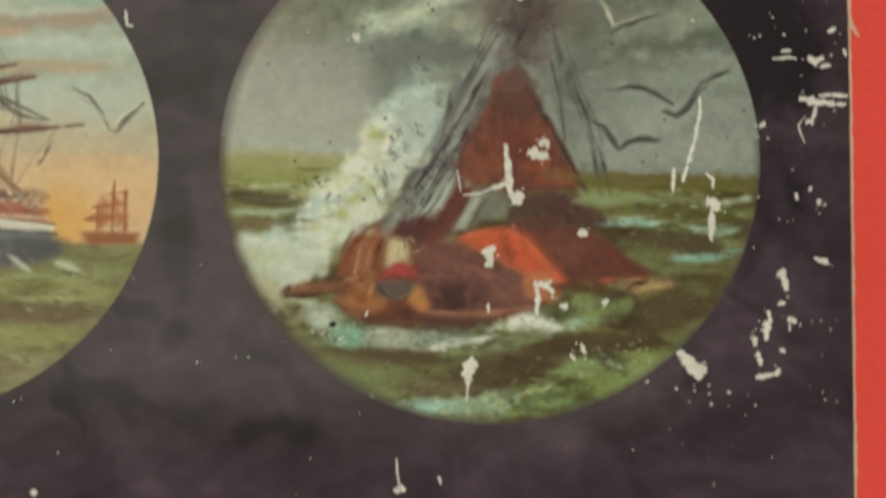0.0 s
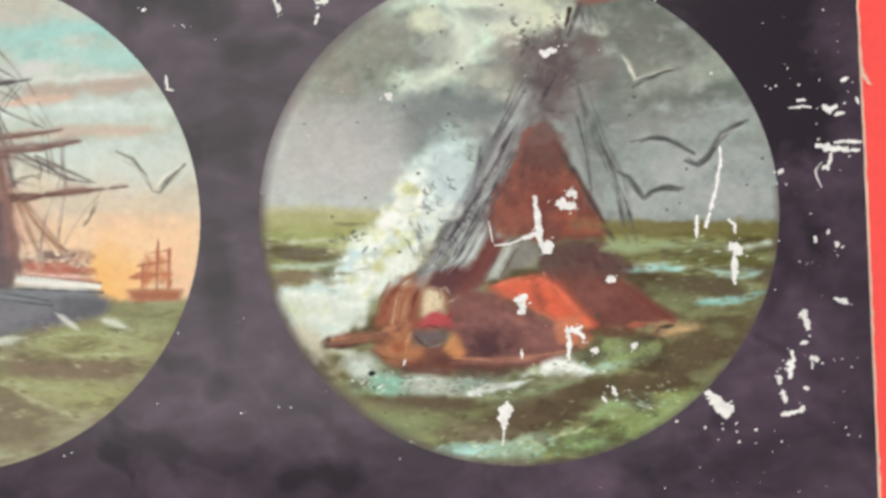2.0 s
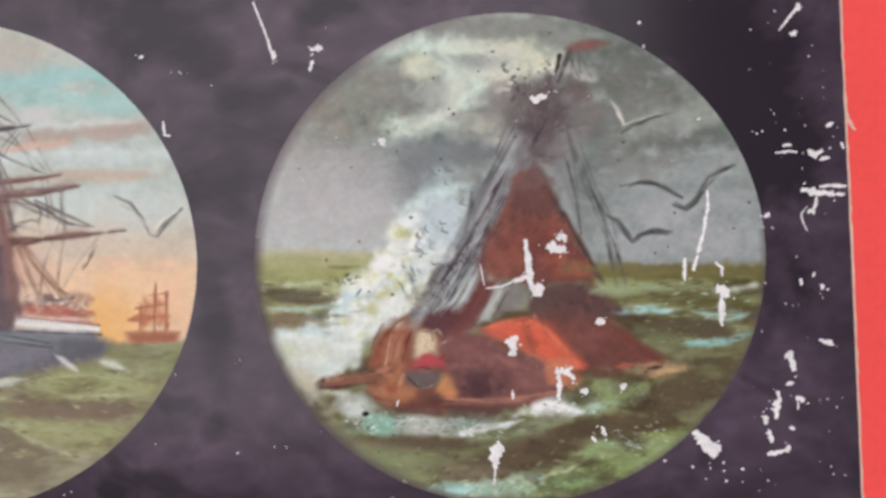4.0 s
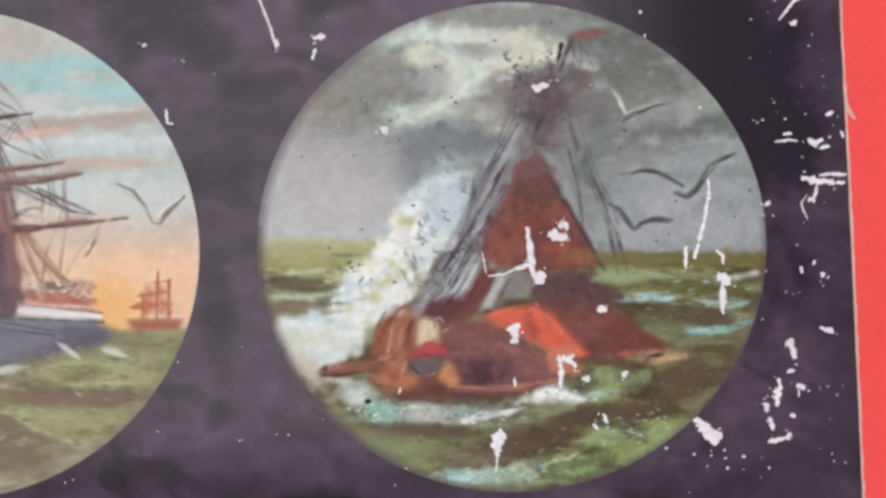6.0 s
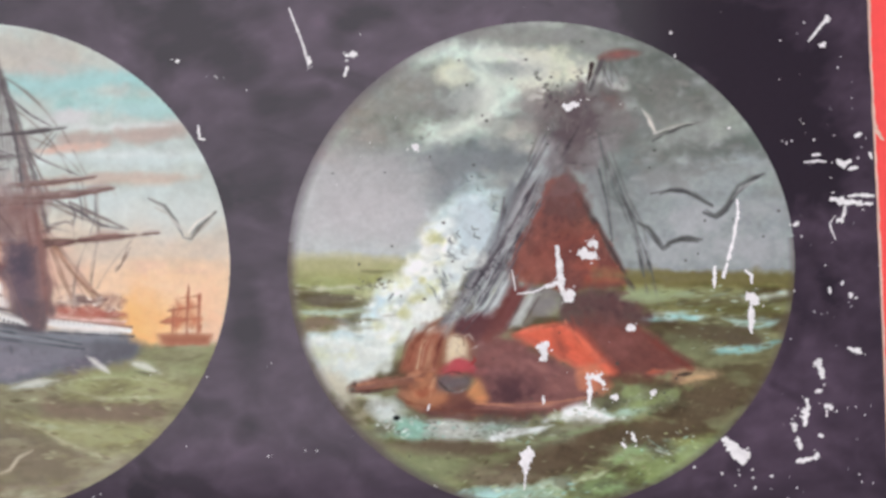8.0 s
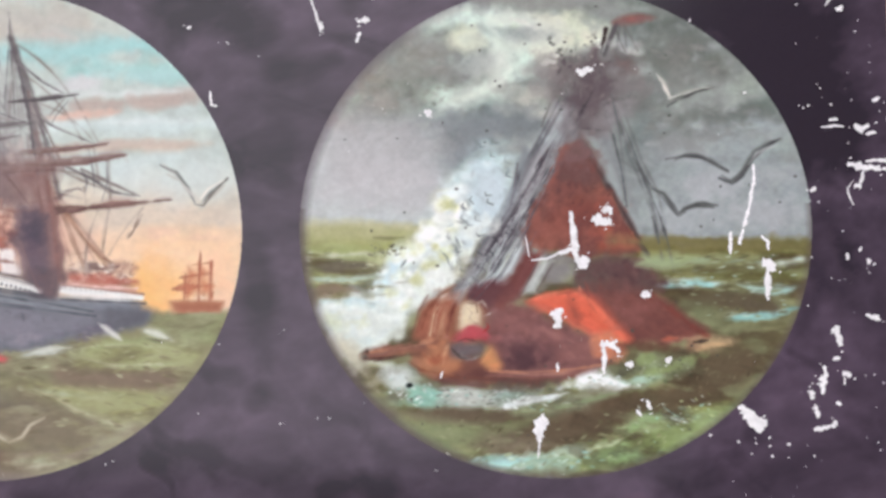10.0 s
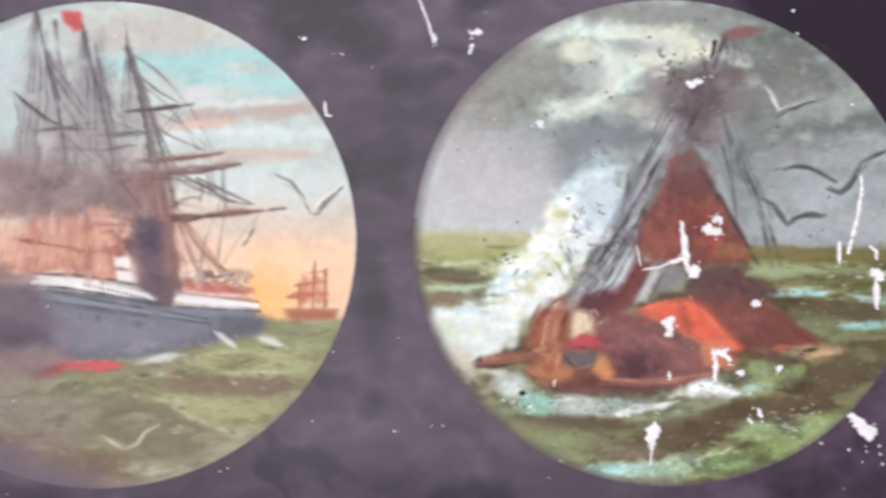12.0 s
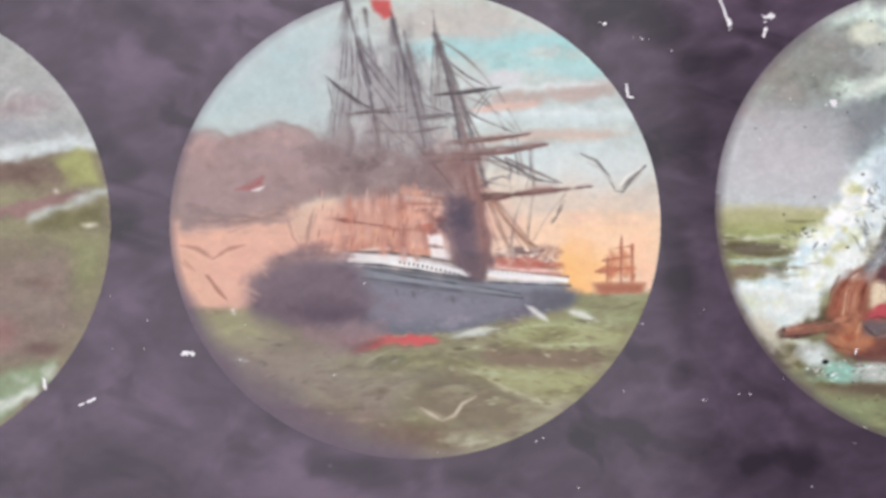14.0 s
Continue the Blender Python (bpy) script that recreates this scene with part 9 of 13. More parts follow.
cv.line([(-0.029, 0.442), (0.087, 0.439), (0.193, 0.457)], 8, (112, 108, 108), 0.8, soft=4, name="yard#5")
cv.line([(-0.100, 0.382), (0.016, 0.387), (0.133, 0.402)], 6, (120, 112, 112), 0.7, soft=4, name="yard#6")
cv.line([(0.062, 0.317), (0.272, 0.343), (0.459, 0.359)], 10, (114, 86, 80), 0.9, taper=2, soft=4, wob=0.4, name="yard#7")
cv.line([(0.014, 0.269), (0.270, 0.289), (0.539, 0.318)], 11, (112, 84, 80), 0.9, taper=2, soft=4, wob=0.4, name="yard#8")
cv.line([(0.255, 0.094), (0.429, 0.105), (0.615, 0.121), (0.720, 0.134)], 16, (108, 80, 76), 0.95, taper=1, soft=4, wob=0.4, name="yard#9")
cv.line([(-0.035, 0.124), (0.104, 0.092), (0.266, 0.094)], 7, (150, 104, 96), 0.7, soft=4, name="yard#10")
cv.line([(0.313, 0.093), (0.391, -0.030), (0.481, -0.140)], 4.5, (158, 116, 92), 0.7, soft=3, wob=0.5, name="rigging")
cv.line([(0.308, 0.081), (0.345, -0.029), (0.388, -0.163)], 4, (160, 118, 96), 0.7, soft=3, wob=0.5, name="rigging")
cv.line([(0.553, -0.028), (0.570, 0.003)], 7, (110, 90, 86), 0.8, taper=2, soft=3)
cv.line([(-0.532, 0.085), (-0.476, -0.061), (-0.454, -0.134)], 4, (160, 118, 106), 0.7, soft=3, name="rigging")
cv.line([(-0.406, 0.034), (-0.454, -0.110)], 4, (160, 118, 106), 0.7, soft=3, name="rigging")
cv.line([(-0.314, 0.032), (-0.362, -0.135)], 4, (160, 118, 106), 0.6, soft=3, name="rigging")
cv.dabs([(-0.500, -0.109), (-0.408, -0.110), (-0.224, -0.150), (-0.569, -0.179)], 40, 16, 4, [(150, 112, 108), (128, 98, 102)], 0.5, turn=20, spread=60)
cv.shape([(-0.173, 0.964), (-0.091, 0.963), (-0.078, 0.888), (-0.116, 0.876), (-0.162, 0.914)], (200, 82, 84), 0.9, soft=7, wob=3, name="pennant#4")
cv.blob([(-0.142, 0.703), (-0.137, 0.685)], 6, 10, (236, 236, 236), 0.9, soft=0.9, wob=0.6)
# smoke drifts through the rigging
cv.shape([(-0.821, 0.434), (-0.788, 0.637), (-0.595, 0.779), (-0.321, 0.849), (-0.298, 0.655), (-0.367, 0.440), (-0.526, 0.430), (-0.685, 0.408)], (172, 182, 178), 0.45, soft=26, wob=6)
cv.blob([(-0.321, 0.608), (-0.276, 0.511), (-0.207, 0.630), (-0.139, 0.557)], 34, 60, (168, 172, 170), 0.38, turn=8, soft=1.8, wob=0.8)
cv.blob([(-0.184, 0.654), (-0.162, 0.558), (-0.208, 0.462)], 20, 46, (146, 146, 148), 0.38, turn=-8, soft=1.7, wob=0.9)
cv.blob([(-0.002, 0.628), (-0.003, 0.484), (-0.036, 0.701)], 24, 56, (136, 132, 134), 0.45, turn=-6, soft=1.7, wob=0.8)
cv.blob([(0.134, 0.482), (0.088, 0.387), (0.203, 0.505)], 22, 34, (176, 172, 168), 0.55, soft=1.7, wob=0.9)
cv.blob([(-0.049, 0.424), (-0.140, 0.402), (0.110, 0.339)], 40, 18, (184, 180, 174), 0.6, turn=-10, soft=1.7, wob=0.9)
cv.shape([(-0.821, 0.386), (-0.765, 0.409), (-0.685, 0.392), (-0.594, 0.431), (-0.481, 0.413), (-0.413, 0.357), (-0.231, 0.343), (-0.140, 0.313), (-0.004, 0.264), (0.177, 0.195), (0.086, 0.125), (-0.096, 0.115), (-0.322, 0.106), (-0.503, 0.080), (-0.684, 0.016), (-0.842, 0.018)], (152, 130, 126), 0.4, soft=26, wob=12)
cv.line([(-0.367, 0.321), (-0.231, 0.260), (-0.095, 0.198)], 34, (120, 98, 98), 0.5, taper=2, soft=24, wob=1.1)
cv.line([(-0.163, 0.318), (-0.072, 0.258), (0.064, 0.196), (0.177, 0.152)], 34, (112, 90, 90), 0.6, taper=2, soft=20, wob=1.1)
cv.line([(-0.526, 0.204), (-0.367, 0.154), (-0.186, 0.157)], 26, (122, 100, 98), 0.4, taper=2, soft=20, wob=1.1)
cv.line([(0.087, 0.287), (0.224, 0.294), (0.315, 0.284)], 22, (140, 112, 108), 0.5, taper=2, soft=14, wob=1.0)
cv.line([(-0.764, 0.254), (-0.741, 0.206), (-0.797, 0.136)], 22, (124, 104, 106), 0.4, taper=2, soft=16, wob=1.1)
cv.line([(-0.820, 0.042), (-0.684, 0.016), (-0.571, 0.026)], 26, (146, 120, 116), 0.5, taper=2, soft=18, wob=1.1)
cv.line([(-0.673, 0.139), (-0.605, 0.115)], 9, (104, 84, 82), 0.5, taper=2, soft=7)
cv.shape([(-0.770, 0.147), (-0.696, 0.177), (-0.628, 0.200), (-0.617, 0.169), (-0.680, 0.139)], (176, 92, 94), 0.85, soft=9, wob=4, name="pennant#2")
cv.line([(-0.680, 0.139), (-0.639, 0.143), (-0.603, 0.162)], 8, (232, 222, 216), 0.9, taper=2, soft=4, name="pennant#3")
cv.line([(-0.503, 0.085), (-0.481, -0.010), (-0.436, -0.105)], 20, (160, 122, 112), 0.4, taper=2, soft=14, wob=1.1)
cv.line([(-0.390, 0.017), (-0.255, -0.001), (-0.096, -0.027)], 8, (128, 84, 76), 0.75, taper=2, soft=5, wob=0.7, name="yard#11")
cv.line([(-0.039, 0.074), (0.131, 0.065)], 7, (150, 98, 88), 0.6, taper=2, soft=5, wob=0.7, name="yard#12")
cv.line([(-0.050, 0.103), (-0.062, -0.004), (-0.085, -0.039)], 22, (162, 100, 84), 0.5, taper=2, soft=12, wob=1.0)
cv.blob([(0.062, 0.011), (0.080, -0.006)], 16, 12, (140, 92, 88), 0.5, soft=1.4, wob=0.8)
cv.line([(-0.140, 0.385), (-0.037, 0.384), (0.031, 0.400)], 5, (120, 112, 112), 0.6, taper=2, soft=4)
cv.line([(0.031, 0.424), (0.100, 0.447), (0.157, 0.458)], 6, (104, 98, 100), 0.7, taper=2, soft=4)
cv.line([(-0.185, 0.409), (-0.140, 0.318), (-0.095, 0.282)], 12, (122, 108, 108), 0.5, taper=2, soft=8, wob=1.0)
for q, w in (([(-0.195, 0.920), (-0.179, 0.775), (-0.150, 0.630), (-0.128, 0.461), (-0.106, 0.318)], 7), ([(-0.035, 0.821), (-0.002, 0.652), (0.043, 0.459), (0.087, 0.268)], 7), ([(0.114, 0.771), (0.181, 0.578), (0.236, 0.361), (0.290, 0.146)], 7), ([(-0.385, 0.637), (-0.298, 0.571), (-0.185, 0.474)], 6),
             ([(-0.276, 0.463), (-0.094, 0.466), (0.043, 0.435)], 5), ([(-0.207, 0.727), (-0.276, 0.583), (-0.310, 0.416)], 3.5), ([(-0.139, 0.581), (-0.003, 0.460), (0.088, 0.339)], 3.5), ([(-0.002, 0.628), (0.089, 0.483), (0.202, 0.362)], 3.5), ([(-0.095, 0.317), (0.042, 0.376), (0.180, 0.458)], 4)):
    cv.line(q, w, (100, 92, 94), 0.6, soft=4, wob=0.8, name="rigging")
# the funnel leans aft
cv.shape([(0.113, 0.089), (0.210, 0.087), (0.289, -0.044), (0.309, -0.210), (0.241, -0.256), (0.197, -0.161), (0.119, -0.042)], (116, 98, 104), 0.45, soft=20, wob=8)
cv.line([(0.176, 0.076), (0.198, -0.043), (0.237, -0.185)], 26, (92, 82, 98), 0.5, taper=2, soft=16, wob=0.9)
cv.line([(0.267, 0.075), (0.288, -0.091), (0.282, -0.209)], 14, (132, 92, 88), 0.4, taper=2, soft=10, wob=0.9)
# dark veil over the bow
cv.shape([(-0.679, -0.290), (-0.627, -0.197), (-0.526, -0.163), (-0.368, -0.153), (-0.255, -0.214), (-0.188, -0.320), (-0.211, -0.437), (-0.368, -0.458), (-0.526, -0.444), (-0.638, -0.373)], (116, 100, 110), 0.4, soft=22, wob=11)
cv.line([(-0.661, -0.267), (-0.548, -0.386), (-0.391, -0.481), (-0.211, -0.519)], 34, (122, 96, 102), 0.45, taper=2, soft=24, wob=1.2)
cv.line([(-0.458, -0.270), (-0.301, -0.319), (-0.098, -0.345), (0.082, -0.359)], 22, (92, 80, 92), 0.45, taper=2, soft=14, wob=1.2)
cv.line([(-0.323, -0.389), (-0.143, -0.410), (-0.008, -0.393)], 20, (84, 74, 86), 0.4, taper=2, soft=14, wob=1.2)
cv.line([(-0.188, -0.226), (0.083, -0.258), (0.309, -0.292)], 10, (132, 144, 150), 0.4, taper=2, soft=8, wob=1.0)
cv.line([(-0.008, -0.358), (0.263, -0.350), (0.488, -0.377)], 16, (112, 106, 118), 0.5, taper=2, soft=12, wob=1.2)
cv.line([(-0.234, -0.495), (-0.099, -0.490), (0.081, -0.516)], 12, (224, 72, 82), 0.6, taper=2, soft=7, wob=0.9)
cv.line([(-0.436, -0.481), (-0.279, -0.502), (-0.144, -0.508)], 22, (148, 96, 100), 0.5, taper=2, soft=14, wob=1.1)
# wash and crests
cv.line([(0.409, -0.375), (0.466, -0.400), (0.522, -0.429)], 12, (206, 206, 204), 0.6, taper=2, soft=8, wob=1.1)
cv.line([(0.126, -0.500), (0.262, -0.472), (0.318, -0.463)], 8, (206, 214, 206), 0.7, taper=2, soft=6, wob=1.1)
for q, w, col, a in (([(0.306, -0.503), (0.487, -0.459), (0.646, -0.437), (0.848, -0.475)], 24, (162, 172, 122), 0.6), ([(0.441, -0.540), (0.599, -0.547), (0.757, -0.533)], 10, (178, 188, 148), 0.6),
        ([(0.306, -0.561), (0.531, -0.600), (0.756, -0.591)], 26, (128, 112, 96), 0.6), ([(0.125, -0.629), (0.350, -0.660), (0.529, -0.686)], 10, (178, 184, 150), 0.6),
        ([(0.394, -0.726), (0.529, -0.704), (0.687, -0.707)], 26, (164, 174, 120), 0.6), ([(0.349, -0.702), (0.439, -0.761), (0.573, -0.810)], 12, (182, 186, 150), 0.5)):
    cv.line(q, w, col, a, taper=2, soft=max(w * 0.6, 4), wob=1.2)
for q, w, col, a in (([(0.192, -0.723), (0.349, -0.772), (0.483, -0.820)], 26, (130, 118, 92), 0.5), ([(0.078, -0.930), (0.212, -0.927), (0.347, -0.945)], 16, (180, 184, 152), 0.75),
        ([(-0.100, -0.672), (0.080, -0.663), (0.169, -0.722)], 30, (122, 120, 96), 0.5), ([(-0.189, -0.624), (-0.077, -0.579), (-0.043, -0.556)], 14, (110, 112, 96), 0.6),
        ([(-0.279, -0.600), (-0.144, -0.555), (0.036, -0.569)], 16, (156, 160, 120), 0.5), ([(-0.056, -0.870), (0.078, -0.888), (0.168, -0.873)], 16, (118, 100, 84), 0.5)):
    cv.line(q, w, col, a, taper=2, soft=max(w * 0.6, 4), wob=1.2)
for q, w, col, a in (([(-0.818, -0.405), (-0.728, -0.442), (-0.638, -0.478)], 34, (150, 156, 108), 0.5), ([(-0.772, -0.523), (-0.593, -0.595), (-0.414, -0.621)], 30, (144, 132, 118), 0.5),
        ([(-0.358, -0.650), (-0.324, -0.641)], 6, (200, 200, 172), 0.7)):
    cv.line(q, w, col, a, taper=2, soft=max(w * 0.6, 4), wob=1.2)
cv.blob([(-0.313, -0.739), (-0.324, -0.715)], 34, 20, (108, 92, 78), 0.6, soft=1.4, wob=0.8)
cv.blob([(-0.593, -0.688), (-0.615, -0.665)], 30, 16, (122, 102, 94), 0.55, soft=1.5, wob=0.8)
cv.blob([(-0.727, -0.616), (-0.526, -0.782), (-0.324, -0.843)], 50, 24, (140, 122, 120), 0.45, soft=1.7, wob=0.8)
cv.blob([(-0.746, -0.364)], 8, 6, (206, 206, 196), 0.7, soft=1.1, wob=0.9)
cv.blob([(-0.727, -0.570), (-0.705, -0.594)], 12, 6, (182, 184, 156), 0.5, soft=1.2, wob=0.9)
# far ship
cv.shape([(0.708, -0.282), (0.928, -0.287), (0.915, -0.330), (0.730, -0.331)], (186, 126, 96), 0.8, soft=10, wob=3, name="far_ship")
for a, b in (([(0.799, -0.122)], [(0.789, -0.291)]), ([(0.837, -0.075)], [(0.835, -0.292)]), ([(0.882, -0.124)], [(0.882, -0.281)])):
    cv.line([a[0], b[0]], 3.5, (190, 128, 104), 0.65, soft=3.5, name="far_ship")
cv.shape([(0.794, -0.134), (0.898, -0.137), (0.887, -0.257), (0.778, -0.255)], (214, 146, 106), 0.6, soft=12, wob=5, name="far_ship")
cv.dabs([(0.770, -0.134), (0.905, -0.137), (0.887, -0.257), (0.778, -0.255)], 26, 16, 3, [(176, 112, 86), (196, 130, 98)], 0.55, turn=5, spread=30)
cv.line([(0.733, -0.234), (0.802, -0.226)], 4, (186, 118, 84), 0.8, soft=2.5)
# third pass: glazes that bind the forms, then fine touches
cv.soften(2, 0.6)
cv.shape([(-0.912, 0.433), (-0.818, 0.603), (-0.678, 0.749), (-0.490, 0.857), (-0.326, 0.916), (-0.305, 0.668), (-0.356, 0.374), (-0.541, 0.438), (-0.703, 0.417), (-0.796, 0.382)], (196, 208, 206), 0.6, soft=40, wob=8)
cv.blob([(-0.444, 0.819), (-0.304, 0.829)], 50, 18, (188, 210, 210), 0.5, soft=1.8, wob=0.6)
cv.blob([(-0.399, 0.694), (-0.493, 0.573)], 60, 26, (198, 204, 204), 0.5, soft=1.9, wob=0.5)
cv.blob([(-0.773, 0.443), (-0.633, 0.464)], 46, 12, (208, 214, 202), 0.5, soft=1.8, wob=0.6)
cv.blob([(0.213, 0.882), (0.072, 0.885), (0.306, 0.806)], 60, 18, (196, 194, 186), 0.5, soft=1.8, wob=0.6)
cv.line([(0.141, 0.809), (0.259, 0.819), (0.352, 0.800)], 12, (206, 196, 188), 0.5, taper=2, soft=10, wob=1.0)
cv.line([(0.280, 0.719), (0.398, 0.755), (0.540, 0.772), (0.657, 0.763)], 22, (168, 214, 212), 0.6, taper=2, soft=15, wob=1.0)
cv.line([(0.466, 0.654), (0.630, 0.639), (0.771, 0.654)], 24, (176, 214, 212), 0.6, taper=2, soft=16, wob=1.0)
cv.blob([(0.348, 0.619), (0.407, 0.606)], 32, 12, (214, 216, 216), 0.6, soft=1.6, wob=0.7)
cv.line([(0.300, 0.571), (0.534, 0.571), (0.769, 0.579)], 9, (214, 220, 218), 0.6, taper=2, soft=8, wob=0.9)
cv.line([(0.346, 0.520), (0.533, 0.534), (0.826, 0.519)], 22, (196, 178, 168), 0.55, taper=2, soft=14, wob=0.9)
cv.line([(0.275, 0.472), (0.368, 0.483), (0.486, 0.506)], 10, (224, 188, 172), 0.7, taper=2, soft=8, wob=1.0)
cv.line([(0.344, 0.439), (0.577, 0.425), (0.882, 0.437)], 22, (206, 222, 220), 0.6, soft=14, wob=0.9)
cv.line([(0.342, 0.356), (0.576, 0.366), (0.903, 0.360)], 12, (206, 190, 178), 0.6, taper=2, soft=9, wob=1.0)
cv.shape([(0.387, 0.274), (0.621, 0.311), (0.947, 0.295), (0.978, 0.153), (0.754, 0.096), (0.524, 0.174)], (210, 220, 216), 0.5, soft=34, wob=8)
cv.shape([(0.522, 0.113), (0.754, 0.084), (0.987, 0.092), (0.996, -0.006), (0.612, -0.010), (0.381, 0.043)], (222, 206, 188), 0.6, soft=36, wob=8)
cv.shape([(0.450, -0.007), (0.659, 0.001), (0.995, -0.018), (0.977, -0.211), (0.677, -0.157), (0.470, -0.128)], (250, 208, 170), 0.65, soft=40, wob=8)
cv.blob([(0.820, -0.026), (0.705, 0.000)], 50, 8, (238, 192, 168), 0.4, soft=1.7, wob=0.8)
cv.blob([(0.654, -0.156), (0.686, -0.253), (0.629, -0.228)], 34, 34, (250, 190, 126), 0.6, soft=1.8, wob=0.5)
cv.shape([(0.575, -0.106), (0.632, -0.132), (0.708, -0.302), (0.695, -0.330), (0.615, -0.312), (0.583, -0.227)], (252, 190, 112), 0.5, soft=18, wob=6)
cv.blob([(0.909, -0.161), (0.940, -0.258)], 30, 36, (250, 196, 158), 0.5, soft=1.8, wob=0.5)
# smoke bank and sunset haze
cv.shape([(-0.970, 0.312), (-0.935, 0.372), (-0.831, 0.402), (-0.750, 0.361), (-0.680, 0.392), (-0.564, 0.431), (-0.448, 0.395), (-0.379, 0.320), (-0.311, 0.226), (-0.359, 0.106), (-0.544, 0.085), (-0.775, -0.007), (-0.959, 0.008), (-0.986, 0.142)], (166, 140, 138), 0.55, soft=26, wob=9)
cv.blob([(-0.889, 0.335), (-0.843, 0.273), (-0.935, 0.238)], 34, 24, (178, 146, 142), 0.55, soft=1.8, wob=0.7)
cv.blob([(-0.588, 0.317), (-0.472, 0.339), (-0.681, 0.294)], 40, 24, (170, 148, 148), 0.5, soft=1.8, wob=0.7)
cv.blob([(-0.775, 0.029), (-0.867, 0.067), (-0.705, 0.112), (-0.543, 0.158), (-0.404, 0.179)], 44, 14, (146, 124, 124), 0.5, soft=1.7, wob=0.8)
cv.line([(-0.564, 0.436), (-0.471, 0.410), (-0.398, 0.350)], 6, (140, 118, 112), 0.5, taper=2, soft=6, wob=0.8)
cv.line([(-0.889, 0.396), (-0.808, 0.402), (-0.755, 0.357)], 6, (150, 124, 118), 0.5, taper=2, soft=6, wob=0.8)
cv.shape([(-0.986, -0.051), (-0.821, -0.018), (-0.660, 0.003), (-0.498, -0.013), (-0.453, -0.110), (-0.569, -0.156), (-0.661, -0.250), (-0.708, -0.356), (-0.891, -0.353), (-0.970, -0.220)], (226, 174, 152), 0.6, soft=26, wob=8)
cv.blob([(-0.936, -0.244), (-0.868, -0.317), (-0.936, -0.148)], 34, 24, (220, 176, 146), 0.5, soft=1.8, wob=0.6)
cv.blob([(-0.776, -0.200), (-0.706, -0.129)], 40, 24, (224, 166, 148), 0.5, soft=1.8, wob=0.6)
cv.blob([(-0.440, 0.022), (-0.475, -0.013)], 26, 30, (220, 184, 160), 0.6, soft=1.7, wob=0.6)
cv.line([(-0.936, -0.088), (-0.879, -0.114), (-0.833, -0.150)], 6, (180, 132, 116), 0.45, taper=2, soft=5)
cv.line([(-0.833, -0.150), (-0.764, -0.109), (-0.706, -0.091)], 6, (180, 130, 114), 0.45, taper=2, soft=5)
cv.line([(-0.856, -0.217), (-0.810, -0.271), (-0.772, -0.324)], 5, (160, 116, 98), 0.6, taper=2, soft=4)
cv.line([(-0.964, -0.153), (-0.913, -0.197)], 5, (180, 136, 118), 0.5, taper=2, soft=4)
cv.shape([(-0.739, 0.147), (-0.682, 0.173), (-0.624, 0.203), (-0.622, 0.164), (-0.670, 0.141)], (170, 92, 98), 0.7, soft=8, wob=4)
cv.line([(-0.670, 0.141), (-0.640, 0.147), (-0.617, 0.159)], 7, (232, 222, 218), 0.8, taper=2, soft=4)
# rigging haze: vertical veils of grey between the masts, warm below
cv.shape([(-0.291, 0.916), (-0.329, 0.668), (-0.356, 0.374), (-0.311, 0.226), (-0.171, 0.272), (-0.079, 0.246), (0.060, 0.219), (0.223, 0.241), (0.158, 0.462), (0.093, 0.735), (0.021, 0.637), (-0.070, 0.813), (-0.187, 0.765)], (168, 164, 164), 0.35, soft=40, wob=10)
cv.line([(-0.232, 0.890), (-0.211, 0.740), (-0.189, 0.616), (-0.164, 0.468), (-0.143, 0.321)], 9, (112, 106, 110), 0.6, taper=2, soft=6, wob=0.9)
cv.line([(-0.093, 0.813), (-0.044, 0.688), (0.007, 0.514), (0.044, 0.342)], 18, (128, 124, 128), 0.5, taper=2, soft=14, wob=1.0)
cv.line([(0.090, 0.810), (0.127, 0.685), (0.159, 0.536), (0.184, 0.364), (0.211, 0.216)], 8, (112, 104, 108), 0.65, taper=2, soft=5, wob=0.8)
cv.line([(-0.276, 0.816), (-0.295, 0.594), (-0.314, 0.373)], 8, (150, 146, 150), 0.45, taper=2, soft=7, wob=1.0)
cv.line([(-0.330, 0.594), (-0.343, 0.471), (-0.333, 0.324)], 5, (140, 136, 138), 0.5, taper=2, soft=5, wob=1.0)
cv.line([(-0.245, 0.667), (-0.261, 0.495), (-0.275, 0.348)], 7, (144, 140, 144), 0.45, taper=2, soft=6, wob=1.0)
cv.line([(-0.371, 0.639), (-0.307, 0.582), (-0.233, 0.519), (-0.168, 0.481)], 7, (92, 88, 92), 0.75, taper=2, soft=4, wob=0.5)
cv.line([(-0.266, 0.465), (-0.168, 0.478), (-0.028, 0.471)], 6, (110, 102, 104), 0.6, taper=2, soft=4, wob=0.6)
cv.line([(-0.211, 0.765), (-0.131, 0.652), (-0.062, 0.540)], 5, (130, 126, 130), 0.5, taper=2, soft=4, wob=0.8)
cv.line([(-0.177, 0.690), (-0.097, 0.565), (-0.048, 0.441)], 6, (136, 130, 134), 0.5, taper=2, soft=5, wob=0.8)
cv.line([(-0.134, 0.431), (-0.077, 0.368), (-0.031, 0.331)], 6, (104, 94, 98), 0.6, taper=2, soft=4, wob=0.8)
cv.shape([(-0.262, 0.433), (-0.192, 0.449), (-0.188, 0.371), (-0.252, 0.335)], (200, 198, 196), 0.5, soft=12, wob=6)
cv.line([(-0.029, 0.441), (0.064, 0.452), (0.158, 0.462)], 6, (110, 104, 106), 0.6, taper=2, soft=4, wob=0.6)
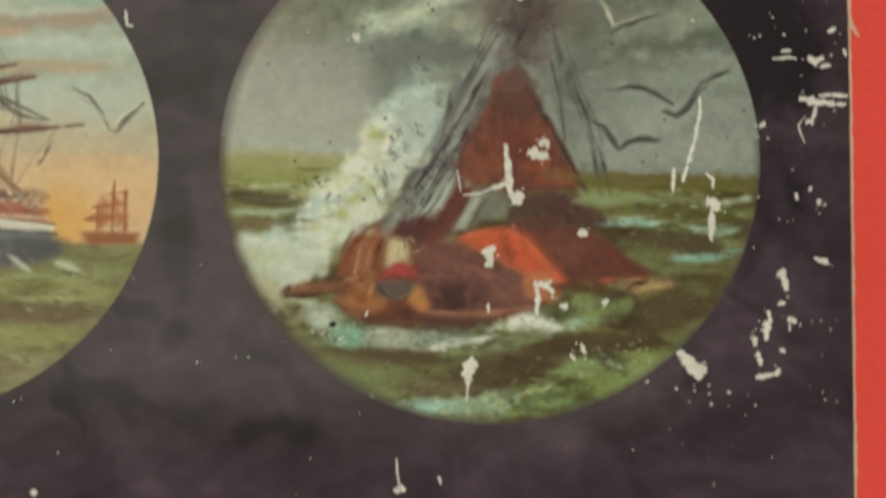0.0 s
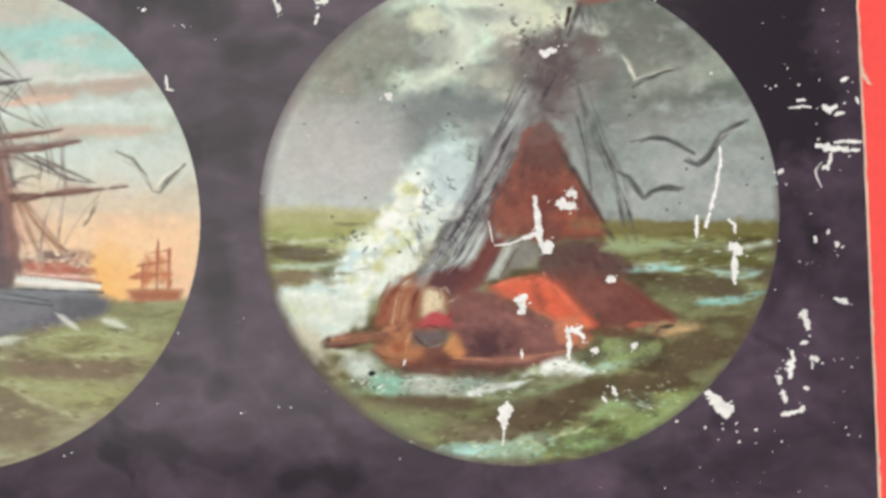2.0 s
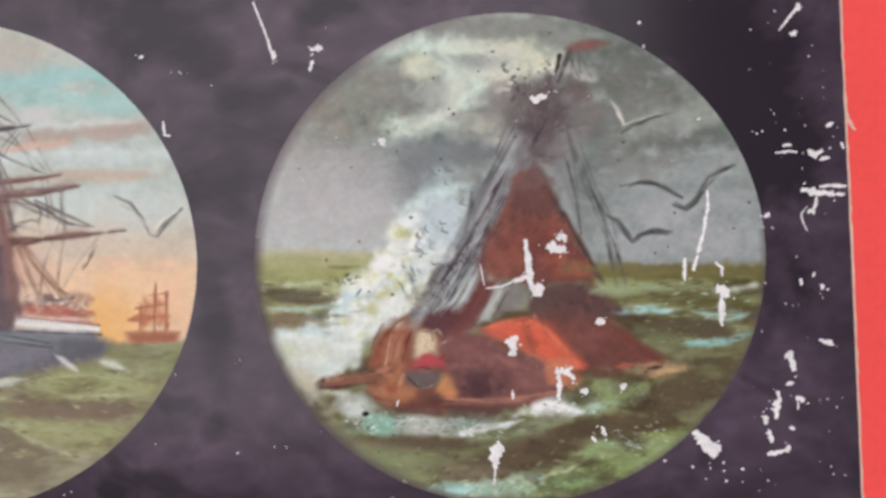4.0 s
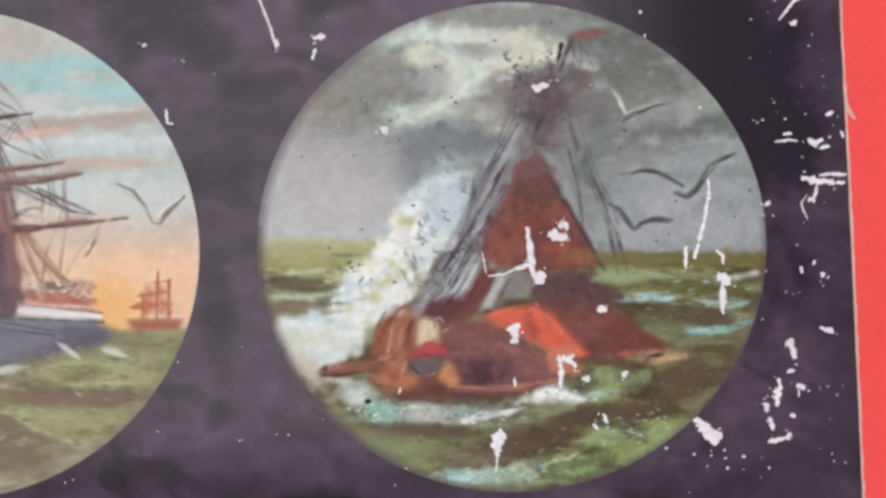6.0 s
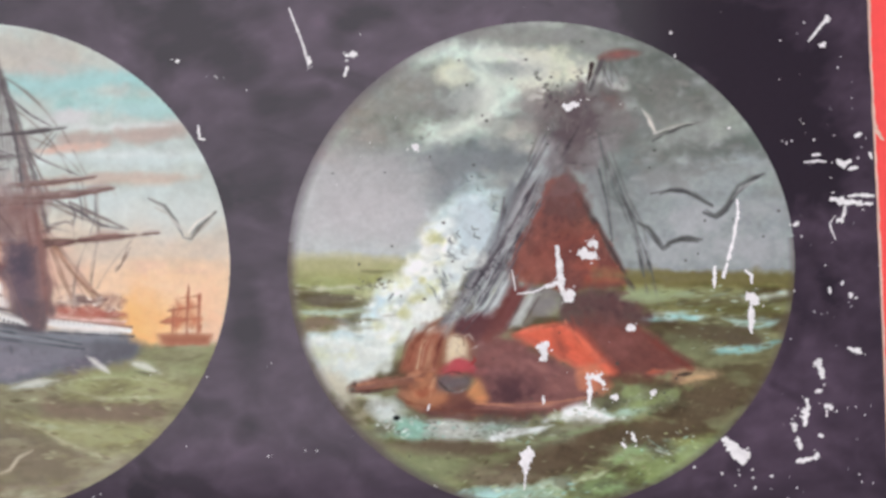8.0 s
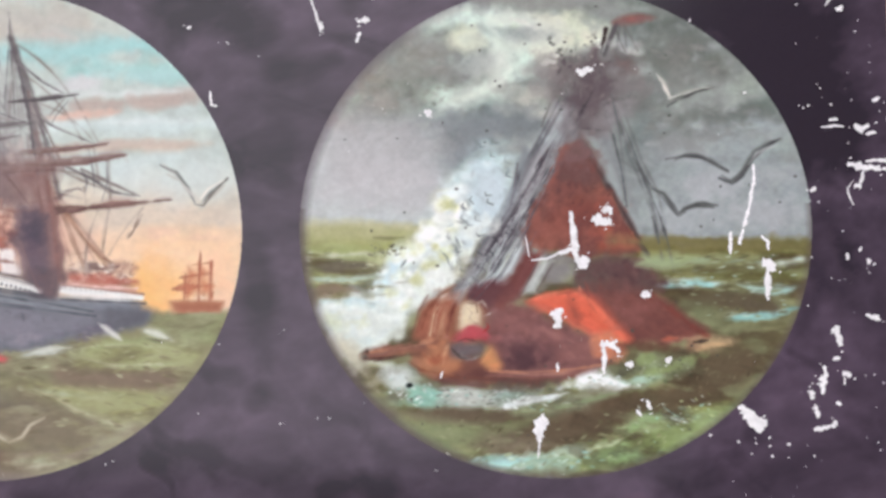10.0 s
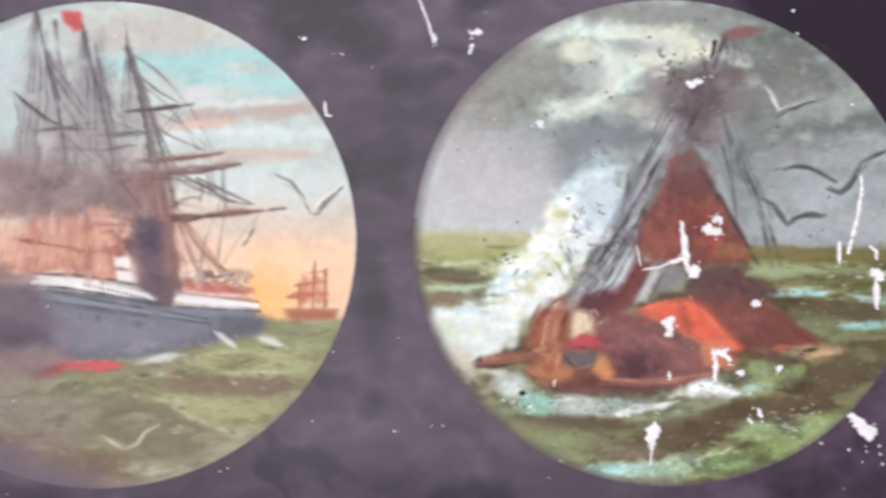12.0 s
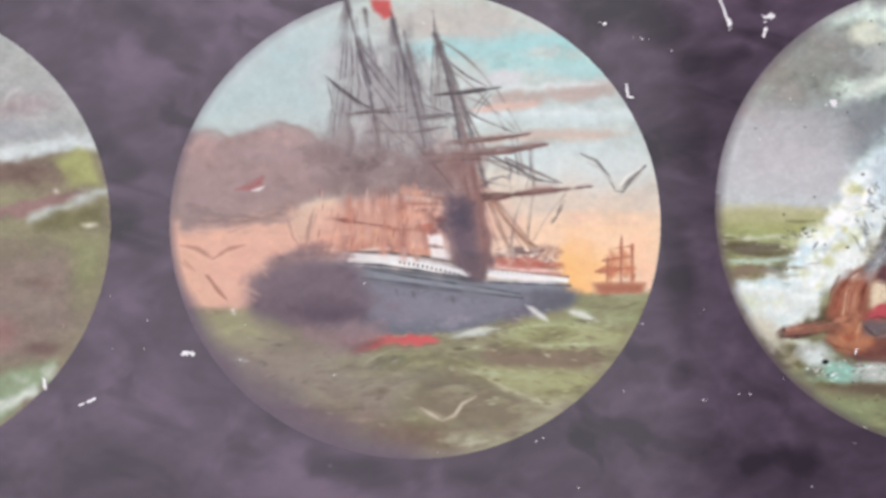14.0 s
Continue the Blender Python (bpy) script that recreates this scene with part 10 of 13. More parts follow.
cv.line([(0.005, 0.387), (0.075, 0.395), (0.145, 0.408)], 5, (116, 106, 106), 0.6, taper=2, soft=4, wob=0.6)
cv.shape([(0.122, 0.402), (0.157, 0.408), (0.155, 0.335), (0.109, 0.341)], (212, 202, 194), 0.45, soft=8, wob=4)
cv.line([(0.101, 0.542), (0.230, 0.552), (0.359, 0.570)], 7, (106, 100, 104), 0.7, taper=2, soft=4, wob=0.5)
cv.line([(0.144, 0.340), (0.295, 0.342), (0.471, 0.363)], 8, (122, 88, 84), 0.75, taper=2, soft=4, wob=0.5)
cv.line([(0.061, 0.288), (0.247, 0.284), (0.387, 0.291), (0.539, 0.318)], 8, (124, 90, 86), 0.7, taper=2, soft=4, wob=0.5)
cv.line([(0.003, 0.257), (0.131, 0.267), (0.270, 0.269)], 6, (126, 92, 90), 0.6, taper=2, soft=4, wob=0.6)
cv.shape([(0.086, 0.336), (0.272, 0.337), (0.293, 0.251), (0.221, 0.143), (0.105, 0.121), (0.048, 0.219)], (140, 104, 100), 0.45, soft=20, wob=8)
cv.line([(0.266, 0.089), (0.394, 0.103), (0.523, 0.118), (0.728, 0.133)], 11, (112, 84, 80), 0.7, taper=1, soft=4, wob=0.5)
cv.line([(0.127, 0.697), (0.208, 0.634), (0.301, 0.578)], 3.5, (138, 130, 132), 0.6, soft=3, wob=0.6)
cv.line([(0.171, 0.536), (0.251, 0.448), (0.389, 0.384), (0.436, 0.359)], 3.5, (134, 126, 126), 0.6, soft=3, wob=0.6)
cv.line([(0.375, 0.262), (0.501, 0.199), (0.605, 0.148)], 4, (132, 122, 120), 0.6, soft=3, wob=0.6)
cv.line([(0.317, 0.275), (0.432, 0.212), (0.477, 0.167)], 3.5, (136, 124, 120), 0.5, soft=3, wob=0.6)
cv.line([(0.291, 0.171), (0.361, 0.184), (0.384, 0.169)], 4, (136, 118, 114), 0.5, taper=2, soft=3)
cv.line([(0.313, 0.081), (0.380, -0.018), (0.448, -0.092), (0.493, -0.124)], 5, (150, 110, 92), 0.6, soft=4, wob=0.7)
cv.line([(0.301, 0.069), (0.333, -0.029), (0.366, -0.102)], 4, (156, 116, 98), 0.5, soft=3, wob=0.7)
cv.line([(0.603, 0.082), (0.577, 0.003), (0.553, -0.033)], 4, (140, 108, 96), 0.6, taper=2, soft=3, wob=0.7)
cv.line([(0.479, 0.065), (0.468, -0.019), (0.460, -0.060)], 3.5, (140, 112, 100), 0.5, taper=2, soft=3, wob=0.7)
# deck houses in warm half-light
cv.shape([(-0.405, 0.058), (-0.266, 0.104), (-0.081, 0.112), (0.057, 0.073), (0.077, -0.121), (-0.085, -0.129), (-0.269, -0.114), (-0.407, -0.087)], (206, 152, 134), 0.4, soft=24, wob=8)
cv.blob([(-0.222, -0.042), (-0.164, -0.043), (-0.107, -0.049)], 12, 20, (226, 164, 128), 0.55, soft=1.5, wob=0.7)
cv.blob([(-0.197, 0.054), (-0.147, 0.058)], 9, 22, (224, 180, 160), 0.5, soft=1.5, wob=0.7)
cv.blob([(-0.287, -0.065), (-0.315, -0.113), (-0.384, -0.099)], 18, 10, (176, 124, 116), 0.5, soft=1.5, wob=0.7)
cv.line([(-0.371, 0.021), (-0.267, 0.002), (-0.106, -0.025)], 7, (136, 88, 82), 0.7, taper=2, soft=4, wob=0.6)
cv.line([(-0.062, 0.112), (-0.055, -0.021), (-0.050, -0.118)], 13, (160, 100, 90), 0.5, soft=8, wob=0.8)
cv.line([(-0.001, 0.038), (0.057, 0.049)], 10, (150, 96, 92), 0.5, taper=2, soft=6)
cv.line([(-0.223, -0.122), (-0.108, -0.117)], 8, (224, 210, 202), 0.6, taper=2, soft=5)
cv.shape([(0.055, -0.067), (0.096, -0.068), (0.105, -0.102), (0.063, -0.106)], (236, 228, 224), 0.8, soft=4, wob=2)
cv.shape([(0.063, -0.120), (0.105, -0.121), (0.122, -0.158), (0.072, -0.159)], (234, 224, 220), 0.75, soft=4, wob=2)
cv.line([(-0.521, 0.012), (-0.503, -0.061), (-0.465, -0.110)], 5, (160, 122, 112), 0.55, taper=2, soft=4, wob=0.8)
cv.line([(-0.417, 0.058), (-0.441, -0.038), (-0.453, -0.110)], 5, (164, 122, 112), 0.5, taper=2, soft=4, wob=0.8)
cv.blob([(-0.453, -0.110), (-0.384, -0.099)], 20, 10, (150, 112, 110), 0.5, soft=1.5, wob=0.8)
# funnel: soft-edged and smoky
cv.shape([(0.128, 0.121), (0.232, 0.106), (0.264, -0.028), (0.279, -0.197), (0.259, -0.256), (0.201, -0.255), (0.146, -0.122), (0.102, -0.000)], (112, 98, 110), 0.5, soft=20, wob=7)
cv.blob([(0.177, 0.010), (0.193, -0.075)], 20, 34, (98, 86, 104), 0.55, soft=1.7, wob=0.5)
cv.line([(0.255, 0.106), (0.275, -0.028), (0.289, -0.149)], 12, (150, 108, 102), 0.5, soft=9, wob=0.8)
# hull: grey steel in haze, its bow lost in dark smoke
cv.shape([(-0.270, -0.198), (-0.040, -0.214), (0.213, -0.256), (0.374, -0.271), (0.604, -0.287), (0.649, -0.348), (0.578, -0.395), (0.370, -0.438), (0.139, -0.469), (-0.044, -0.465), (-0.204, -0.403)], (126, 126, 136), 0.45, soft=16, wob=6)
cv.shape([(-0.224, -0.206), (0.006, -0.239), (0.258, -0.280), (0.419, -0.301), (0.407, -0.339), (0.211, -0.315), (-0.018, -0.275), (-0.225, -0.247)], (142, 148, 154), 0.5, soft=10, wob=5)
cv.line([(-0.178, -0.207), (0.005, -0.244), (0.212, -0.280), (0.419, -0.320)], 4, (78, 80, 88), 0.55, soft=3, wob=0.7)
cv.line([(-0.179, -0.260), (0.051, -0.293), (0.257, -0.321)], 4, (92, 94, 104), 0.5, taper=2, soft=3, wob=0.7)
cv.blob([(0.511, -0.334), (0.603, -0.347), (0.463, -0.380)], 36, 14, (100, 100, 108), 0.55, soft=1.6, wob=0.7)
cv.blob([(0.049, -0.396), (0.232, -0.412), (-0.089, -0.405)], 60, 16, (134, 128, 142), 0.5, soft=1.8, wob=0.7)
cv.shape([(-0.661, -0.250), (-0.546, -0.156), (-0.408, -0.147), (-0.270, -0.186), (-0.202, -0.259), (-0.227, -0.402), (-0.342, -0.459), (-0.502, -0.396), (-0.616, -0.358)], (112, 98, 108), 0.5, soft=34, wob=9)
cv.blob([(-0.479, -0.349), (-0.387, -0.387), (-0.318, -0.352)], 44, 18, (92, 80, 92), 0.5, soft=1.8, wob=0.6)
cv.blob([(-0.274, -0.496), (-0.388, -0.494), (-0.205, -0.474)], 50, 18, (146, 122, 128), 0.55, soft=1.9, wob=0.6)
cv.shape([(-0.183, -0.510), (-0.113, -0.481), (0.001, -0.483), (0.093, -0.504), (0.069, -0.532), (-0.091, -0.529)], (206, 90, 96), 0.5, soft=9, wob=4)
cv.line([(-0.229, -0.540), (-0.171, -0.510), (-0.114, -0.500)], 12, (156, 88, 94), 0.5, taper=2, soft=9, wob=0.9)
cv.line([(-0.292, -0.142), (-0.177, -0.152), (-0.039, -0.171), (0.098, -0.198), (0.202, -0.234)], 9, (232, 232, 230), 0.6, soft=4, wob=0.4)
cv.line([(-0.223, -0.131), (-0.085, -0.141), (0.053, -0.156), (0.145, -0.182)], 4, (150, 130, 126), 0.5, soft=3, wob=0.6)
for i in range(16):
    cv.blob([(0.005 + i * 0.0128, -0.172 - i * 0.0042)], 2.0, 3.4, (112, 110, 114), 0.7, soft=0.9)
cv.line([(0.301, -0.231), (0.444, -0.248), (0.605, -0.263)], 9, (230, 228, 226), 0.6, soft=4, wob=0.4)
cv.line([(0.318, -0.205), (0.444, -0.224), (0.583, -0.237)], 5, (196, 140, 130), 0.6, soft=4, wob=0.5)
cv.blob([(0.354, -0.145), (0.412, -0.139), (0.481, -0.148), (0.445, -0.188), (0.376, -0.187)], 12, 5, (228, 208, 194), 0.5, soft=1.3, wob=0.9)
cv.blob([(0.516, -0.134), (0.558, -0.130), (0.585, -0.143), (0.538, -0.190)], 9, 7, (176, 124, 112), 0.55, soft=1.3, wob=0.8)
cv.line([(0.377, -0.139), (0.458, -0.147), (0.527, -0.134)], 4, (130, 96, 90), 0.6, taper=2, soft=3, wob=0.8)
# far ship, warm against the sun
cv.shape([(0.725, -0.278), (0.928, -0.287), (0.922, -0.325), (0.753, -0.327)], (186, 116, 88), 0.6, soft=8, wob=3)
cv.line([(0.788, -0.183), (0.778, -0.279)], 5, (196, 126, 98), 0.6, taper=2, soft=4)
cv.line([(0.842, -0.075), (0.831, -0.280)], 5, (196, 128, 102), 0.6, taper=2, soft=4)
cv.line([(0.882, -0.136), (0.877, -0.276)], 6, (198, 130, 104), 0.55, taper=2, soft=4)
cv.line([(0.769, -0.183), (0.885, -0.173)], 4, (190, 120, 94), 0.5, soft=3)
cv.line([(0.749, -0.235), (0.884, -0.214)], 4, (190, 118, 92), 0.5, soft=3)
cv.blob([(0.834, -0.196), (0.860, -0.233), (0.791, -0.236)], 16, 14, (222, 156, 118), 0.45, soft=1.6, wob=0.7)
# water
cv.shape([(0.649, -0.344), (0.926, -0.342), (0.877, -0.425), (0.784, -0.459), (0.693, -0.421)], (156, 160, 118), 0.5, soft=14, wob=6)
cv.line([(0.624, -0.401), (0.693, -0.426), (0.749, -0.451)], 9, (212, 214, 200), 0.6, taper=2, soft=6, wob=1.0)
cv.line([(0.452, -0.380), (0.486, -0.405), (0.526, -0.437)], 8, (214, 214, 206), 0.6, taper=2, soft=5, wob=1.0)
cv.shape([(0.323, -0.485), (0.484, -0.453), (0.714, -0.469), (0.839, -0.520), (0.689, -0.552), (0.505, -0.556), (0.344, -0.538)], (160, 162, 112), 0.45, soft=14, wob=7)
cv.shape([(0.229, -0.554), (0.367, -0.553), (0.596, -0.567), (0.780, -0.590), (0.732, -0.632), (0.503, -0.632), (0.274, -0.615)], (138, 120, 102), 0.5, soft=16, wob=7)
cv.shape([(0.319, -0.639), (0.503, -0.632), (0.709, -0.660), (0.637, -0.753), (0.499, -0.785), (0.363, -0.735)], (166, 166, 120), 0.45, soft=18, wob=8)
cv.shape([(0.044, -0.657), (0.181, -0.648), (0.317, -0.722), (0.452, -0.808), (0.405, -0.877), (0.131, -0.883), (-0.005, -0.810)], (134, 122, 102), 0.45, soft=22, wob=8)
cv.shape([(-0.822, -0.437), (-0.639, -0.394), (-0.411, -0.494), (-0.230, -0.592), (0.044, -0.645), (-0.097, -0.878), (-0.415, -0.801), (-0.687, -0.701)], (146, 134, 122), 0.45, soft=40, wob=9)
cv.blob([(-0.868, -0.460), (-0.777, -0.415), (-0.708, -0.487)], 44, 22, (156, 150, 116), 0.5, soft=1.8, wob=0.7)
cv.blob([(-0.506, -0.799), (-0.369, -0.814), (-0.596, -0.785)], 50, 14, (124, 106, 104), 0.5, soft=1.8, wob=0.7)
cv.line([(0.062, -0.929), (0.198, -0.943), (0.312, -0.929)], 14, (190, 182, 156), 0.6, taper=2, soft=9, wob=1.0)
cv.line([(0.007, -0.791), (0.052, -0.823), (0.091, -0.847)], 7, (204, 192, 168), 0.6, taper=2, soft=4)
cv.line([(0.091, -0.847), (0.143, -0.825), (0.174, -0.778), (0.230, -0.749)], 8, (206, 194, 168), 0.65, taper=2, soft=4)
cv.lay((slice(None), slice(None)), np.clip((np.hypot(cv.u, cv.v) - 0.965) / 0.04, 0, 1) * np.clip(0.1 - cv.u * 1.3, 0, 1) * 0.7, (108, 95, 108))
# fourth pass: standing rigging, strakes and crests
cv.shape([(-0.923, 0.421), (-0.818, 0.603), (-0.678, 0.744), (-0.491, 0.845), (-0.350, 0.867), (-0.344, 0.386), (-0.541, 0.446), (-0.703, 0.417), (-0.808, 0.387)], (182, 202, 200), 0.5, soft=30, wob=8)
cv.blob([(-0.444, 0.782), (-0.538, 0.721)], 50, 16, (176, 206, 206), 0.35, soft=1.8, wob=0.7)
cv.blob([(-0.399, 0.633), (-0.305, 0.717)], 36, 30, (200, 202, 204), 0.4, soft=1.8, wob=0.6)
for q, w, a in (([(-0.274, 0.965), (-0.252, 0.865), (-0.225, 0.753), (-0.194, 0.617), (-0.168, 0.481), (-0.151, 0.358)], 7, 0.7),
        ([(-0.275, 0.891), (-0.291, 0.717), (-0.312, 0.545), (-0.332, 0.373)], 3.5, 0.5), ([(-0.266, 0.866), (-0.277, 0.667), (-0.294, 0.471)], 3.5, 0.5),
        ([(-0.252, 0.816), (-0.250, 0.642), (-0.266, 0.446)], 4, 0.5), ([(-0.234, 0.741), (-0.222, 0.592), (-0.238, 0.470)], 4, 0.45),
        ([(-0.357, 0.619), (-0.342, 0.545), (-0.327, 0.459), (-0.333, 0.349)], 3.5, 0.55), ([(-0.238, 0.791), (-0.165, 0.690), (-0.097, 0.590), (-0.046, 0.515)], 3.5, 0.5)):
    cv.line(q, w, (104, 98, 102), a, taper=2, soft=3, wob=0.9, name="rigging")
for q, w, a in (([(-0.211, 0.716), (-0.147, 0.616), (-0.086, 0.528)], 3.5, 0.5), ([(-0.189, 0.616), (-0.121, 0.517), (-0.076, 0.405)], 4, 0.5),
        ([(-0.087, 0.912), (-0.070, 0.813), (-0.036, 0.688), (-0.004, 0.564), (0.022, 0.428), (0.043, 0.317)], 7, 0.6), ([(-0.070, 0.763), (-0.063, 0.614), (-0.057, 0.466)], 4, 0.45),
        ([(-0.034, 0.688), (-0.032, 0.540), (-0.026, 0.368)], 5, 0.45), ([(0.010, 0.662), (0.031, 0.514), (0.046, 0.452)], 4, 0.45), ([(0.090, 0.810), (0.080, 0.661), (0.070, 0.513)], 3.5, 0.5),
        ([(0.094, 0.785), (0.103, 0.636), (0.112, 0.488)], 3.5, 0.45)):
    cv.line(q, w, (104, 98, 102), a, taper=2, soft=3, wob=0.9, name="rigging")
for q, w, a in (([(0.094, 0.805), (0.138, 0.635), (0.168, 0.487), (0.188, 0.339), (0.204, 0.217)], 7, 0.65), ([(0.091, 0.884), (0.090, 0.805)], 3, 0.6),
        ([(0.160, 0.585), (0.216, 0.461), (0.272, 0.350)], 3.5, 0.5), ([(0.186, 0.486), (0.238, 0.387), (0.271, 0.289)], 3.5, 0.5), ([(0.128, 0.710), (0.220, 0.621), (0.312, 0.570)], 3, 0.6),
        ([(0.042, 0.501), (0.135, 0.463), (0.169, 0.450)], 4, 0.5), ([(0.170, 0.499), (0.274, 0.431), (0.436, 0.359)], 3, 0.6), ([(0.323, 0.546), (0.275, 0.485), (0.256, 0.448)], 2.6, 0.45),
        ([(0.400, 0.355), (0.421, 0.249), (0.426, 0.164)], 2.6, 0.45)):
    cv.line(q, w, (104, 98, 102), a, taper=2, soft=3, wob=0.9, name="rigging")
for q, w, a in (([(0.472, 0.322), (0.478, 0.211), (0.453, 0.127)], 2.6, 0.4), ([(0.305, 0.276), (0.397, 0.232), (0.501, 0.167), (0.605, 0.146)], 3.5, 0.55),
        ([(0.375, 0.257), (0.397, 0.213), (0.389, 0.159)], 3, 0.5), ([(0.268, 0.142), (0.315, 0.171), (0.385, 0.184)], 3, 0.45)):
    cv.line(q, w, (104, 98, 102), a, taper=2, soft=3, wob=0.9, name="rigging")
for q, w in (([(0.089, 0.542), (0.206, 0.548), (0.366, 0.569)], 6), ([(0.022, 0.435), (0.099, 0.449), (0.163, 0.462)], 5), ([(-0.007, 0.379), (0.075, 0.390), (0.138, 0.409)], 4.5), ([(-0.266, 0.463), (-0.180, 0.471), (-0.075, 0.467)], 5), ([(-0.371, 0.644), (-0.302, 0.574), (-0.214, 0.508), (-0.150, 0.478)], 6)):
    cv.line(q, w, (94, 88, 90), 0.65, taper=2, soft=3, wob=0.7)
for q, w in (([(0.132, 0.335), (0.272, 0.340), (0.424, 0.359), (0.478, 0.368)], 7), ([(0.038, 0.281), (0.224, 0.282), (0.399, 0.293), (0.551, 0.320)], 7), ([(0.014, 0.245), (0.154, 0.257), (0.270, 0.259)], 5), ([(0.255, 0.089), (0.383, 0.101), (0.523, 0.118), (0.732, 0.133)], 8), ([(0.015, 0.313), (0.095, 0.219), (0.152, 0.144)], 6), ([(0.199, 0.217), (0.224, 0.070), (0.251, -0.076)], 6)):
    cv.line(q, w, (110, 80, 78), 0.65, taper=2, soft=3.5, wob=0.8)
for q in [(0.097, 0.316), (0.108, 0.292), (0.183, 0.310), (0.236, 0.309), (0.086, 0.365), (-0.077, 0.368), (-0.019, 0.343), (-0.099, 0.430)]:
    cv.blob([q], 12, 8, (206, 190, 180), 0.45, soft=1.4, wob=0.9)
cv.dabs([(-0.215, 0.469), (0.018, 0.465), (0.105, 0.145), (-0.312, 0.153)], 40, 34, 5, [(128, 112, 112), (158, 144, 142), (108, 94, 98)], 0.4, turn=-78, spread=14)
cv.dabs([(-0.404, 0.155), (0.059, 0.134), (0.100, -0.121), (-0.407, -0.111)], 46, 30, 4, [(158, 104, 96), (228, 182, 158), (138, 90, 86)], 0.45, turn=86, spread=8)
cv.blob([(-0.299, 0.250), (-0.218, 0.225), (-0.357, 0.288)], 34, 20, (138, 118, 118), 0.5, soft=1.8, wob=0.8)
cv.line([(-0.402, 0.338), (-0.309, 0.348), (-0.217, 0.322)], 14, (146, 124, 122), 0.45, taper=2, soft=10, wob=1.0)
# bulwark, rail and strakes
cv.line([(-0.269, -0.128), (-0.131, -0.133), (0.007, -0.148), (0.145, -0.180), (0.213, -0.224)], 3, (104, 92, 92), 0.7, soft=2.4, wob=0.6)
cv.line([(-0.293, -0.152), (-0.131, -0.165), (0.030, -0.187), (0.208, -0.234)], 7, (236, 236, 234), 0.8, soft=3, wob=0.4)
cv.line([(-0.288, -0.176), (-0.132, -0.189), (0.052, -0.221), (0.224, -0.253)], 3.5, (78, 78, 84), 0.7, soft=2.4, wob=0.6)
for q in [(-0.067, -0.175), (-0.049, -0.181), (-0.030, -0.183), (-0.012, -0.186), (0.006, -0.191), (0.025, -0.194), (0.043, -0.199), (0.061, -0.204), (0.080, -0.210), (0.098, -0.212), (0.117, -0.218), (0.135, -0.223), (0.153, -0.228), (0.172, -0.233)]:
    cv.blob([q], 1.8, 3.0, (104, 102, 108), 0.75, soft=0.9)
cv.line([(0.294, -0.212), (0.444, -0.229), (0.617, -0.252)], 3, (150, 104, 98), 0.6, soft=2.4, wob=0.6)
cv.line([(0.294, -0.238), (0.444, -0.251), (0.609, -0.268)], 7, (234, 234, 232), 0.75, soft=3, wob=0.4)
cv.line([(0.295, -0.269), (0.443, -0.279), (0.623, -0.290)], 3.5, (84, 84, 92), 0.6, soft=2.6, wob=0.6)
cv.dabs([(0.308, -0.125), (0.574, -0.121), (0.583, -0.203), (0.306, -0.185)], 40, 10, 3.5, [(236, 220, 208), (116, 78, 74), (206, 160, 146), (150, 100, 92)], 0.65, turn=0, spread=50)
cv.line([(-0.225, -0.240), (0.005, -0.275), (0.234, -0.311), (0.430, -0.339)], 4, (76, 78, 88), 0.55, soft=3, wob=0.8)
cv.dabs([(-0.179, -0.272), (0.395, -0.343), (0.370, -0.414), (-0.090, -0.429)], 70, 16, 5, [(110, 108, 120), (146, 144, 156), (96, 94, 106), (132, 122, 136)], 0.45, turn=-6, spread=25)
cv.blob([(-0.019, -0.311), (0.142, -0.338), (0.280, -0.353)], 16, 6, (96, 94, 104), 0.5, soft=1.4, wob=0.9)
cv.blob([(0.301, -0.413), (0.417, -0.392), (0.370, -0.426)], 30, 10, (112, 100, 118), 0.5, soft=1.6, wob=0.8)
cv.blob([(-0.650, -0.262), (-0.592, -0.191), (-0.523, -0.161)], 22, 14, (134, 112, 116), 0.45, soft=1.6, wob=1.0)
cv.dabs([(-0.661, -0.226), (-0.270, -0.174), (-0.204, -0.379), (-0.502, -0.444)], 40, 30, 8, [(98, 84, 96), (126, 110, 120), (88, 74, 88)], 0.35, turn=-10, spread=40)
cv.blob([(-0.410, -0.370), (-0.341, -0.388)], 36, 14, (84, 70, 84), 0.5, soft=1.7, wob=0.8)
# crests
for q, w, col, a in (([(0.323, -0.480), (0.438, -0.459), (0.577, -0.455), (0.691, -0.469)], 7, (184, 188, 146), 0.55), ([(0.600, -0.443), (0.714, -0.469), (0.817, -0.507)], 6, (176, 176, 132), 0.5),
        ([(0.380, -0.510), (0.505, -0.541), (0.689, -0.536)], 6, (196, 196, 158), 0.5), ([(0.506, -0.520), (0.540, -0.513)], 8, (112, 106, 78), 0.5),
        ([(0.208, -0.471), (0.277, -0.460), (0.328, -0.471)], 8, (206, 208, 194), 0.6), ([(0.288, -0.496), (0.334, -0.504)], 9, (116, 104, 78), 0.6),
        ([(0.628, -0.432), (0.692, -0.445)], 6, (112, 112, 88), 0.6)):
    cv.line(q, w, col, a, taper=2, soft=max(3, w * 0.6), wob=1.1)
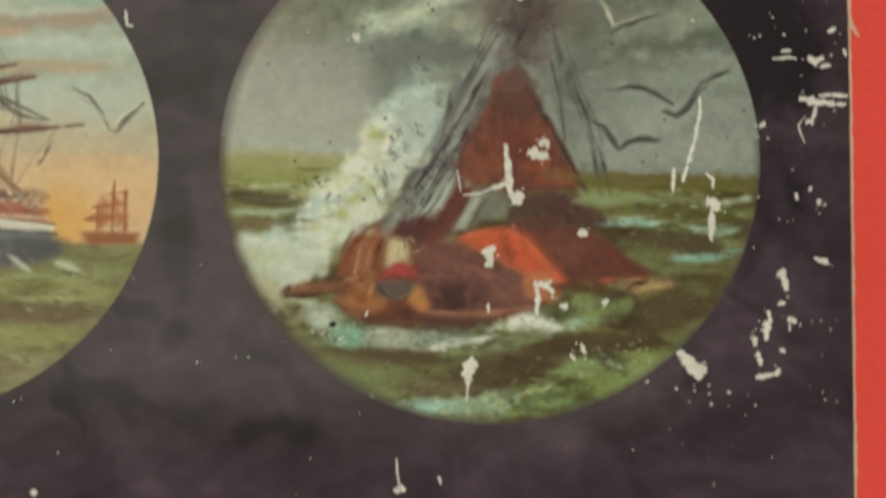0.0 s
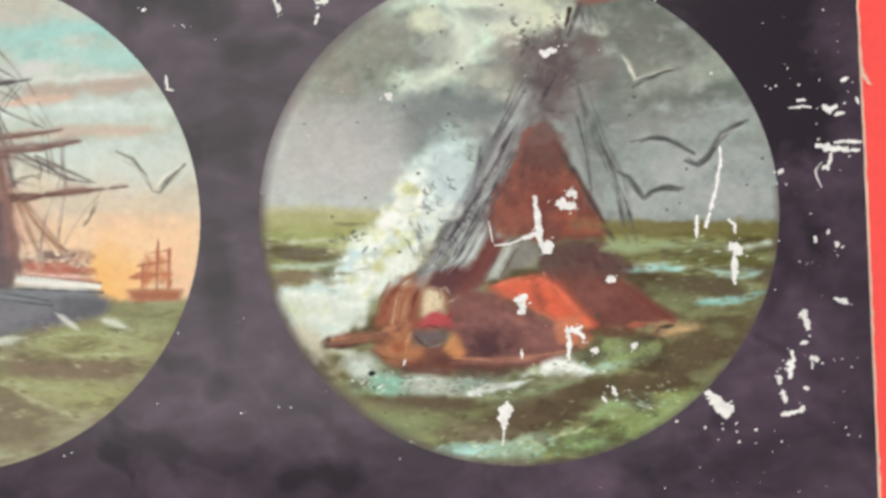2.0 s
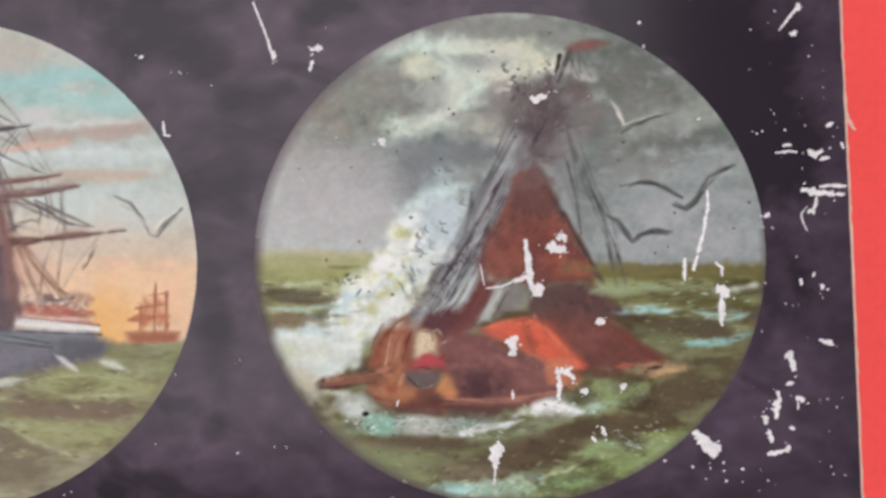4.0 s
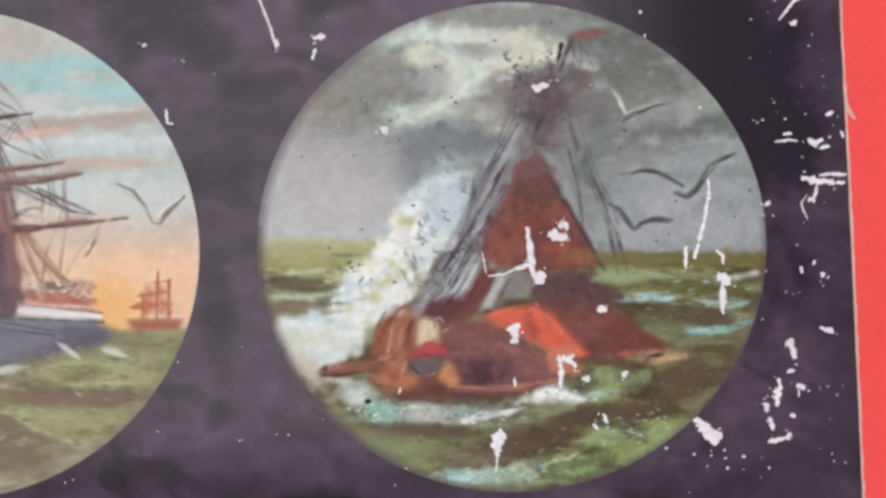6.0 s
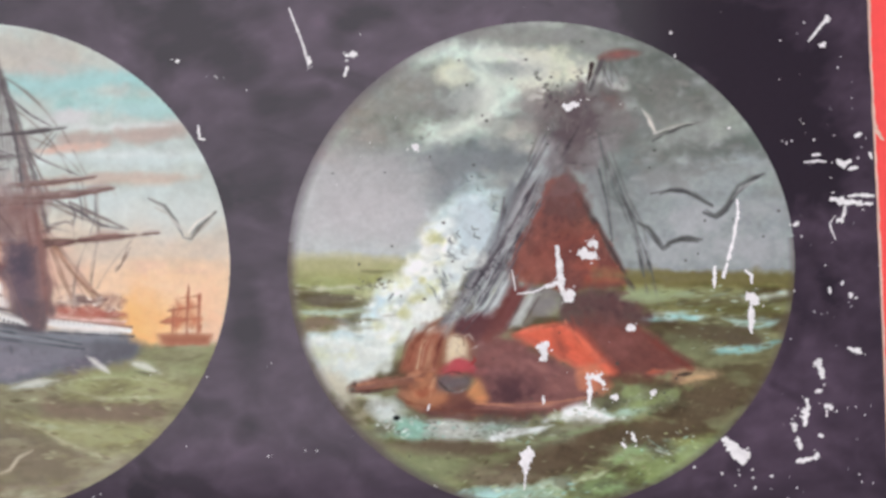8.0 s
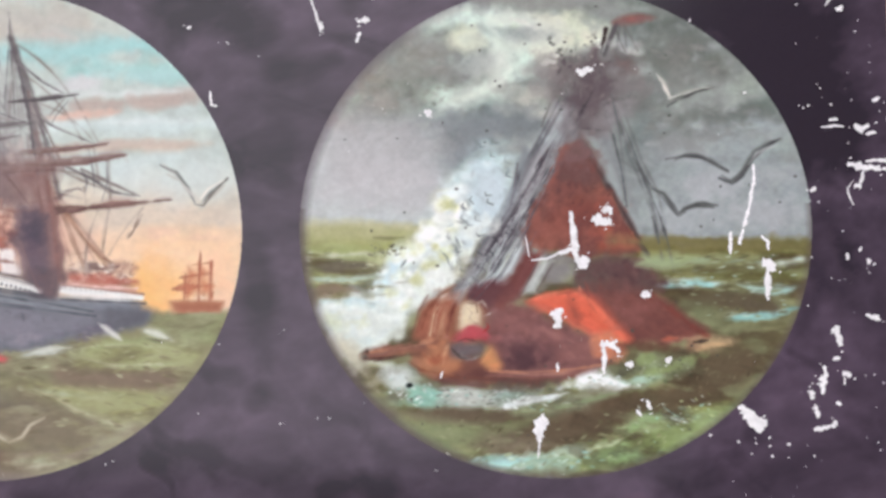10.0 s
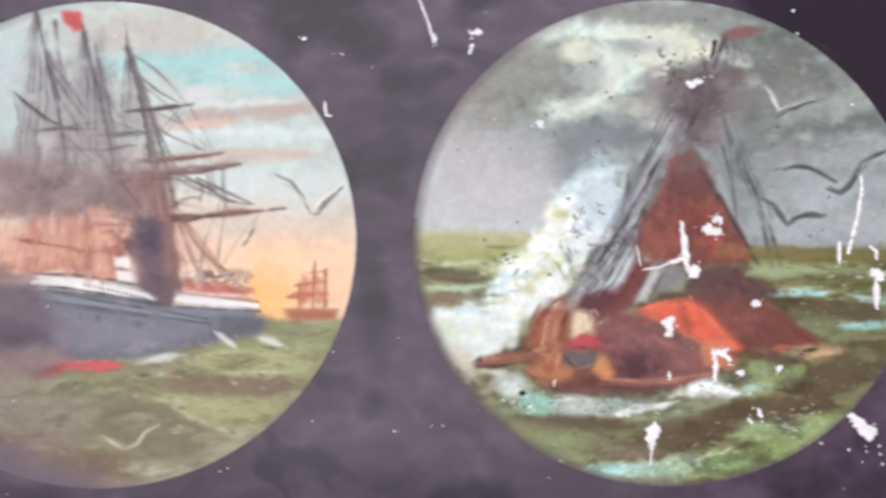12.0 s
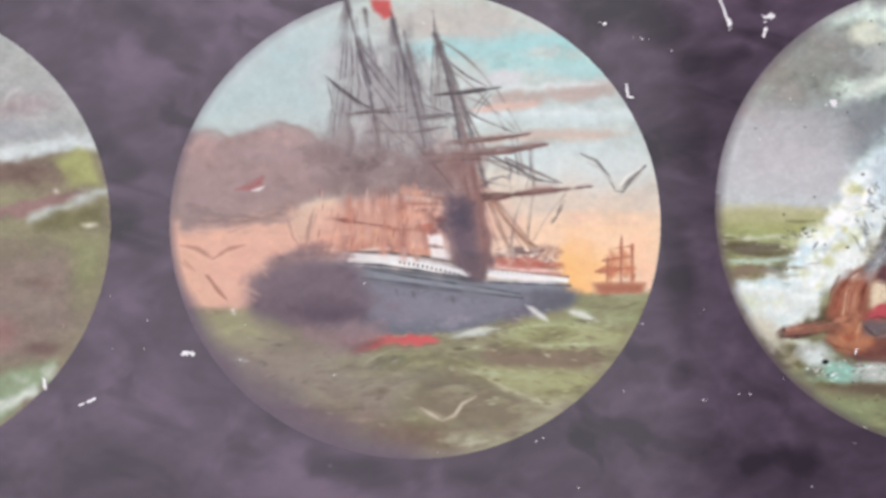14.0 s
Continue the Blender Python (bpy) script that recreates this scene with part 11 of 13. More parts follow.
for q, w, col, a in (([(0.712, -0.560), (0.781, -0.547)], 7, (116, 100, 86), 0.5), ([(0.136, -0.636), (0.250, -0.655), (0.363, -0.723), (0.499, -0.773), (0.567, -0.794)], 7, (188, 182, 148), 0.55),
        ([(0.364, -0.664), (0.502, -0.655), (0.639, -0.670)], 9, (150, 152, 106), 0.5), ([(0.454, -0.730), (0.592, -0.728), (0.661, -0.706)], 9, (178, 178, 112), 0.5),
        ([(-0.207, -0.593), (-0.114, -0.547), (0.000, -0.545)], 7, (176, 174, 150), 0.5), ([(-0.138, -0.582), (-0.069, -0.572)], 8, (104, 98, 84), 0.5)):
    cv.line(q, w, col, a, taper=2, soft=max(3, w * 0.6), wob=1.1)
for q, w, col, a in (([(-0.413, -0.636), (-0.321, -0.626), (-0.252, -0.592)], 10, (116, 106, 90), 0.45), ([(-0.594, -0.518), (-0.537, -0.515)], 5, (94, 86, 78), 0.6),
        ([(-0.596, -0.785), (-0.415, -0.796), (-0.232, -0.786)], 12, (118, 98, 94), 0.45), ([(-0.232, -0.734), (-0.117, -0.713)], 12, (122, 108, 92), 0.45),
        ([(0.020, -0.704), (0.135, -0.695), (0.248, -0.721)], 12, (116, 106, 92), 0.4), ([(0.176, -0.908), (0.313, -0.892), (0.428, -0.854)], 10, (150, 146, 108), 0.45),
        ([(-0.822, -0.461), (-0.731, -0.439), (-0.640, -0.465)], 10, (164, 158, 118), 0.45)):
    cv.line(q, w, col, a, taper=2, soft=max(3, w * 0.6), wob=1.1)
cv.blob([(-0.753, -0.363), (-0.742, -0.380)], 6, 4, (212, 212, 200), 0.8, soft=1.1, wob=0.9)
cv.blob([(-0.716, -0.575), (-0.698, -0.582)], 7, 4, (196, 190, 184), 0.7, soft=1.1, wob=0.9)
cv.blob([(-0.340, -0.647)], 6, 3, (200, 196, 180), 0.8, soft=1.1, wob=0.9)
# soot on the funnel, finer water
cv.soften(3, 0.6, np.clip(1.3 - np.hypot((cv.u - 0.21) / 0.13, (cv.v + 0.08) / 0.24), 0, 1))
cv.shape([(0.118, 0.109), (0.243, 0.099), (0.268, -0.028), (0.284, -0.149), (0.215, -0.147), (0.147, -0.098), (0.102, -0.000)], (124, 100, 106), 0.4, soft=22, wob=9)
cv.blob([(0.176, 0.003), (0.189, -0.038)], 16, 24, (90, 78, 96), 0.55, soft=1.6, wob=0.8)
cv.shape([(0.197, -0.135), (0.280, -0.144), (0.282, -0.250), (0.231, -0.258)], (88, 84, 92), 0.6, soft=10, wob=5)
cv.line([(0.127, 0.096), (0.130, -0.025), (0.173, -0.147), (0.213, -0.244)], 4, (140, 110, 112), 0.5, soft=4, wob=0.9)
cv.line([(0.241, 0.216), (0.261, 0.045), (0.280, -0.125), (0.288, -0.197)], 5, (132, 90, 84), 0.5, soft=4, wob=0.8)
cv.line([(0.128, 0.121), (0.268, 0.142), (0.338, 0.170)], 6, (128, 96, 94), 0.4, taper=2, soft=5, wob=0.9)
cv.line([(0.027, 0.313), (0.129, 0.169), (0.179, 0.107)], 5, (118, 92, 92), 0.5, taper=2, soft=4, wob=0.9)
cv.flow((cv.k == cv.names.index("sea")) * np.clip(cv.u * 1.2 + 0.8, 0.25, 1), [(110, 100, 76), (182, 184, 142)], 5, 15, 480, 0.45, skew=-3.0, sharp=1.6)
cv.dabs([(0.324, -0.413), (0.854, -0.424), (0.730, -0.707), (0.451, -0.843), (0.088, -0.717), (0.138, -0.553)], 120, 22, 5, [(110, 100, 74), (186, 188, 148), (150, 150, 104), (128, 116, 94)], 0.45, turn=-6, spread=24)
cv.dabs([(-0.777, -0.438), (-0.183, -0.546), (0.044, -0.645), (-0.097, -0.878), (-0.505, -0.775)], 80, 24, 6, [(116, 104, 92), (160, 152, 132), (134, 122, 108)], 0.4, turn=4, spread=26)
cv.dabs([(-0.181, -0.403), (0.440, -0.380), (0.578, -0.395), (0.231, -0.483), (-0.091, -0.500)], 36, 18, 5, [(140, 134, 148), (108, 104, 118), (160, 156, 164)], 0.4, turn=-8, spread=20)
cv.line([(0.441, -0.368), (0.481, -0.398), (0.535, -0.442)], 6, (218, 218, 212), 0.6, taper=2, soft=5, wob=1.1)
cv.line([(0.629, -0.401), (0.681, -0.416), (0.743, -0.446)], 6, (216, 220, 208), 0.6, taper=2, soft=5, wob=1.1)
cv.line([(0.185, -0.482), (0.254, -0.472), (0.335, -0.466)], 6, (208, 210, 198), 0.55, taper=2, soft=5, wob=1.1)
for q, w, a in (([(0.783, -0.171), (0.776, -0.279)], 3.5, 0.6), ([(0.842, -0.068), (0.833, -0.280)], 3.5, 0.6), ([(0.885, -0.127), (0.882, -0.276)], 3.5, 0.6), ([(0.749, -0.240), (0.826, -0.227), (0.896, -0.214)], 3, 0.6), ([(0.760, -0.187), (0.886, -0.166)], 3, 0.5), ([(0.735, -0.235), (0.778, -0.207)], 2.6, 0.5), ([(0.805, -0.135), (0.875, -0.127)], 3, 0.5)):
    cv.line(q, w, (176, 104, 80), a, taper=2, soft=3, wob=0.8)
cv.dabs([(0.774, -0.183), (0.890, -0.173), (0.894, -0.269), (0.771, -0.267)], 30, 9, 4, [(196, 120, 90), (216, 146, 110), (170, 100, 78)], 0.5, turn=85, spread=30)
cv.shape([(0.720, -0.283), (0.933, -0.289), (0.917, -0.330), (0.755, -0.329)], (170, 104, 80), 0.5, soft=7, wob=4)
# the bow dissolves in dark smoke
cv.soften(6, 0.85, np.clip(1.4 - np.hypot((cv.u - -0.444) / 0.30, (cv.v - -0.302) / 0.21), 0, 1))
cv.shape([(-0.684, -0.249), (-0.615, -0.167), (-0.499, -0.133), (-0.408, -0.147), (-0.500, -0.229), (-0.616, -0.323)], (132, 112, 118), 0.55, soft=40, wob=14)
cv.shape([(-0.408, -0.183), (-0.224, -0.199), (-0.180, -0.331), (-0.273, -0.425), (-0.386, -0.303)], (120, 104, 114), 0.4, soft=40, wob=12)
cv.blob([(-0.444, -0.350), (-0.364, -0.375)], 60, 20, (94, 80, 92), 0.6, soft=1.9, wob=0.9)
cv.blob([(-0.502, -0.368), (-0.342, -0.400)], 26, 14, (84, 70, 84), 0.5, soft=1.8, wob=0.9)
cv.blob([(-0.411, -0.482), (-0.297, -0.472), (-0.205, -0.462)], 50, 22, (144, 122, 126), 0.55, soft=1.9, wob=0.8)
cv.line([(-0.638, -0.238), (-0.546, -0.156), (-0.407, -0.130), (-0.293, -0.149)], 16, (136, 112, 112), 0.5, taper=2, soft=11, wob=1.3)
cv.line([(-0.569, -0.151), (-0.500, -0.138), (-0.407, -0.135)], 7, (128, 106, 108), 0.5, taper=2, soft=6, wob=1.2)
# lumps in the smoke bank, and haze over the steamer's side
cv.blob([(-0.900, 0.330), (-0.831, 0.358), (-0.611, 0.366), (-0.495, 0.376)], 30, 16, (188, 156, 150), 0.4, soft=1.8, wob=0.9)
cv.blob([(-0.935, 0.165), (-0.820, 0.236), (-0.681, 0.245)], 36, 14, (150, 126, 124), 0.4, soft=1.8, wob=0.9)
cv.blob([(-0.750, 0.308), (-0.403, 0.252), (-0.542, 0.231)], 30, 14, (158, 134, 132), 0.4, soft=1.8, wob=0.9)
cv.line([(-0.890, 0.063), (-0.775, 0.022), (-0.636, 0.043)], 14, (138, 116, 116), 0.4, taper=2, soft=11, wob=1.2)
cv.line([(-0.936, 0.093), (-0.867, 0.072), (-0.825, 0.047)], 9, (134, 112, 112), 0.4, taper=2, soft=8, wob=1.2)
cv.shape([(-0.179, -0.272), (0.050, -0.300), (0.280, -0.336), (0.371, -0.379), (0.186, -0.446), (-0.044, -0.458), (-0.181, -0.403)], (138, 134, 146), 0.4, soft=22, wob=9)
cv.blob([(-0.112, -0.369), (0.003, -0.407), (-0.180, -0.331)], 34, 14, (128, 112, 124), 0.45, soft=1.7, wob=0.9)
cv.blob([(0.209, -0.423), (0.094, -0.445)], 34, 9, (150, 144, 156), 0.45, soft=1.7, wob=0.9)
cv.shape([(-0.661, -0.250), (-0.500, -0.157), (-0.270, -0.186), (-0.203, -0.331), (-0.342, -0.447), (-0.570, -0.383)], (128, 112, 120), 0.22, soft=50, wob=14)
for q, w in (([(-0.087, -0.290), (-0.079, -0.319)], 4), ([(-0.019, -0.301), (-0.010, -0.330)], 4), ([(0.062, -0.312), (0.068, -0.341)], 4), ([(0.142, -0.324), (0.148, -0.353)], 4), ([(0.222, -0.335), (0.229, -0.364)], 4), ([(0.303, -0.346), (0.307, -0.370)], 4)):
    cv.line(q, w, (92, 90, 102), 0.4, taper=2, soft=4, wob=1.0)
# thin brown haze drifts through the lower rigging and frays the bank's edge
cv.flow(np.clip(1.3 - np.hypot((cv.u + 0.12) / 0.30, (cv.v - 0.30) / 0.20), 0, 1), [(152, 132, 130), (176, 160, 156), (132, 112, 112)], 7, 9, 520, 0.5, sharp=1.6)
cv.dabs([(-0.959, 0.021), (-0.498, 0.060), (-0.476, -0.037), (-0.936, -0.064)], 40, 44, 12, [(196, 158, 144), (164, 136, 130), (214, 168, 148)], 0.35, turn=4, spread=16)
cv.dabs([(-0.935, 0.360), (-0.402, 0.374), (-0.359, 0.106), (-0.959, 0.045)], 60, 34, 16, [(172, 142, 138), (150, 126, 124), (184, 152, 146)], 0.3, turn=0, spread=60)
cv.dabs([(-0.936, -0.100), (-0.545, -0.108), (-0.685, -0.321), (-0.913, -0.316)], 36, 44, 12, [(228, 176, 150), (216, 162, 142), (222, 180, 156)], 0.35, turn=-30, spread=30)
cv.dabs([(-0.304, 0.817), (-0.070, 0.813), (0.063, 0.366), (-0.333, 0.349)], 50, 40, 4, [(150, 146, 148), (188, 190, 190), (134, 130, 134)], 0.4, turn=-76, spread=10)
cv.line([(-0.407, -0.123), (-0.338, -0.141), (-0.258, -0.150)], 9, (158, 118, 114), 0.45, taper=2, soft=7, wob=1.2)
# lilac haze where the varnish thins out over the rim
cv.shape([(-0.902, -0.483), (-0.800, -0.580), (-0.687, -0.701), (-0.506, -0.811), (-0.234, -0.899), (-0.007, -0.951), (-0.100, -1.042), (-0.416, -0.965), (-0.710, -0.818), (-0.914, -0.625)], (124, 110, 118), 0.6, soft=60, wob=14)
# gulls
cv.line([(0.683, 0.276), (0.747, 0.243), (0.792, 0.181), (0.820, 0.120)], 7, (112, 116, 114), 0.9, taper=2, soft=3.2, name="gull#e")
cv.line([(0.820, 0.112), (0.848, 0.107), (0.877, 0.155), (0.949, 0.217)], 6, (140, 142, 138), 0.9, taper=2, soft=3.2, name="gull#e")
cv.line([(0.712, 0.237), (0.762, 0.211), (0.807, 0.152)], 5, (186, 184, 174), 0.7, taper=2, soft=3.5)
cv.line([(0.857, 0.117), (0.896, 0.150), (0.939, 0.193)], 5, (196, 190, 178), 0.7, taper=2, soft=3.5)
cv.line([(0.775, 0.196), (0.812, 0.150), (0.838, 0.122)], 6, (206, 202, 192), 0.6, taper=2, soft=4)
cv.line([(0.852, 0.118), (0.880, 0.140), (0.915, 0.178)], 6, (208, 204, 194), 0.6, taper=2, soft=4)
cv.blob([(0.839, 0.115), (0.847, 0.102)], 9, 7, (204, 198, 184), 0.8, soft=1.0)
cv.line([(-0.959, -0.087), (-0.890, -0.101), (-0.826, -0.145)], 7, (178, 124, 108), 0.5, taper=2, soft=5, name="gull#f")
cv.line([(-0.826, -0.145), (-0.764, -0.103), (-0.695, -0.090)], 7, (178, 120, 104), 0.5, taper=2, soft=5, name="gull#f")
cv.line([(-0.849, -0.222), (-0.811, -0.282), (-0.776, -0.319)], 6, (176, 122, 102), 0.8, taper=2, soft=4)
cv.line([(-0.948, -0.148), (-0.902, -0.197)], 5, (190, 136, 114), 0.7, taper=2, soft=4)
# smoke drifting over yards and masts
cv.line([(0.164, 0.335), (0.310, 0.350), (0.478, 0.372)], 12, (176, 160, 154), 0.45, taper=2, soft=10, wob=1.4)
cv.line([(0.041, 0.266), (0.265, 0.294), (0.545, 0.325)], 14, (170, 150, 144), 0.4, taper=2, soft=10, wob=1.4)
cv.line([(0.266, 0.093), (0.490, 0.121), (0.725, 0.140)], 12, (176, 138, 128), 0.4, taper=2, soft=8, wob=1.2)
cv.line([(0.209, 0.229), (0.244, 0.065), (0.267, -0.122), (0.256, -0.238)], 22, (156, 116, 112), 0.4, soft=14, wob=1.2)
cv.line([(0.197, 0.511), (0.202, 0.394), (0.220, 0.252)], 12, (148, 136, 134), 0.35, soft=10, wob=1.3)
cv.blob([(-0.272, 0.186), (-0.161, 0.244), (-0.071, 0.196), (-0.340, 0.281), (0.019, 0.160)], 40, 26, (134, 112, 112), 0.5, soft=1.8, wob=1.0)
cv.blob([(-0.161, 0.260), (-0.228, 0.252), (-0.127, 0.232)], 30, 15, (112, 94, 96), 0.45, soft=1.8, wob=1.0)
cv.blob([(0.041, 0.207), (0.131, 0.159), (0.075, 0.254), (0.164, 0.218)], 30, 22, (138, 114, 114), 0.45, soft=1.8, wob=1.0)
cv.blob([(-0.342, 0.398), (-0.229, 0.362), (-0.072, 0.372), (0.107, 0.406)], 40, 26, (164, 154, 152), 0.4, soft=1.9, wob=1.0)
for q in ([(-0.275, 0.468), (-0.251, 0.362), (-0.273, 0.280)], [(-0.163, 0.526), (-0.144, 0.420), (-0.156, 0.279)], [(0.005, 0.537), (0.028, 0.430), (0.074, 0.289)], [(-0.096, 0.502), (-0.050, 0.396), (0.041, 0.301)], [(-0.207, 0.385), (-0.117, 0.392), (-0.016, 0.377)]):
    cv.line(q, 8, (122, 108, 108), 0.4, taper=2, soft=8, wob=1.4)
cv.line([(-0.241, 0.473), (-0.140, 0.479), (-0.039, 0.494)], 7, (120, 106, 104), 0.5, taper=2, soft=5, wob=1.4)
cv.line([(0.040, 0.437), (0.118, 0.451), (0.163, 0.460)], 7, (120, 108, 108), 0.5, taper=2, soft=5, wob=1.4)
# the funnel's sooty head and the glow of the deck-houses
cv.blob([(0.154, 0.066), (0.181, 0.031), (0.132, -0.004), (0.195, -0.028)], 26, 18, (86, 78, 90), 0.5, soft=1.7, wob=1.0)
cv.blob([(0.076, 0.043), (0.105, 0.008), (0.087, 0.078)], 16, 12, (130, 84, 80), 0.5, soft=1.7, wob=1.0)
cv.blob([(0.182, -0.167), (0.234, -0.214), (0.267, -0.168)], 26, 18, (112, 92, 98), 0.45, soft=1.7, wob=1.0)
cv.line([(-0.371, 0.019), (-0.225, -0.006), (-0.080, -0.037), (0.065, -0.045)], 8, (172, 100, 88), 0.5, taper=2, soft=6, wob=1.5)
cv.line([(-0.092, 0.068), (-0.002, 0.072), (0.069, 0.071)], 10, (176, 102, 84), 0.5, taper=2, soft=7, wob=1.5)
cv.line([(0.009, -0.026), (0.076, -0.018)], 9, (182, 100, 84), 0.5, taper=2, soft=6, wob=1.4)
cv.line([(-0.137, 0.080), (-0.127, -0.025), (-0.135, -0.130)], 12, (204, 140, 122), 0.5, soft=9, wob=1.4)
cv.line([(-0.271, 0.116), (-0.265, -0.001), (-0.260, -0.105)], 9, (202, 132, 114), 0.45, soft=7, wob=1.4)
cv.blob([(-0.025, 0.126), (0.020, 0.102), (-0.024, 0.021), (-0.213, -0.071), (-0.336, -0.058)], 26, 14, (236, 170, 140), 0.45, soft=1.7, wob=1.1)
cv.line([(-0.046, -0.119), (-0.050, -0.161)], 14, (196, 150, 138), 0.6, soft=6, wob=1.3)
cv.line([(-0.012, -0.131), (-0.001, -0.166)], 10, (160, 92, 82), 0.5, soft=6, wob=1.3)
cv.shape([(0.050, -0.069), (0.101, -0.064), (0.120, -0.162), (0.062, -0.157)], (236, 226, 222), 0.7, soft=6, wob=3)
cv.line([(0.055, -0.110), (0.106, -0.116)], 4, (156, 112, 104), 0.6, soft=4, wob=1.2)
cv.line([(-0.268, -0.163), (-0.134, -0.155), (0.044, -0.178), (0.183, -0.218)], 8, (232, 226, 220), 0.5, taper=2, soft=6, wob=1.2)
# the quarterdeck: gear, red house-side, pale rail
cv.blob([(0.412, -0.141), (0.383, -0.146), (0.501, -0.138), (0.546, -0.133)], 11, 9, (178, 158, 148), 0.6, soft=1.4, wob=1.2)
cv.blob([(0.423, -0.137), (0.517, -0.142), (0.553, -0.147)], 7, 6, (112, 84, 82), 0.6, soft=1.4, wob=1.2)
cv.line([(0.334, -0.180), (0.446, -0.193), (0.591, -0.199)], 14, (184, 96, 84), 0.5, taper=2, soft=7, wob=1.3)
cv.line([(0.334, -0.208), (0.446, -0.221), (0.591, -0.227)], 6, (236, 200, 190), 0.6, taper=2, soft=4, wob=1.3)
cv.line([(0.301, -0.243), (0.423, -0.258), (0.597, -0.264)], 8, (236, 228, 222), 0.55, taper=2, soft=5, wob=1.1)
cv.line([(0.322, 0.064), (0.378, 0.006), (0.456, -0.095)], 7, (226, 176, 148), 0.4, taper=2, soft=6, wob=1.3)
cv.line([(0.613, 0.074), (0.590, 0.027), (0.552, -0.031)], 4, (134, 110, 100), 0.55, taper=2, soft=4, wob=1.2)
# the far barque's patched sails and a gull with a pale belly
for q in ([(0.791, -0.138), (0.825, -0.173), (0.798, -0.201)], [(0.830, -0.122), (0.870, -0.164), (0.836, -0.196)], [(0.847, -0.201), (0.896, -0.220), (0.852, -0.257)], [(0.780, -0.219), (0.829, -0.224), (0.791, -0.265)]):
    cv.shape(q, (206, 116, 84), 0.5, soft=7, wob=3)
cv.line([(0.841, -0.080), (0.838, -0.173), (0.836, -0.277)], 5, (172, 96, 76), 0.5, taper=1, soft=4, wob=1.3)
cv.line([(0.885, -0.122), (0.878, -0.197), (0.874, -0.278)], 4, (184, 104, 82), 0.5, taper=1, soft=4, wob=1.3)
cv.line([(0.736, -0.233), (0.791, -0.219), (0.892, -0.225)], 4, (190, 104, 80), 0.5, taper=2, soft=4, wob=1.4)
cv.line([(0.691, 0.277), (0.747, 0.236), (0.803, 0.158), (0.830, 0.139)], 8, (206, 204, 198), 0.5, taper=2, soft=5, wob=1.2)
cv.line([(0.830, 0.111), (0.855, 0.106), (0.882, 0.148), (0.949, 0.218)], 4, (116, 110, 104), 0.6, taper=2, soft=3, wob=1.1)
cv.line([(0.843, 0.135), (0.875, 0.177), (0.933, 0.209)], 4, (232, 226, 216), 0.7, taper=2, soft=3, wob=1.1)
# the varnish creeps over the lower rim
ang = np.arctan2(cv.v, cv.u)
low = np.clip(1 - np.abs(ang + 2.2) / 0.9, 0, 1)
cv.lay((slice(None), slice(None)), np.clip((np.hypot(cv.u, cv.v) - 1.0 + 0.20 * low + cv.wob[0] * 0.03 * low) / (0.02 + 0.16 * low), 0, 1) * np.minimum(low * 2.5, 0.85), (110, 97, 111))

# ---- third picture: a sea with spray and a spar
left = Canvas(480, 9)
cv = left
cv.ground(whole(cv), (172, 174, 170), name="sky")
cv.flow(whole(cv), [(158, 158, 154), (184, 188, 184)], 2, 5, 620, 0.6)
cv.blob([(0.620, 0.509), (0.689, 0.532)], 60, 26, (166, 152, 150), 0.7, soft=1.8)
cv.blob([(0.713, 0.410), (0.598, 0.412)], 70, 20, (164, 168, 170), 0.7, soft=1.8)
cv.shape([(-1.050, 0.309), (0.691, 0.305), (0.875, 0.326), (1.106, 0.337), (1.108, -1.179), (-0.995, -1.131)], (138, 128, 108), soft=9, wob=5, name="sea")
sea = (cv.k == cv.names.index("sea")) * 1.0
cv.flow(sea, [(120, 104, 96), (150, 148, 112), (132, 118, 104)], 2.4, 7, 640, 0.6)
cv.line([(0.415, 0.294), (0.667, 0.345), (0.806, 0.359), (0.921, 0.357)], 26, (204, 212, 210), 0.9, soft=14, wob=0.9, name="spray")
cv.shape([(0.760, 0.287), (0.852, 0.327), (0.933, 0.332), (0.968, 0.174), (0.853, 0.188)], (164, 166, 106), 0.85, soft=14, wob=6)
cv.blob([(0.554, 0.230), (0.669, 0.228)], 60, 24, (122, 100, 90), 0.8, soft=1.6)
cv.shape([(0.464, 0.063), (0.692, 0.119), (0.830, 0.157), (0.910, 0.151), (0.853, 0.123), (0.647, 0.047)], (152, 120, 116), 0.9, soft=8, wob=4, name="spar")
cv.line([(0.784, 0.139), (0.904, 0.153)], 6, (112, 100, 92), 0.8, taper=2, soft=4)
cv.line([(0.693, 0.046), (0.830, 0.092), (0.922, 0.138), (0.980, 0.149)], 18, (192, 198, 192), 0.8, soft=12, wob=0.8)
cv.shape([(0.693, 0.022), (0.808, 0.080), (0.980, 0.101), (0.980, 0.004), (0.831, -0.005), (0.717, -0.014)], (122, 118, 84), 0.85, soft=14, wob=6)
cv.shape([(0.785, -0.040), (0.992, -0.020), (0.970, -0.235), (0.856, -0.281)], (142, 142, 104), 0.8, soft=24, wob=7)
cv.line([(0.877, 0.016), (0.957, 0.010)], 8, (238, 232, 204), 0.95, taper=2, soft=4, name="spray")
cv.blob([(0.784, 0.158)], 5, 4, (236, 222, 214), 0.9, soft=0.8)
cv.line([(0.562, 0.523), (0.584, 0.576), (0.637, 0.607)], 5, (216, 216, 214), 0.9, taper=2, soft=4)
cv.shape([(0.467, -0.177), (0.832, -0.089), (0.879, -0.424), (0.744, -0.563), (0.472, -0.558)], (142, 126, 116), 0.7, soft=30, wob=8)
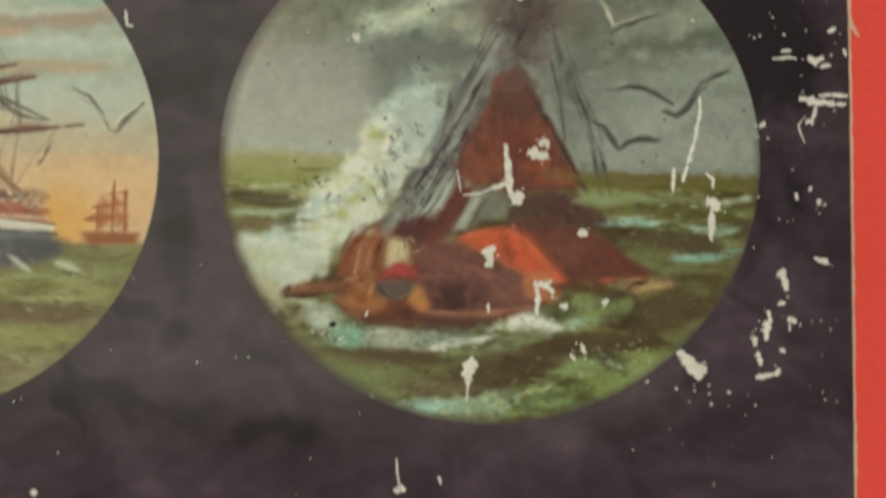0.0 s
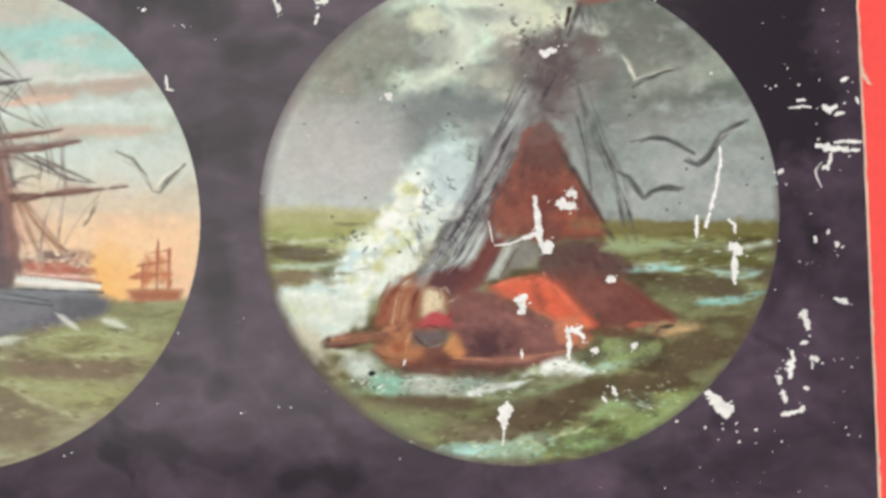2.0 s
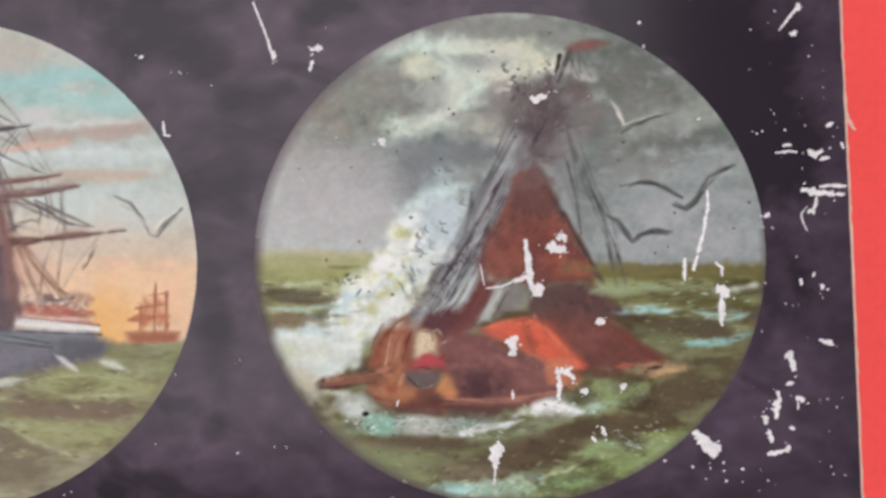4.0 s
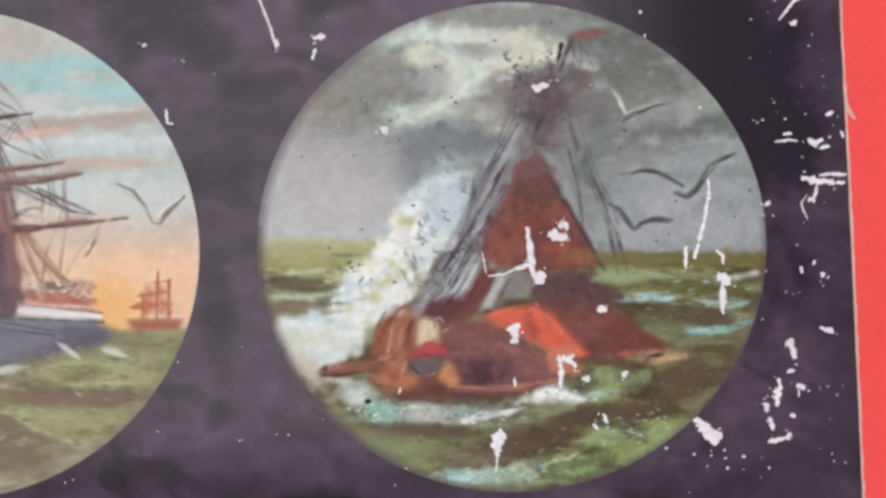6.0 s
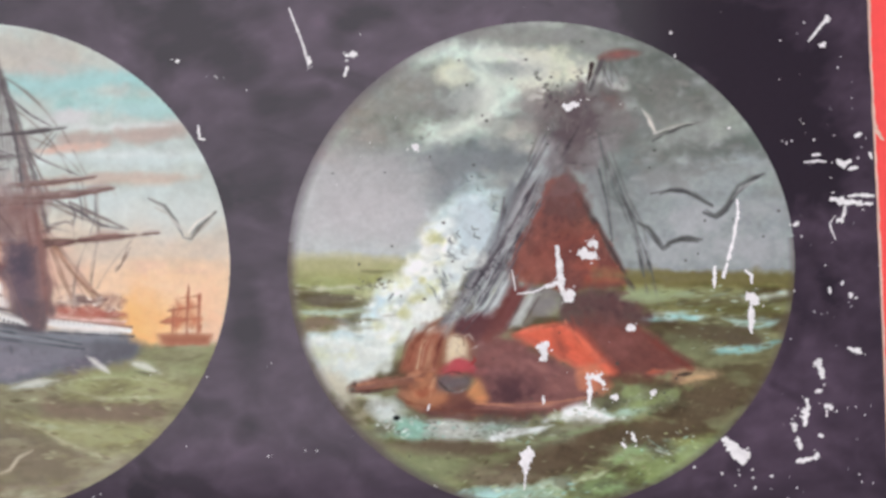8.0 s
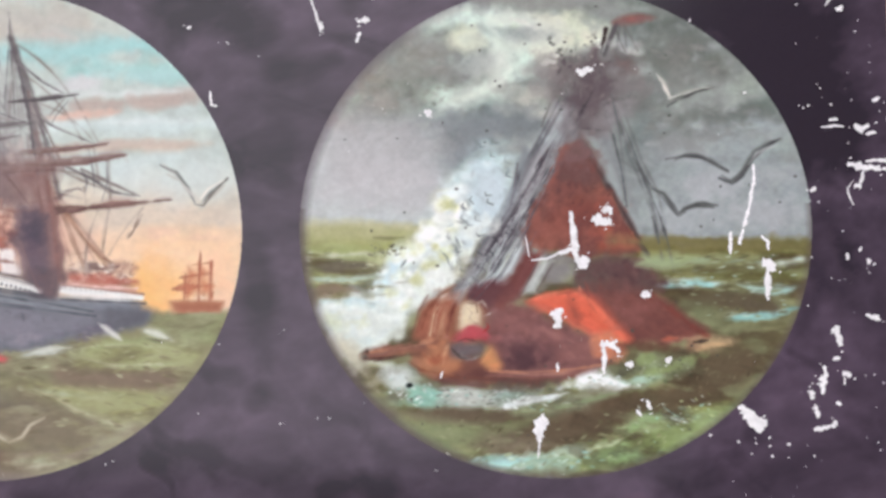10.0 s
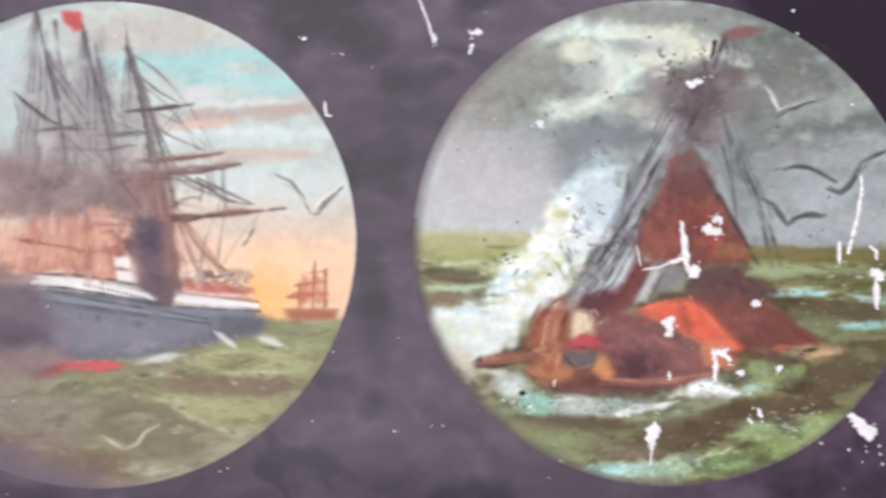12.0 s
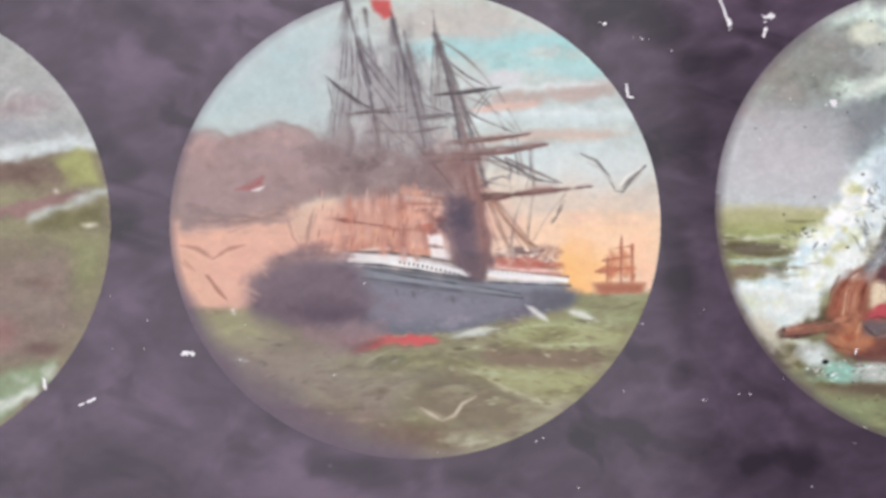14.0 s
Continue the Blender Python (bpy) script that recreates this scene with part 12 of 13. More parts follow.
cv.blob([(0.718, -0.230), (0.698, -0.515), (0.766, -0.505)], 36, 14, (122, 98, 92), 0.7, soft=1.6)
cv.blob([(0.561, -0.441)], 46, 36, (152, 112, 108), 0.7, soft=1.6)
cv.shape([(0.428, -0.674), (0.631, -0.584), (0.789, -0.564), (0.767, -0.658), (0.565, -0.806), (0.430, -0.838)], (146, 162, 128), 0.9, soft=14, wob=6)
cv.blob([(0.649, -0.632), (0.755, -0.611)], 18, 13, (212, 214, 200), 0.8, soft=1.2, wob=0.6)
cv.line([(0.474, -0.781), (0.609, -0.730), (0.699, -0.680)], 22, (206, 216, 202), 0.9, soft=10)
cv.dabs([(0.099, 0.022), (0.900, -0.042), (0.766, -0.564), (0.112, -0.691)], 60, 36, 12, [(150, 134, 122), (128, 112, 100), (140, 134, 108)], 0.4, turn=-6, spread=20)

cv.weather(5.0, 0.08, 1)
NAMED = {"sky": "painted sky", "sea": "painted sea with green and brown waves", "hull": "painted hull", "sail": "painted torn red-brown sail"}
# left and middle colours include the lamp's pale reflected veil as painted tone
for cv, x, gain, fade, crisp, lab in ((left, (-0.0758, 0.0002), 0.96, 0.1, 0.05, "round painting of a rough sea with a spar"), (middle, (0.0, 0.00025), 0.98, 0.14, 0.1, "round painting of a steamer at sunset"),
                   (right, (0.0753, -0.0001), 1.15, 0.15, 0.2, "round painting of a smack in a storm")):
    r = tagged(new("painted_roundel"), lab)
    r.parent = slide
    cv.finish(r, x, NAMED, gain, fade, crisp)


# ---- black varnish round the pictures
gx, gy = np.meshgrid(np.linspace(-0.1275, 0.1275, 681), np.linspace(-0.047, 0.047, 252))
warp = fbm(gx * 60, gy * 60, 310, 3)
tone = fbm(gx * 75 + gy * 35 + warp * 0.8, gy * 120 - gx * 20, 301, 5) * 0.8 + fbm(gx * 180 + gy * 160 + warp, gy * 300 - gx * 120, 340, 4) * 0.45
varnish_tone = np.clip((fbm(gx * 130 + warp, gy * 260 + gx * 90, 320, 4) - 0.25) * 2.2, 0, 1) * np.clip(fbm(gx * 40, gy * 40, 330, 2) + 0.5, 0, 1)
dark = np.clip(0.5 + tone * 0.4 + varnish_tone * 0.5 + fbm(gx * 420 + warp * 2, gy * 560, 350, 3) * 0.12, 0, 1)[..., None]


def varnish_tone(p, w, amt):
    """Deepen or lighten the varnish along a brush smear or for uneven sheen, in millimetres."""
    global dark
    x, y, best = gx * 1e3, gy * 1e3, np.full(gx.shape, 99.0)
    for (ax, ay), (bx, by) in zip(p, p[1:]):
        h = np.clip(((x - ax) * (bx - ax) + (y - ay) * (by - ay)) / ((bx - ax) ** 2 + (by - ay) ** 2 + 1e-6), 0, 1)
        best = np.minimum(best, np.hypot(x - ax - h * (bx - ax), y - ay - h * (by - ay)))
    dark = np.clip(dark + (np.clip(1.3 - best / w + warp * 0.5 + tone * 0.3, 0, 1) * amt)[..., None], -0.2, 1.15)


varnish_tone([(23.7, 30.1), (28.2, 31.9), (32.7, 30.4), (36.5, 28.1)], 3.0, 0.7)
varnish_tone([(28.2, 33.4), (33.5, 32.6), (38.0, 34.1)], 2.6, 0.5)
varnish_tone([(38.7, 21.6), (42.5, 21.6), (46.2, 23.1)], 1.6, 0.5)
varnish_tone([(48.6, 31.0), (51.6, 33.3), (54.6, 34.0)], 3.0, 0.5)
varnish_tone([(32.6, 9.9), (39.4, 12.2)], 2.0, 0.3)
varnish_tone([(35.6, -3.6), (37.0, -12.6)], 2.5, 0.3)
varnish_tone([(88.0, 33.8), (91.7, 31.4)], 3.0, 0.5)
# next three marks darken the upper right, painting in the lamp's weaker sheen
varnish_tone([(92.5, 33.0), (99.3, 28.3), (105.3, 21.4), (108.9, 12.3)], 6.0, 0.8)
varnish_tone([(91.0, 33.0), (98.6, 31.4), (104.6, 25.3), (108.2, 16.9)], 7.0, 0.8)
varnish_tone([(104.0, 33.6), (109.2, 30.6)], 7.0, 0.6)
varnish_tone([(110.8, 33.6), (111.7, 3.2), (114.1, -29.9)], 9.0, 0.06)
varnish_tone([(119.2, 33.5), (119.3, 3.1), (120.1, -30.0)], 7.0, 0.06)
varnish_tone([(45.5, -33.4), (46.9, -33.0)], 2.0, 0.6)
varnish_tone([(35.3, -22.2), (36.1, -21.5)], 1.8, 0.5)
varnish_tone([(21.6, -29.5), (22.3, -29.9)], 1.8, 0.5)
varnish_tone([(49.8, -32.7), (52.7, -33.4)], 2.0, 0.5)
varnish_tone([(91.0, -32.2), (93.9, -31.5)], 3.0, 0.2)
varnish_tone([(97.5, -34.3), (118.4, -37.9)], 5.0, 0.2)
varnish_tone([(-18.6, -27.9), (-9.4, -28.8)], 2.0, 0.4)
varnish_tone([(-14.1, -33.3), (-6.4, -33.1), (-0.3, -34.3)], 2.0, 0.5)
varnish_tone([(-24.7, -30.0), (-20.1, -26.3)], 2.4, 0.3)
varnish_tone([(-41.6, 0.3), (-39.3, 1.8)], 2.0, 0.5)
varnish_tone([(-42.4, 10.5), (-39.3, 8.1)], 2.4, 0.45)
varnish_tone([(-39.4, 29.6), (-33.9, 25.5), (-31.5, 23.1)], 2.0, 0.45)
varnish_tone([(25.4, 26.9), (28.6, 29.3), (33.3, 27.6)], 2.0, 0.5)
varnish_tone([(35.4, -2.7), (36.7, -10.5)], 2.0, 0.35)
varnish_tone([(27.8, -19.7), (32.5, -18.2)], 2.2, 0.3)
varnish_tone([(-31.6, -27.6), (-21.7, -32.4), (-11.0, -35.6), (1.2, -36.6)], 7.0, -0.45)
varnish_tone([(-37.8, 22.4), (-31.5, 27.1), (-24.4, 31.0)], 6.0, -0.4)
varnish_tone([(-41.6, -12.1), (-39.2, -22.9)], 5.0, -0.35)
varnish_tone([(-14.0, -32.5), (-9.5, -33.8), (-3.4, -35.0)], 2.0, 0.5)
varnish_tone([(4.3, -34.4), (8.9, -35.3)], 1.6, 0.5)
varnish = LIN(np.array((55, 47, 58)) * dark + np.array((97, 82, 99)) * (1 - dark))
ids = np.arange(gx.size).reshape(gx.shape)
quads = np.stack([ids[:-1, :-1], ids[:-1, 1:], ids[1:, 1:], ids[1:, :-1]], -1).reshape(-1, 4)
me = bpy.data.meshes.new("black_mask")
me.from_pydata(np.stack([gx, gy, np.full(gx.shape, TOP - 0.00002)], -1).reshape(-1, 3).tolist(), [], quads.tolist())
at = me.color_attributes.new("pigment", "FLOAT_COLOR", "POINT")
at.data.foreach_set("color", np.c_[varnish.reshape(-1, 3), np.ones(gx.size)].ravel())
me.materials.append(BLACK)
ob = new("black_mask", me)
ob.parent = slide
tagged(ob, "mottled purple-black varnish round the pictures")


# ---- red paper binding
def strip(pts, edge, z0, z1, label="faded red paper strip"):
    """A strip of paper with corners pts; the side edge (a pair of corner numbers) wavers and bares its pale torn core."""
    rng = np.random.RandomState(int(abs(pts[0][0] + 3 * pts[0][1]) * 1e5) % 9999)
    out, torn = [], []
    for i in range(4):
        (ax, ay), (bx, by) = pts[i], pts[(i + 1) % 4]
        if i != edge:
            out.append((ax, ay))
            continue
        n = 90
        L = math.hypot(bx - ax, by - ay)
        nx, ny = (ay - by) / L, (bx - ax) / L
        walkx = np.cumsum(rng.randn(n + 1)) * 0.000012
        walkx -= np.linspace(walkx[0], walkx[-1], n + 1)
        for k in range(n):
            t = k / n
            o = walkx[k] + rng.randn() * 0.00002
            wide = 0.00016 + abs(rng.randn()) * 0.00010 + (0.0009 if rng.rand() < 0.02 else 0)
            p = (ax + (bx - ax) * t + nx * o, ay + (by - ay) * t + ny * o)
            out.append((p[0] + nx * wide, p[1] + ny * wide))
            torn.append((p, (p[0] + nx * wide * 1.15, p[1] + ny * wide * 1.15)))
    bm = bmesh.new()
    lo, hi = [bm.verts.new((x, y, z0)) for x, y in out], [bm.verts.new((x, y, z1)) for x, y in out]
    bm.faces.new(hi)
    bm.faces.new(lo[::-1])
    for i in range(len(out)):
        bm.faces.new((lo[i - 1], lo[i], hi[i], hi[i - 1]))
    bmesh.ops.recalc_face_normals(bm, faces=bm.faces[:])
    s = part("binding_strip", bm, RED, slide, label)
    bm = bmesh.new()
    a = [bm.verts.new((p[0], p[1], z0)) for p, _ in torn]
    b = [bm.verts.new((p[0], p[1], z1 - 0.00008)) for p, _ in torn]
    c = [bm.verts.new((q[0], q[1], z1 + 0.00001)) for _, q in torn]
    for i in range(len(torn) - 1):
        bm.faces.new((a[i], a[i + 1], b[i + 1], b[i]))
        bm.faces.new((b[i], b[i + 1], c[i + 1], c[i]))
    bmesh.ops.recalc_face_normals(bm, faces=bm.faces[:])
    part("torn_edge", bm, TORN, s, "pale torn paper edge")


Z1 = TOP + 0.0002
strip([(0.1192, Y1), (0.12155, Y0), (X1, Y0), (X1, Y1)], 0, TOP, Z1)
strip([(0.1217, -0.0428), (X0, -0.0428), (X0, Y0), (0.1217, Y0)][::1], 0, TOP, Z1 - 0.00003)
strip([(X0, 0.0428), (0.1195, 0.0428), (0.1195, Y1), (X0, Y1)], 0, TOP, Z1 - 0.00003)
strip([(-0.1212, -0.0426), (-0.1212, 0.0426), (X0, 0.0426), (X0, -0.0426)], 0, TOP, Z1 - 0.00003)


# the paper folds down over the edges of the glass
for x0, x1, y0, y1 in ((X1, X1 + 0.0002, Y0, Y1), (X0 - 0.0002, X0, Y0, Y1), (X0, X1, Y0 - 0.0002, Y0), (X0, X1, Y1, Y1 + 0.0002)):
    part("binding_fold", box(x0, x1, y0, y1, 0.0, TOP + 0.00015), RED, slide)


# ---- chips and scratches where the paint is gone
chip_rng = np.random.RandomState(77)


chip_count = [0]


def chip(p, w, z=0.00004, rag=0.36, material=None):
    """A ragged flake-shaped loss along points in millimetres, w wide."""
    w *= 0.92
    n = max(5, int(sum(math.dist(p[i], p[i + 1]) for i in range(len(p) - 1)) / max(w, 0.2) * 2) + 4)
    n = min(n, 40)
    acc = [0]
    for i in range(len(p) - 1):
        acc.append(acc[-1] + math.dist(p[i], p[i + 1]))
    lo, hi = [], []
    for k in range(n + 1):
        s = acc[-1] * k / n
        i = max(j for j in range(len(p) - 1) if acc[j] <= s + 1e-9)
        t = (s - acc[i]) / max(acc[i + 1] - acc[i], 1e-6)
        (ax, ay), (bx, by) = p[i], p[i + 1]
        L = max(math.dist(p[i], p[i + 1]), 1e-6)
        nx, ny = (ay - by) / L, (bx - ax) / L
        x, y = ax + (bx - ax) * t, ay + (by - ay) * t
        end = 0.45 + 0.55 * math.sin(math.pi * (0.08 + 0.84 * k / n))
        r1, r2 = (w / 2 * end * (1 + rag * np.clip(chip_rng.randn(), -1.6, 1.6)) for _ in (0, 1))
        lo.append((x - nx * max(r1, w * 0.1), y - ny * max(r1, w * 0.1)))
        hi.append((x + nx * max(r2, w * 0.1), y + ny * max(r2, w * 0.1)))
    chip_count[0] += 1
    z += chip_count[0] * 4e-7
    bm = bmesh.new()
    v1 = [bm.verts.new((x / 1e3, y / 1e3, TOP + z)) for x, y in lo]
    v2 = [bm.verts.new((x / 1e3, y / 1e3, TOP + z)) for x, y in hi]
    for k in range(n):
        bm.faces.new((v1[k], v1[k + 1], v2[k + 1], v2[k]))
    part("paint_chip", bm, material or BARE, slide)
    if w > 0.55 and material is None and z < 0.00015:
        for _ in range(2):
            q = p[chip_rng.randint(len(p))]
            a = chip_rng.uniform(0, 6.28)
            x, y, s = q[0] + math.cos(a) * w * chip_rng.uniform(0.6, 1.3), q[1] + math.sin(a) * w * chip_rng.uniform(0.6, 1.3), chip_rng.uniform(0.08, 0.2)
            chip([(x - s, y - s * 0.4), (x, y), (x + s * 0.8, y + s * 0.7)], s * 1.3)


def dots(p, w, material=None):
    for x, y in p:
        w_, a = w * chip_rng.uniform(0.2, 0.55), chip_rng.uniform(0, 3.1)
        r = w_ * chip_rng.uniform(0.4, 0.7)
        chip([(x - r * math.cos(a), y - r * math.sin(a)), (x + r * math.cos(a) * 0.3, y + r * math.sin(a) * 0.2), (x + r * math.cos(a), y + r * math.sin(a))],
             w_, material=material)


chip([(120.3, 18.1), (120.6, 16.9), (121.3, 16.0)], 0.6, z=0.00026, material=TORN)
chip([(111.5, 29.4), (112.7, 30.9), (113.4, 31.7), (114.2, 32.8)], 0.42)
chip([(114.0, 32.0), (114.2, 33.0)], 0.7)
chip([(113.0, 28.8), (113.8, 29.4)], 0.8)
chip([(110.6, 13.2), (112.7, 13.4), (113.6, 13.2)], 0.36)
chip([(111.7, 14.2), (112.9, 14.2)], 0.5)
chip([(115.0, 13.5), (115.7, 12.8), (117.0, 13.4)], 0.9)
chip([(116.5, 12.2), (117.9, 12.5)], 0.5)
chip([(114.0, 8.3), (116.4, 7.8), (118.3, 7.7)], 1.0)
chip([(116.4, 8.6), (117.9, 8.8), (120.1, 8.6)], 0.5)
chip([(117.5, 7.5), (119.8, 7.6)], 0.5)
chip([(116.1, 7.5), (115.9, 6.3), (115.4, 5.3)], 0.45)
chip([(114.8, 5.3), (115.8, 5.4)], 0.7)
chip([(114.7, 6.0), (113.9, 5.0), (114.2, 3.9), (114.7, 2.8)], 0.22)
chip([(109.0, 4.7), (109.8, 5.2)], 0.6)
chip([(117.5, 16.6), (118.5, 17.1)], 0.5)
chip([(119.4, 14.5), (119.8, 13.6)], 0.4)
chip([(112.1, -13.0), (112.2, -14.2), (112.6, -15.7)], 0.9)
chip([(111.5, -13.4), (111.9, -13.8)], 0.7)
chip([(116.0, -11.6), (117.1, -12.1), (117.9, -12.4)], 0.6)
chip([(113.7, -3.5), (113.8, -4.4)], 0.45)
chip([(115.3, -3.3), (115.6, -2.7)], 0.35)
chip([(116.4, -4.3), (116.6, -5.0)], 0.7)
chip([(111.5, -17.5), (112.5, -17.2)], 0.55)
chip([(110.3, -18.3), (110.6, -19.5), (110.1, -20.9), (110.1, -22.0)], 0.7)
chip([(109.6, -20.1), (110.5, -19.8)], 0.8)
chip([(112.7, -19.3), (113.9, -19.6)], 0.75)
chip([(113.0, -19.8), (113.0, -20.8)], 0.3)
chip([(108.1, -21.6), (108.8, -21.8), (108.6, -22.7)], 0.6)
chip([(109.0, -23.3), (109.3, -24.2), (109.5, -25.1)], 0.7)
chip([(108.8, -26.6), (110.0, -26.5), (111.2, -26.1)], 0.7)
chip([(111.2, -26.3), (111.9, -25.6)], 0.9)
chip([(111.8, -23.1), (112.5, -23.4)], 0.5)
chip([(99.2, -23.4), (100.5, -24.5), (101.5, -26.4)], 1.15)
chip([(100.7, -24.7), (101.8, -25.7), (102.7, -25.7)], 1.2)
chip([(98.9, -23.7), (99.9, -23.6)], 0.7)
dots([(111.0, 32.0), (115.8, 27.4), (115.4, 25.9), (117.2, 21.8), (114.3, 20.4), (110.6, 18.4), (109.0, 16.1), (108.3, 15.8), (112.0, 16.2), (114.7, 16.8), (119.0, 16.4), (118.4, 15.2), (114.2, 11.1), (110.1, 3.3), (109.0, 3.4), (114.2, 2.4), (117.1, 5.0)], 0.5)
dots([(109.0, -4.0), (116.6, -6.1), (111.6, -6.8), (112.6, -7.1), (113.3, -6.9), (108.4, -10.4), (108.8, -20.6), (115.8, -19.6), (116.9, -19.5), (118.9, -19.4), (118.1, -20.6), (115.7, -27.7), (119.0, -29.6), (117.5, -29.4), (117.2, -28.4), (107.9, -28.7), (108.8, -30.1)], 0.42)
dots([(98.9, -28.1), (101.2, -28.4), (103.0, -28.7), (105.3, -28.5), (100.6, -29.7), (103.2, -30.1), (95.4, -27.2), (107.7, 29.6), (93.1, 30.8), (110.0, 30.5), (113.2, -0.6), (120.4, -0.7)], 0.45)
dots([(93.0, 30.8), (93.5, 27.6)], 0.8)
chip([(41.9, 34.5), (42.9, 31.8), (43.9, 29.1), (44.5, 26.6)], 0.32)
chip([(44.5, 28.0), (44.6, 26.9)], 0.6)
chip([(49.9, 28.1), (51.0, 28.2)], 1.0)
chip([(49.3, 28.1), (49.9, 28.0)], 0.5)
chip([(49.7, 26.6), (49.2, 25.2)], 0.5)
chip([(29.7, 18.9), (29.9, 17.1)], 0.35)
chip([(29.7, 17.1), (30.7, 16.9)], 0.3)
dots([(26.8, 27.4), (26.0, 18.2), (30.9, 25.4), (32.2, 25.2), (33.1, 25.2), (39.3, -25.1), (43.7, -24.5), (45.3, -24.5), (49.9, -22.5), (36.2, 23.5), (28.0, -23.7)], 0.4)
chip([(26.7, 27.3), (27.3, 27.6)], 0.4)
# losses inside the storm picture
chip([(77.3, 2.4), (77.7, -0.3), (77.6, -2.5), (78.6, -5.2)], 0.75)
chip([(78.4, -4.2), (79.5, -3.7), (79.1, -5.2)], 0.7)
chip([(78.6, -4.4), (79.2, -4.9)], 0.9)
chip([(77.6, -2.4), (76.1, -2.9), (74.2, -3.8), (72.0, -4.0)], 0.28)
chip([(71.3, -0.8), (71.8, -3.6)], 0.2)
chip([(80.3, 1.4), (81.8, 1.0), (82.7, 1.2)], 0.9)
chip([(81.5, 2.3), (82.2, 2.9)], 0.8)
chip([(80.7, 1.1), (81.3, 2.0)], 1.0)
chip([(78.7, 20.9), (79.8, 21.3), (80.6, 21.2)], 0.7)
chip([(74.9, -10.9), (76.2, -10.6)], 0.9)
chip([(75.7, -10.8), (75.7, -13.0)], 0.6)
chip([(81.2, -14.6), (81.6, -16.8), (81.4, -19.1)], 0.5)
chip([(80.9, -15.2), (82.7, -15.0), (83.2, -14.6)], 0.7)
chip([(86.6, -8.8), (87.7, -8.6)], 0.8)
chip([(84.2, -17.9), (85.3, -17.8)], 0.7)
chip([(89.5, -17.4), (90.4, -17.1)], 0.7)
chip([(87.0, -22.5), (87.5, -23.8)], 0.6)
chip([(85.6, -23.8), (86.2, -24.6)], 0.45)
chip([(101.5, 8.4), (101.6, 6.4), (101.1, 3.6), (100.9, 2.5)], 0.5)
chip([(100.9, 2.5), (100.5, 1.4), (100.1, 0.1)], 0.62)
chip([(100.1, -0.1), (99.8, -1.1), (99.5, -2.2)], 0.5)
chip([(98.4, -0.5), (98.3, -2.0), (98.3, -3.5)], 0.55)
chip([(102.4, -1.1), (103.3, -1.9), (103.3, -3.0)], 0.45)
chip([(102.4, -5.0), (103.5, -4.7)], 0.7)
chip([(103.3, -5.0), (103.1, -7.3), (103.1, -9.6)], 0.6)
chip([(72.9, -24.6), (73.1, -25.8), (72.8, -27.9)], 0.9)
chip([(72.8, -27.8), (72.6, -30.0)], 0.3)
chip([(58.2, 15.8), (59.1, 15.9)], 0.7)
chip([(75.3, -17.5), (75.3, -18.7)], 0.4)
chip([(60.2, -18.5), (59.9, -19.4)], 0.3)
dots([(76.4, 18.0), (86.1, 21.2), (81.9, 21.8), (97.0, 12.4), (100.8, 17.8), (48.1, 10.7), (52.6, 16.3), (51.3, 14.5), (71.9, 16.6), (84.2, -10.5), (88.6, -23.1), (101.2, -17.6), (60.1, -21.8), (61.0, -29.4), (78.5, -14.5), (75.6, -15.3), (56.0, 19.6)], 0.32)
chip([(80.1, 1.4), (81.1, 1.0), (82.7, 0.8)], 1.1)
chip([(81.6, 2.6), (82.4, 2.8), (82.7, 1.9)], 0.7)
chip([(78.4, -4.0), (79.1, -3.9), (79.0, -5.2)], 1)
chip([(77.5, 0.9), (77.7, -1.0), (78.1, -2.9)], 0.8)
chip([(77.5, -2.4), (76.5, -3.0), (75.7, -3.0)], 0.7)
chip([(99.5, -24.1), (100.6, -25.3), (102.0, -26.8)], 1.3)
chip([(101.0, -25.6), (102.5, -25.9)], 1.2)
chip([(72.5, -24.9), (72.8, -26.1), (72.7, -27.2)], 1.3)
chip([(73.2, -24.2), (73.7, -25.0), (73.4, -26.3)], 0.8)
chip([(102.5, -4.3), (103.6, -4.7), (104.0, -5.8)], 1.1)
chip([(103.2, -6.2), (103.2, -8.8)], 0.8)
chip([(74.5, -10.9), (75.4, -11.5), (75.2, -13.0)], 0.9)
chip([(81.6, -15.2), (82.9, -15.5), (83.5, -16.3)], 0.6)
chip([(81.5, -15.7), (81.3, -18.7)], 0.6)
chip([(78.3, 21.0), (79.3, 20.9), (80.2, 21.3)], 0.9)
chip([(86.4, -8.8), (87.5, -8.6)], 0.9)
chip([(58.1, 15.9), (58.8, 15.8), (58.6, 15.1)], 0.7)
chip([(84.6, -17.9), (85.3, -17.8)], 0.8)
chip([(89.6, -17.2), (90.2, -17.5)], 0.9)
dots([(95.2, -27.2), (98.9, -28.1), (101.2, -28.3), (103.1, -28.7), (105.5, -28.5), (100.6, -29.7), (103.3, -30.0), (107.7, 16.1), (93.5, 27.8), (100.6, 17.9), (107.7, 29.6)], 0.75)
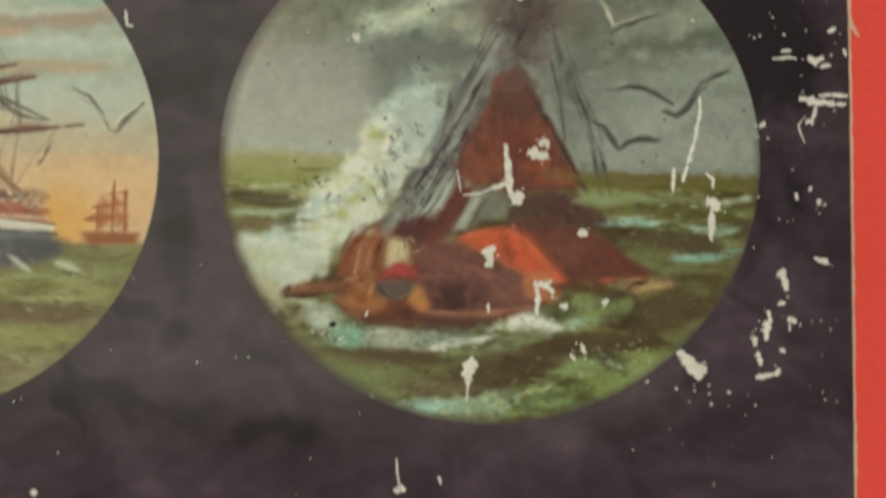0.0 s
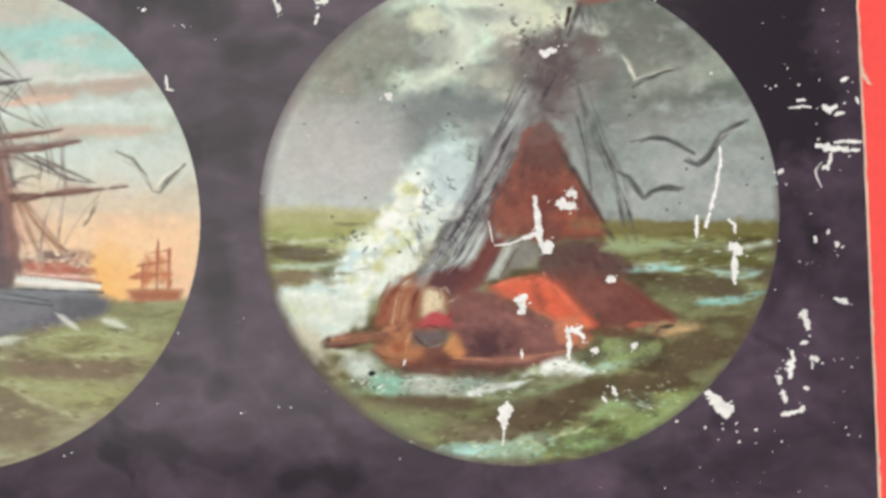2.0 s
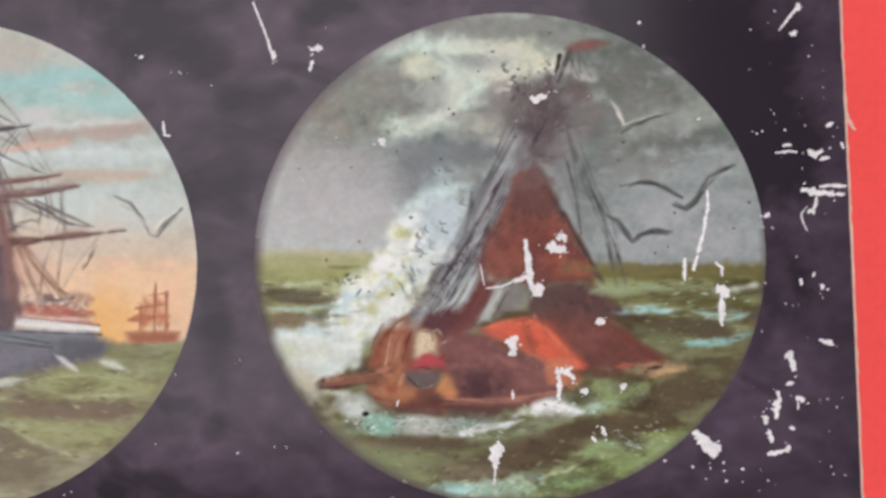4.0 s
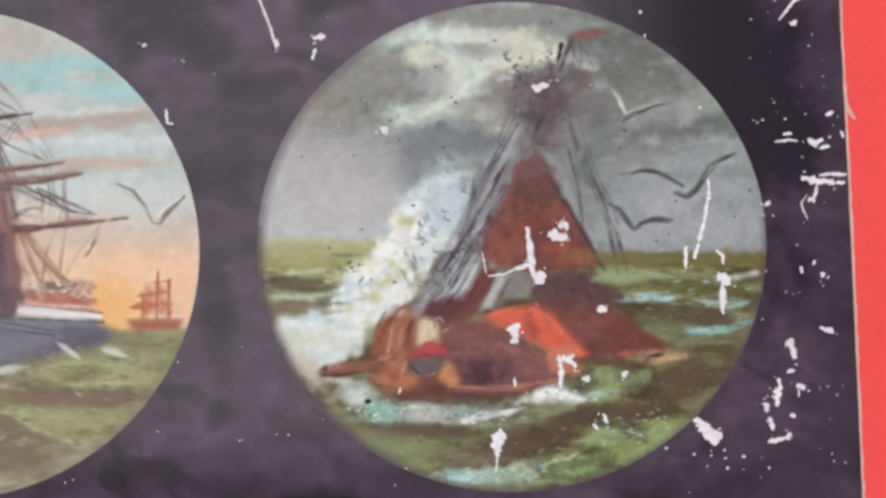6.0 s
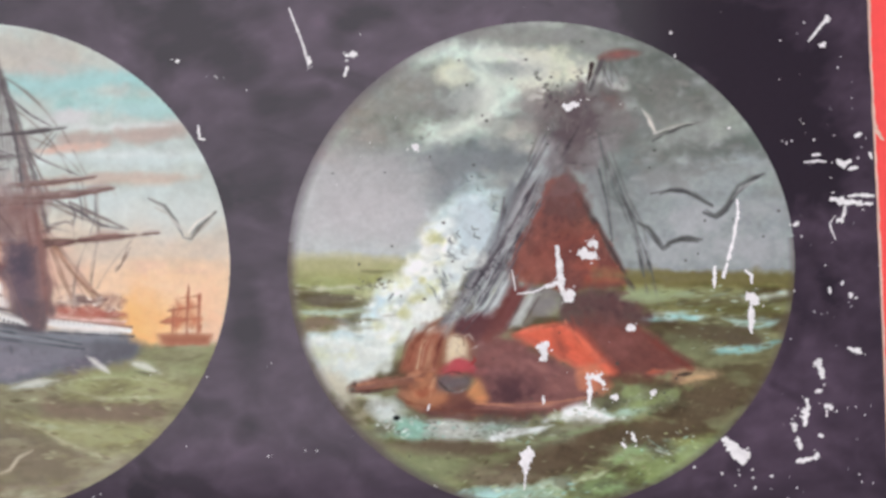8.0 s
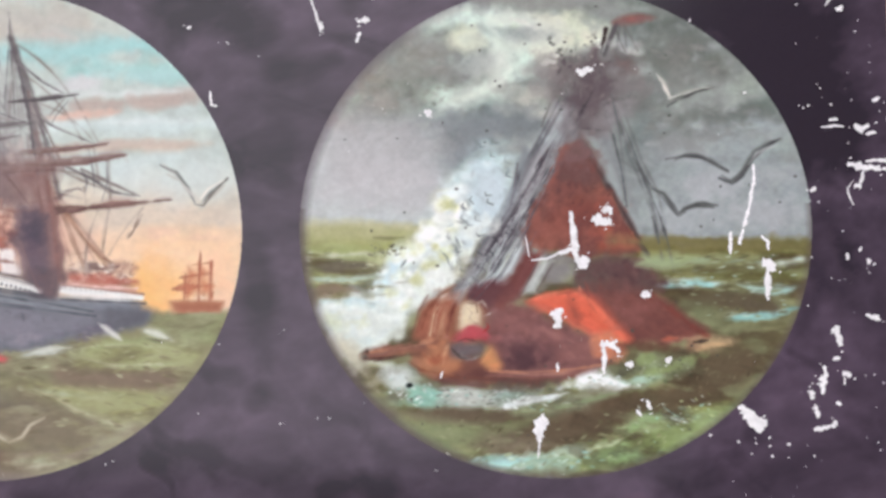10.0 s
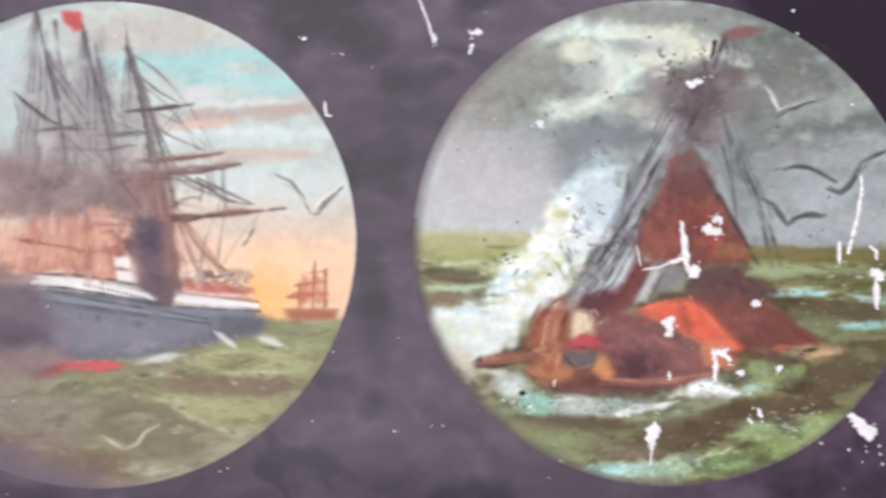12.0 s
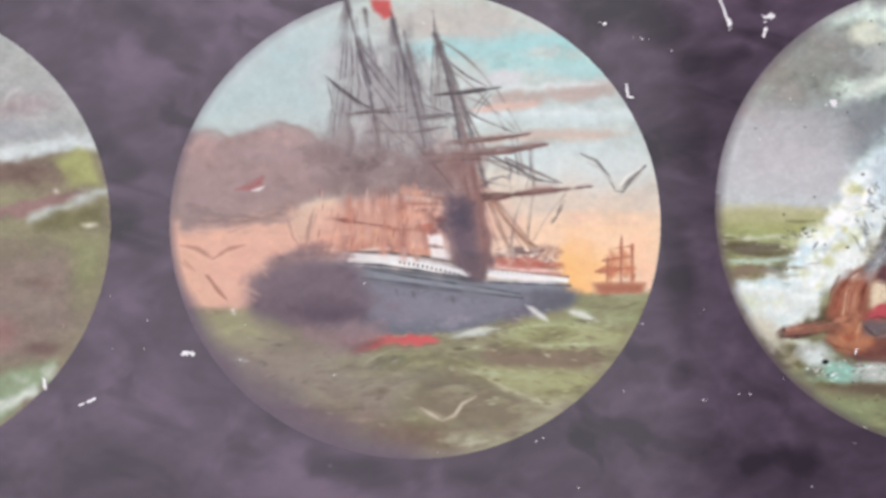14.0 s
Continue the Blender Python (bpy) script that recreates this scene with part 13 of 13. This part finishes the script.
chip([(122.2, -43.2), (124.9, -42.8), (128.2, -43.1)], 0.8, z=0.00026, material=TORN)
chip([(63.9, -37.0), (64.0, -38.8), (64.3, -40.6)], 0.3)
chip([(63.7, -41.3), (64.4, -40.6), (65.0, -41.1)], 0.9)
chip([(69.2, -39.3), (69.5, -40.2)], 0.45)
chip([(116.9, -11.8), (117.7, -11.9)], 0.5)
chip([(18.1, -41.8), (18.8, -41.4)], 1.0, z=0.0002)
dots([(38.8, -25.1), (30.8, -14.6), (15.8, -30.2), (21.4, -36.6), (60.7, -29.2), (59.2, -31.4), (53.1, -37.1), (51.3, -41.7), (75.8, -32.1), (85.2, -35.6), (98.1, -33.2), (99.7, -35.0), (110.9, -36.6), (110.5, -42.2), (93.5, -35.8), (107.6, -31.4), (43.7, -24.4), (45.1, -24.4), (103.7, -40.1)], 0.4)
chip([(-32.3, -17.5), (-31.3, -17.3), (-30.4, -17.5)], 0.7)
chip([(-45.0, -23.7), (-43.8, -23.2)], 0.5)
chip([(-46.1, -24.1), (-45.3, -23.8)], 0.3)
chip([(-50.9, -20.3), (-50.6, -21.9)], 0.5)
dots([(-41.6, -16.5), (-41.9, -9.4), (-48.3, -13.3), (-25.2, -11.6), (-23.5, -13.6), (-24.3, -18.4), (-11.5, -20.7), (1.6, 28.0), (2.5, 25.7), (16.8, -29.8), (23.3, -14.3), (26.3, 27.7), (32.0, 25.4), (20.5, 23.9), (-37.3, -16.6), (-36.8, -12.8), (-12.2, -32.9), (2.4, -31.4), (39.3, -12.8), (-7.2, -8.3)], 0.35)
chip([(43.5, 30.3), (44.3, 27.3)], 0.3)
for _ in range(75):
    near = chip_rng.rand() < 0.65
    x, y = (chip_rng.uniform(98, 119), chip_rng.uniform(-42, 42)) if near else (chip_rng.uniform(-118, 118), chip_rng.uniform(-42, 42))
    if min(math.hypot((x - q) / 34.5, y / 33) for q in (-75.3, 0, 75.3)) < 1:
        continue
    dots([(x, y)], 0.26 if near else 0.22, SPECK if chip_rng.rand() < 0.65 else None)
